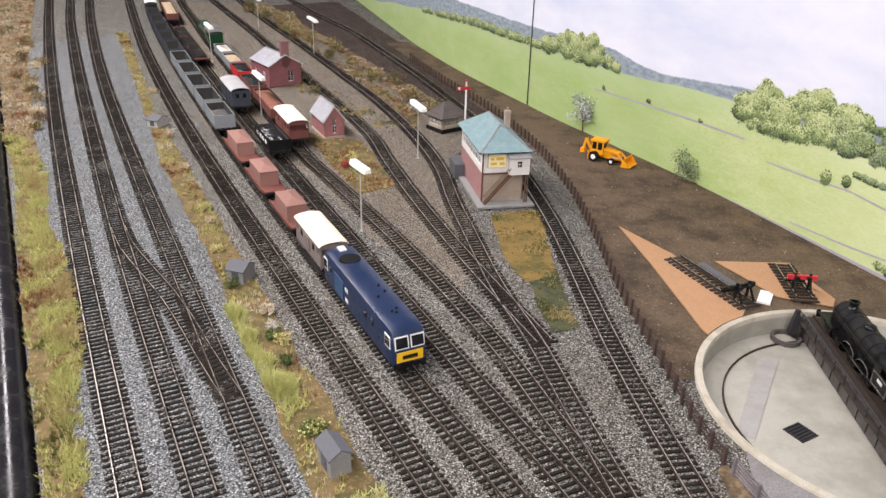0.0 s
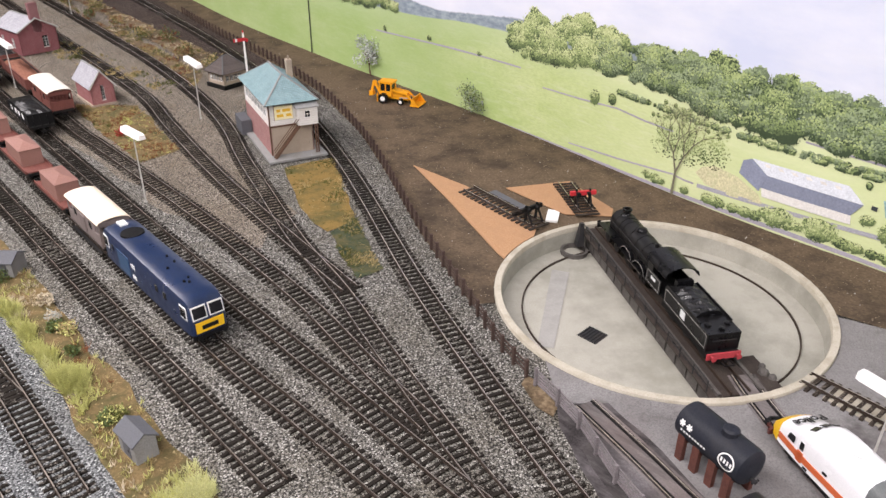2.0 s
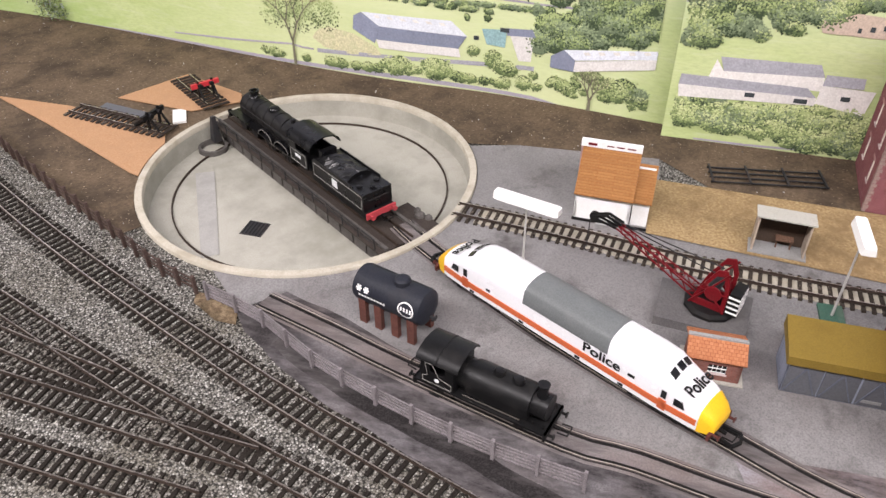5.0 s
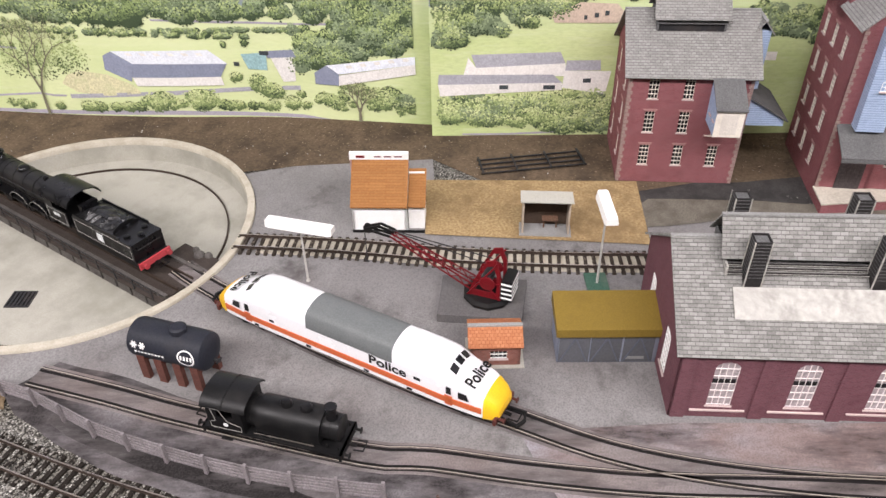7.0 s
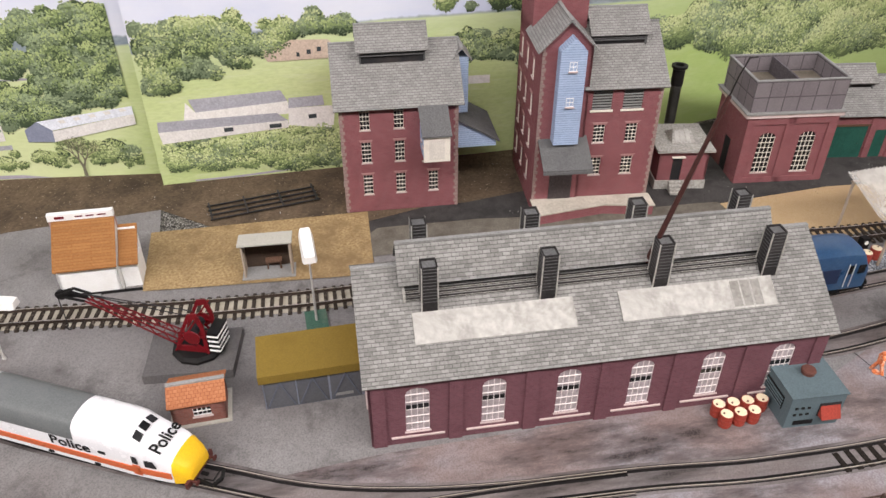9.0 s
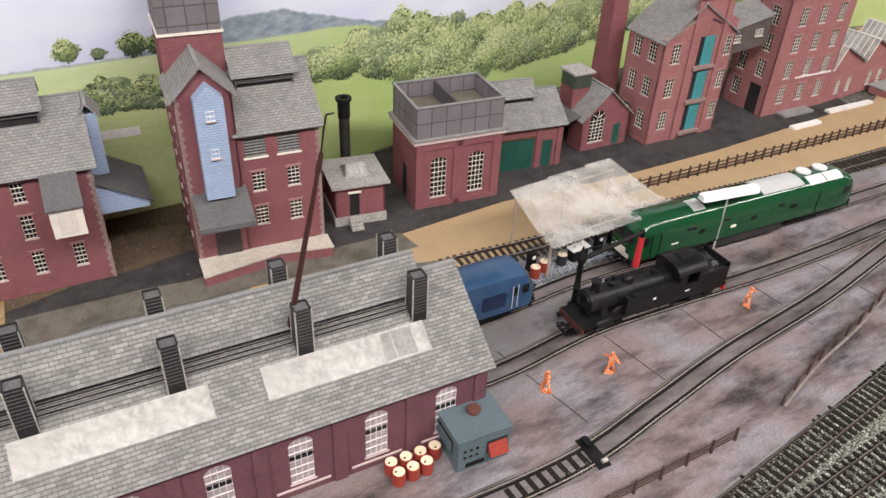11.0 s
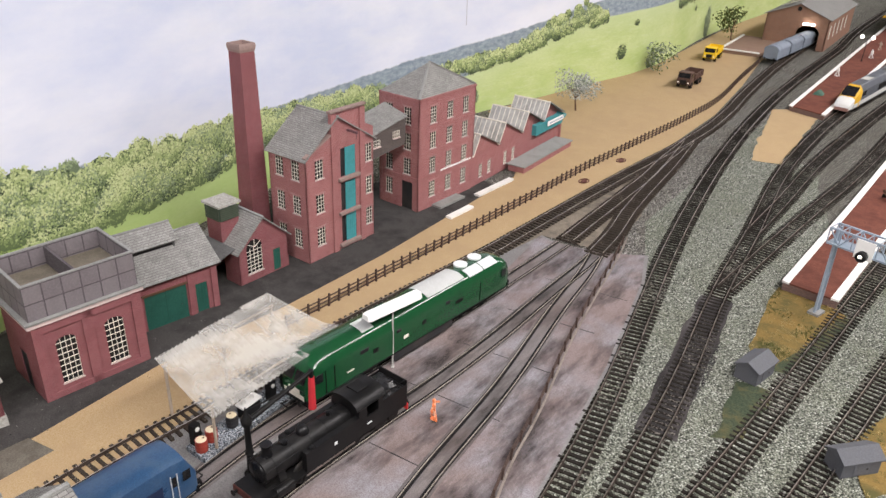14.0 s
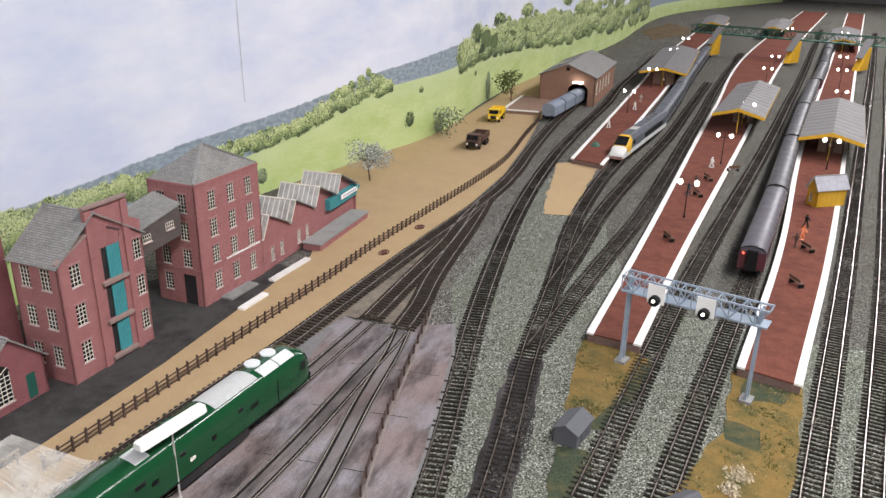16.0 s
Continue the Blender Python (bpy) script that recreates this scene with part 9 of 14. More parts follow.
def blue_diesel_end():
    L, hw = 0.2, 0.0172
    sec = []
    for s in (1, -1):
        ends = [section(s * (L / 2), hw * 0.86, 0.0125, 0.0275, 0.0295), section(s * (L / 2 - 0.002), hw * 0.94, 0.0125, 0.03, 0.034), section(s * (L / 2 - 0.008), hw * 0.98, 0.0125, 0.0395, 0.047), section(s * (L / 2 - 0.02), hw, 0.0125, 0.04, 0.0495)]
        sec += ends if s > 0 else ends[::-1]
    s0 = near_track("Y1", 0.846, -0.325)
    m = along("Y1", s0 - 0.1)
    th, body = diesel(m, "rail_blue_diesel", "mid-blue diesel locomotive standing half inside the engine shed", L, sec, "rail_blue", ((0.06, 0.046, 2), (-0.06, 0.046, 2)))
    for s in (1, -1):
        x = s * L / 2
        for y0, y1 in ((-0.0135, -0.001), (0.001, 0.0135)):
            a_, b_ = (y0, y1) if s > 0 else (y1, y0)
            plate(th, "windscreen", [(x - s * 0.0018, a_, 0.031), (x - s * 0.0018, b_, 0.031), (x - s * 0.006, b_, 0.0385), (x - s * 0.006, a_, 0.0385)], "pane")
        for y in (-1, 1):
            for xa, xb, za, zb, mt in ((0.006, 0.012, 0.028, 0.036, "pane"), (0.016, 0.0165, 0.015, 0.038, "panel_white"), (0.021, 0.0215, 0.015, 0.038, "panel_white"), (0.0172, 0.0204, 0.028, 0.036, "pane"), (0.028, 0.05, 0.02, 0.034, "loco_blue")):
                q = [(x - s * xa, y * (hw + 0.0003), za), (x - s * xb, y * (hw + 0.0003), za), (x - s * xb, y * (hw + 0.0003), zb), (x - s * xa, y * (hw + 0.0003), zb)]
                plate(th, "side_fitting", q[::-1] if s * y < 0 else q, mt)


blue_diesel_end()


def boiler(th, x0, x1, r, z, bands=4, name="boiler", material="loco_sooty"):
    bm = B()
    tube(bm, (x0, 0, z), (x1, 0, z), r, n=24)
    ob = part(name, bm, material, th, smooth=True)
    bm = B()
    for i in range(bands):
        x = x0 + (x1 - x0) * (i + 0.5) / bands
        tube(bm, (x - 0.0004, 0, z), (x + 0.0004, 0, z), r * 1.025, n=24)
    part("boiler_band", bm, "frame_black", ob)
    return ob


def fitting(th, name, rows, x, z, n=14, material="loco_black", y=0.0):
    return part(name, turned(B(), rows, n, (x, y, z)), material, th, smooth=True)


def driving(th, xs, r, rod=True):
    for x in xs:
        wheelset(th, x, r, name="driving_wheel")
        bm = B()
        for s in (-1, 1):
            for k in range(10):
                a = 2 * math.pi * k / 10
                bar(bm, (x, s * 0.0098, r), (x + r * 0.9 * math.cos(a), s * 0.0098, r + r * 0.9 * math.sin(a)), 0.0006)
        part("spokes", bm, "frame_black", th)
    if rod:
        for s in (-1, 1):
            bm = B()
            bar(bm, (min(xs), s * 0.0112, r * 0.75), (max(xs), s * 0.0112, r * 0.75), 0.0006, 0.0016)
            part("coupling_rod", bm, "rail_top", th)


def lined(th, x0, x1, y, z0, z1, w=0.0003):
    """Thin pale lining round a panel."""
    bm = B()
    for a, b in (((x0, z0), (x1, z0)), ((x1, z0), (x1, z1)), ((x1, z1), (x0, z1)), ((x0, z1), (x0, z0))):
        bar(bm, (a[0], y, a[1]), (b[0], y, b[1]), w)
    part("lining", bm, "lining_dull", th)


M["loco_dirty"] = paint("loco_dirty", (0.006, 0.006, 0.0063), 0.45, 0, 0.3, (0.022, 0.02, 0.019), 0.5, 900, 70, 0.25)


def saddle_tank():
    m = along("saddle", near_track("saddle", 0.412, 0.196) + 0.003) @ pose(0, 0, 0, 0, 0, 180) @ Matrix.Diagonal((0.98, 0.9, 0.86, 1.0))
    th = thing("saddle_tank_locomotive", "dirty black saddle-tank steam locomotive", "locomotive", m)
    L = 0.098
    part("running_plate", box(B(), -L / 2, L / 2, -0.0155, 0.0155, 0.0125, 0.0145), "loco_dirty", th)
    for x in (-L / 2, L / 2 - 0.0015):
        part("buffer_beam", box(B(), x, x + 0.0015, -0.0158, 0.0158, 0.008, 0.0145), "frame_black", th)
    boiler(th, 0.0345, 0.0455, 0.0098, 0.026, 1, "smokebox")
    bm = B()
    prof = [(0.0135 * math.cos(t), 0.0255 + 0.0135 * math.sin(t)) for t in [math.pi * i / 12 for i in range(13)]] + [(-0.0132, 0.0185), (0.0132, 0.0185)]
    loft(bm, [[(-0.0095, y, z) for y, z in prof], [(0.0345, y, z) for y, z in prof]])
    bmesh.ops.recalc_face_normals(bm, faces=bm.faces)
    part("saddle_tank", bm, "loco_dirty", th, "rounded saddle tank over the boiler", smooth=True)
    boiler(th, -0.018, -0.0095, 0.0118, 0.026, 1, "boiler", "loco_dirty")
    part("firebox", box(B(), -0.016, 0.032, -0.0085, 0.0085, 0.0145, 0.022), "frame_black", th)
    fitting(th, "chimney", [(0.0042, 0), (0.0032, 0.002), (0.0031, 0.0095), (0.004, 0.0105), (0.0042, 0.012), (0.0026, 0.012)], 0.0395, 0.0352)
    fitting(th, "filler", [(0.0042, 0), (0.0042, 0.002), (0.0034, 0.0035), (0.001, 0.0042)], 0.0225, 0.0388)
    fitting(th, "dome", [(0.004, 0), (0.004, 0.0022), (0.003, 0.0042), (0.001, 0.0048)], 0.0085, 0.0388)
    for y in (-1, 1):
        bm = B()
        hull8(bm, [(-0.043, y * 0.0152, 0.0145), (-0.018, y * 0.0152, 0.0145), (-0.018, y * 0.0142, 0.0145), (-0.043, y * 0.0142, 0.0145)], [(-0.043, y * 0.0152, 0.027), (-0.018, y * 0.0152, 0.027), (-0.018, y * 0.0142, 0.027), (-0.043, y * 0.0142, 0.027)])
        hull8(bm, [(-0.043, y * 0.0152, 0.027), (-0.036, y * 0.0152, 0.027), (-0.036, y * 0.0142, 0.027), (-0.043, y * 0.0142, 0.027)], [(-0.043, y * 0.0152, 0.0385), (-0.036, y * 0.0152, 0.0385), (-0.036, y * 0.0142, 0.0385), (-0.043, y * 0.0142, 0.0385)])
        hull8(bm, [(-0.024, y * 0.0152, 0.027), (-0.018, y * 0.0152, 0.027), (-0.018, y * 0.0142, 0.027), (-0.024, y * 0.0142, 0.027)], [(-0.024, y * 0.0152, 0.0385), (-0.018, y * 0.0152, 0.0385), (-0.018, y * 0.0142, 0.0385), (-0.024, y * 0.0142, 0.0385)])
        bmesh.ops.recalc_face_normals(bm, faces=bm.faces)
        part("cab_side", bm, "loco_dirty", th)
        bm = B()
        edge = [(-0.0415, 0.016), (-0.0195, 0.016), (-0.0195, 0.0215), (-0.029, 0.0245), (-0.0335, 0.036), (-0.0395, 0.036), (-0.0375, 0.0235), (-0.0415, 0.0215)]
        for a, b in zip(edge, edge[1:] + edge[:1]):
            bar(bm, (a[0], y * 0.0154, a[1]), (b[0], y * 0.0154, b[1]), 0.0003)
        part("lining", bm, "lining_dull", th)
        bm = B()
        tube(bm, (-0.0305, y * 0.0152, 0.0207), (-0.0305, y * 0.0156, 0.0207), 0.0018, n=14)
        part("crest", bm, "panel_white", th)
        part("sand_pipe", bar(B(), (-0.012, y * 0.0135, 0.016), (0.03, y * 0.0135, 0.0165), 0.0006), "rail_top", th)
        part("step", box(B(), -0.036, -0.028, y * 0.0155 - 0.0012, y * 0.0155 + 0.0012, 0.0045, 0.0052), "frame_black", th)
        for x in (0.038, 0.046):
            bm = B()
            tube(bm, (x, y * 0.011, 0.0145), (x, y * 0.011, 0.0185), 0.0006, n=8)
            part("lamp_iron", bm, "frame_black", th)
    for x, h in ((-0.018, 0.0385), (-0.043, 0.03)):
        part("cab_sheet", box(B(), x - 0.0006, x + 0.0006, -0.0145, 0.0145, 0.0145, h), "loco_dirty", th)
    part("cab_roof", tube_roof(0.032, 0.0168, 0.0385, 0.0075, 0.0009, -0.046), "loco_dirty", th, "black curved cab roof", smooth=True)
    part("cab_rib", tube_roof(0.001, 0.017, 0.0387, 0.0077, 0.0006, -0.031), "frame_black", th)
    driving(th, (-0.027, -0.001, 0.025), 0.0088)
    for s in (-1, 1):
        buffers(th, s * L / 2, s, 0.0115)
    coupling(th, -L / 2, -1)
    coupling(th, L / 2, 1)


saddle_tank()


def big_tank():
    s0 = near_track("Y2", 0.828, -0.432) + 0.008
    m = along("Y2", s0)
    th = thing("tank_locomotive", "black side-tank steam locomotive with red buffer beam", "locomotive", m)
    L = 0.152
    part("running_plate", box(B(), -L / 2, L / 2, -0.0158, 0.0158, 0.0135, 0.015), "loco_sooty", th)
    part("buffer_beam", box(B(), L / 2 - 0.001, L / 2 + 0.0008, -0.0162, 0.0162, 0.009, 0.0145), "beam_rust", th, "weathered red buffer beam")
    part("buffer_beam", box(B(), -L / 2 - 0.0008, -L / 2 + 0.001, -0.0162, 0.0162, 0.009, 0.0145), "buffer_red", th)
    boiler(th, 0.047, 0.066, 0.0105, 0.0285, 1, "smokebox")
    boiler(th, -0.018, 0.047, 0.0102, 0.0285, 4)
    fitting(th, "smokebox_door", [(0.009, 0), (0.0085, 0.001), (0.004, 0.0022), (0.0012, 0.003)], 0, 0).matrix_basis = pose(0.066, 0, 0.0285, 0, 90)
    part("saddle", box(B(), 0.048, 0.064, -0.006, 0.006, 0.015, 0.02), "frame_black", th)
    fitting(th, "chimney", [(0.0048, 0), (0.0036, 0.002), (0.0034, 0.007), (0.0044, 0.0082), (0.0046, 0.0095), (0.003, 0.0095)], 0.057, 0.0385)
    fitting(th, "dome", [(0.0052, 0), (0.005, 0.0022), (0.0042, 0.0046), (0.002, 0.006)], 0.024, 0.0382)
    fitting(th, "safety_valve", [(0.002, 0), (0.002, 0.003), (0.0012, 0.0036)], -0.002, 0.0385, 8)
    fitting(th, "top_feed", [(0.003, 0), (0.003, 0.0022), (0.0015, 0.0026)], 0.041, 0.0382, 10)
    for y in (-1, 1):
        ya, yb = sorted((y * 0.0105, y * 0.0158))
        part("side_tank", box(B(), -0.02, 0.034, ya, yb, 0.015, 0.0325), "loco_sooty", th, bevel=0.0005)
        part("tank_filler", turned(B(), [(0.0022, 0), (0.0022, 0.0014), (0.001, 0.0018)], 10, (0.027, y * 0.0132, 0.0325)), "frame_black", th)
        part("emblem", box(B(), 0.0035, 0.0065, *sorted((y * 0.0158, y * 0.0161)), 0.023, 0.0256), "panel_white", th)
        part("number_bar", box(B(), -0.0335, -0.0285, *sorted((y * 0.016, y * 0.0162)), 0.0215, 0.0228), "panel_white", th)
        part("cab_side", box(B(), -0.046, -0.02, *sorted((y * 0.0148, y * 0.0158)), 0.015, 0.0285), "loco_sooty", th)
        for xa, xb in ((-0.046, -0.0415), (-0.0285, -0.02)):
            part("cab_pillar", box(B(), xa, xb, *sorted((y * 0.0148, y * 0.0158)), 0.0285, 0.04), "loco_sooty", th)
        part("bunker_side", box(B(), -0.0745, -0.046, *sorted((y * 0.0148, y * 0.0158)), 0.015, 0.0345), "loco_sooty", th)
        cy = B()
        tube(cy, (0.046, y * 0.0125, 0.0115), (0.062, y * 0.0125, 0.0125), 0.0042, n=14)
        part("cylinder", cy, "loco_sooty", th, smooth=True)
        for xa, xb, za, zb in ((0.046, 0.014, 0.0118, 0.0095), (0.046, 0.02, 0.0135, 0.0135)):
            part("connecting_rod", bar(B(), (xa, y * 0.0128, za), (xb, y * 0.0128, zb), 0.0006, 0.0012), "rail_top", th)
        part("handrail", bar(B(), (0.036, y * 0.0098, 0.0335), (0.066, y * 0.0108, 0.0335), 0.0005), "iron", th)
        part("steam_pipe", hull8(B(), [(0.05, y * 0.009, 0.02), (0.056, y * 0.009, 0.02), (0.056, y * 0.0125, 0.02), (0.05, y * 0.0125, 0.02)], [(0.05, y * 0.0085, 0.029), (0.056, y * 0.0085, 0.029), (0.056, y * 0.0095, 0.029), (0.05, y * 0.0095, 0.029)]), "loco_sooty", th)
    for x, h in ((-0.0205, 0.043), (-0.0465, 0.043)):
        part("cab_sheet", box(B(), x - 0.0006, x + 0.0006, -0.0155, 0.0155, 0.015, h), "loco_sooty", th)
    part("bunker_back", box(B(), -0.0755, -0.0745, -0.0158, 0.0158, 0.015, 0.0385), "loco_sooty", th)
    part("coal_load", heap(0.027, 0.029, 0.0335, 0.004, 5), "coal", th).matrix_basis = pose(-0.0605, 0, 0)
    bm = B()
    for y in (-0.014, 0.014):
        bar(bm, (-0.074, y, 0.0385), (-0.047, y, 0.0385), 0.0006)
    for y in (-0.014, -0.007, 0, 0.007, 0.014):
        bar(bm, (-0.074, y, 0.0345), (-0.074, y, 0.0385), 0.0005)
    part("bunker_rail", bm, "loco_sooty", th)
    part("cab_roof", tube_roof(0.032, 0.0165, 0.04, 0.0075, 0.0009, -0.0495), "loco_sooty", th, smooth=True)
    part("roof_hatch", box(B(), -0.04, -0.028, -0.006, 0.006, 0.0468, 0.0482), "frame_black", th)
    driving(th, (-0.019, 0.006, 0.031), 0.0098)
    wheelset(th, 0.06, 0.006)
    wheelset(th, -0.05, 0.006)
    wheelset(th, -0.066, 0.006)
    for s in (-1, 1):
        buffers(th, s * L / 2, s, 0.0115, 0.0115, "frame_black")
    coupling(th, L / 2, 1)
    bm = B()
    bar(bm, (L / 2 + 0.001, -0.006, 0.005), (L / 2 + 0.008, -0.006, 0.005), 0.0015), bar(bm, (L / 2 + 0.001, 0.006, 0.005), (L / 2 + 0.008, 0.006, 0.005), 0.0015), bar(bm, (L / 2 + 0.008, -0.007, 0.005), (L / 2 + 0.008, 0.007, 0.005), 0.0015)
    part("coupling_loop", bm, "frame_black", th)


big_tank()

# ---- turntable and the locomotive on it ----
AXIS = 86.3
TT = pose(PIT[0], PIT[1], 0, 0, 0, AXIS)


def turntable():
    th = thing("turntable_bridge", "dark girder turntable bridge with railings and winch", "turntable", TT)
    L = 0.15
    part("deck", box(B(), -L, L, -0.0175, 0.0215, -0.0015, 0.0012), "deck_dark", th, "dark stained timber deck")
    for y in (-0.0205, 0.0175, ):
        bm = B()
        hull8(bm, [(-L * 0.97, y, -0.0185), (L * 0.97, y, -0.0185), (L * 0.97, y + 0.003, -0.0185), (-L * 0.97, y + 0.003, -0.0185)], [(-L, y, 0.004), (L, y, 0.004), (L, y + 0.003, 0.004), (-L, y + 0.003, 0.004)])
        g = part("girder", bm, "girder_grey", th, "weathered grey plate girder")
        for i in range(15):
            x = -L * 0.94 + i * L * 1.88 / 14
            part("stiffener", box(B(), x - 0.0007, x + 0.0007, y - 0.0012 if y < 0 else y + 0.003, y if y < 0 else y + 0.0042, -0.017, 0.003), "girder_grey", g)
    for y in (-GAUGE / 2, GAUGE / 2):
        part("rail", box(B(), -L, L, y - 0.0006, y + 0.0006, 0.0012, 0.0042), ("rail"), th)
    # plank walkway and railing along one side
    part("walkway", box(B(), -L, L, 0.0212, 0.027, 0.0005, 0.0018), "deck_dark", th)
    rl = part("railing", bar(B(), (-L * 0.95, 0.0265, 0.0125), (L * 0.95, 0.0265, 0.0125), 0.0007), "iron", th)
    part("railing", bar(B(), (-L * 0.95, 0.0265, 0.0075), (L * 0.95, 0.0265, 0.0075), 0.0006), "iron", th)
    for i in range(13):
        x = -L * 0.95 + i * L * 1.9 / 12
        part("railing_post", bar(B(), (x, 0.0265, 0.001), (x, 0.0265, 0.0127), 0.0009), "iron", th)
    # end carriage with its winch post and curved base
    w = part("winch_post", hull8(B(), [(0.132, 0.027, -0.012), (0.142, 0.027, -0.012), (0.142, 0.036, -0.012), (0.132, 0.036, -0.012)], [(0.135, 0.029, 0.016), (0.139, 0.029, 0.016), (0.139, 0.033, 0.016), (0.135, 0.033, 0.016)]), "iron", th)
    loop = lambda r, z: [(0.134 + r * math.cos(k * 0.3927), 0.038 + r * math.sin(k * 0.3927), z) for k in range(16)]
    part("winch_base", loft(B(), [loop(0.0155, -0.02), loop(0.0155, -0.015), loop(0.0125, -0.015), loop(0.0125, -0.02)], caps=False), "girder_grey", w)
    part("end_deck", box(B(), -L, -0.104, -0.039, -0.0207, -0.0015, 0.0012), "deck_dark", th, "dark deck widening at the bridge end")
    for x, y, r in ((-0.128, -0.034, 0.0042), (-0.136, -0.0375, 0.003), (-0.121, -0.037, 0.0026)):
        part("gear_lump", turned(B(), [(r * 1.2, 0.0012), (r, 0.0035), (r * 0.5, 0.005)], 10, (x, y, 0)), "girder_grey", th)
    # circular rail on the pit floor
    th2 = thing("pit_rail", "dark circular rail on the turntable pit floor", "rail", pose(PIT[0], PIT[1], -0.02), kind="structure")
    bm = B()
    n = 72
    rg = lambda r, z: [(r * math.cos(2 * math.pi * i / n), r * math.sin(2 * math.pi * i / n), z) for i in range(n)]
    loft(bm, [rg(0.1338, 0), rg(0.1338, 0.002), rg(0.1325, 0.002), rg(0.1325, 0)], caps=False)
    part("rail", bm, "rail", th2)
    d = thing("drain_cover", "square dark iron drain cover in the pit", "drain cover", pose(0.432, 0.506, -0.0198, 0, 0, 30), kind="")
    part("plate", box(B(), -0.0105, 0.0105, -0.0105, 0.0105, 0, 0.0006), "iron", d)
    bm = B()
    for i in range(6):
        box(bm, -0.009, 0.009, -0.0085 + i * 0.0034 - 0.0006, -0.0085 + i * 0.0034 + 0.0006, 0.0006, 0.001)
    part("grating", bm, "frame_black", d)


turntable()


def four_four_oh():
    m = TT @ Matrix.Translation((0, 0, RAIL_TOP))
    th = thing("express_locomotive", "black inside-cylinder steam locomotive on the turntable", "locomotive", m)
    part("running_plate", box(B(), -0.022, 0.13, -0.0145, 0.0145, 0.0135, 0.015), "loco_black", th)
    part("buffer_beam", box(B(), 0.129, 0.1305, -0.0155, 0.0155, 0.009, 0.0145), "frame_black", th)
    boiler(th, 0.083, 0.105, 0.0126, 0.0295, 1, "smokebox")
    boiler(th, 0.004, 0.083, 0.0122, 0.0295, 5)
    fitting(th, "smokebox_door", [(0.0108, 0), (0.01, 0.001), (0.005, 0.0024), (0.0012, 0.0034)], 0, 0).matrix_basis = pose(0.105, 0, 0.0295, 0, 90)
    part("frame_plate", box(B(), 0.02, 0.118, -0.006, 0.006, 0.015, 0.021), "frame_black", th)
    fitting(th, "chimney", [(0.0058, 0), (0.0042, 0.0018), (0.004, 0.0042), (0.0052, 0.0052), (0.0053, 0.0068), (0.0034, 0.0068), (0.003, 0.003)], 0.0935, 0.0412)
    fitting(th, "dome", [(0.006, 0), (0.0057, 0.0014), (0.0046, 0.003), (0.002, 0.004)], 0.055, 0.041)
    fitting(th, "safety_valve", [(0.0024, 0), (0.0024, 0.0035), (0.0014, 0.0042)], 0.02, 0.0412, 8)
    for y in (-1, 1):
        for x in (0.024, 0.055):
            pts = [(x + 0.0132 * math.cos(t), y * 0.013, 0.0145 + 0.0082 * math.sin(t)) for t in [math.pi * i / 8 for i in range(9)]]
            sp = loft(B(), [[(q[0], y * (0.013 + o), q[2] + k) for o, k in ((-0.0018, 0), (0.0018, 0), (0.0018, 0.0008), (-0.0018, 0.0008))] for q in pts])
            part("splasher", sp, "loco_black", th)
            bm = loft(B(), [[(q[0], y * (0.0149 + o), q[2] + k) for o, k in ((-0.0002, 0), (0.0002, 0), (0.0002, 0.0004), (-0.0002, 0.0004))] for q in pts])
            part("splasher_lining", bm, "lining_dull", th)
        part("cab_side", box(B(), -0.024, 0.006, *sorted((y * 0.0142, y * 0.015)), 0.015, 0.03), "loco_black", th)
        part("cab_pillar", box(B(), -0.006, 0.006, *sorted((y * 0.0142, y * 0.015)), 0.03, 0.041), "loco_black", th)
        lined(th, -0.022, 0.004, y * 0.0152, 0.0165, 0.0285)
        part("number_bar", box(B(), -0.0135, -0.0045, *sorted((y * 0.015, y * 0.0152)), 0.0225, 0.0255), "panel_white", th)
        part("handrail", bar(B(), (0.01, y * 0.0126, 0.0318), (0.104, y * 0.013, 0.0318), 0.0005), "iron", th)
    part("cab_front", box(B(), 0.0055, 0.0065, -0.0145, 0.0145, 0.015, 0.044), "loco_black", th)
    part("cab_roof", tube_roof(0.041, 0.0172, 0.0395, 0.0095, 0.0009, -0.034), "loco_black", th, "curved black cab roof with open back", smooth=True)
    part("cab_floor", box(B(), -0.03, 0.006, -0.0135, 0.0135, 0.015, 0.017), "frame_black", th)
    driving(th, (0.024, 0.055), 0.0132)
    for x in (0.088, 0.112):
        wheelset(th, x, 0.007)
    buffers(th, 0.1305, 1, 0.0125, 0.0115)
    # tender
    te = part("tender_body", box(B(), -0.113, -0.034, -0.0152, 0.0152, 0.0145, 0.0315), "loco_black", th, "black six-wheeled tender", bevel=0.0006)
    part("tender_frame", box(B(), -0.116, -0.031, -0.0145, 0.0145, 0.009, 0.0145), "frame_black", te)
    for y in (-1, 1):
        lined(te, -0.111, -0.036, y * 0.0154, 0.017, 0.0295)
        part("emblem", box(B(), -0.074, -0.066, *sorted((y * 0.0152, y * 0.0155)), 0.0195, 0.027), "panel_white", te)
        part("coal_rail", box(B(), -0.098, -0.036, *sorted((y * 0.0142, y * 0.015)), 0.0315, 0.0338), "loco_black", te)
    part("coal_load", heap(0.05, 0.027, 0.032, 0.006, 9), "coal", te).matrix_basis = pose(-0.062, 0, 0)
    part("coal_plate", tube_roof(0.001, 0.0125, 0.0315, 0.006, 0.004, -0.0875), "loco_black", te)
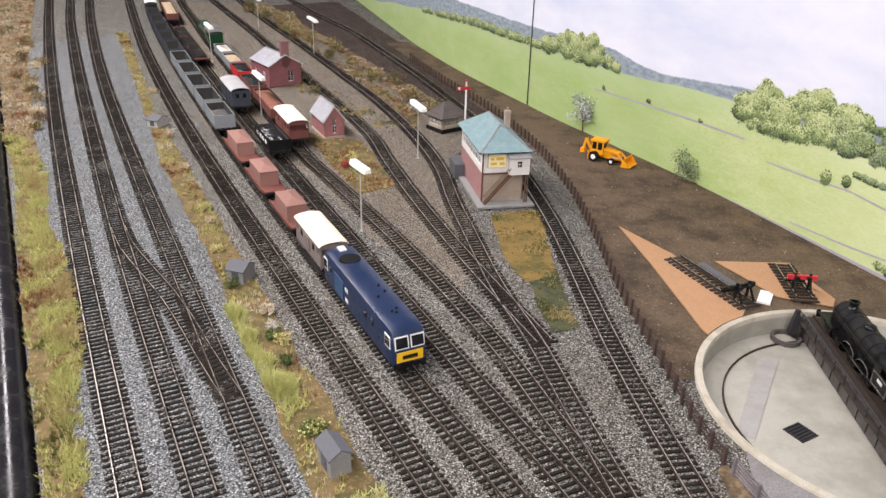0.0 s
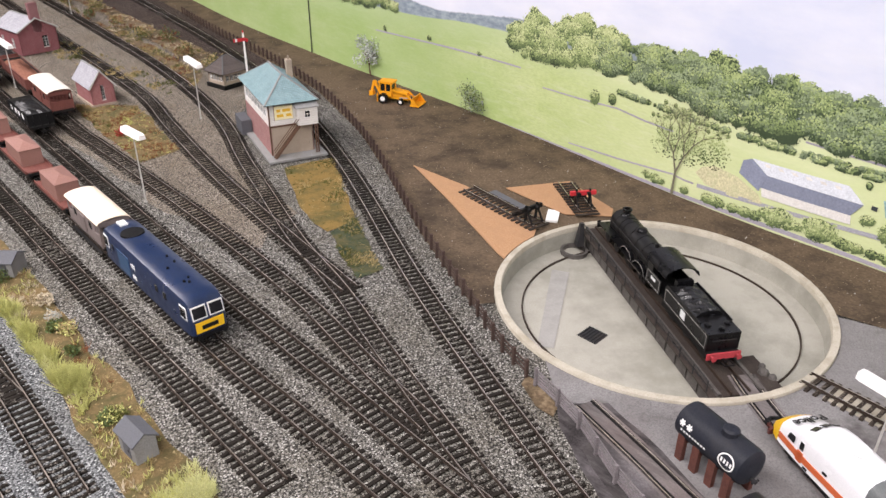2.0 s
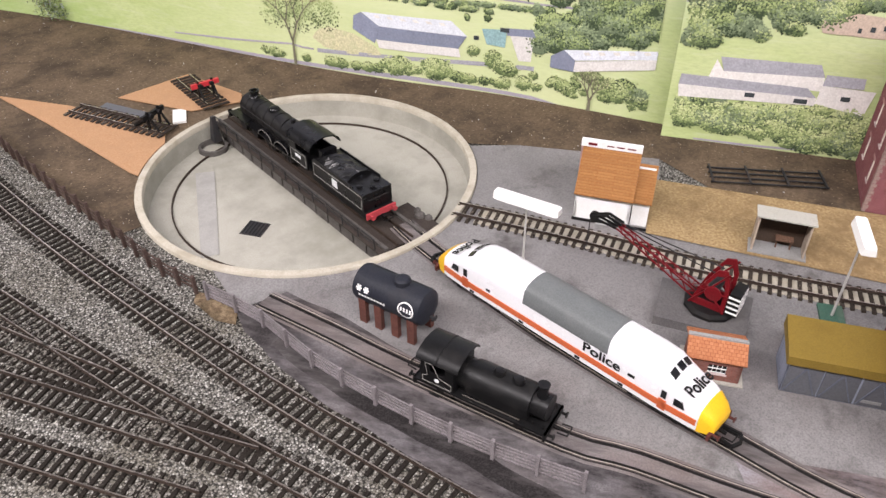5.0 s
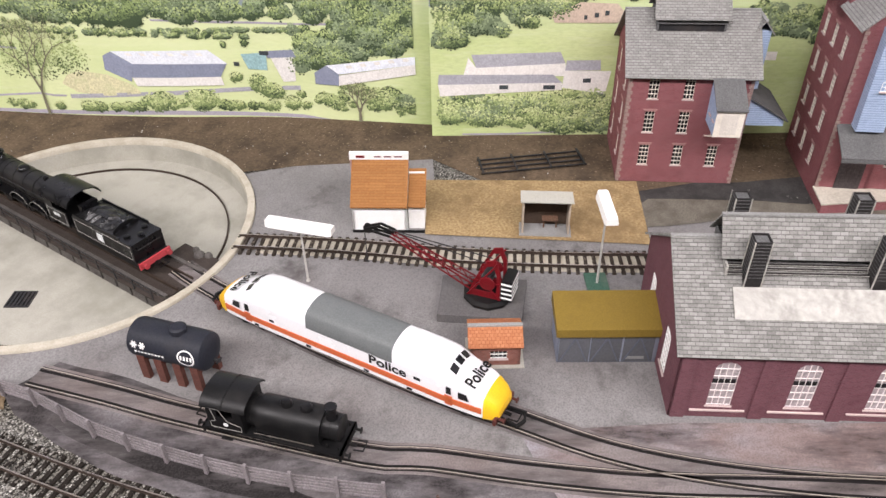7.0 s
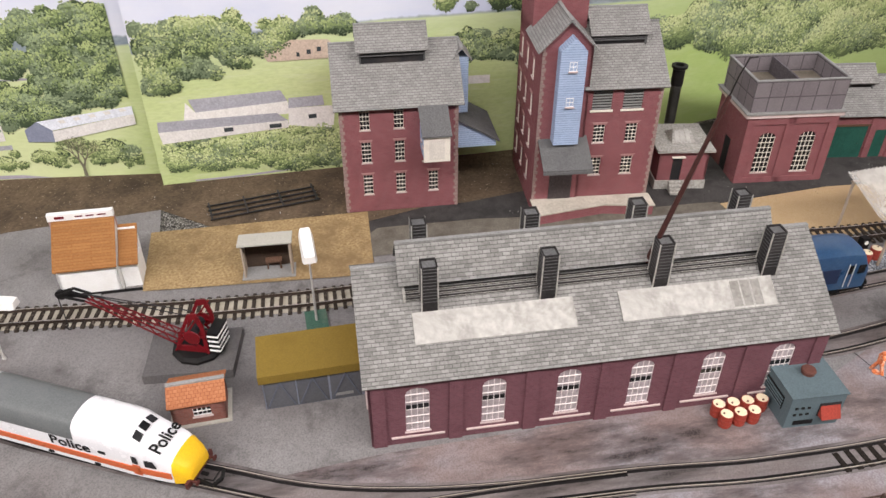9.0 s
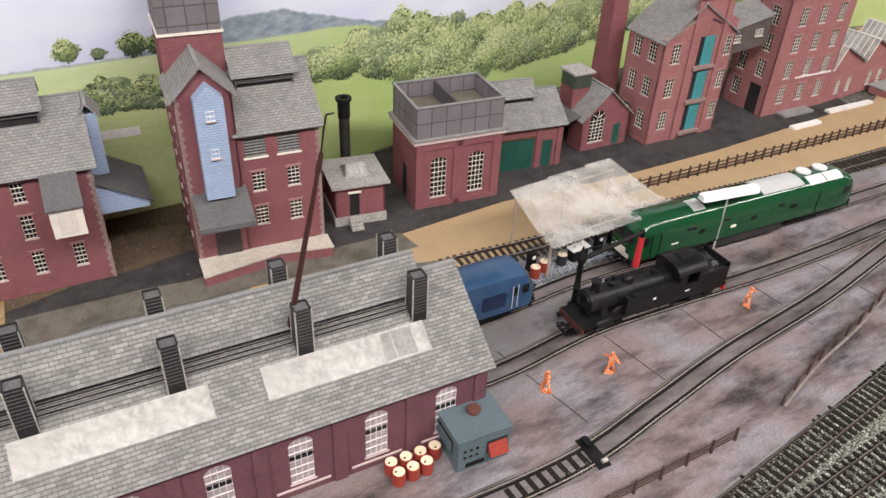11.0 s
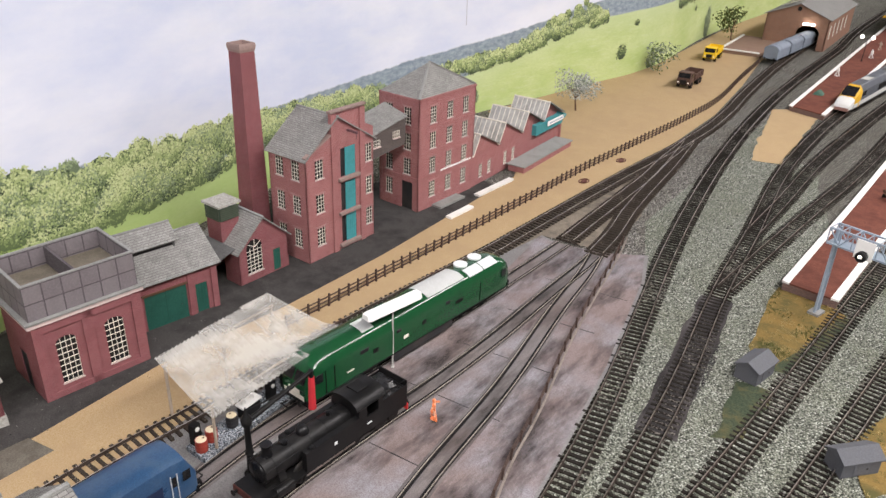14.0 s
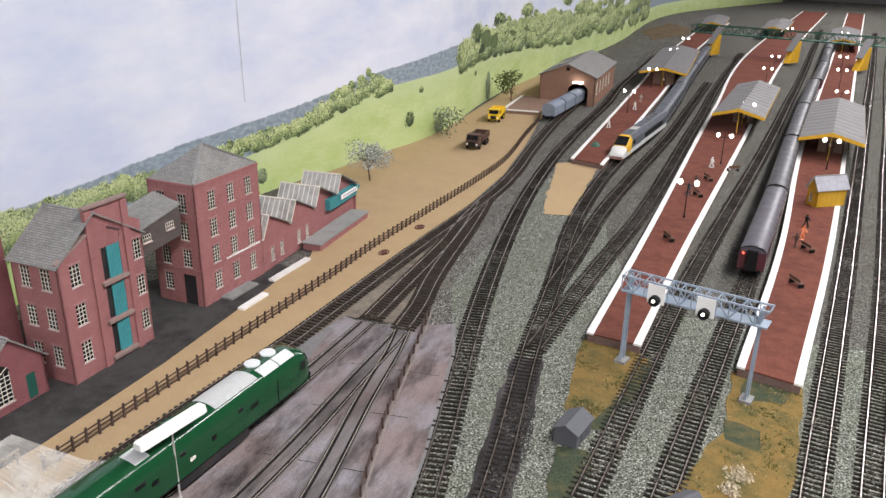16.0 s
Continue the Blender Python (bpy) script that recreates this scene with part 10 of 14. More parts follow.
    for x, y in ((-0.1, 0.009), (-0.1, -0.009), (-0.107, 0.0)):
        fitting(te, "tank_filler", [(0.0028, 0), (0.0028, 0.0018), (0.0012, 0.0024)], x, 0.0315, 10, y=y)
    part("tool_box", box(B(), -0.041, -0.036, -0.008, 0.008, 0.0315, 0.039), "loco_black", te)
    part("rear_beam", box(B(), -0.118, -0.1165, -0.0155, 0.0155, 0.009, 0.0148), "beam_dusty", te, "dusty red rear buffer beam")
    part("rear_rail", bar(B(), (-0.1145, -0.011, 0.0255), (-0.1145, 0.011, 0.0255), 0.0006), "iron", te)
    buffers(te, -0.118, -1, 0.0125, 0.0115, "beam_dusty")
    coupling(te, -0.118, -1)
    for x in (-0.042, -0.07, -0.1):
        wheelset(te, x, 0.0075)


four_four_oh()


# ---- lineside buildings and fittings ----
M.update({
    "lamp_white": paint("lamp_white", (0.86, 0.85, 0.82), 0.35, 0, 0.03, (0.7, 0.68, 0.62), 0.2),
    "post_grey": paint("post_grey", (0.5, 0.49, 0.46), 0.5, 0.1, 0.1, (0.3, 0.27, 0.24), 0.4),
    "hut_grey": paint("hut_grey", (0.105, 0.108, 0.12), 0.75, 0, 0.12, (0.12, 0.12, 0.12), 0.4),
    "hut_light": paint("hut_light", (0.27, 0.27, 0.265), 0.8, 0, 0.15, (0.2, 0.18, 0.16), 0.5),
    "fence_brown": paint("fence_brown", (0.075, 0.05, 0.042), 0.8, 0, 0.3, (0.14, 0.1, 0.08), 0.5),
    "fence_grey": paint("fence_grey", (0.2, 0.18, 0.185), 0.85, 0, 0.3, (0.08, 0.07, 0.065), 0.5),
    "digger_yellow": paint("digger_yellow", (0.8, 0.34, 0.015), 0.4, 0, 0.08, (0.6, 0.28, 0.02), 0.3),
    "sign_cream": paint("sign_cream", (0.85, 0.78, 0.5), 0.5, 0, 0.05, (0.7, 0.6, 0.35), 0.3),
    "sign_ochre": paint("sign_ochre", (0.8, 0.5, 0.05), 0.5, 0, 0.05),
    "signal_red": paint("signal_red", (0.55, 0.04, 0.05), 0.4, 0, 0.1),
    "wall_beige": paint("wall_beige", (0.4, 0.33, 0.26), 0.75, 0, 0.12, (0.25, 0.2, 0.16), 0.4),
    "brick_faded": brick_mat("brick_faded", (0.3, 0.14, 0.14), (0.38, 0.2, 0.19), (0.36, 0.24, 0.22)),
    "crane_red": paint("crane_red", (0.14, 0.008, 0.012), 0.35, 0, 0.2, (0.12, 0.02, 0.02), 0.45),
    "plinth": paint("plinth", (0.1, 0.095, 0.095), 0.85, 0, 0.2, (0.17, 0.16, 0.15), 0.4),
    "ochre_roof": paint("ochre_roof", (0.2, 0.135, 0.026), 0.55, 0, 0.12, (0.14, 0.09, 0.018), 0.4),
    "store_blue": brick_mat("store_blue", (0.23, 0.25, 0.31), (0.27, 0.29, 0.35), (0.16, 0.17, 0.21), 0.012, 0.3, 0.0004, 0.7, 0.35, 0.3),
    "tank_leg": paint("tank_leg", (0.11, 0.045, 0.035), 0.75, 0, 0.2, (0.06, 0.03, 0.025), 0.5),
    "drum_red": paint("drum_red", (0.3, 0.05, 0.035), 0.5, 0, 0.15, (0.15, 0.04, 0.03), 0.4),
    "drum_top": paint("drum_top", (0.78, 0.68, 0.48), 0.5, 0, 0.08, (0.55, 0.42, 0.22), 0.4),
    "generator": paint("generator", (0.11, 0.15, 0.165), 0.55, 0, 0.15, (0.07, 0.095, 0.1), 0.4),
    "orange_cloth": paint("orange_cloth", (0.72, 0.2, 0.07), 0.6, 0, 0.3, (0.8, 0.66, 0.52), 0.95, 900, 230),
    "base_green": paint("base_green", (0.05, 0.11, 0.08), 0.7, 0, 0.2, (0.16, 0.18, 0.14), 0.5),
    "shade_stone": paint("shade_stone", (0.42, 0.41, 0.36), 0.75, 0, 0.12, (0.3, 0.27, 0.22), 0.5),
    "kerb_dull": paint("kerb_dull", (0.24, 0.205, 0.18), 0.85, 0, 0.3, (0.08, 0.07, 0.06), 0.6),
    "shed_inside": paint("shed_inside", (0.08, 0.055, 0.04), 0.8, 0, 0.2),
})


def yard_lamp(x, y, h, turn, L=0.046, foot=None, lean=0.0):
    th = thing("yard_lamp", "slim grey post lamp with a long white box head", "lamp", pose(x, y, 0.001, 0, 0, turn), "yard lamps")
    bm = B()
    tube(bm, (0, 0, 0), (0, lean, h - 0.003), 0.0011, 0.0007, 8)
    part("pole", bm, "post_grey", th)
    hd = B()
    sec = lambda xx, w, z: [(xx, lean - w, z - 0.002), (xx, lean + w, z - 0.002), (xx, lean + w * 0.75, z + 0.0035), (xx, lean - w * 0.75, z + 0.0035)]
    loft(hd, [sec(-L / 2, 0.0045, h), sec(-L / 2 + 0.003, 0.0055, h), sec(L / 2 - 0.003, 0.0055, h), sec(L / 2, 0.0045, h)])
    part("lamp_head", hd, "lamp_white", th, "white box lamp head", 0.0006)
    part("collar", tube(B(), (0, 0, 0), (0, 0, 0.002), 0.002, 0.0016, 8), "post_grey", th)
    if foot:
        part("base_plate", box(B(), -foot, foot, -foot * 0.7, foot * 0.7, 0, 0.003), "base_green", th, "green flocked base plate", 0.0006)
    return th


for x, y, h, turn, ln in ((0.009, 0.867, 0.088, -59, 0.046), (-0.24, 1.401, 0.076, -63, 0.072), (0.07, 1.165, 0.088, -69, 0.06), (-0.468, 1.872, 0.086, -64, 0.085), (-0.467, 2.376, 0.086, -64, 0.085), (-0.237, 2.008, 0.086, -66, 0.085)):
    yard_lamp(x, y, h, turn, ln)
yard_lamp(0.554, 0.289, 0.056, -75, 0.056)
yard_lamp(0.666, 0.081, 0.076, 32, 0.04, 0.0125)
yard_lamp(0.94, -0.525, 0.067, -69, 0.064)


def hipped(th, x0, x1, y0, y1, z0, z1, material, inset=0.35, cap="post_grey"):
    """Four hipped slopes over a plan, with ridge and hip caps."""
    w, d = x1 - x0, y1 - y0
    cx, cy = (x0 + x1) / 2, (y0 + y1) / 2
    if d >= w:
        a, b = (cx, y0 + w * inset, z1), (cx, y1 - w * inset, z1)
        quads = [[(x0, y0, z0), (x1, y0, z0), a], [(x1, y0, z0), (x1, y1, z0), b, a], [(x1, y1, z0), (x0, y1, z0), b], [(x0, y1, z0), (x0, y0, z0), a, b]]
    else:
        a, b = (x0 + d * inset, cy, z1), (x1 - d * inset, cy, z1)
        quads = [[(x0, y1, z0), (x0, y0, z0), a], [(x0, y0, z0), (x1, y0, z0), b, a], [(x1, y0, z0), (x1, y1, z0), b], [(x1, y1, z0), (x0, y1, z0), a, b]]
    for q in quads:
        bm = B()
        q = [Vector(v) for v in q]
        n = (q[1] - q[0]).cross(q[-1] - q[0]).normalized()
        n = n if n.z > 0 else -n
        hull8(bm, q, [v + n * 0.001 for v in q])
        bmesh.ops.recalc_face_normals(bm, faces=bm.faces)
        uv_walls(part("roof_slope", bm, material, th))
    if cap:
        for p, q in ((a, b), ((x0, y0, z0), a), ((x1, y0, z0), a if d >= w else b), ((x0, y1, z0), b if d >= w else a), ((x1, y1, z0), b)):
            up = Vector((0, 0, 0.0014))
            part("ridge_cap", bar(B(), Vector(p) + up, Vector(q) + up, 0.0022, 0.0009), cap, th)


def stack_pots(th, x, y, z0, z1, w=0.008, d=0.006, material="wall_beige", pots=2):
    part("chimney_stack", box(box(B(), x - w / 2, x + w / 2, y - d / 2, y + d / 2, z0, z1), x - w / 2 - 0.0006, x + w / 2 + 0.0006, y - d / 2 - 0.0006, y + d / 2 + 0.0006, z1 - 0.003, z1 - 0.0015), material, th)
    for i in range(pots):
        xx = x + (i - (pots - 1) / 2) * w / max(1, pots)
        part("chimney_pot", turned(B(), [(0.0014, z1), (0.0012, z1 + 0.004), (0.0015, z1 + 0.005)], 8, (xx, y, 0)), "wall_beige", th)


def signal_box():
    a, b = (0.167, 0.972), (0.226, 0.984)
    w, d = 0.06, 0.135
    th = thing("signal_box", "signal box with white upper storey and blue-green hipped slate roof", "signal box", placed(a, b))
    part("base_slab", box(B(), -0.01, w + 0.012, -0.022, d + 0.006, 0, 0.003), "hut_light", th, "grey concrete base slab", 0.0005)
    z1, z2 = 0.044, 0.076
    for m, ww, mat, nm in ((Matrix(), w, "wall_beige", ""), (SIDE_L(d), d, "brick_faded", ""), (SIDE_R(w), d, "brick_faded", ""), (BACKSIDE(w, d), w, "brick_faded", "")):
        wall(th, m, ww, z1, (), mat, base=0.003)
    up = Matrix.Translation((0, 0, z1))
    h = z2 - z1
    wall(th, up, w, h, [(0.007, 0.034, 0.008, 0.029)], "board_white")
    side = [(0.008 + i * 0.0165, 0.0225 + i * 0.0165, 0.009, 0.029) for i in range(7)]
    wall(th, up @ SIDE_L(d), d, h, side, "board_white")
    wall(th, up @ SIDE_R(w), d, h, side, "board_white")
    wall(th, up @ BACKSIDE(w, d), w, h, (), "board_white")
    for q in side:
        for m in (SIDE_L(d), SIDE_R(w)):
            window(th, on_wall(up @ m, q[0], q[2]), q[1] - q[0], q[3] - q[2], 2, 2, "white", "pane", False)
    part("sign_board", box(B(), 0.008, 0.033, -0.0008, 0.0004, z1 + 0.009, z1 + 0.028), "sign_cream", th, "pale yellow notice board with unreadable lines")
    bars = B()
    for r, row in enumerate(((0.011, 0.02, 0.024, 0.031), (0.011, 0.016, 0.019, 0.03))):
        for x0, x1 in zip(row[::2], row[1::2]):
            box(bars, x0, x1, -0.0011, -0.0007, z1 + 0.0125 + r * 0.007, z1 + 0.0165 + r * 0.007)
    part("notice_lines", bars, "sign_ochre", th)
    # porch on posts at the stair head
    pb = box(B(), w - 0.024, w + 0.004, -0.013, 0, z1 + 0.001, z2 - 0.007)
    uv_walls(part("porch", pb, "board_white", th, "white boarded porch at the stair head"))
    part("porch_roof", hull8(B(), [(w - 0.026, -0.015, z2 - 0.007), (w + 0.006, -0.015, z2 - 0.007), (w + 0.006, 0, z2 - 0.005), (w - 0.026, 0, z2 - 0.005)], [(w - 0.026, -0.015, z2 - 0.006), (w + 0.006, -0.015, z2 - 0.006), (w + 0.006, 0, z2 - 0.002), (w - 0.026, 0, z2 - 0.002)]), "hut_light", th)
    window(th, pose(w - 0.014, -0.0145, z1 + 0.012), 0.007, 0.009, 2, 2, "white", "pane", False)
    for x in (w - 0.001, w + 0.002):
        part("porch_post", box(B(), x, x + 0.0016, -0.012, -0.0105, 0.003, z1 + 0.001), "wood_brown", th)
    part("corner_post", box(B(), -0.0006, 0.0012, -0.0006, 0.001, 0.003, z2), "wood_brown", th)
    part("floor_band", box(B(), -0.0006, w - 0.02, -0.0012, 0, z1 - 0.0008, z1 + 0.0012), "wood_brown", th)
    # outside stair
    x0, x1, y = 0.001, w - 0.022, -0.0105
    for yy in (y - 0.003, y + 0.003):
        part("stair_string", bar(B(), (x0, yy, 0.003), (x1, yy, z1 + 0.001), 0.0009, 0.003), "wood_brown", th)
        part("handrail", bar(B(), (x0, yy, 0.013), (x1, yy, z1 + 0.011), 0.0008), "wood_brown", th)
    for i in range(12):
        t = (i + 0.5) / 12
        part("stair_tread", box(B(), x0 + (x1 - x0) * t - 0.0014, x0 + (x1 - x0) * t + 0.0014, y - 0.003, y + 0.003, 0.003 + (z1 - 0.002) * t - 0.0004, 0.003 + (z1 - 0.002) * t + 0.0004), "wood_brown", th)
    door(th, Matrix.Translation((w - 0.017, -0.0002, 0.003)), 0.012, 0.027, "teal")
    hipped(th, -0.006, w + 0.008, -0.008, d + 0.006, z2, 0.104, "slate_blue", 0.55, "hut_light")
    stack_pots(th, w - 0.004, 0.085, 0.076, 0.11, 0.008, 0.008, "wall_beige", 1)
    # coal bunker beside the back wall
    part("lean_to", box(B(), -0.016, -0.001, d - 0.03, d + 0.01, 0, 0.022), "hut_grey", th, "grey lean-to bunker", 0.0006)


signal_box()


def semaphore(x, y, h, turn):
    th = thing("semaphore_signal", "white post semaphore signal with a red arm", "signal", pose(x, y, 0, 0, 0, turn))
    part("post", loft(B(), [[(-0.0015, -0.0015, 0), (0.0015, -0.0015, 0), (0.0015, 0.0015, 0), (-0.0015, 0.0015, 0)], [(-0.0011, -0.0011, h), (0.0011, -0.0011, h), (0.0011, 0.0011, h), (-0.0011, 0.0011, h)]]), "white", th)
    arm = part("arm", box(B(), -0.019, 0.003, -0.0018, -0.0012, h - 0.014, h - 0.0085), "signal_red", th, "red semaphore arm with a white stripe")
    part("stripe", box(B(), -0.016, -0.0125, -0.0021, -0.0017, h - 0.0138, h - 0.0087), "white", arm)
    part("spectacle", tube(B(), (0.0045, -0.002, h - 0.013), (0.0045, -0.001, h - 0.013), 0.003, n=10), "signal_red", th)
    part("lamp", box(B(), 0.001, 0.0045, -0.001, 0.0025, h - 0.016, h - 0.011), "iron", th)
    part("finial", turned(B(), [(0.0016, h), (0.0016, h + 0.0015), (0.0004, h + 0.004)], 8), "signal_red", th)
    lad = B()
    for s in (-0.0022, 0.0022):
        bar(lad, (0.002 + s, 0.009, 0), (0.002 + s, 0.0022, h - 0.016), 0.0005)
    for i in range(22):
        t = (i + 0.5) / 22
        bar(lad, (-0.0002, 0.009 - 0.0068 * t, t * (h - 0.016)), (0.0042, 0.009 - 0.0068 * t, t * (h - 0.016)), 0.0004)
    part("ladder", lad, "iron", th)
    part("counterweight", box(B(), -0.005, 0.004, -0.003, -0.0018, 0.006, 0.009), "iron", th)


semaphore(0.149, 1.287, 0.102, 25)


def gable_house(name, label, cat, a, b, d, eave, apex, wall_m, roof_m, wins=(), ridge_cap="flat_grey", chim=None, side_wins=(), arch=False, over=0.003):
    w = (Vector(b) - Vector(a)).length
    th = thing(name, label, cat, placed(a, b))
    holes = [(x, x + ww, z, z + hh, ww / 2 if arch else 0) for x, z, ww, hh in wins]
    wall(th, Matrix(), w, eave, holes, wall_m, gable=[(w / 2, apex)][::1])
    wall(th, BACKSIDE(w, d), w, eave, (), wall_m, gable=[(w / 2, apex)])
    sh = [(x, x + ww, z, z + hh) for x, z, ww, hh in side_wins]
    for m in (SIDE_L(d), SIDE_R(w)):
        wall(th, m, d, eave, sh, wall_m)
        for x, z, ww, hh in side_wins:
            window(th, on_wall(m, x, z), ww, hh, 2, 3, "white", "pane")
    for x, z, ww, hh in wins:
        window(th, Matrix.Translation((x, 0, z)), ww, hh, 2, 4, "white", "pane")
    pitched(th, w, d, eave, apex, roof_m, over, along=False)
    for q in ((-over, eave - over * (apex - eave) / (w / 2)), (w + over, eave - over * (apex - eave) / (w / 2))):
        part("bargeboard", bar(B(), (q[0], -over - 0.0004, q[1]), (w / 2, -over - 0.0004, apex + 0.0008), 0.0009, 0.0022), "post_grey", th)
    if chim:
        stack_pots(th, *chim)
    return th, w


th, w = gable_house("lineside_house", "plum brick lineside house with grey slate roof and chimney", "house", (-0.269, 1.617), (-0.208, 1.66), 0.1, 0.046, 0.0665, "brick_red", "slate_grey", [(0.044, 0.01, 0.011, 0.022)], chim=None, side_wins=[(0.02, 0.012, 0.01, 0.018), (0.065, 0.012, 0.01, 0.018)])
stack_pots(th, w / 2 + 0.002, 0.004, 0.04, 0.096, 0.018, 0.008, "brick_red", 0)
th, w = gable_house("chapel_hut", "small red brick hut with lancet window and pale slates", "hut", (-0.097, 1.26), (-0.064, 1.276), 0.075, 0.032, 0.055, "brick_pink", "slate_grey", [(0.0155, 0.008, 0.0055, 0.026)], arch=True)
part("plinth", box(B(), -0.002, w + 0.002, -0.002, 0.077, -0.002, 0.002), "wall_beige", th)


def timber_hut():
    a, b = (0.083, 1.341), (0.109, 1.308)
    th = thing("timber_hut", "weathered cream timber hut with a dark hipped roof", "hut", placed(a, b))
    w, d = 0.042, 0.05
    for m, ww in ((Matrix(), w), (SIDE_L(d), d), (SIDE_R(w), d), (BACKSIDE(w, d), w)):
        hl = [(x, x + 0.007, 0.012, 0.022) for x in (0.004, 0.013, 0.022, 0.031)]
        wall(th, m, ww, 0.026, hl, "wall_beige")
        for q in hl:
            window(th, on_wall(m, q[0], q[2]), 0.007, 0.01, 2, 2, "white", "pane", False)
    part("plinth", box(B(), -0.003, w + 0.003, -0.003, d + 0.003, -0.001, 0.006), "frame_black", th)
    hipped(th, -0.005, w + 0.005, -0.005, d + 0.005, 0.026, 0.05, "board_dark", 0.45, "roof_dark")


timber_hut()


def relay_hut(a, b, d, h, material="hut_light", roof_m="hut_grey", label="", rise=0.006):
    w = (Vector(b) - Vector(a)).length
    th = thing("relay_hut", label or "small grey concrete lineside hut with sloping roof", "hut", placed(a, b), "lineside huts")
    part("body", box(B(), 0, w, 0, d, -0.001, h), material, th, bevel=0.0004)
    for s in (-1, 1):
        y0, y1 = (-0.002, d / 2) if s < 0 else (d + 0.002, d / 2)
        bm = hull8(B(), [(-0.002, y0, h - 0.001), (w + 0.002, y0, h - 0.001), (w + 0.002, y1, h + rise), (-0.002, y1, h + rise)], [(-0.002, y0, h + 0.0002), (w + 0.002, y0, h + 0.0002), (w + 0.002, y1, h + rise + 0.0012), (-0.002, y1, h + rise + 0.0012)])
        bmesh.ops.recalc_face_normals(bm, faces=bm.faces)
        part("roof_slope", bm, roof_m, th)
    for s in (0, d):
        part("gable", hull8(B(), [(0, s - 0.0006, h), (w, s - 0.0006, h), (w / 2, s - 0.0006, h + rise * 0.0 + 0.001)], [(0, s + 0.0006, h), (w, s + 0.0006, h), (w / 2, s + 0.0006, h + 0.001)]), material, th)
    for x in (0, w):
        bm = hull8(B(), [(x - 0.0006, 0, h), (x - 0.0006, d, h), (x - 0.0006, d / 2, h + rise)], [(x + 0.0006, 0, h), (x + 0.0006, d, h), (x + 0.0006, d / 2, h + rise)])
        bmesh.ops.recalc_face_normals(bm, faces=bm.faces)
        part("gable", bm, material, th)
    part("door", box(B(), w * 0.3, w * 0.7, -0.0006, 0, 0.001, h * 0.85), roof_m, th)
    part("latch", box(B(), w * 0.62, w * 0.66, -0.001, -0.0005, h * 0.4, h * 0.5), "iron", th)


relay_hut((-0.125, 0.7205), (-0.106, 0.714), 0.024, 0.0155)
relay_hut((0.021, 0.432), (0.034, 0.411), 0.017, 0.0175)
relay_hut((-0.426, 1.308), (-0.405, 1.3), 0.03, 0.012, "post_grey")
relay_hut((0.79, -0.826), (0.8, -0.858), 0.022, 0.014, "hut_grey", "hut_grey", "dark grey lineside hut with a hipped-over roof")
relay_hut((0.673, -0.8), (0.666, -0.834), 0.02, 0.014, "hut_grey", "hut_grey", "dark grey lineside hut on the scrub verge")


def wheel_pair(th, x, r, track_w, wide, hub="lamp_white"):
    for s in (-1, 1):
        y = s * track_w / 2
        ty = part("wheel", turned(B(), [(r * 0.6, -wide / 2), (r * 0.96, -wide / 2), (r, -wide * 0.3), (r, wide * 0.3), (r * 0.96, wide / 2), (r * 0.6, wide / 2)], 18), "frame_black", th, smooth=True)
        ty.matrix_basis = pose(x, y, r, 90, 0, 0)
        part("hub", turned(B(), [(r * 0.55, -wide * 0.52), (r * 0.5, wide * 0.52)], 12), hub, ty)


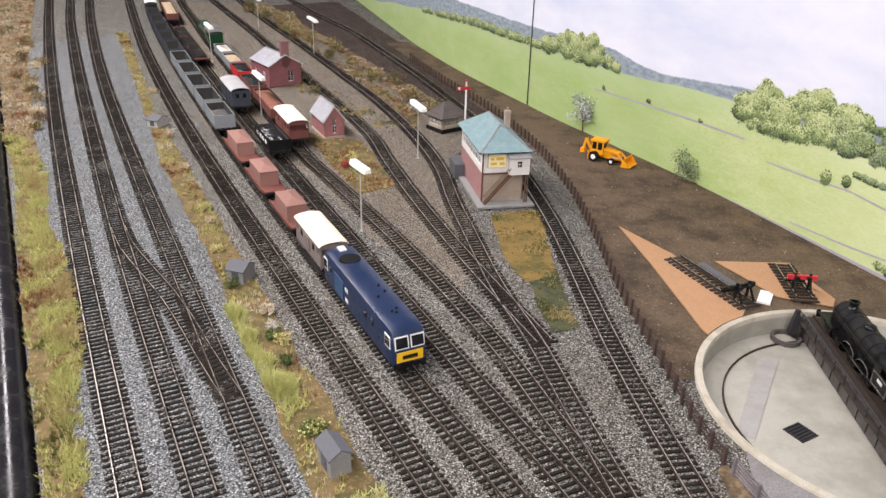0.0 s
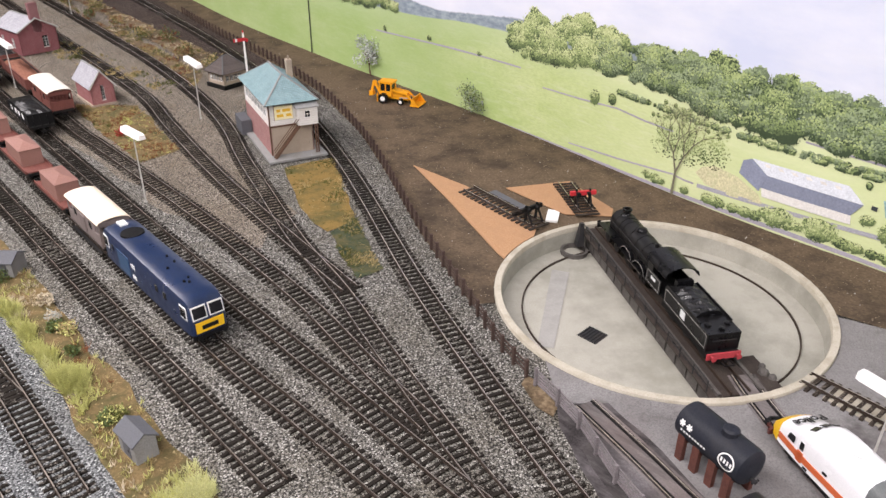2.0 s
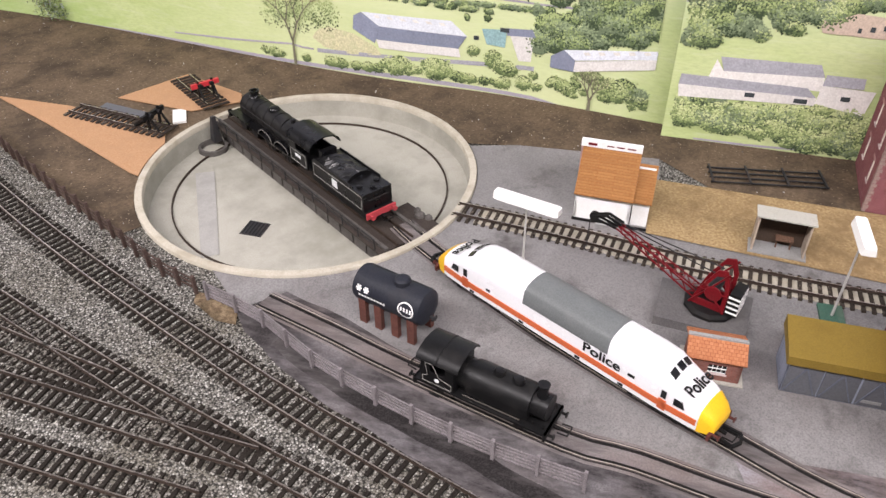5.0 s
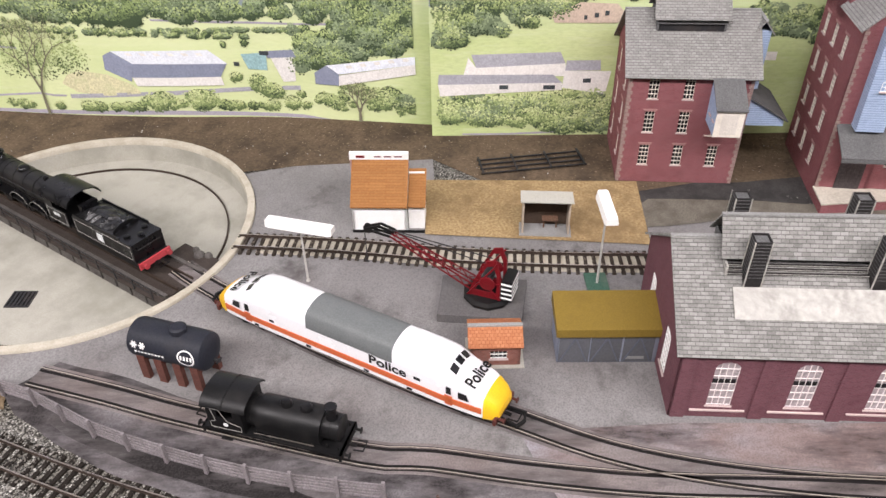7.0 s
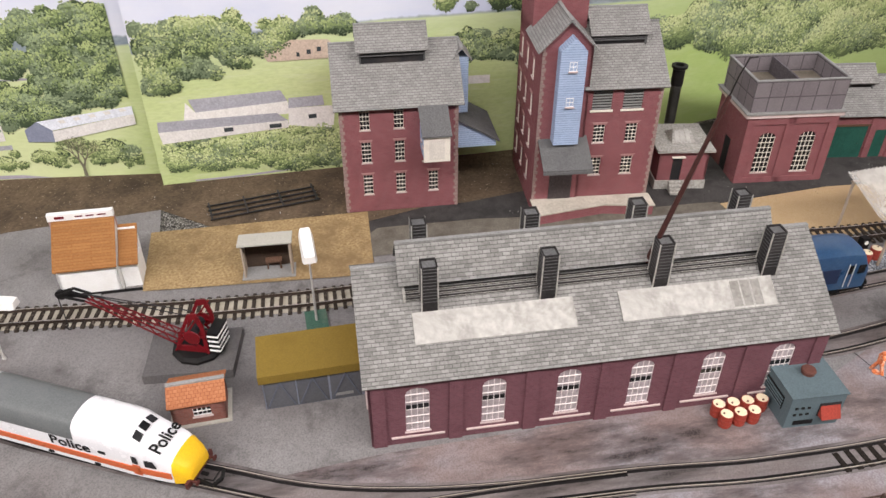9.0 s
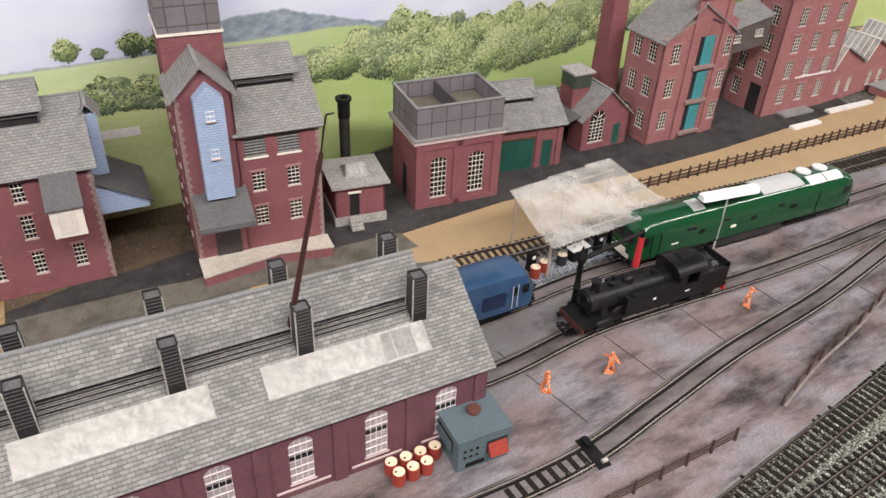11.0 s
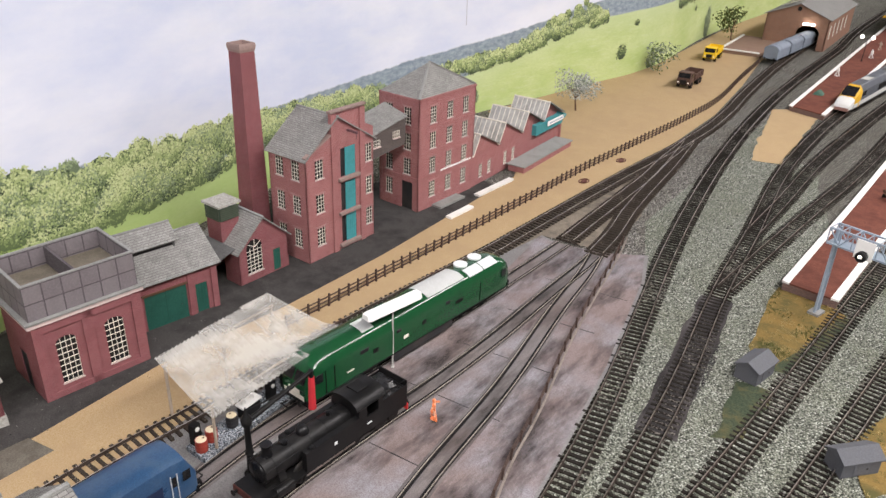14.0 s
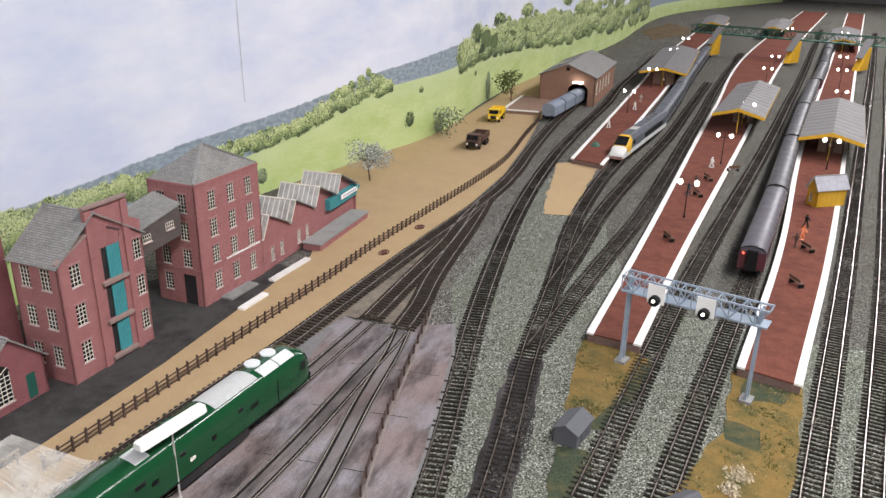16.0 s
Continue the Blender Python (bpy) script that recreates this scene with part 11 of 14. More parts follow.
def digger():
    th = thing("backhoe_loader", "orange-yellow toy backhoe loader with front bucket", "digger", pose(0.368, 1.184, 0.0012, 0, 0, math.degrees(math.atan2(-0.05, 0.07))) @ Matrix.Scale(0.9, 4))
    wheel_pair(th, 0.0, 0.0095, 0.028, 0.008)
    wheel_pair(th, 0.034, 0.006, 0.024, 0.006)
    part("chassis", box(B(), -0.012, 0.046, -0.006, 0.006, 0.008, 0.015), "digger_yellow", th, bevel=0.0008)
    part("bonnet", loft(B(), [[(0.014, -0.007, 0.013), (0.014, 0.007, 0.013), (0.014, 0.006, 0.025), (0.014, -0.006, 0.025)], [(0.044, -0.006, 0.013), (0.044, 0.006, 0.013), (0.044, 0.005, 0.021), (0.044, -0.005, 0.021)]]), "digger_yellow", th, bevel=0.0008)
    cab = part("cab", box(B(), -0.009, 0.015, -0.011, 0.011, 0.013, 0.022), "digger_yellow", th, bevel=0.0006)
    for x in (-0.008, 0.003, 0.014):
        for y in (-0.01, 0.01):
            part("cab_pillar", box(B(), x - 0.001, x + 0.001, y - 0.001, y + 0.001, 0.022, 0.037), "digger_yellow", cab)
    part("cab_roof", box(B(), -0.011, 0.017, -0.012, 0.012, 0.036, 0.0395), "digger_yellow", cab, bevel=0.0008)
    part("cab_glass", box(B(), -0.0075, 0.0135, -0.0095, 0.0095, 0.022, 0.036), "pane", cab)
    for y in (-0.0085, 0.0085):
        part("loader_arm", bar(bar(B(), (0.014, y, 0.024), (0.042, y, 0.02), 0.0018, 0.003), (0.042, y, 0.02), (0.056, y, 0.008), 0.0018, 0.003), "digger_yellow", th)
        part("ram", bar(B(), (0.03, y, 0.012), (0.052, y, 0.014), 0.0012), "post_grey", th)
    bk = B()
    for y0, y1 in ((-0.018, -0.0168), (0.0168, 0.018)):
        hull8(bk, [(0.055, y0, 0.003), (0.071, y0, 0.002), (0.06, y0, 0.016)], [(0.055, y1, 0.003), (0.071, y1, 0.002), (0.06, y1, 0.016)])
    box(bk, 0.055, 0.072, -0.018, 0.018, 0.0015, 0.003)
    hull8(bk, [(0.054, -0.018, 0.002), (0.0555, -0.018, 0.002), (0.0555, 0.018, 0.002), (0.054, 0.018, 0.002)], [(0.059, -0.018, 0.017), (0.0605, -0.018, 0.017), (0.0605, 0.018, 0.017), (0.059, 0.018, 0.017)])
    bmesh.ops.recalc_face_normals(bk, faces=bk.faces)
    part("bucket", bk, "digger_yellow", th)
    arm = part("backhoe_boom", bar(bar(B(), (-0.011, 0, 0.014), (-0.024, 0, 0.036), 0.004, 0.005), (-0.024, 0, 0.036), (-0.029, 0, 0.016), 0.003, 0.004), "digger_yellow", th)
    part("backhoe_bucket", hull8(B(), [(-0.033, -0.005, 0.008), (-0.024, -0.005, 0.01), (-0.024, 0.005, 0.01), (-0.033, 0.005, 0.008)], [(-0.033, -0.005, 0.017), (-0.026, -0.005, 0.018), (-0.026, 0.005, 0.018), (-0.033, 0.005, 0.017)]), "digger_yellow", arm, bevel=0.0006)
    for y in (-0.013, 0.013):
        part("stabiliser", bar(B(), (-0.012, y, 0.002), (-0.012, y, 0.018), 0.003, 0.002), "digger_yellow", th)


digger()


def stub(a, b, stop_t, material, key):
    """A short length of unballasted track ending in a buffer stop."""
    track(key, [a, ((a[0] + b[0]) / 2, (a[1] + b[1]) / 2), b], "short loose length of track at the turntable", sleepers="sleeper_black", step=0.0085, z=0.0042)
    d = (Vector(b) - Vector(a)).normalized()
    p = Vector(a).lerp(Vector(b), stop_t)
    th = thing("buffer_stop", ("red" if material == "signal_red" else "black") + " rail-built buffer stop on loose track", "buffer stop", pose(p.x, p.y, 0.008, 0, 0, math.degrees(math.atan2(d.y, d.x))), "buffer stops")
    for s in (-1, 1):
        y = s * GAUGE / 2
        part("upright", bar(B(), (0, y, 0), (0.001, y, 0.02), 0.0022, 0.0022), "frame_black", th)
        part("strut", bar(B(), (-0.02, y, 0), (0.0, y, 0.015), 0.0018, 0.0018), "frame_black", th)
        part("front_strut", bar(B(), (0.012, y, 0), (0.001, y, 0.017), 0.0018, 0.0018), "frame_black", th)
        part("buffer", tube(B(), (0.002, y * 0.75, 0.015), (0.006, y * 0.75, 0.015), 0.0022, 0.0025, 10), "frame_black", th)
    part("beam", box(B(), -0.0012, 0.0022, -0.016, 0.016, 0.0125, 0.0175), material, th, bevel=0.0003)
    part("cross_bar", box(B(), -0.018, -0.016, -0.011, 0.011, 0.001, 0.003), "frame_black", th)


stub((0.397, 0.802), (0.447, 0.683), 0.86, "frame_black", "X1")
stub((0.521, 0.79), (0.5125, 0.698), 0.72, "signal_red", "X2")
tagged(part("offcut", box(B(), -0.007, 0.007, -0.015, 0.015, 0, 0.002), "white", bevel=0.0004), "white plastic offcut on the earth", "offcut").matrix_basis = pose(0.4735, 0.7125, 0.0012, 0, 0, -28)
tagged(part("timber_sheet", box(B(), -0.008, 0.008, -0.03, 0.03, 0, 0.0012), "hut_grey", bevel=0.0003), "grey card strip lying beside loose track", "card").matrix_basis = pose(0.434, 0.765, 0.0026, 0, 0, 22)


def fence(points, h, gap, rails, material, label, name="fence", post=0.0018, rail=0.0011):
    th = thing(name, label, "fence")
    way = glide(points, gap)
    P = {}
    for i, (p, d) in enumerate(way):
        if "post" not in P:
            me = bpy.data.meshes.new("post")
            bm = box(B(), -post / 2, post / 2, -post / 2, post / 2, 0, h)
            bm.to_mesh(me)
            bm.free()
            me.materials.append(M[material])
            P["post"] = me
        ob = new("post", P["post"])
        ob.parent = th
        rnd = math.sin(i * 12.9898) * 2.2
        ob.matrix_basis = pose(p.x, p.y, 0.0012, rnd, rnd * 0.6, math.degrees(math.atan2(d.y, d.x)))
    for z in rails:
        for (p, d), (q, e) in zip(way, way[1:]):
            n = Vector((-d.y, d.x, 0)) * post * 0.6
            part("rail", bar(B(), p + n + Vector((0, 0, z)), q + n + Vector((0, 0, z)), rail * 0.6, rail), material, th)
    return th


fence([(0.02, 1.95), (0.1, 1.72), (0.19, 1.5), (0.262, 1.27), (0.298, 1.054), (0.308, 0.906), (0.313, 0.704), (0.324, 0.555), (0.329, 0.482), (0.34, 0.428)], 0.0185, 0.0195, (0.005, 0.0095, 0.014), "fence_brown", "brown post and rail fence beside the running line", post=0.0026, rail=0.0014)
fence([(0.341, 0.425), (0.354, 0.372), (0.358, 0.297), (0.382, 0.193), (0.422, 0.092)], 0.0185, 0.029, (0.004, 0.007, 0.010, 0.013, 0.016), "fence_grey", "grey boarded fence round the yard", post=0.0022, rail=0.0016)
fence([(0.424, 0.086), (0.455, -0.01), (0.5, -0.11), (0.55, -0.2), (0.622, -0.335), (0.708, -0.484)], 0.0135, 0.024, (0.004, 0.0075, 0.011), "fence_brown", "low dark fence along the yard edge", post=0.0016, rail=0.0011)
fence([(1.04, -0.449), (1.129, -0.623), (1.246, -0.849), (1.322, -0.99), (1.538, -1.424), (1.7, -1.66), (1.836, -1.855)], 0.0165, 0.0145, (0.0045, 0.009, 0.0135), "fence_brown", "brown post and rail fence beside the sandy road", post=0.0018, rail=0.0013)


th = thing("yard_kerb", "thin pale kerb strip under the low yard fence", "kerb")
kerb = glide([(0.735, -0.52), (0.784, -0.567), (0.833, -0.622), (0.925, -0.716), (1.048, -0.855), (1.1, -0.91)], 0.012)
part("strip", loft(B(), [[(p.x - d.y * o, p.y + d.x * o, z) for o, z in ((-0.0009, 0.0015), (0.0009, 0.0015), (0.0009, 0.0034), (-0.0009, 0.0034))] for p, d in kerb]), "kerb_dull", th)
fence([(p.x + d.y * -0.0022, p.y + d.x * 0.0022) for p, d in kerb[::6]], 0.0125, 0.024, (0.0035, 0.007, 0.0105), "fence_brown", "low dark fence on a pale kerb between yard and running line", post=0.0016, rail=0.001)
for i in range(7):
    mj = along("Y2", 0.3 + i * 0.085)
    p, q = mj @ Vector((0, 0.075, 0)), mj @ Vector((0.012, -0.02, 0))
    tagged(part("slab_joint", bar(B(), (p.x, p.y, 0.0019), (q.x, q.y, 0.0019), 0.0008, 0.0003), "iron"), "dark joint between concrete slabs", "joint", kind="structure")


# ---- yard things ----
def oil_tank():
    p, q = Vector((0.4215, 0.334)), Vector((0.4355, 0.2735))
    d = q - p
    th = thing("oil_storage_tank", "dark blue horizontal oil tank on brown legs", "tank", pose(p.x, p.y, 0.0018, 0, 0, math.degrees(math.atan2(d.y, d.x))))
    L, r, z = d.length, 0.0142, 0.0285
    bm = B()
    rows = [(0.0, r * 0.3), (0.0008, r * 0.75), (0.0025, r * 0.95), (0.005, r), (L - 0.005, r), (L - 0.0025, r * 0.95), (L - 0.0008, r * 0.75), (L, r * 0.3)]
    loft(bm, [[(x, rr * math.cos(2 * math.pi * i / 28), z + rr * math.sin(2 * math.pi * i / 28)) for i in range(28)] for x, rr in rows])
    bmesh.ops.recalc_face_normals(bm, faces=bm.faces)
    body = part("tank_body", bm, "tank_blue", th, smooth=True)
    part("filler", turned(B(), [(0.006, z + r - 0.001), (0.006, z + r + 0.003), (0.0045, z + r + 0.0042), (0.002, z + r + 0.0046)], 14, (L * 0.62, 0, 0)), "tank_blue", body)
    for x in (0.01, 0.024, 0.039, 0.053):
        for y in (-0.011, 0.011):
            part("leg", box(B(), x - 0.003, x + 0.003, y - 0.002, y + 0.002, 0, 0.022), "tank_leg", th)
        part("saddle", box(B(), x - 0.0022, x + 0.0022, -0.0125, 0.0125, 0.0145, 0.02), "tank_leg", th)

    def on_side(a, x, rr=r + 0.0002):
        return Vector((x, -rr * math.cos(a), z + rr * math.sin(a)))
    a0 = 0.22
    ring = B()
    for i in range(28):
        t0, t1 = 2 * math.pi * i / 28, 2 * math.pi * (i + 1) / 28
        q4 = [on_side(a0 + k * math.sin(t) / r, 0.05 + k * 1.1 * math.cos(t)) for t, k in ((t0, 0.0062), (t1, 0.0062), (t1, 0.0052), (t0, 0.0052))]
        ring.faces.new([ring.verts.new(v) for v in q4])
    for i in range(4):
        x = 0.0455 + i * 0.0026
        ring.faces.new([ring.verts.new(on_side(a0 + k / r, xx)) for xx, k in ((x, -0.0016), (x + 0.0015, -0.0016), (x + 0.0015, 0.0016), (x, 0.0016))])
    for x in (0.009, 0.0155):
        for k in range(3):
            t = k * math.pi / 3
            dx, dk = 0.0026 * math.cos(t), 0.0026 * math.sin(t)
            nx, nk = -0.0006 * math.sin(t), 0.0006 * math.cos(t)
            ring.faces.new([ring.verts.new(on_side(a0 + 0.15 + s2 / r, x + s1, r + 0.00025 + k * 0.00003)) for s1, s2 in ((dx + nx, dk + nk), (-dx + nx, -dk + nk), (-dx - nx, -dk - nk), (dx - nx, dk - nk))])
    for i in range(9):
        x = 0.009 + i * 0.0027
        ring.faces.new([ring.verts.new(on_side(a0 - 0.22 + k / r, xx)) for xx, k in ((x, -0.0008), (x + 0.0017, -0.0008), (x + 0.0017, 0.0008), (x, 0.0008))])
    bmesh.ops.recalc_face_normals(ring, faces=ring.faces)
    part("emblem", ring, "white", body, "white ring, stars and bars painted on the tank")
    part("outlet", tube(B(), (L - 0.001, 0, 0.021), (L + 0.004, 0, 0.021), 0.0016), "iron", th)
    part("valve", tube(B(), (L + 0.003, -0.003, 0.021), (L + 0.003, 0.003, 0.021), 0.0009), "iron", th)


oil_tank()


def yard_crane():
    base = [(0.564, 0.171), (0.591, 0.112), (0.635, 0.129), (0.607, 0.191)]
    th = thing("yard_crane", "dark red hand crane with lattice jib on a grey plinth", "crane")
    part("plinth", slab(B(), base, 0.001, 0.0095), "plinth", th, "dark grey plinth", 0.0006)
    c, tip = Vector((0.6035, 0.1475, 0.0)), Vector((0.587, 0.243, 0.052))
    ax = (tip - c)
    yaw = math.degrees(math.atan2(ax.y, ax.x))
    m = pose(c.x, c.y, 0, 0, 0, yaw)

    def add(nm, bm, mat, par=th, **k):
        ob = part(nm, bm, mat, par, **k)
        if par is th:
            ob.matrix_basis = m
        return ob
    add("turntable_ring", turned(B(), [(0.019, 0.0095), (0.02, 0.011), (0.02, 0.013), (0.017, 0.0145)], 10), "frame_black")
    for s in (-1, 1):
        y = s * 0.0085
        edge = [(-0.012, 0.0145), (0.014, 0.0145), (0.009, 0.03), (-0.001, 0.05), (-0.008, 0.052), (-0.012, 0.04)]
        loop = lambda k, o: [(-0.002 + (x - -0.002) * k, y + o, 0.033 + (z - 0.033) * k) for x, z in edge]
        fr = loft(B(), [loop(1, -0.0006), loop(0.7, -0.0006), loop(0.7, 0.0006), loop(1, 0.0006), loop(1, -0.0006)], caps=False)
        bmesh.ops.remove_doubles(fr, verts=fr.verts, dist=0.00001)
        bmesh.ops.recalc_face_normals(fr, faces=fr.faces)
        cheek = add("side_frame", fr, "crane_red")
        for p2, q2 in (((-0.012, 0.0145), (0.006, 0.036)), ((0.014, 0.0145), (-0.01, 0.05)), ((-0.012, 0.03), (0.009, 0.03))):
            part("rib", bar(B(), (p2[0], y + s * 0.001, p2[1]), (q2[0], y + s * 0.001, q2[1]), 0.0012, 0.0014), "crane_red", cheek)
        gear = part("gear_wheel", turned(B(), [(0.006, -0.0007), (0.0064, 0), (0.006, 0.0007)], 16), "crane_red", cheek)
        gear.matrix_basis = pose(-0.002, y + s * 0.0022, 0.03, 90, 0, 0)
    add("drum", tube(B(), (0, -0.0085, 0.03), (0, 0.0085, 0.03), 0.0045, n=14), "iron")
    cw = add("counterweight", box(B(), -0.021, -0.013, -0.0085, 0.0085, 0.0145, 0.034), "frame_black", bevel=0.0006)
    for i in range(4):
        part("stripe", box(B(), -0.0213, -0.0128, -0.0088, 0.0088, 0.0165 + i * 0.0045, 0.018 + i * 0.0045), "white", cw)
    R = ax.xy.length
    foot, end = Vector((0.013, 0, 0.018)), Vector((R, 0, 0.052))
    knee = Vector((R * 0.8, 0, 0.05))
    for s in (-1, 1):
        ch = B()
        lo0, lo1 = Vector((0.013, s * 0.005, 0.016)), Vector((R * 0.84, s * 0.0018, 0.0475))
        hi0, hi1 = Vector((0.012, s * 0.005, 0.0215)), Vector((R * 0.82, s * 0.0018, 0.051))
        bar(ch, lo0, lo1, 0.0009)
        bar(ch, hi0, hi1, 0.0009)
        n = 12
        for i in range(n):
            a, b = i / n, (i + 1) / n
            p2, q2 = (lo0.lerp(lo1, a), hi0.lerp(hi1, b)) if i % 2 else (hi0.lerp(hi1, a), lo0.lerp(lo1, b))
            bar(ch, p2, q2, 0.0006)
        add("jib_side", ch, "crane_red")
    cross = B()
    for i in range(9):
        t = (i + 0.5) / 9
        p2 = Vector((0.0125, 0, 0.0215)).lerp(Vector((R * 0.82, 0, 0.051)), t)
        hw = 0.005 + (0.0018 - 0.005) * t
        bar(cross, p2 + Vector((0, -hw, 0)), p2 + Vector((0, hw, 0)), 0.0006)
    add("jib_bracing", cross, "crane_red")
    head = B()
    for s in (-1, 1):
        bar(head, (R * 0.8, s * 0.002, 0.052), (R * 0.93, s * 0.002, 0.0555), 0.0012, 0.002)
        bar(head, (R * 0.93, s * 0.002, 0.0555), (R + 0.006, s * 0.002, 0.05), 0.0012, 0.002)
        bar(head, (R * 0.84, s * 0.002, 0.0475), (R + 0.006, s * 0.002, 0.05), 0.0012, 0.0016)
    add("jib_head", head, "frame_black")
    add("sheave", tube(B(), (R + 0.004, -0.0015, 0.05), (R + 0.004, 0.0015, 0.05), 0.004, n=14), "frame_black")
    for y, z0, z1 in ((0.004, 0.05, 0.055), (-0.004, 0.036, 0.052)):
        add("stay_rope", tube(B(), (-0.004, y, z0), (R * 0.93, y * 0.4, z1), 0.0005, n=6), "iron")
    add("hoist_rope", tube(B(), (R + 0.0075, 0, 0.05), (R + 0.0075, 0, 0.02), 0.0004, n=6), "iron")
    hk = B()
    pts = [(R + 0.0075 + 0.002 * math.sin(a), 0, 0.017 - 0.002 * math.cos(a) * -1) for a in (0, 0.9, 1.8, 2.7, 3.6, 4.5)]
    for p2, q2 in zip(pts, pts[1:]):
        bar(hk, p2, q2, 0.0009)
    add("hook", hk, "iron")


yard_crane()


def shop():
    a, b = (0.628, 0.296), (0.651, 0.254)
    th = thing("yard_shop", "cream-walled shop with orange tiled roof and white name board", "shop", placed(a, b))
    w, d, h = 0.048, 0.03, 0.0285
    simple_box_building(th, w, d, h, "white")
    bm = hull8(B(), [(-0.001, -0.003, h - 0.001), (w + 0.001, -0.003, h - 0.001), (w + 0.001, d, 0.0555), (-0.001, d, 0.0555)], [(-0.001, -0.003, h + 0.0004), (w + 0.001, -0.003, h + 0.0004), (w + 0.001, d, 0.057), (-0.001, d, 0.057)])
    bmesh.ops.recalc_face_normals(bm, faces=bm.faces)
    uv_walls(part("roof", bm, "tile_orange", th, "orange tiled roof"))
    for x in (0.0, w):
        g = hull8(B(), [(x - 0.0006, 0, h), (x - 0.0006, d, h), (x - 0.0006, d, 0.0553)], [(x + 0.0006, 0, h), (x + 0.0006, d, h), (x + 0.0006, d, 0.0553)])
        bmesh.ops.recalc_face_normals(g, faces=g.faces)
        part("gable", g, "white", th)
    part("back_wall", box(B(), -0.003, w + 0.001, d, d + 0.003, 0, 0.058), "brick_faded", th)
    sg = part("name_board", box(B(), -0.003, w + 0.001, d - 0.001, d + 0.0035, 0.0575, 0.0635), "white", th, "white name board with red lettering bars", 0.0003)
    bars = B()
    for x0, x1, s in ((0.003, 0.0105, 0.0011), (0.019, 0.025, 0.0005), (0.0275, 0.034, 0.0005), (0.0365, 0.0435, 0.0005)):
        box(bars, x0, x1, d - 0.0014, d - 0.0009, 0.0605 - s, 0.0605 + s)
    part("lettering_bars", bars, "crane_red", sg)
    ann = part("annexe", box(B(), w + 0.001, w + 0.015, 0.006, d, 0, 0.025), "white", th, "low white annexe")
    uv_walls(part("annexe_roof", hull8(B(), [(w + 0.001, 0.003, 0.024), (w + 0.0165, 0.003, 0.024), (w + 0.0165, d + 0.002, 0.0455), (w + 0.001, d + 0.002, 0.0455)], [(w + 0.001, 0.003, 0.0255), (w + 0.0165, 0.003, 0.0255), (w + 0.0165, d + 0.002, 0.047), (w + 0.001, d + 0.002, 0.047)]), "tile_orange", ann))
    part("annexe_back", box(B(), w + 0.001, w + 0.015, d - 0.002, d + 0.001, 0.02, 0.0452), "white", ann)
    part("plinth", box(B(), -0.001, w + 0.0155, -0.001, 0.0, 0, 0.0025), "frame_black", th)
    part("doorstep", box(B(), 0.02, 0.03, -0.004, -0.001, 0, 0.001), "hut_light", th)


shop()


def open_shelter():
    a, b = (0.697, 0.164), (0.7155, 0.127)
    th = thing("open_shelter", "open-fronted dark timber shelter with pale flat roof", "shelter", placed(a, b))
    w, d, h = 0.0414, 0.017, 0.036
    part("back_wall", box(B(), 0, w, d - 0.0015, d, 0.001, h - 0.003), "shed_inside", th)
    for x in (0, w - 0.0015):
        part("side_wall", hull8(B(), [(x, 0, 0.001), (x + 0.0015, 0, 0.001), (x + 0.0015, d - 0.0015, 0.001), (x, d - 0.0015, 0.001)], [(x, 0, h), (x + 0.0015, 0, h), (x + 0.0015, d - 0.0015, h - 0.003), (x, d - 0.0015, h - 0.003)]), "wall_beige", th)
    part("floor", box(B(), -0.002, w + 0.002, -0.003, d, 0, 0.002), "hut_light", th)
    part("roof", hull8(B(), [(-0.002, -0.003, h), (w + 0.002, -0.003, h), (w + 0.002, d + 0.002, h - 0.003), (-0.002, d + 0.002, h - 0.003)], [(-0.002, -0.003, h + 0.0014), (w + 0.002, -0.003, h + 0.0014), (w + 0.002, d + 0.002, h - 0.0016), (-0.002, d + 0.002, h - 0.0016)]), "shade_stone", th, "pale stone-coloured felt roof", 0.0003)
    part("bench", box(B(), 0.018, 0.032, d - 0.008, d - 0.0015, 0.009, 0.011), "wood_brown", th)
    for x in (0.019, 0.03):
        part("bench_leg", box(B(), x, x + 0.0012, d - 0.0075, d - 0.006, 0.002, 0.009), "wood_brown", th)


open_shelter()


def store():
    a, b = (0.57, 0.074), (0.606, 0.012)
    th = thing("store_shed", "blue-grey panelled store with ochre sheet roof", "shed", placed(a, b))
    w, d, h = 0.0717, 0.032, 0.03
    simple_box_building(th, w, d, h, "store_blue")
    part("roof", hull8(B(), [(-0.002, -0.0025, h - 0.003), (w + 0.002, -0.0025, h - 0.003), (w + 0.002, d + 0.002, h), (-0.002, d + 0.002, h)],
                       [(-0.002, -0.0025, h + 0.004), (w + 0.002, -0.0025, h + 0.004), (w + 0.002, d + 0.002, h + 0.009), (-0.002, d + 0.002, h + 0.009)]), "ochre_roof", th, "ochre sheet roof with deep edge", 0.0004)
    for i, x in enumerate((0.001, 0.0235, 0.0465)):
        dr = part("door_leaf", box(B(), x, x + 0.0215, -0.0006, 0.0002, 0.001, h - 0.004), "hut_grey", th)
        for p2, q2 in (((x + 0.001, 0.002), (x + 0.011, h - 0.005)), ((x + 0.02, 0.002), (x + 0.011, h - 0.005))):
            part("brace", bar(B(), (p2[0], -0.0009, p2[1]), (q2[0], -0.0009, q2[1]), 0.0006, 0.0009), "store_line", dr)
    part("notice", box(B(), 0.049, 0.062, -0.0009, -0.0005, 0.004, 0.0065), "hut_light", th)


M["store_line"] = paint("store_line", (0.11, 0.12, 0.15), 0.7)
store()

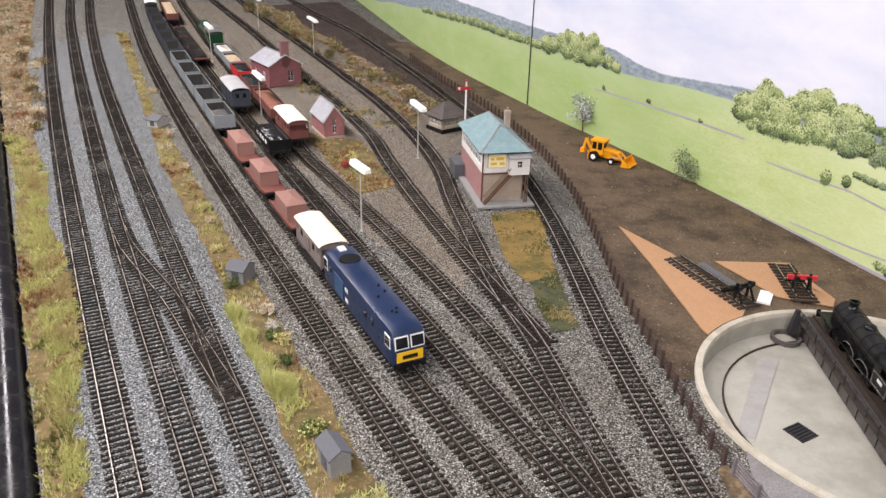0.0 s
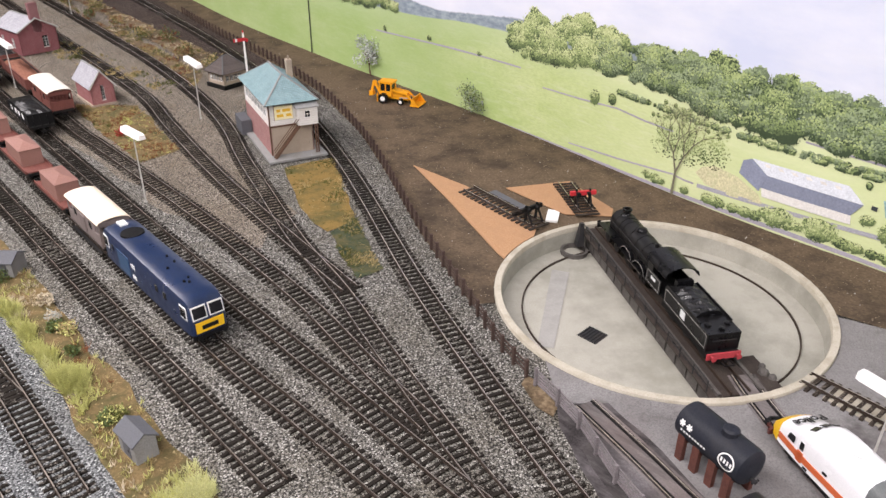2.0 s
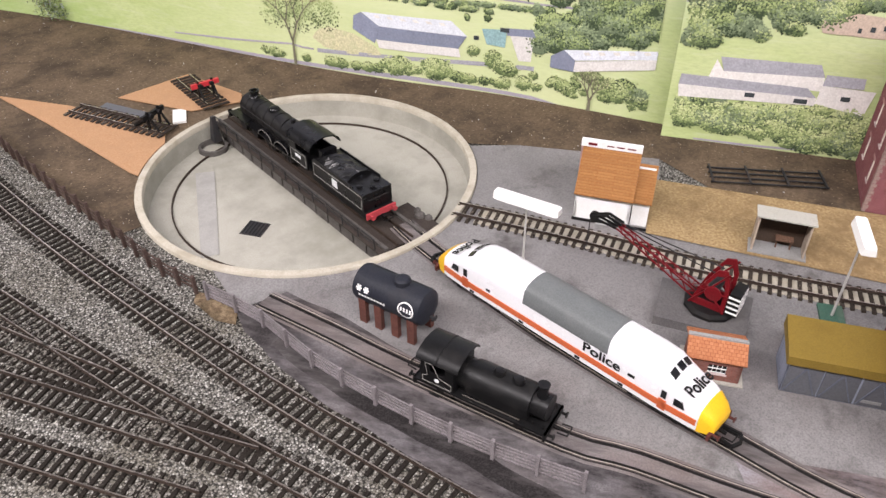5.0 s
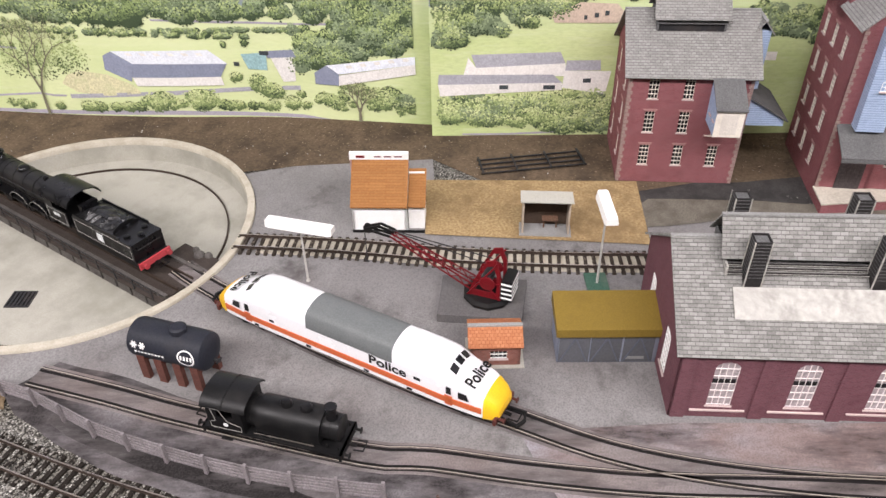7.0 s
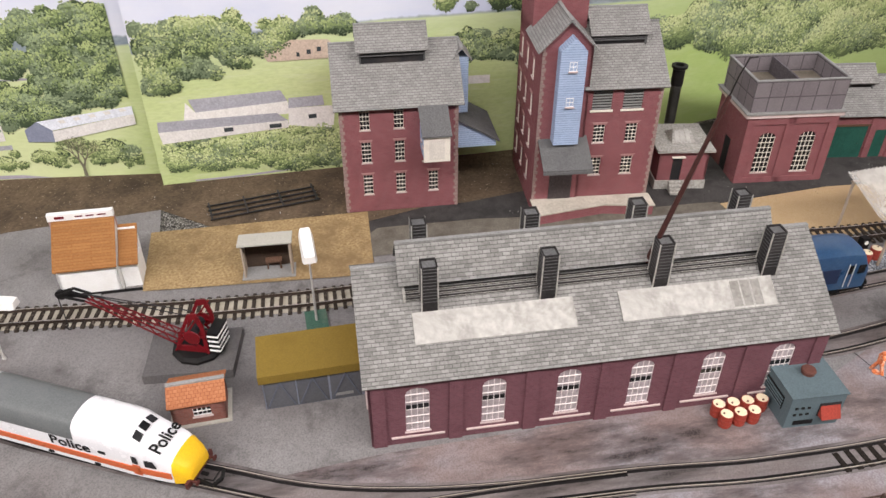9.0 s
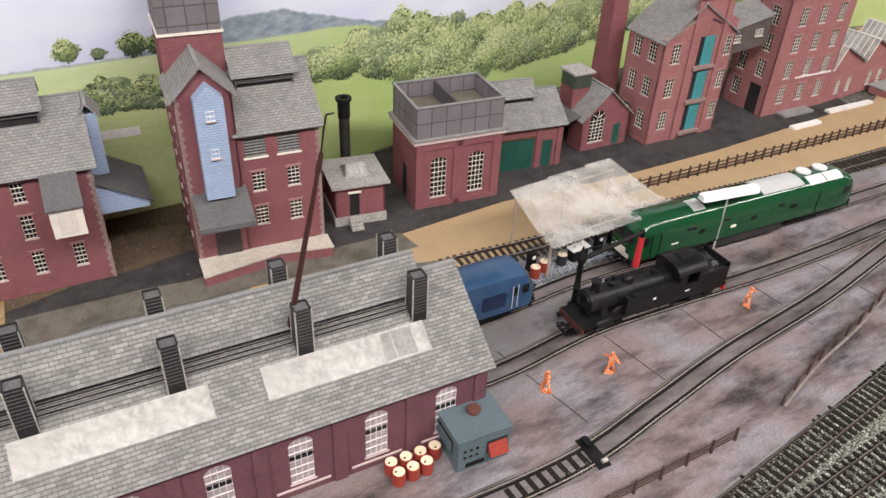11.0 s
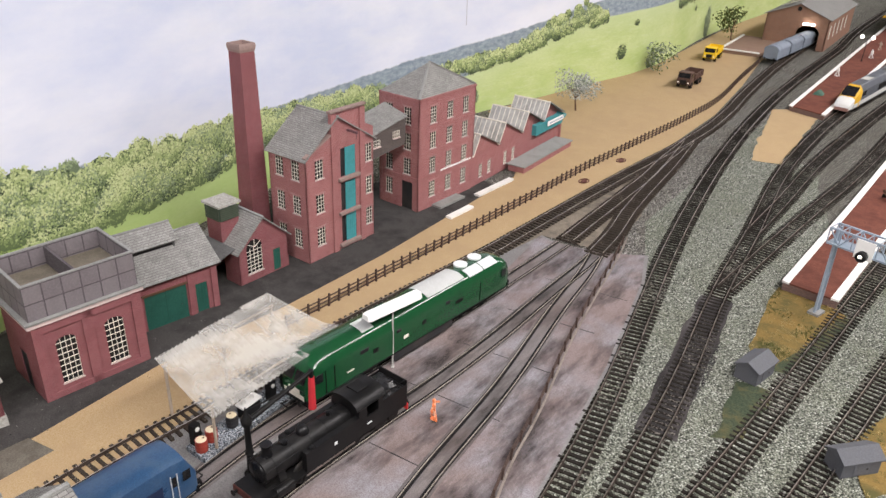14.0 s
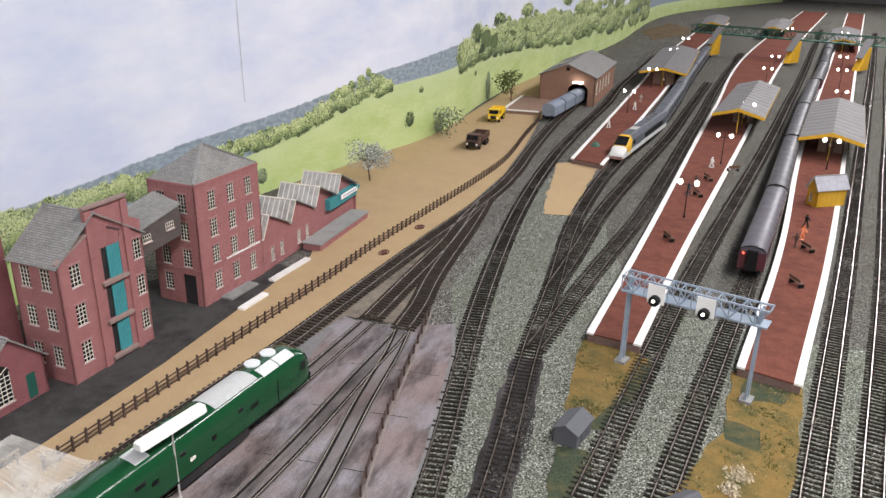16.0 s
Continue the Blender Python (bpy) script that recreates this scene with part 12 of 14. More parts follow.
a, b = (0.536, 0.126), (0.5545, 0.0955)
w = (Vector(b) - Vector(a)).length
th = thing("brick_hut", "small brown brick hut with orange-red tiled roof", "hut", placed(a, b))
for m, ww, hl in ((Matrix(), w, [(0.014, 0.026, 0.007, 0.0145)]), (SIDE_L(0.026), 0.026, ()), (SIDE_R(w), 0.026, ()), (BACKSIDE(w, 0.026), w, ())):
    wall(th, m, ww, 0.0195, hl, "brick_hut")
    for q in hl:
        window(th, on_wall(m, q[0], q[2]), 0.012, 0.0075, 4, 2, "white", "pane")
pitched(th, w, 0.026, 0.0195, 0.0265, "tile_red", 0.0018)
part("base", box(B(), -0.003, w + 0.003, -0.003, 0.029, -0.0015, 0.0006), "shade_stone", th)

th = thing("spare_fencing", "spare black fence panel lying on the earth", "fence panel", pose(0.775, 0.2485, 0.0035, 0, 0, math.degrees(math.atan2(-0.083, 0.068))))
for i in range(4):
    part("rail", box(B(), 0, 0.107, -0.012 + i * 0.0085, -0.0105 + i * 0.0085, 0, 0.0012), "iron", th)
for i in range(4):
    part("post", box(B(), 0.001 + i * 0.0342, 0.0028 + i * 0.0342, -0.014, 0.0175, 0.0012, 0.0028), "iron", th)


def oil_drum(x, y, z=0.002, r=0.0052, h=0.0115, material="drum_red", top="drum_top", tilt=0):
    th = thing("oil_drum", ("red" if material == "drum_red" else "black") + " steel oil drum with cream lid", "drum", pose(x, y, z, tilt, 0, x * 4000 % 360), "oil drums")
    rows = [(r * 0.96, 0), (r, 0.0004)]
    for k in (0.33, 0.66):
        rows += [(r, h * k - 0.0006), (r * 1.06, h * k), (r, h * k + 0.0006)]
    rows += [(r, h - 0.0006), (r * 1.03, h - 0.0003), (r * 1.0, h)]
    part("barrel", turned(B(), rows, 18), material, th)
    ld = part("lid", turned(B(), [(r * 0.9, h - 0.0001), (r * 0.9, h + 0.0002)], 18), top, th, "cream lid")
    part("bung", turned(B(), [(0.0008, h + 0.0002), (0.0007, h + 0.0007)], 8, (r * 0.45, 0, 0)), "tank_leg", ld)


for x, y in ((0.664, -0.228), (0.669, -0.2375), (0.674, -0.247), (0.679, -0.2565), (0.656, -0.2335), (0.661, -0.2425), (0.666, -0.2515)):
    oil_drum(x, y, 0.002, 0.0045, 0.0108)


def generator():
    a, b = (0.665, -0.272), (0.682, -0.307)
    th = thing("generator_hut", "blue-grey generator cabin with a round roof vent and red hatch", "generator", placed(a, b))
    w, d, h = 0.039, 0.042, 0.0285
    part("body", box(B(), 0, w, 0, d, 0, h), "generator", th, bevel=0.0008)
    part("roof", box(B(), -0.001, w + 0.001, -0.001, d + 0.001, h, h + 0.0012), "generator", th, bevel=0.0004)
    part("vent", turned(B(), [(0.0045, h + 0.0012), (0.0045, h + 0.0035), (0.0052, h + 0.004), (0.0045, h + 0.005), (0.002, h + 0.0054)], 16, (w * 0.55, d * 0.5, 0)), "tank_leg", th, "rusty round roof vent")
    ht = part("hatch", hull8(B(), [(0.022, -0.006, 0.011), (0.036, -0.006, 0.011), (0.036, 0, 0.011), (0.022, 0, 0.011)], [(0.022, -0.005, 0.0125), (0.036, -0.005, 0.0125), (0.036, 0, 0.021), (0.022, 0, 0.021)]), "drum_red", th, "red-brown open hatch")
    part("hatch_frame", box(B(), 0.0215, 0.0365, -0.0008, 0, 0.01, 0.0215), "iron", th)
    for i in range(3):
        for j in range(2):
            part("panel_knob", box(B(), 0.004 + i * 0.0045, 0.006 + i * 0.0045, -0.0007, 0, 0.012 + j * 0.006, 0.0135 + j * 0.006), "frame_black", th)
    gr = part("grille", box(B(), 0.006, 0.02, -0.0006, 0, 0.003, 0.0065), "frame_black", th)
    sd = part("side_grille", box(B(), -0.0007, 0, 0.008, 0.034, 0.011, 0.022), "frame_black", th)
    for i in range(4):
        part("slat", box(B(), -0.0014, -0.0006, 0.008, 0.034, 0.012 + i * 0.0026, 0.0128 + i * 0.0026), "generator", sd)
    part("skid", box(B(), 0.001, w - 0.001, 0.001, d - 0.001, -0.0005, 0.0005), "iron", th)


generator()


def figurine(x, y, turn, label="toy figurine in orange overalls on a round base", material="orange_cloth", h=0.0205, z0=0.002):
    bm = B()
    turned(bm, [(0.003, 0), (0.003, 0.0004)], 12)
    for s in (-1, 1):
        loft(bm, [[(s * k + dx, dy + s * k * 0.7, z) for dx, dy in ((-0.0009, -0.001), (0.0009, -0.001), (0.0009, 0.001), (-0.0009, 0.001))] for z, k in ((0.0004, 0.0036), (h * 0.46, 0.001))])
        bar(bm, (s * 0.0024, 0, h * 0.78), (s * 0.0058, -0.003 * s - 0.001, h * (0.62 + 0.06 * s)), 0.0013)
    loft(bm, [[(dx * k, dy * k2, z) for dx, dy in ((-0.0026, -0.0014), (0.0026, -0.0014), (0.0026, 0.0014), (-0.0026, 0.0014))] for z, k, k2 in ((h * 0.45, 0.9, 1), (h * 0.62, 0.9, 1), (h * 0.8, 1.15, 1), (h * 0.84, 0.5, 0.7))])
    turned(bm, [(0.0008, h * 0.84), (0.0016, h * 0.88), (0.0018, h * 0.93), (0.0014, h * 0.985), (0.0005, h)], 10)
    ob = tagged(part("figurine", bm, material), label, "figurine", "figurines")
    ob.matrix_basis = pose(x, y, z0, 0, 0, turn)


for x, y, t in ((0.744, -0.34, 20), (0.767, -0.393, 80), (0.857, -0.531, -30)):
    figurine(x, y, t)


def water_crane():
    th = thing("water_crane", "black cast water crane with swing arm and red bag", "water crane", pose(0.848, -0.376, 0.002, 0, 0, math.degrees(math.atan2(-0.065, 0.04))))
    part("column", turned(B(), [(0.0055, 0), (0.0055, 0.002), (0.003, 0.004), (0.0026, 0.02), (0.0034, 0.0215), (0.0026, 0.023), (0.0024, 0.046), (0.004, 0.048), (0.0045, 0.053), (0.002, 0.057), (0.0006, 0.063)], 16), "frame_black", th, smooth=True)
    part("arm", tube(B(), (0, 0, 0.05), (0.068, 0, 0.056), 0.0022, 0.0017, 10), "frame_black", th)
    part("stay", bar(B(), (0, 0, 0.06), (0.04, 0, 0.0545), 0.0008), "frame_black", th)
    part("elbow", tube(B(), (0.068, 0, 0.0575), (0.0685, 0, 0.05), 0.0022, 0.002, 10), "frame_black", th)
    part("bag", tube(B(), (0.0685, 0, 0.051), (0.068, 0, 0.02), 0.0026, 0.0034, 10), "signal_red", th, "red leather bag")
    part("handwheel", turned(B(), [(0.003, 0.012), (0.0033, 0.0126), (0.003, 0.0132)], 12, (0.004, 0, 0)), "frame_black", th)


water_crane()

# fuelling stage and its corrugated canopy
M["stage_stone"] = ballast_mat("stage_stone", (0.16, 0.19, 0.23), (0.42, 0.46, 0.5), (0.7, 0.72, 0.74), (0.3, 0.33, 0.37))
st = [(0.893, -0.334), (0.872, -0.345), (0.936, -0.44), (0.957, -0.426)]
tagged(part("fuel_stage", slab(B(), st, 0.001, 0.0065), "stage_stone", bevel=0.0005), "grey mottled stone fuelling stage beside the siding", "platform")
for x, y, mt in ((0.884, -0.345, "drum_red"), (0.8935, -0.354, "drum_red"), (0.905, -0.372, "iron")):
    oil_drum(x, y, 0.0065, 0.0048, 0.0105, mt)


def fuel_pump(x, y, kind):
    th = thing("fuel_pump", "black fuel pump with white top on the stage", "pump", pose(x, y, 0.0065, 0, 0, -57), "fuel pumps")
    if kind:
        part("body", box(B(), -0.009, 0.009, -0.004, 0.004, 0, 0.012), "frame_black", th, bevel=0.0004)
        part("top", box(B(), -0.0105, 0.0105, -0.005, 0.005, 0.012, 0.0135), "lamp_white", th, "white worktop")
        for i in (-0.005, 0.004):
            part("canister", turned(B(), [(0.0016, 0.0135), (0.0016, 0.017), (0.0008, 0.0185)], 10, (i, 0, 0)), "lamp_white", th)
    else:
        part("body", box(B(), -0.0035, 0.0035, -0.003, 0.003, 0, 0.019), "frame_black", th, bevel=0.0005)
        part("dial", tube(B(), (0, -0.003, 0.015), (0, -0.0036, 0.015), 0.002, n=12), "lamp_white", th)
        part("hose", tube(B(), (0.0035, 0, 0.014), (0.007, 0.001, 0.004), 0.0006, n=6), "iron", th)


fuel_pump(0.915, -0.388, 1)
fuel_pump(0.928, -0.409, 0)
fuel_pump(0.942, -0.425, 0)
fuel_pump(0.894, -0.342, 0)


def canopy():
    o, u, v = Vector((0.9455, -0.32, 0)), Vector((0.0665, -0.109, 0)), Vector((-0.0855, -0.034, 0))
    th = thing("corrugated_canopy", "translucent corrugated plastic canopy on thin posts over the stage", "canopy")
    L, W = u.length, v.length
    ud, vd = u.normalized(), v.normalized()
    rnd = random.Random(5)
    edges = [0.0, 0.36, 0.74, 1.0]
    for k in range(3):
        bm = B()
        rows = []
        n = 34
        for j in range(13):
            t = j / 12
            sag = 0.0595 - 0.0105 * min(t, 0.68) / 0.68
            row = []
            for i in range(n + 1):
                s = edges[k] + (edges[k + 1] - edges[k]) * i / n
                z = sag + max(0, t - 0.68) / 0.32 * (0.001 + 0.005 * s) + 0.0012 * math.sin(i * math.pi / 1.5) + 0.0009 * (2 - k if k < 2 else 0.4) + 0.0012 * math.sin(3 * s + 2 * t)
                skew = vd * W * (0.05 - 0.04 * k) * (1 - t) + (Vector((0, 0, 0)) if k < 2 else ud * 0.026 * t * (s - edges[k]) / 0.26)
                row.append(bm.verts.new(o + ud * L * s + vd * W * t + skew + Vector((0, 0, z))))
            rows.append(row)
        for a, b in zip(rows, rows[1:]):
            for i in range(n):
                bm.faces.new((a[i], a[i + 1], b[i + 1], b[i]))
        ext = bmesh.ops.extrude_face_region(bm, geom=list(bm.faces))
        bmesh.ops.translate(bm, verts=[g for g in ext["geom"] if isinstance(g, bmesh.types.BMVert)], vec=(0, 0, 0.0004))
        bmesh.ops.recalc_face_normals(bm, faces=bm.faces)
        part("corrugated_sheet", bm, "clear_sheet", th, smooth=True)
    for s, t in ((0.04, 0.12), (0.5, 0.12), (0.95, 0.12), (0.08, 0.8), (0.9, 0.8)):
        p = o + ud * L * s + vd * W * t
        part("post", tube(B(), (p.x, p.y, 0.001), (p.x, p.y, 0.048 if t > 0.5 else 0.0555), 0.0013, n=8), "wall_beige", th)
    part("beam", bar(B(), o + ud * L * 0.02 + vd * W * 0.8 + Vector((0, 0, 0.0475)), o + ud * L * 0.96 + vd * W * 0.8 + Vector((0, 0, 0.0475)), 0.0014), "wall_beige", th)
    part("beam", bar(B(), o + ud * L * 0.02 + vd * W * 0.12 + Vector((0, 0, 0.0555)), o + ud * L * 0.97 + vd * W * 0.12 + Vector((0, 0, 0.0555)), 0.0014), "wall_beige", th)


m, nt, bs, co = start("clear_sheet", 0.18, 0.0, 0.6)
bs.inputs["Base Color"].default_value = (0.74, 0.72, 0.66, 1)
bs.inputs["Coat Weight"].default_value = 0.6
nt.links.new(span(nt, fog(nt, co.outputs["Object"], 30.0, 3.0), 0.38, 0.64, 0.16, 0.5), bs.inputs["Alpha"])
nt.links.new(span(nt, fog(nt, co.outputs["Object"], 25.0, 2.0), 0.35, 0.7, 0.1, 0.22), bs.inputs["Roughness"])
M["clear_sheet"] = m
canopy()

# leaning stick with its wire, standing in a chimney of the shed
M["stick"] = paint("stick", (0.06, 0.025, 0.022), 0.5, 0, 0.25, (0.03, 0.015, 0.012), 0.5)
th = thing("wooden_stick", "dark brown stick with a wire leaning in a chimney", "stick")
p0, p1, p2 = Vector((0.693, -0.1625, 0.1)), Vector((0.6866, -0.189, 0.2248)), Vector((0.677, -0.1946, 0.254))
part("shaft", tube(B(), p0, p1, 0.0021, 0.0012, 10), "stick", th)
part("sleeve", tube(B(), p0.lerp(p1, 0.93), p1 + (p1 - p0) * 0.02, 0.0018, 0.0012, 10), "stick", th)
wire = [p1, p1.lerp(p2, 0.5) + Vector((0.001, 0.0, 0.002)), p2, p2 + Vector((0.0, -0.004, 0.001))]
bm = B()
for a, b in zip(wire, wire[1:]):
    tube(bm, a, b, 0.0005, n=6)
part("wire", bm, "iron", th)

# turnout lever frame and bare sleepers in the yard
th = thing("point_lever", "black point motor plate beside yard rails", "point lever", pose(0.687, -0.366, 0.002, 0, 0, -62))
part("plate", box(B(), -0.005, 0.005, -0.016, 0.012, 0, 0.0012), "frame_black", th)
part("lever", box(B(), -0.002, 0.002, 0.002, 0.011, 0.0012, 0.004), "frame_black", th)
part("weight", tube(B(), (0, -0.012, 0.0025), (0.004, -0.012, 0.0025), 0.0016), "post_grey", th)
th = thing("sleeper_panel", "dark sleepers showing between yard rails", "track panel", pose(0.664, -0.337, 0.0016, 0, 0, -58))
for i in range(9):
    part("sleeper", box(B(), -0.036 + i * 0.0088, -0.0322 + i * 0.0088, -0.0078, 0.0078, 0, 0.0012), "sleeper", th)


# ---- station end ----
M.update({
    "platform_red": ground_mat("platform_red", (0.13, 0.047, 0.034), (0.185, 0.072, 0.052), (0.1, 0.04, 0.03), 700, 60, 9, relief=0.3),
    "edge_white": paint("edge_white", (0.78, 0.77, 0.74), 0.6, 0, 0.08, (0.5, 0.47, 0.42), 0.35),
    "platform_wall": brick_mat("platform_wall", (0.16, 0.1, 0.085), (0.22, 0.14, 0.12), (0.13, 0.1, 0.09)),
    "gantry_grey": paint("gantry_grey", (0.3, 0.36, 0.43), 0.5, 0.1, 0.1, (0.2, 0.22, 0.25), 0.4),
    "valance": paint("valance", (0.62, 0.36, 0.03), 0.5, 0, 0.08, (0.45, 0.25, 0.03), 0.3),
    "canopy_grey": paint("canopy_grey", (0.19, 0.185, 0.185), 0.7, 0, 0.1, (0.2, 0.19, 0.18), 0.45),
    "coach_roof": paint("coach_roof", (0.085, 0.085, 0.093), 0.4, 0, 0.15, (0.09, 0.085, 0.09), 0.4),
    "coach_side": paint("coach_side", (0.09, 0.03, 0.035), 0.4, 0, 0.12, (0.06, 0.03, 0.03), 0.4),
    "hst_grey": paint("hst_grey", (0.1, 0.108, 0.125), 0.4, 0, 0.1, (0.14, 0.15, 0.16), 0.4),
    "hst_white": paint("hst_white", (0.62, 0.62, 0.6), 0.4, 0, 0.06, (0.45, 0.44, 0.42), 0.3),
    "van_grey": paint("van_grey", (0.21, 0.24, 0.29), 0.65, 0, 0.12, (0.13, 0.14, 0.16), 0.4),
    "bridge_green": paint("bridge_green", (0.03, 0.1, 0.07), 0.5, 0, 0.15, (0.02, 0.05, 0.04), 0.4),
    "lorry_brown": paint("lorry_brown", (0.1, 0.058, 0.045), 0.6, 0, 0.15, (0.06, 0.04, 0.03), 0.4),
    "lorry_yellow": paint("lorry_yellow", (0.78, 0.52, 0.02), 0.45, 0, 0.08, (0.5, 0.33, 0.03), 0.3),
    "signal_lamp": glow_mat("signal_lamp", (1.0, 0.9, 0.75), 4.0),
    "globe": glow_mat("globe", (1.0, 0.93, 0.8), 9.0),
    "tail_lamp": glow_mat("tail_lamp", (1.0, 0.08, 0.04), 5.0),
    "strip_light": glow_mat("strip_light", (0.8, 0.9, 1.0), 3.0),
    "shed_brick": brick_mat("shed_brick", (0.23, 0.12, 0.08), (0.3, 0.165, 0.115), (0.25, 0.17, 0.13)),
})


def platform(left, right, label, end=True):
    """A raised platform between two edge lines, with white edging."""
    th = thing("station_platform", label, "platform", kind="structure")
    a, b = [p for p, d in glide(left, 0.05)], [p for p, d in glide(right, 0.05)]
    n = min(len(a), len(b)) - 1
    pick = lambda w, t: w[min(len(w) - 1, int(round(t * (len(w) - 1))))]
    rows = [(pick(a, i / n), pick(b, i / n)) for i in range(n + 1)]
    z = 0.012

    def strip(s0, s1, z0, z1, mat, name, lab=""):
        bm = B()
        secs = []
        for p, q in rows:
            w = (q - p).length
            f0, f1 = s0(w), s1(w)
            c0, c1 = p.lerp(q, f0), p.lerp(q, f1)
            secs.append([(c0.x, c0.y, z0), (c1.x, c1.y, z0), (c1.x, c1.y, z1), (c0.x, c0.y, z1)])
        loft(bm, secs)
        bmesh.ops.recalc_face_normals(bm, faces=bm.faces)
        return uv_walls(part(name, bm, mat, th, lab))
    e = 0.0085
    strip(lambda w: 0.0015 / w, lambda w: 1 - 0.0015 / w, 0.0, z - 0.002, "platform_wall", "retaining_wall")
    strip(lambda w: e / w, lambda w: 1 - e / w, z - 0.002, z, "platform_red", "surface", "red-brown gritty platform surface")
    strip(lambda w: 0, lambda w: e / w, z - 0.002, z + 0.0004, "edge_white", "edging", "white edging slabs")
    strip(lambda w: 1 - e / w, lambda w: 1, z - 0.002, z + 0.0004, "edge_white", "edging", "white edging slabs")
    return rows


platform([(0.923, -0.992), (1.118, -1.371), (1.63, -2.346), (2.4, -3.86), (3.9, -7.3)], [(0.865, -1.016), (1.03, -1.358), (1.371, -2.087), (2.194, -3.836), (3.7, -7.35)], "long red-brown platform with white edges")
platform([(0.775, -1.06), (0.945, -1.46), (1.297, -2.22), (2.1, -4.06), (3.6, -7.5)], [(0.712, -1.078), (0.885, -1.51), (1.205, -2.26), (1.98, -4.06), (3.45, -7.5)], "long red-brown platform with white edges and lamps")
platform([(1.483, -1.586), (2.043, -2.547), (2.6, -3.5), (3.6, -5.4)], [(1.405, -1.6), (1.93, -2.55), (2.47, -3.5), (3.45, -5.4)], "red-brown bay platform with white edges")


def globe_lamp(x, y, h=0.06, turn=0, z=0.012):
    th = thing("platform_lamp", "black twin-globe platform lamp, lit", "lamp", pose(x, y, z, 0, 0, turn), "platform lamps")
    part("pole", turned(B(), [(0.0022, 0), (0.0016, 0.003), (0.0009, 0.006), (0.0007, h)], 8), "frame_black", th)
    part("arm", bar(B(), (-0.013, 0, h - 0.004), (0.013, 0, h - 0.004), 0.0009), "frame_black", th)
    for s in (-1, 1):
        c = s * 0.013
        part("globe", turned(B(), [(0.0012, h - 0.004), (0.0034, h - 0.002), (0.0042, h + 0.0005), (0.0034, h + 0.003), (0.0012, h + 0.0045)], 12, (c, 0, 0)), "globe", th, "glowing white globe")


for x, y, t in ((1.102, -1.441, 28), (1.268, -1.814, 28), (1.44, -2.2, 28), (1.78, -2.9, 28), (1.95, -3.26, 28), (2.6, -4.6, 28), (1.74, -2.102, 30), (1.98, -2.53, 30), (2.3, -3.1, 30), (2.55, -3.55, 30),
                (1.113, -1.958, 25), (1.4, -2.62, 25), (1.62, -3.1, 25), (1.8, -3.5, 25), (2.3, -4.6, 25)):
    globe_lamp(x, y, 0.06, t)


def canopy_roof(front, back, label, building=None):
    """A low gabled awning on posts; front and back are the two end eaves (left, right)."""
    (l0, r0), (l1, r1) = front, back
    f = (Vector(l0) + Vector(r0)) / 2
    g = (Vector(l1) + Vector(r1)) / 2
    w = (Vector(l0) - Vector(r0)).length / 2
    L = (g - f).length
    d = g - f
    th = thing("platform_canopy", label, "canopy", pose(f.x, f.y, 0.012, 0, 0, math.degrees(math.atan2(d.y, d.x))), "platform canopies")
    z0, z1 = 0.046, 0.063
    for s in (-1, 1):
        q = [Vector(v) for v in ((0, s * w, z0), (L, s * w, z0), (L, 0, z1), (0, 0, z1))]
        bm = hull8(B(), q, [v + Vector((0, 0, 0.0016)) for v in q])
        bmesh.ops.recalc_face_normals(bm, faces=bm.faces)
        slope = part("roof_slope", bm, "canopy_grey", th, "grey felted roof slope")
        for i in range(int(L / 0.045)):
            x = 0.02 + i * 0.045
            part("seam", bar(B(), (x, s * w, z0 + 0.0018), (x, 0, z1 + 0.0018), 0.0008), "canopy_grey", slope)
    for x, n in ((-0.001, -1), (L + 0.001, 1)):
        line = [(-w, z0 - 0.006), (0, z1 - 0.007), (w, z0 - 0.006), (w, z0 + 0.001), (0, z1 + 0.001), (-w, z0 + 0.001)]
        bm = B()
        for i in range(2):
            quad = [line[i], line[i + 1], line[4 - i], line[5 - i]]
            hull8(bm, [(x - 0.0008, y, z) for y, z in quad], [(x + 0.0008, y, z) for y, z in quad])
        bmesh.ops.recalc_face_normals(bm, faces=bm.faces)
        part("valance", bm, "valance", th, "yellow end valance")
    for s in (-1, 1):
        part("valance", box(B(), 0, L, s * w - 0.0006, s * w + 0.0006, z0 - 0.005, z0 - 0.0002), "valance", th)
    k = max(2, int(L / 0.12))
    for i in range(k + 1):
        x = 0.02 + (L - 0.04) * i / k
        part("column", tube(B(), (x, 0, 0), (x, 0, z1 - 0.001), 0.0014, n=8), "valance", th)
    if building:
        bx0, bx1, bw = building
        part("waiting_room", box(B(), bx0 * L, bx1 * L, -bw, bw, 0, z0 + 0.006), "shed_brick", th, "brown brick waiting room")
        for s in (-1, 1):
            for i in range(4):
                x = (bx0 + (bx1 - bx0) * (i + 0.5) / 4) * L
                part("window", box(B(), x - 0.006, x + 0.006, s * bw - 0.0005, s * bw + 0.0005, 0.012, 0.032), "globe" if i == 1 else "pane", th)
        part("door", box(B(), bx0 * L - 0.0006, bx0 * L, -0.008, 0.008, 0, 0.026), "wood_brown", th)
        part("notice", box(B(), bx0 * L - 0.0012, bx0 * L - 0.0006, -0.003, 0.003, 0.014, 0.022), "lamp_white", th)
    part("strip_lamp", box(B(), 0.03, L * 0.55, -0.003, 0.003, z1 - 0.008, z1 - 0.006), "strip_light", th, "cool white strip light")
    return th


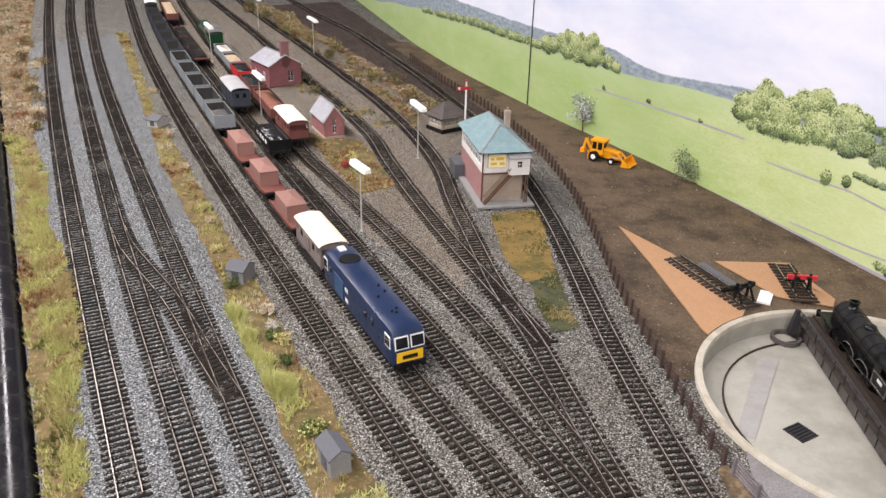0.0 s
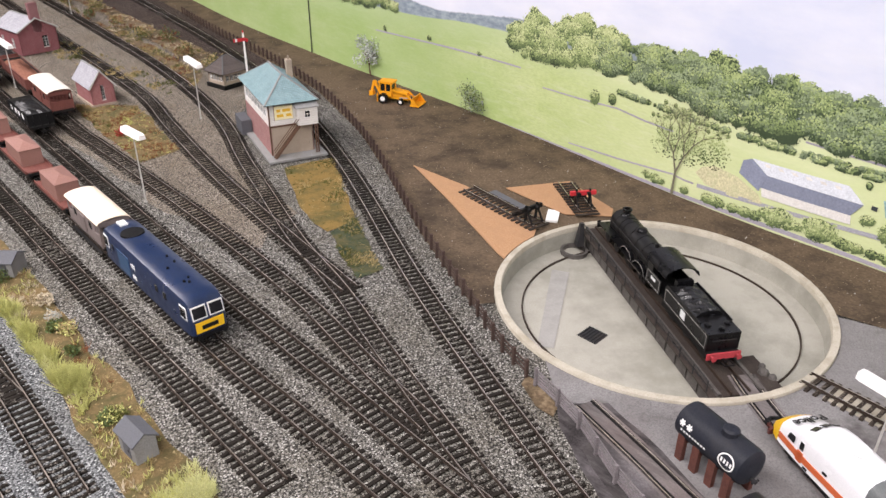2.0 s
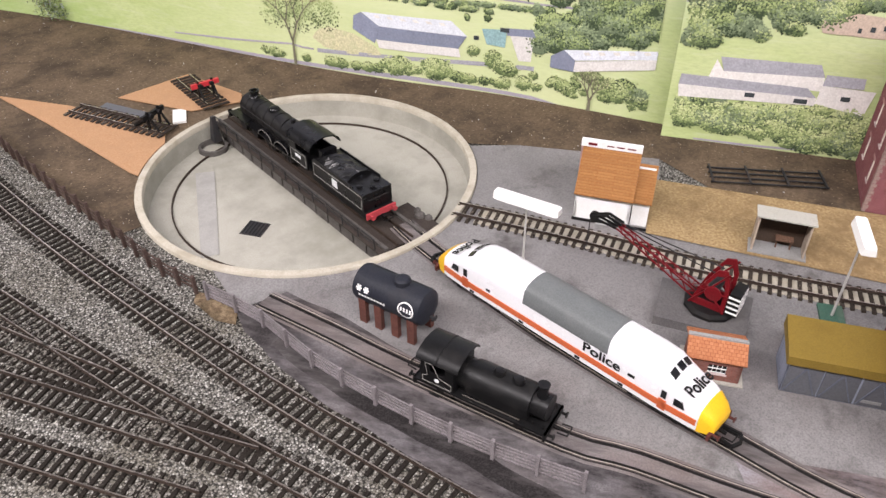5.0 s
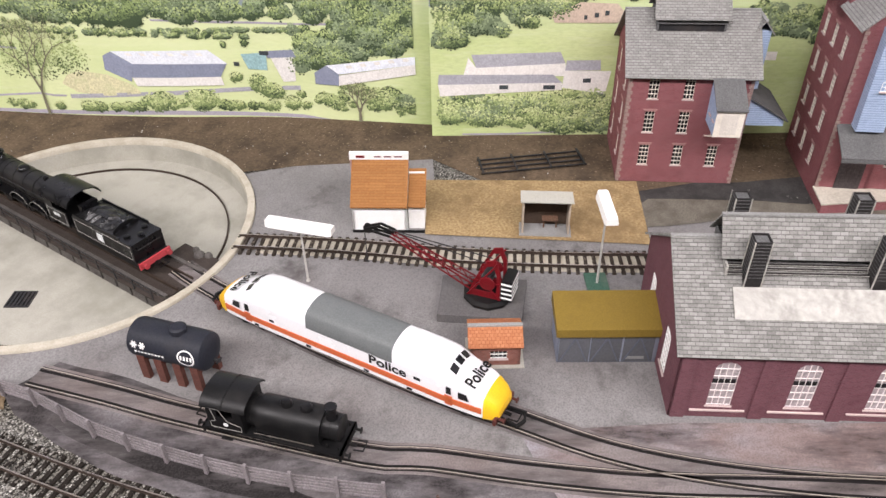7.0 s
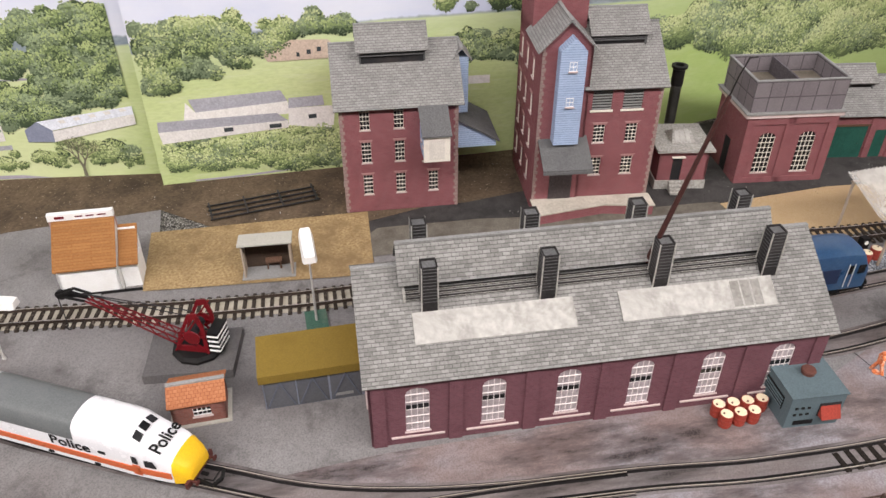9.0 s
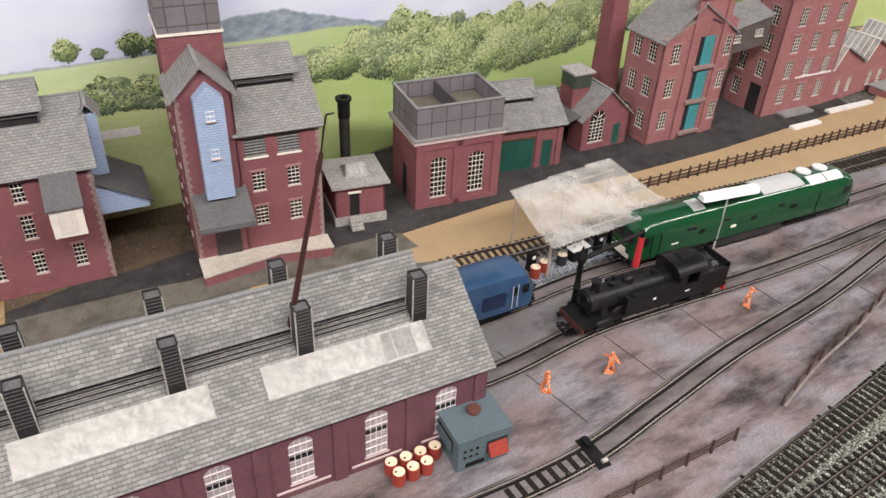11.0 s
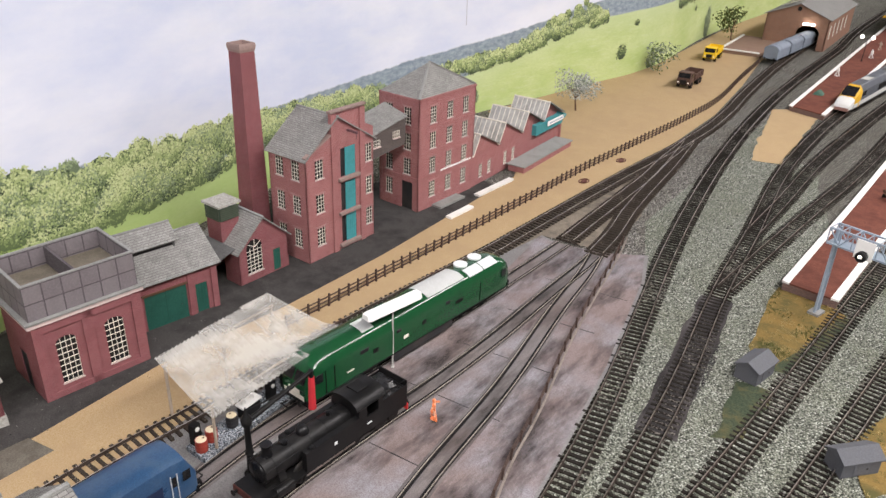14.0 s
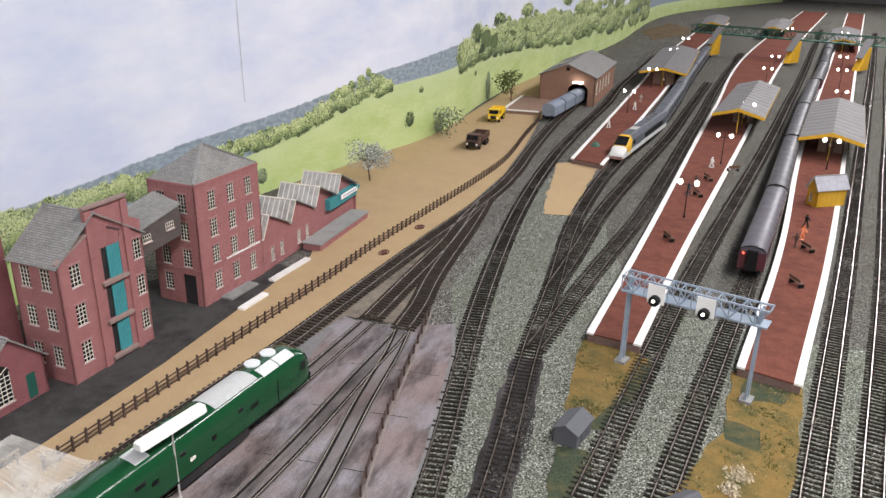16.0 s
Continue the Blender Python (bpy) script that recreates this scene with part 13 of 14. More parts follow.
canopy_roof(((1.47, -2.095), (1.35, -2.113)), ((1.69, -2.564), (1.58, -2.62)), "grey-roofed platform canopy with yellow valances", (0.3, 0.95, 0.025))
canopy_roof(((1.204, -2.024), (1.076, -2.012)), ((1.405, -2.473), (1.287, -2.504)), "grey-roofed platform canopy with yellow valances", (0.2, 0.9, 0.025))
canopy_roof(((2.045, -2.563), (1.893, -2.582)), ((2.44, -3.232), (2.29, -3.258)), "grey-roofed bay platform canopy with white gable", (0.08, 0.9, 0.035))
canopy_roof(((2.75, -4.55), (2.62, -4.6)), ((3.1, -5.3), (2.97, -5.35)), "grey-roofed platform canopy at the far end", (0.2, 0.9, 0.03))
canopy_roof(((2.2, -4.2), (2.07, -4.25)), ((2.55, -5.0), (2.42, -5.05)), "grey-roofed platform canopy at the far end", (0.2, 0.9, 0.03))
canopy_roof(((3.1, -4.5), (2.97, -4.55)), ((3.5, -5.2), (3.37, -5.25)), "grey-roofed platform canopy at the far end", (0.2, 0.9, 0.03))


def kiosk():
    th, w = gable_house("platform_kiosk", "small yellow platform kiosk with grey pitched roof", "kiosk", (1.02, -1.688), (0.997, -1.678), 0.06, 0.034, 0.052, "kiosk_yellow", "slate_grey", [(0.006, 0.008, 0.008, 0.014)])
    th.location.z = 0.012
    part("door", box(B(), w - 0.012, w - 0.004, -0.0007, 0.0001, 0, 0.024), "valance", th)


M["kiosk_yellow"] = brick_mat("kiosk_yellow", (0.55, 0.32, 0.03), (0.62, 0.38, 0.05), (0.4, 0.23, 0.03), 0.004, 0.3, 0.0003)
kiosk()


def gantry():
    a, b = Vector((0.868, -0.988, 0)), Vector((0.741, -1.024, 0))
    d = b - a
    L = d.length
    th = thing("signal_gantry", "blue-grey lattice signal gantry over two tracks", "gantry", pose(a.x, a.y, 0.001, 0, 0, math.degrees(math.atan2(d.y, d.x))))
    z0, z1, hw = 0.086, 0.103, 0.009
    for x in (0.0, L):
        for s in (-1, 1):
            part("leg", bar(B(), (x, s * 0.0045, 0), (x, s * 0.0035, z1), 0.0028, 0.0022), "gantry_grey", th)
        lat = B()
        for i in range(8):
            za, zb = z1 * i / 8, z1 * (i + 1) / 8
            bar(lat, (x, -0.004 if i % 2 else 0.004, za), (x, 0.004 if i % 2 else -0.004, zb), 0.001)
        part("leg_lattice", lat, "gantry_grey", th)
        part("foot", box(B(), x - 0.006, x + 0.006, -0.008, 0.008, -0.001, 0.003), "hut_light", th)
    x0, x1 = -0.006, L + 0.008
    for s in (-1, 1):
        for z in (z0, z1):
            part("chord", bar(B(), (x0, s * hw, z), (x1, s * hw, z), 0.0018, 0.0018), "gantry_grey", th)
        lat = B()
        n = 12
        for i in range(n):
            xa, xb = x0 + (x1 - x0) * i / n, x0 + (x1 - x0) * (i + 1) / n
            bar(lat, (xa, s * hw, z0 if i % 2 else z1), (xb, s * hw, z1 if i % 2 else z0), 0.0011)
            bar(lat, (xa, s * hw, z0), (xa, s * hw, z1), 0.001)
        part("truss", lat, "gantry_grey", th)
    deck = part("walkway", box(B(), x0, x1, -hw, hw, z0 - 0.0005, z0 + 0.0006), "gantry_grey", th)
    for i in range(13):
        x = x0 + (x1 - x0) * i / 12
        part("cross_bar", bar(B(), (x, -hw, z1), (x, hw, z1), 0.0008), "gantry_grey", deck)
    for x in (L * 0.24, L * 0.62):
        hd = part("signal_head", box(B(), x - 0.009, x + 0.009, -hw - 0.002, -hw - 0.001, z0 - 0.004, z0 + 0.016), "lamp_white", th, "white backboard", 0.0003)
        part("lens_hood", turned(B(), [(0.0052, -0.003), (0.0056, 0.0), (0.0056, 0.0045), (0.0045, 0.006)], 14), "frame_black", hd).matrix_basis = pose(x, -hw - 0.003, z0 + 0.0, 90, 0, 0)
        part("lens", turned(B(), [(0.0018, 0), (0.0014, 0.0012)], 10), "signal_lamp", hd, "small lit lens").matrix_basis = pose(x, -hw - 0.009, z0 + 0.001, 90, 0, 0)
        part("bracket", box(B(), x - 0.001, x + 0.001, -hw - 0.001, -hw + 0.001, z0, z1), "gantry_grey", hd)


gantry()


def coach(m, side_m, roof_m, label, L=0.262, end=False, name="passenger_coach"):
    th = thing(name, label, "coach", m, "passenger coaches")
    hw, zf, ze, zr = 0.0175, 0.0125, 0.038, 0.0475
    arc9 = [(-hw, ze), (-hw * 0.93, ze + 0.004), (-hw * 0.7, zr - 0.0018), (-hw * 0.35, zr - 0.0003), (0, zr), (hw * 0.35, zr - 0.0003), (hw * 0.7, zr - 0.0018), (hw * 0.93, ze + 0.004), (hw, ze)]
    bm = loft(B(), [[(x, y, z) for y, z in arc9] for x in (-L / 2, L / 2)])
    bmesh.ops.recalc_face_normals(bm, faces=bm.faces)
    part("roof", bm, roof_m, th, smooth=True)
    for s in (-1, 1):
        part("gutter", bar(B(), (-L / 2, s * hw * 0.99, ze + 0.0006), (L / 2, s * hw * 0.99, ze + 0.0006), 0.0009), "frame_black", th)
        part("roof_end", tube_roof(0.0022, hw * 1.01, ze, zr - ze + 0.0004, 0.0012, s * L / 2 - 0.0011), "frame_black", th)
    part("body", box(B(), -L / 2, L / 2, -hw, hw, zf, ze), side_m, th, bevel=0.0006)
    for s in (-1, 1):
        for i in range(9):
            x = -L / 2 + L * (i + 0.5) / 9
            part("window", box(B(), x - 0.008, x + 0.008, s * hw - 0.0003, s * hw + 0.0003, 0.024, 0.034), "pane", th)
    for x in (-L / 2 + 0.04, L / 2 - 0.04):
        bogie(th, x)
    for s in (-1, 1):
        part("gangway", box(B(), s * (L / 2) - 0.001 if s < 0 else L / 2, -L / 2 if s < 0 else L / 2 + 0.004, -0.007, 0.007, zf, 0.041), "frame_black", th) if s > 0 else part("gangway", box(B(), -L / 2 - 0.004, -L / 2, -0.007, 0.007, zf, 0.041), "frame_black", th)
        buffers(th, s * L / 2, s)
    if end:
        part("tail_lamp", turned(B(), [(0.0014, 0), (0.0012, 0.0016)], 10), "tail_lamp", th, "red glowing tail lamp").matrix_basis = pose(L / 2 + 0.0004, -0.012, 0.036, 0, 90, 0)
    return th


s0 = near_track("R", 0.908, -1.298)
for i, ln in enumerate((0.345, 0.465, 0.475, 0.535, 0.56, 0.58, 0.6)):
    coach(fitted("R", s0 + ln / 2, ln / 0.272), "coach_side", "coach_lilac" if i == 0 else "coach_roof", "maroon coach with dark grey roof" + (", tail lamp lit" if i == 0 else ""), end=i == 0)
    s0 += ln


def power_car():
    s = near_track("T", 1.413, -1.66) + 0.204
    L = 0.234
    th = thing("express_power_car", "grey and white express power car with yellow hood", "locomotive", fitted("T", s, 1.7))
    hw = 0.0175
    sec = lambda x, w, z0, zs, zt: [(x, -w, z0), (x, -w, zs), (x, -w * 0.62, zt), (x, w * 0.62, zt), (x, w, zs), (x, w, z0)]
    f = L / 2
    bm = loft(B(), [sec(-f, hw, 0.0075, 0.038, 0.0485), sec(f - 0.034, hw, 0.0075, 0.038, 0.0485)])
    bmesh.ops.recalc_face_normals(bm, faces=bm.faces)
    part("body", bm, "hst_grey", th, bevel=0.0008)
    bm = loft(B(), [sec(f - 0.034, hw, 0.0075, 0.038, 0.0485), sec(f - 0.029, hw, 0.0075, 0.037, 0.047), sec(f - 0.0125, hw * 0.93, 0.0075, 0.026, 0.03)])
    bmesh.ops.recalc_face_normals(bm, faces=bm.faces)
    part("cab", bm, "valance", th, "yellow cab hood above the windscreen", smooth=True)
    bm = loft(B(), [sec(f - 0.0125, hw * 0.93, 0.0075, 0.026, 0.03), sec(f - 0.002, hw * 0.85, 0.008, 0.017, 0.02), sec(f, hw * 0.8, 0.01, 0.015, 0.017)])
    bmesh.ops.recalc_face_normals(bm, faces=bm.faces)
    part("nose", bm, "hst_white", th, "white wedge nose", smooth=True)
    plate(th, "windscreen", [(f - 0.0285, -0.013, 0.0463), (f - 0.0285, 0.013, 0.0463), (f - 0.0135, 0.0135, 0.0315), (f - 0.0135, -0.0135, 0.0315)], "pane")
    for s2 in (-1, 1):
        part("side_band", box(B(), -f + 0.002, f - 0.03, s2 * hw - 0.0003, s2 * hw + 0.0003, 0.01, 0.019), "hst_white", th, "white lower band")
        part("cab_window", box(B(), f - 0.05, f - 0.036, s2 * hw - 0.0004, s2 * hw + 0.0004, 0.027, 0.036), "pane", th)
        part("side_grille", box(B(), -f + 0.03, f - 0.1, s2 * hw - 0.0004, s2 * hw + 0.0004, 0.022, 0.034), "frame_black", th)
        part("nose_band", box(B(), f - 0.03, f - 0.012, s2 * hw * 0.96 - 0.0006, s2 * hw * 0.96 + 0.0006, 0.0085, 0.017), "hst_white", th)
    part("valance", box(B(), f - 0.008, f + 0.0006, -hw * 0.78, hw * 0.78, 0.005, 0.0115), "container", th, "tan lower valance")
    for i in range(3):
        part("roof_fan", turned(B(), [(0.006, 0.0483), (0.006, 0.0495)], 14, (-f + 0.04 + i * 0.02, 0, 0)), "roof_dark", th)
    part("roof_panel", box(B(), f - 0.09, f - 0.07, -0.008, 0.008, 0.0483, 0.0492), "post_grey", th)
    for x in (-f + 0.045, f - 0.06):
        bogie(th, x)
    for i in range(5):
        coach(fitted("T", s + 0.204 + 0.26 + i * 0.53, 1.76), "hst_grey", "hst_grey", "grey express coach with grey roof", 0.296)


power_car()


def footbridge():
    th = thing("footbridge", "green lattice station footbridge with yellow stair towers", "footbridge")
    p = [Vector(v) for v in ((2.56, -3.62, 0.1), (2.12, -3.7, 0.1), (1.8, -3.76, 0.1), (1.3, -3.85, 0.1))]
    for a, b in zip(p, p[1:]):
        part("deck", bar(B(), a, b, 0.05, 0.004), "bridge_green", th)
        for s in (-1, 1):
            d = (b - a).normalized()
            n = Vector((-d.y, d.x, 0)) * 0.025 * s
            sd = B()
            bar(sd, a + n + Vector((0, 0, 0.034)), b + n + Vector((0, 0, 0.034)), 0.003, 0.003)
            bar(sd, a + n, b + n, 0.003, 0.004)
            k = int((b - a).length / 0.03)
            for i in range(k):
                u, v = a.lerp(b, i / k), a.lerp(b, (i + 1) / k)
                bar(sd, u + n + Vector((0, 0, 0.034 if i % 2 else 0)), v + n + Vector((0, 0, 0 if i % 2 else 0.034)), 0.002)
                bar(sd, u + n, u + n + Vector((0, 0, 0.034)), 0.0016)
            part("lattice", sd, "bridge_green", th)
    for x, y in ((2.42, -3.55), (2.07, -3.6), (1.79, -3.62)):
        tw = part("stair_tower", hull8(B(), [(x - 0.014, y - 0.06, 0.012), (x + 0.014, y - 0.06, 0.012), (x + 0.014, y + 0.02, 0.012), (x - 0.014, y + 0.02, 0.012)], [(x - 0.014, y - 0.06, 0.1), (x + 0.014, y - 0.06, 0.1), (x + 0.014, y - 0.045, 0.1), (x - 0.014, y - 0.045, 0.1)]), "valance", th, "yellow boarded stair")
        part("stair_roof", bar(B(), (x, y - 0.065, 0.13), (x, y + 0.01, 0.06), 0.03, 0.003), "canopy_grey", tw)


footbridge()


def goods_shed():
    th = thing("goods_shed", "brown brick goods shed with slate roof and lit doorway", "goods shed", pose(2.034, -2.054, 0.001, 0, 0, math.degrees(math.atan2(-0.085, -0.141))))
    w, dd, eave, apex = 0.165, 0.4, 0.085, 0.118
    hl = [(0.085, 0.145, -0.0, 0.064, 0.02)]
    wall(th, Matrix(), w, eave, hl, "shed_brick", 0.004, gable=[(w / 2, apex)])
    wall(th, BACKSIDE(w, dd), w, eave, (), "shed_brick", 0.004, gable=[(w / 2, apex)])
    sw = [(x, x + 0.02, 0.03, 0.065) for x in (0.03, 0.09, 0.15, 0.21, 0.27)]
    for m in (SIDE_L(dd), SIDE_R(w)):
        wall(th, m, dd, eave, sw, "shed_brick", 0.004)
        for q in sw:
            window(th, on_wall(m, q[0], q[2]), 0.02, 0.035, 3, 4, "cream", "pane")
    pitched(th, w, dd, eave, apex, "slate_fine", 0.006, along=False)
    part("roof_light", box(B(), -0.02, 0.02, 0.05, 0.09, 0, 0.0012), "skylight", th).matrix_basis = pose(w * 0.25, 0, 0.109, 0, -20.5, 0)
    part("gable_vent", tube(B(), (w / 2, -0.001, 0.105), (w / 2, 0.001, 0.105), 0.006, n=14), "frame_black", th)
    part("lamp", box(B(), 0.1, 0.13, -0.012, -0.002, 0.066, 0.07), "globe", th, "warm lamp over the door")


goods_shed()
for i in range(3):
    p, d = Vector((1.835, -1.905)), Vector((0.44, -0.9)).normalized()
    c = p + d * i * 0.105
    th = thing("covered_wagon", "blue-grey covered wagon with curved roof on the siding", "wagon", pose(c.x, c.y, 0.0042, 0, 0, math.degrees(math.atan2(-d.y, -d.x))), "covered wagons")
    L, hw = 0.092, 0.0175
    part("body", box(B(), -L / 2, L / 2, -hw, hw, 0.012, 0.034), "van_grey", th, bevel=0.0005)
    bm = loft(B(), [[(x, hw * 1.04 * math.sin(t), 0.034 + 0.011 * math.cos(t)) for t in [math.pi / 2 * (-1 + k / 4) for k in range(9)]] for x in (-L / 2 - 0.001, L / 2 + 0.001)])
    bmesh.ops.recalc_face_normals(bm, faces=bm.faces)
    part("roof", bm, "van_grey", th, smooth=True)
    for k in range(5):
        part("roof_rib", loft(B(), [[(x, hw * 1.06 * math.sin(t), 0.034 + 0.0115 * math.cos(t)) for t in [math.pi / 2 * (-1 + j / 4) for j in range(9)]] for x in (-L / 2 + L * k / 4 - 0.0006, -L / 2 + L * k / 4 + 0.0006)]), "van_grey", th)
    for x in (-0.028, 0.028):
        wheelset(th, x)
    for s in (-1, 1):
        part("solebar", box(B(), -L / 2, L / 2, s * 0.0125 - 0.001, s * 0.0125 + 0.001, 0.008, 0.012), "frame_black", th)
        buffers(th, s * L / 2, s)


def lorry(x, y, turn, paint_m, label, open_bed=True):
    th = thing("tipper_lorry", label, "lorry", pose(x, y, 0.003, 0, 0, turn), "lorries")
    wheel_pair(th, 0.036, 0.0065, 0.027, 0.006, paint_m)
    wheel_pair(th, -0.012, 0.0065, 0.027, 0.009, paint_m)
    wheel_pair(th, -0.03, 0.0065, 0.027, 0.009, paint_m)
    part("chassis", box(B(), -0.045, 0.048, -0.008, 0.008, 0.007, 0.011), "frame_black", th)
    cab = part("cab", loft(B(), [[(xx, -0.015, 0.009), (xx, 0.015, 0.009), (xx, 0.014, zt), (xx, -0.014, zt)] for xx, zt in ((0.022, 0.034), (0.044, 0.034), (0.05, 0.022), (0.0505, 0.012))]), paint_m, th, bevel=0.0008)
    for s in (-1, 1):
        part("side_window", box(B(), 0.028, 0.042, s * 0.0146 - 0.0006, s * 0.0146 + 0.0006, 0.023, 0.031), "pane", cab)
        part("headlamp", tube(B(), (0.0495, s * 0.011, 0.0135), (0.0515, s * 0.011, 0.0135), 0.002, n=10), "lamp_white", cab)
    plate(cab, "windscreen", [(0.0448, -0.0125, 0.0325), (0.0448, 0.0125, 0.0325), (0.0502, 0.0125, 0.0235), (0.0502, -0.0125, 0.0235)], "pane")
    part("grille", box(B(), 0.0502, 0.0512, -0.007, 0.007, 0.01, 0.019), "frame_black", cab)
    bed = B()
    box(bed, -0.047, 0.019, -0.0165, 0.0165, 0.014, 0.016)
    for q in ((-0.047, 0.019, -0.0165, -0.015), (-0.047, 0.019, 0.015, 0.0165), (-0.047, -0.0455, -0.015, 0.015), (0.0175, 0.019, -0.015, 0.015)):
        box(bed, *q, 0.016, 0.028)
    bd = part("tipper_body", bed, paint_m, th)
    for i in range(5):
        for s in (-1, 1):
            part("rib", box(B(), -0.044 + i * 0.0145, -0.0425 + i * 0.0145, s * 0.0168 - 0.0006, s * 0.0168 + 0.0006, 0.014, 0.028), paint_m, bd)


d = math.degrees(math.atan2(0.12, -0.08))
lorry(1.712, -1.523, d, "lorry_brown", "dark brown tipper lorry parked on the sandy road")
lorry(1.91, -1.765, d + 4, "lorry_yellow", "yellow tipper lorry parked beside the backdrop")

# planks, manholes and kerb on the road
for pts in (((1.2275, -0.712), (1.2515, -0.757)), ((1.2845, -0.782), (1.325, -0.86))):
    tagged(part("white_plank", bar(B(), (*pts[0], 0.004), (*pts[1], 0.004), 0.009, 0.003), "edge_white"), "white painted plank along the road edge", "plank", "road planks")
for x, y, t in ((1.283, -0.962, -60), (1.341, -1.072, -60)):
    th = thing("manhole_cover", "oval iron manhole ring set in the road", "manhole", pose(x, y, 0.0026, 0, 0, t), "manholes")
    bm = B()
    ringm = lambda r, z: [(r * 1.5 * math.cos(2 * math.pi * i / 20), r * math.sin(2 * math.pi * i / 20), z) for i in range(20)]
    loft(bm, [ringm(0.0075, 0.0), ringm(0.0075, 0.0009), ringm(0.006, 0.0009), ringm(0.006, 0.0)], caps=False)
    part("ring", bm, "tank_leg", th)
    part("lid", loft(B(), [ringm(0.0045, 0), ringm(0.0045, 0.0007)]), "tank_leg", th)
th = thing("loading_bank", "white-edged brick loading bank by the goods shed", "loading bank")
part("bank", hull8(B(), [(1.966, -1.842, 0.001), (1.885, -1.9, 0.001), (1.99, -2.12, 0.001), (2.1, -2.05, 0.001)], [(1.966, -1.842, 0.012), (1.885, -1.9, 0.012), (1.99, -2.12, 0.012), (2.1, -2.05, 0.012)]), "shed_brick", th)
part("edging", bar(B(), (1.966, -1.842, 0.0125), (1.885, -1.9, 0.0125), 0.007, 0.003), "edge_white", th)
part("edging", bar(B(), (1.966, -1.842, 0.0125), (2.1, -2.05, 0.0125), 0.007, 0.003), "edge_white", th)

# platform furniture
def bench(x, y, turn, z=0.012):
    th = thing("platform_bench", "brown slatted platform bench", "bench", pose(x, y, z, 0, 0, turn), "platform benches")
    for i in range(3):
        part("slat", box(B(), -0.012, 0.012, -0.003 + i * 0.0024, -0.0012 + i * 0.0024, 0.0055, 0.0062), "wood_brown", th)
    part("back", box(B(), -0.012, 0.012, 0.0045, 0.0052, 0.008, 0.0125), "wood_brown", th)
    for x2 in (-0.0105, 0.0105):
        part("leg", box(B(), x2 - 0.0006, x2 + 0.0006, -0.003, 0.005, 0, 0.0056), "frame_black", th)


for x, y, t in ((1.051, -1.329, -30), (1.16, -1.57, -30), (1.21, -1.68, -30), (0.845, -1.321, -30), (0.9, -1.46, -30), (1.22, -1.78, 60)):
    bench(x, y, t)
for x, y, t, mt in ((1.175, -1.56, 0, "coach_roof"), (1.2, -1.62, 50, "fence_brown"), (0.93, -1.5, 30, "orange_cloth"), (0.92, -1.46, 80, "fence_brown"), (0.955, -1.56, 10, "frame_black"), (1.262, -1.77, 0, "lamp_white"), (1.64, -1.9, 0, "lamp_white"), (1.76, -2.16, 0, "lamp_white"), (1.83, -2.28, 40, "wall_beige")):
    figurine(x, y, t, "small toy figurine standing on the platform", mt, 0.022, 0.012)
tagged(part("scenery_mound", heap(0.03, 0.02, 0.012, 0.008, 4), "base_green"), "dark mossy heap on the platform end", "mound").matrix_basis = pose(1.53, -1.72, 0, 0, 0, -58)


# ---- plants, tufts and loose stone ----
for nm, c in (("tuft_lime", (0.5, 0.5, 0.19)), ("tuft_pale_lime", (0.58, 0.58, 0.3)), ("tuft_straw", (0.42, 0.33, 0.16)), ("tuft_olive", (0.1, 0.11, 0.03)), ("tuft_pale", (0.6, 0.52, 0.38)), ("tuft_rust", (0.2, 0.075, 0.035)), ("leaf_silver", (0.52, 0.54, 0.52)), ("leaf_grey", (0.3, 0.34, 0.3)), ("leaf_green", (0.12, 0.17, 0.07)), ("leaf_lime", (0.26, 0.3, 0.13))):
    M[nm] = paint(nm, c, 0.85, 0, 0.35, tuple(x * 0.6 for x in c), 0.5, 800, 90, 0.15, 0)


def inside(p, poly):
    x, y = p
    ok = False
    for (ax, ay), (bx, by) in zip(poly, poly[1:] + poly[:1]):
        if (ay > y) != (by > y) and x < (bx - ax) * (y - ay) / (by - ay) + ax:
            ok = not ok
    return ok


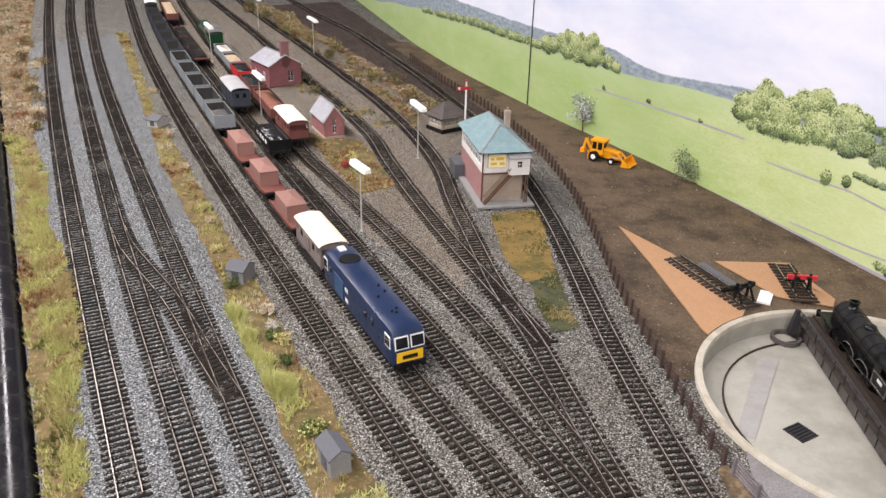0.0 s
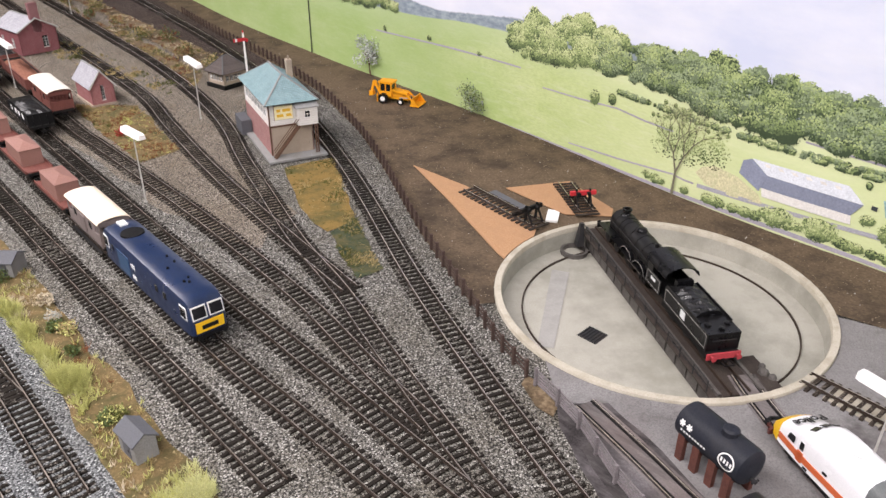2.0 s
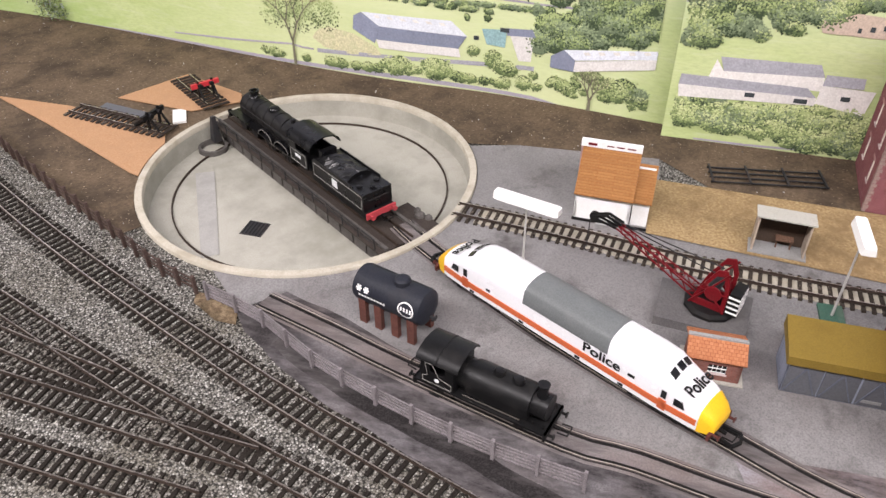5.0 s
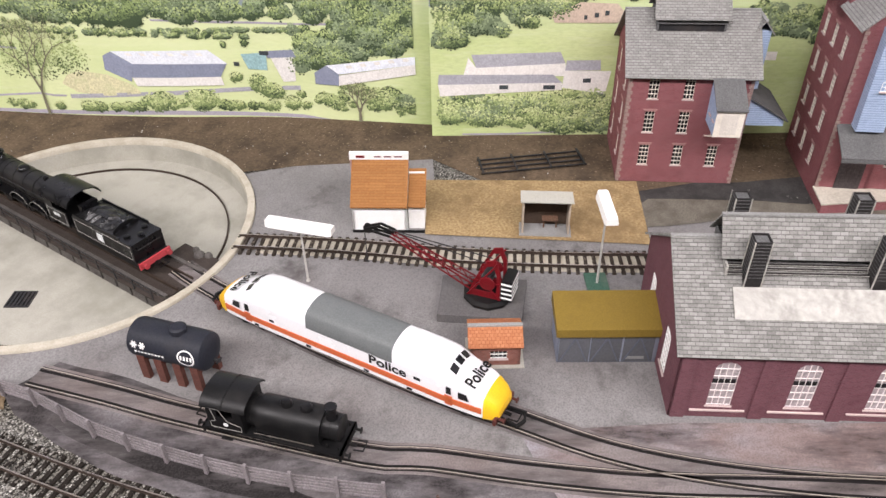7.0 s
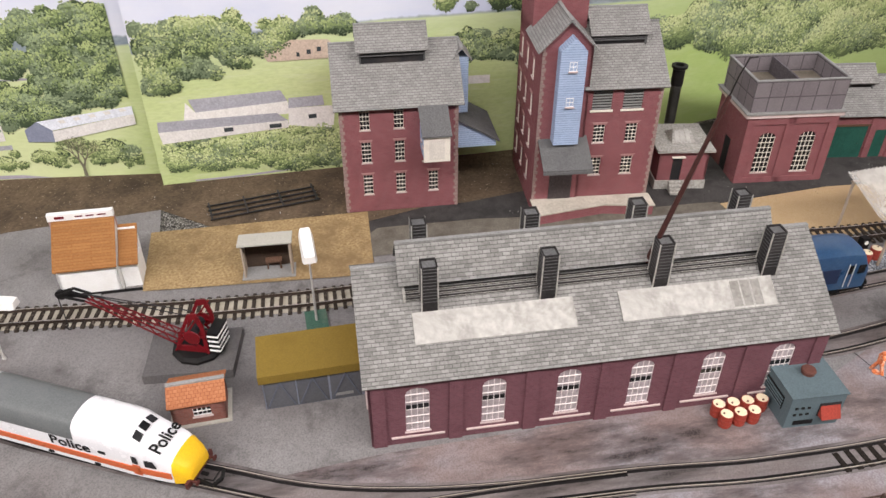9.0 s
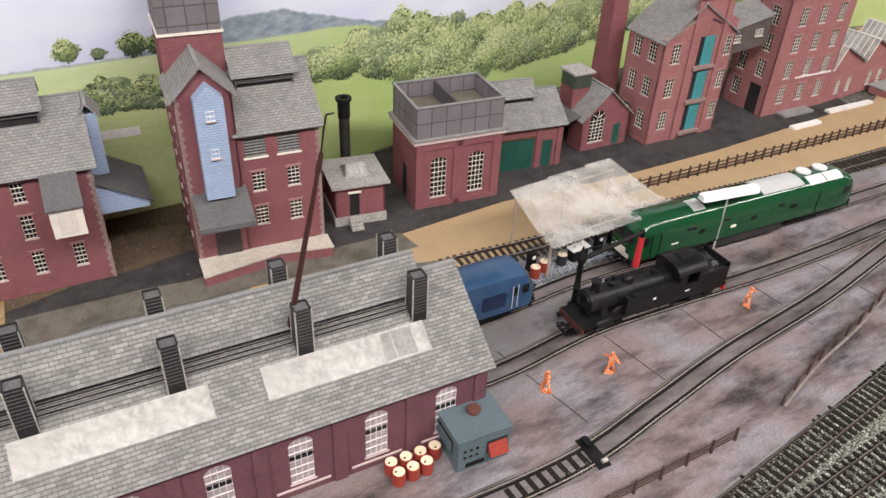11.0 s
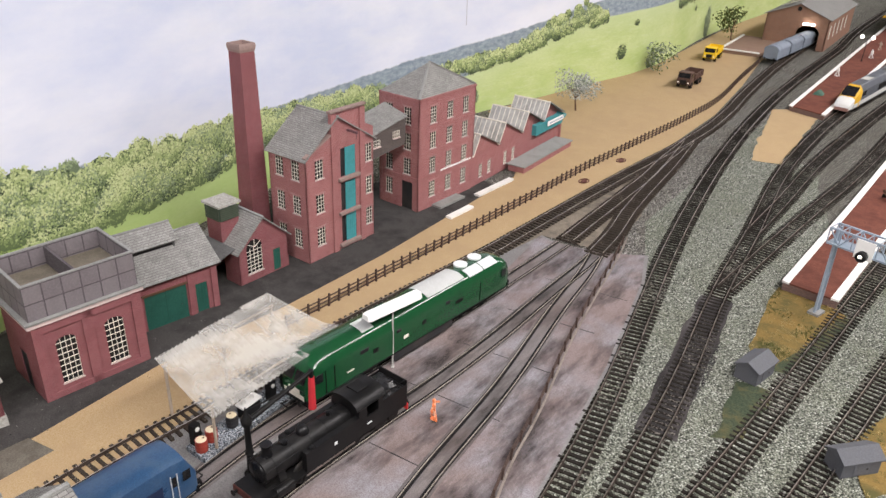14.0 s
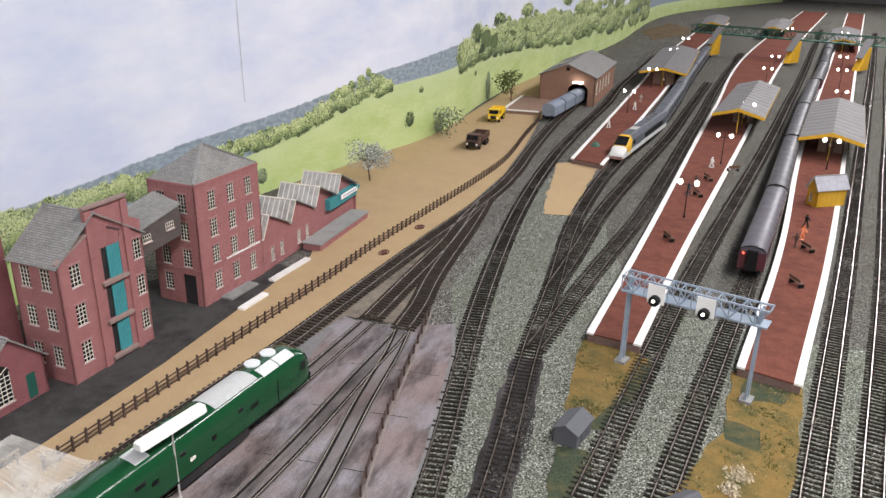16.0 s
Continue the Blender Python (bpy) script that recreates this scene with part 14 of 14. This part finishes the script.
def tufts(name, poly, n, mats, tall, seed, label, clump=0.5, z0=0.0008):
    """Static-grass tufts: bunches of fine blades, thicker where the noise is high."""
    rnd = random.Random(seed)
    xs, ys = [p[0] for p in poly], [p[1] for p in poly]
    verts, faces, mi = [], [], []
    made = tries = 0
    while made < n and tries < n * 12:
        tries += 1
        p = (rnd.uniform(min(xs), max(xs)), rnd.uniform(min(ys), max(ys)))
        if not inside(p, poly):
            continue
        dens = noise.noise(Vector((p[0] * 26, p[1] * 26, seed)))
        if dens < clump - 0.5 and rnd.random() < 0.85:
            continue
        made += 1
        pick = noise.noise(Vector((p[0] * 18 + 7, p[1] * 18, seed * 3.0))) + rnd.uniform(-0.28, 0.28)
        m = max(0, min(len(mats) - 1, int((pick * 0.8 + 0.5) * len(mats))))
        big = tall * (0.55 + 0.9 * max(0, dens + 0.25)) * rnd.uniform(0.7, 1.2)
        for _ in range(7):
            a, r = rnd.uniform(0, 6.283), rnd.uniform(0, 0.0022)
            bx, by = p[0] + r * math.cos(a), p[1] + r * math.sin(a)
            lean = rnd.uniform(0.1, 0.8) * big
            t = rnd.uniform(0, 6.283)
            w = rnd.uniform(0.0003, 0.0006)
            k = len(verts)
            verts += [(bx - w * math.sin(t), by + w * math.cos(t), z0), (bx + w * math.sin(t), by - w * math.cos(t), z0), (bx + lean * math.cos(a), by + lean * math.sin(a), z0 + big * rnd.uniform(0.6, 1.1))]
            faces.append((k, k + 1, k + 2))
            mi.append(m)
    me = bpy.data.meshes.new(name)
    me.from_pydata(verts, [], faces)
    for m in mats:
        me.materials.append(M[m])
    me.polygons.foreach_set("material_index", mi)
    return tagged(new(name, me), label, "grass", kind="stuff")


GREEN_EDGE = [(-0.16, 0.4), (-0.353, 0.74), (-0.53, 1.07), (-0.5, 1.08), (-0.395, 0.863), (-0.3, 0.72), (-0.22, 0.551), (-0.2, 0.508), (-0.142, 0.4)]
tufts("grass_tufts", VERGES[1][1], 2300, ("tuft_rust", "tuft_straw", "tuft_lime", "tuft_lime", "tuft_olive"), 0.0075, 1, "lime and straw static grass along the board's edge", 0.35)
tufts("grass_tufts", GREEN_EDGE, 2600, ("tuft_straw", "tuft_lime", "tuft_lime"), 0.008, 11, "lime green static grass along the board's edge", 0.4)
tufts("grass_tufts", VERGES[0][1], 5200, ("tuft_rust", "tuft_lime", "tuft_straw", "tuft_lime", "tuft_pale"), 0.0068, 2, "mottled tufts of dry grass on the verge", 0.42)
tufts("grass_tufts", [(-0.111, 0.664), (-0.087, 0.646), (-0.065, 0.597), (-0.036, 0.549), (-0.015, 0.53), (-0.003, 0.493), (-0.012, 0.477), (-0.029, 0.511), (-0.053, 0.55), (-0.082, 0.599)], 1500, ("tuft_lime", "tuft_lime", "tuft_pale_lime"), 0.011, 51, "long lime static grass along the verge", 0.6)
tufts("grass_tufts", [(0.051, 0.393), (0.073, 0.406), (0.087, 0.372), (0.069, 0.339), (0.048, 0.366)], 700, ("tuft_lime", "tuft_pale_lime"), 0.01, 52, "long lime static grass beside the hut", 0.6)
tufts("grass_tufts", VERGES[2][1], 2200, ("tuft_rust", "tuft_straw", "tuft_pale", "tuft_olive"), 0.009, 3, "dry brown scrub on the bank", 0.4)
tufts("grass_tufts", VERGES[3][1], 700, ("tuft_olive", "tuft_straw", "tuft_rust", "tuft_lime"), 0.004, 4, "patchy dry grass between tracks", 0.45)
for i in (4, 5, 6, 7):
    tufts("grass_tufts", VERGES[i][1], 420, ("tuft_straw", "tuft_olive", "tuft_straw"), 0.0022, 10 + i, "short ochre static grass", 0.5)
tufts("grass_tufts", VERGES[13][1], 2200, ("tuft_rust", "tuft_straw", "tuft_olive", "tuft_pale"), 0.008, 20, "dry brown scrub below the high line", 0.4)
tufts("grass_tufts", SCRUB, 2200, ("tuft_rust", "tuft_pale", "tuft_straw", "tuft_olive"), 0.007, 23, "dry tan scrub on the slope", 0.42)
tufts("grass_tufts", [(-0.3, 1.75), (-0.2, 1.72), (0.03, 1.36), (0.02, 1.3), (-0.1, 1.45), (-0.25, 1.65)], 500, ("tuft_straw", "tuft_olive"), 0.005, 21, "sparse tufts between the running lines", 0.6)


def bush(name, x, y, r, h, mats, seed, label, trunk=0.0, leaf=0.0016, n=900, cat="bush"):
    """A shrub or small tree: tapered stem, forked limbs and a ragged crown of leaves."""
    rnd = random.Random(seed)
    th = thing(name, label, cat, pose(x, y, 0.0005))
    bm = B()
    tips = []

    def limb(p, d, ln, w, depth):
        q = p + d * ln
        tube(bm, p, q, w, w * 0.65, 6)
        tips.append(q)
        if depth < 3:
            for _ in range(3):
                e = (d + Vector((rnd.uniform(-0.9, 0.9), rnd.uniform(-0.9, 0.9), rnd.uniform(-0.1, 0.7)))).normalized()
                limb(q, e, ln * rnd.uniform(0.5, 0.8), w * 0.6, depth + 1)
    limb(Vector((0, 0, 0)), Vector((rnd.uniform(-0.1, 0.1), rnd.uniform(-0.1, 0.1), 1)).normalized(), max(trunk, h * 0.28), max(0.0008, h * 0.022), 0)
    part("trunk", bm, "wood_brown", th)
    verts, faces, mi = [], [], []
    blobs = [Vector((rnd.uniform(-0.55, 0.55) * r, rnd.uniform(-0.55, 0.55) * r, trunk + (h - trunk) * rnd.uniform(0.25, 0.85))) for _ in range(11)]
    for k in range(n):
        c = rnd.choice(blobs)
        d = Vector((rnd.gauss(0, 1), rnd.gauss(0, 1), rnd.gauss(0, 1))).normalized() * r * rnd.uniform(0.2, 0.5)
        p = c + d
        p.z = max(0.001, p.z)
        a, b = Vector((rnd.gauss(0, 1), rnd.gauss(0, 1), rnd.gauss(0, 1))).normalized(), Vector((rnd.gauss(0, 1), rnd.gauss(0, 1), rnd.gauss(0, 1)))
        b = a.cross(b).normalized()
        s = leaf * rnd.uniform(0.5, 1.2)
        i = len(verts)
        verts += [tuple(p + a * s), tuple(p + b * s * 0.6), tuple(p - a * s), tuple(p - b * s * 0.6)]
        faces.append((i, i + 1, i + 2, i + 3))
        mi.append(rnd.randrange(len(mats)))
    me = bpy.data.meshes.new("crown")
    me.from_pydata(verts, [], faces)
    for m in mats:
        me.materials.append(M[m])
    me.polygons.foreach_set("material_index", mi)
    ob = new("crown", me)
    ob.parent = th
    tagged(ob)


bush("silver_tree", 0.368, 1.335, 0.03, 0.072, ("leaf_silver", "leaf_silver", "leaf_grey"), 1, "pale silver-leaved tree against the backdrop", 0.012, 0.0022, 1300, "tree")
bush("silver_tree", 1.612, -1.159, 0.04, 0.088, ("leaf_silver", "leaf_silver", "leaf_grey"), 2, "pale silver-leaved tree beside the weaving shed", 0.015, 0.0024, 1600, "tree")
bush("shrub", 0.487, 1.095, 0.034, 0.044, ("leaf_green", "leaf_lime", "leaf_grey"), 3, "open grey-green shrub at the backdrop", 0.004, 0.0018, 1300)
bush("shrub", 1.839, -1.535, 0.045, 0.06, ("leaf_green", "leaf_grey"), 4, "grey-green shrub at the backdrop", 0.004, 0.003, 700)
bush("shrub", 2.087, -1.99, 0.05, 0.1, ("leaf_green", "tuft_olive"), 5, "dark shrub behind the goods shed", 0.01, 0.004, 700)
for i, (x, y, r, h, ms) in enumerate(((-0.118, 0.71, 0.012, 0.01, ("leaf_green", "tuft_olive")), (0.012, 0.465, 0.013, 0.011, ("tuft_lime", "tuft_olive")), (-0.04, 0.6, 0.011, 0.009, ("tuft_lime", "tuft_straw")), (-0.055, 0.62, 0.01, 0.012, ("tuft_pale", "leaf_silver")), (-0.21, 0.93, 0.012, 0.009, ("tuft_lime", "tuft_straw")),
                                      (-0.19, 0.88, 0.009, 0.009, ("tuft_pale", "tuft_straw")), (-0.25, 1.0, 0.01, 0.009, ("tuft_rust", "tuft_straw")), (-0.29, 1.09, 0.009, 0.008, ("tuft_pale", "tuft_straw")), (-0.02, 1.09, 0.014, 0.008, ("leaf_green", "tuft_lime")), (-0.04, 1.115, 0.013, 0.007, ("tuft_rust", "signal_red")),
                                      (0.06, 0.33, 0.016, 0.012, ("tuft_lime", "tuft_olive")), (-0.37, 1.26, 0.011, 0.009, ("tuft_pale", "tuft_straw")), (-0.16, 0.8, 0.009, 0.008, ("tuft_straw", "tuft_lime")), (-0.5, 1.55, 0.015, 0.01, ("tuft_pale", "tuft_straw")), (0.68, -0.91, 0.013, 0.003, ("tuft_pale", "tuft_pale")), (0.672, -0.887, 0.011, 0.003, ("tuft_pale", "tuft_pale")))):
    bush("low_plant", x, y, r, h, ms, 50 + i, "low clump of dry foliage on the verge", 0.0, 0.0013, 420, "plant")

bush("low_plant", -0.051, 0.606, 0.009, 0.009, ("leaf_green", "tuft_olive"), 150, "dark green clump of foliage on the verge", 0.0, 0.0013, 420, "plant")
bush("low_plant", -0.03, 0.562, 0.009, 0.009, ("leaf_green", "tuft_olive"), 151, "dark green clump of foliage on the verge", 0.0, 0.0013, 420, "plant")
bush("low_plant", 0.007, 0.463, 0.009, 0.009, ("leaf_green", "tuft_olive"), 152, "dark green clump of foliage on the verge", 0.0, 0.0013, 420, "plant")
bush("low_plant", -0.067, 0.655, 0.009, 0.009, ("tuft_pale", "tuft_pale"), 153, "pale straw tuft of dry grass on the verge", 0.0, 0.0013, 420, "plant")
rng = random.Random(77)
for i in range(15):
    k = i / 14
    x, y = (-0.6 + 0.68 * k + rng.uniform(-0.025, 0.025), 2.78 - 1.32 * k + rng.uniform(-0.03, 0.03))
    bush("low_bush", x, y, rng.uniform(0.018, 0.032), rng.uniform(0.018, 0.034), (("tuft_olive", "leaf_green", "tuft_rust"), ("tuft_rust", "tuft_straw", "tuft_olive"), ("tuft_olive", "tuft_straw"))[i % 3], 80 + i, "low brown and olive bush on the slope below the high line", 0.0, 0.0022, 420)
for i in range(14):
    k = i / 13
    x, y = (-1.0 + 0.4 * k + rng.uniform(-0.02, 0.02), 2.03 - 0.76 * k + rng.uniform(-0.02, 0.02))
    bush("low_bush", x, y, rng.uniform(0.014, 0.024), rng.uniform(0.012, 0.022), (("tuft_olive", "tuft_rust", "wood_brown"), ("tuft_rust", "tuft_straw", "tuft_olive"), ("tuft_straw", "tuft_pale"))[i % 3], 110 + i, "low brown scrubby bush on the outer bank", 0.0, 0.0018, 420)


def stones(name, area, n, size, mats, seed, label, z=0.0, avoid=()):
    """Loose chippings: small angular stones lying on the ground."""
    rnd = random.Random(seed)
    xs, ys = [p[0] for p in area], [p[1] for p in area]
    verts, faces, mi = [], [], []
    while n > 0:
        n -= 1
        p = (rnd.uniform(min(xs), max(xs)), rnd.uniform(min(ys), max(ys)))
        if not inside(p, area) or any(inside(p, q) for q in avoid):
            continue
        s = size * rnd.uniform(0.55, 1.3)
        k, a = len(verts), rnd.uniform(0, 6.283)
        for j in range(4):
            t = a + j * 1.571 + rnd.uniform(-0.4, 0.4)
            r = s * rnd.uniform(0.7, 1.1)
            verts.append((p[0] + r * math.cos(t), p[1] + r * math.sin(t), z - 0.0001))
        for j in range(2):
            verts.append((p[0] + rnd.uniform(-0.5, 0.5) * s, p[1] + rnd.uniform(-0.5, 0.5) * s, z + s * rnd.uniform(0.7, 1.2)))
        faces += [(k, k + 1, k + 4), (k + 1, k + 2, k + 5, k + 4), (k + 2, k + 3, k + 5), (k + 3, k, k + 4, k + 5)]
        mi += [rnd.randrange(len(mats))] * 4
    me = bpy.data.meshes.new(name)
    me.from_pydata(verts, [], faces)
    for m in mats:
        me.materials.append(M[m])
    me.polygons.foreach_set("material_index", mi)
    return tagged(new(name, me), label, "ballast", kind="stuff")


for nm, c in (("stone_a", (0.2, 0.19, 0.18)), ("stone_b", (0.34, 0.33, 0.31)), ("stone_c", (0.1, 0.095, 0.09)), ("stone_d", (0.44, 0.43, 0.4)), ("stone_e", (0.24, 0.245, 0.2)), ("stone_g", (0.13, 0.135, 0.108)), ("stone_h", (0.29, 0.3, 0.255)), ("stone_i", (0.3, 0.315, 0.325))):
    M[nm] = paint(nm, c, 0.85, 0, 0.2, None, 0.3, 900, 60, 0.2, 0)
AWAY = [v[1] for v in VERGES[:6]] + [BLUE]
GRAVEL = [(-0.1, 0.3), (-0.36, 0.72), (-0.56, 1.1), (-0.6, 1.35), (0.2, 1.45), (0.3, 1.05), (0.31, 0.7), (0.33, 0.48), (0.35, 0.35), (0.36, 0.25), (0.39, 0.09), (0.47, -0.15), (0.61, -0.39), (0.4, -0.3), (0.1, 0.15)]
stones("ballast_stones", GRAVEL, 70000, 0.00075, ("stone_a", "stone_b", "stone_c", "stone_a", "stone_d"), 1, "loose grey ballast stones between the tracks", 0.0, AWAY)
stones("ballast_stones", [(0.61, -0.39), (0.78, -0.612), (0.99, -0.853), (1.13, -0.96), (1.3, -1.25), (1.45, -1.6), (1.2, -1.5), (0.95, -1.1), (0.7, -1.1), (0.62, -0.9), (0.5, -0.5)], 45000, 0.0009, ("stone_a", "stone_g", "stone_e", "stone_h", "stone_g"), 2, "pale greenish ballast stones at the station throat", 0.0, [v[1] for v in VERGES[6:13]])
stones("earth_grit", [p for p in EARTH], 2500, 0.0007, ("stone_b", "stone_c", "stone_d"), 3, "scattered grit and crumbs on brown earth", 0.0013, [arc(0, 360, PIT_R, 48)[:-1]])
stones("ballast_stones", BLUE, 60000, 0.00075, ("stone_a", "stone_i", "stone_c", "stone_a", "stone_i"), 3, "loose blue-grey ballast stones of the outer lines", 0.0, [v[1] for v in VERGES[:3]])
stones("coal_crumbs", [(0.93, -0.2), (1.0, -0.32), (1.08, -0.46), (1.1, -0.4), (1.05, -0.25), (0.95, -0.1), (0.8, 0.06)], 900, 0.0007, ("stone_c", "stone_a", "coal"), 4, "crumbs of coal and grit on the tarmac", 0.0022)
stones("coal_heap", [(0.895, -0.838), (0.872, -0.803), (0.858, -0.79), (0.838, -0.752), (0.8, -0.722), (0.79, -0.75), (0.815, -0.79), (0.828, -0.81), (0.862, -0.85)], 5200, 0.0013, ("coal", "coal", "stone_c"), 5, "black coal spilt over the running line", 0.0002)
stones("coal_heap", [(0.2, 0.6), (0.225, 0.625), (0.2, 0.665), (0.175, 0.64)], 260, 0.0013, ("coal", "coal", "stone_c"), 6, "black coal spilt at the points", 0.0002)
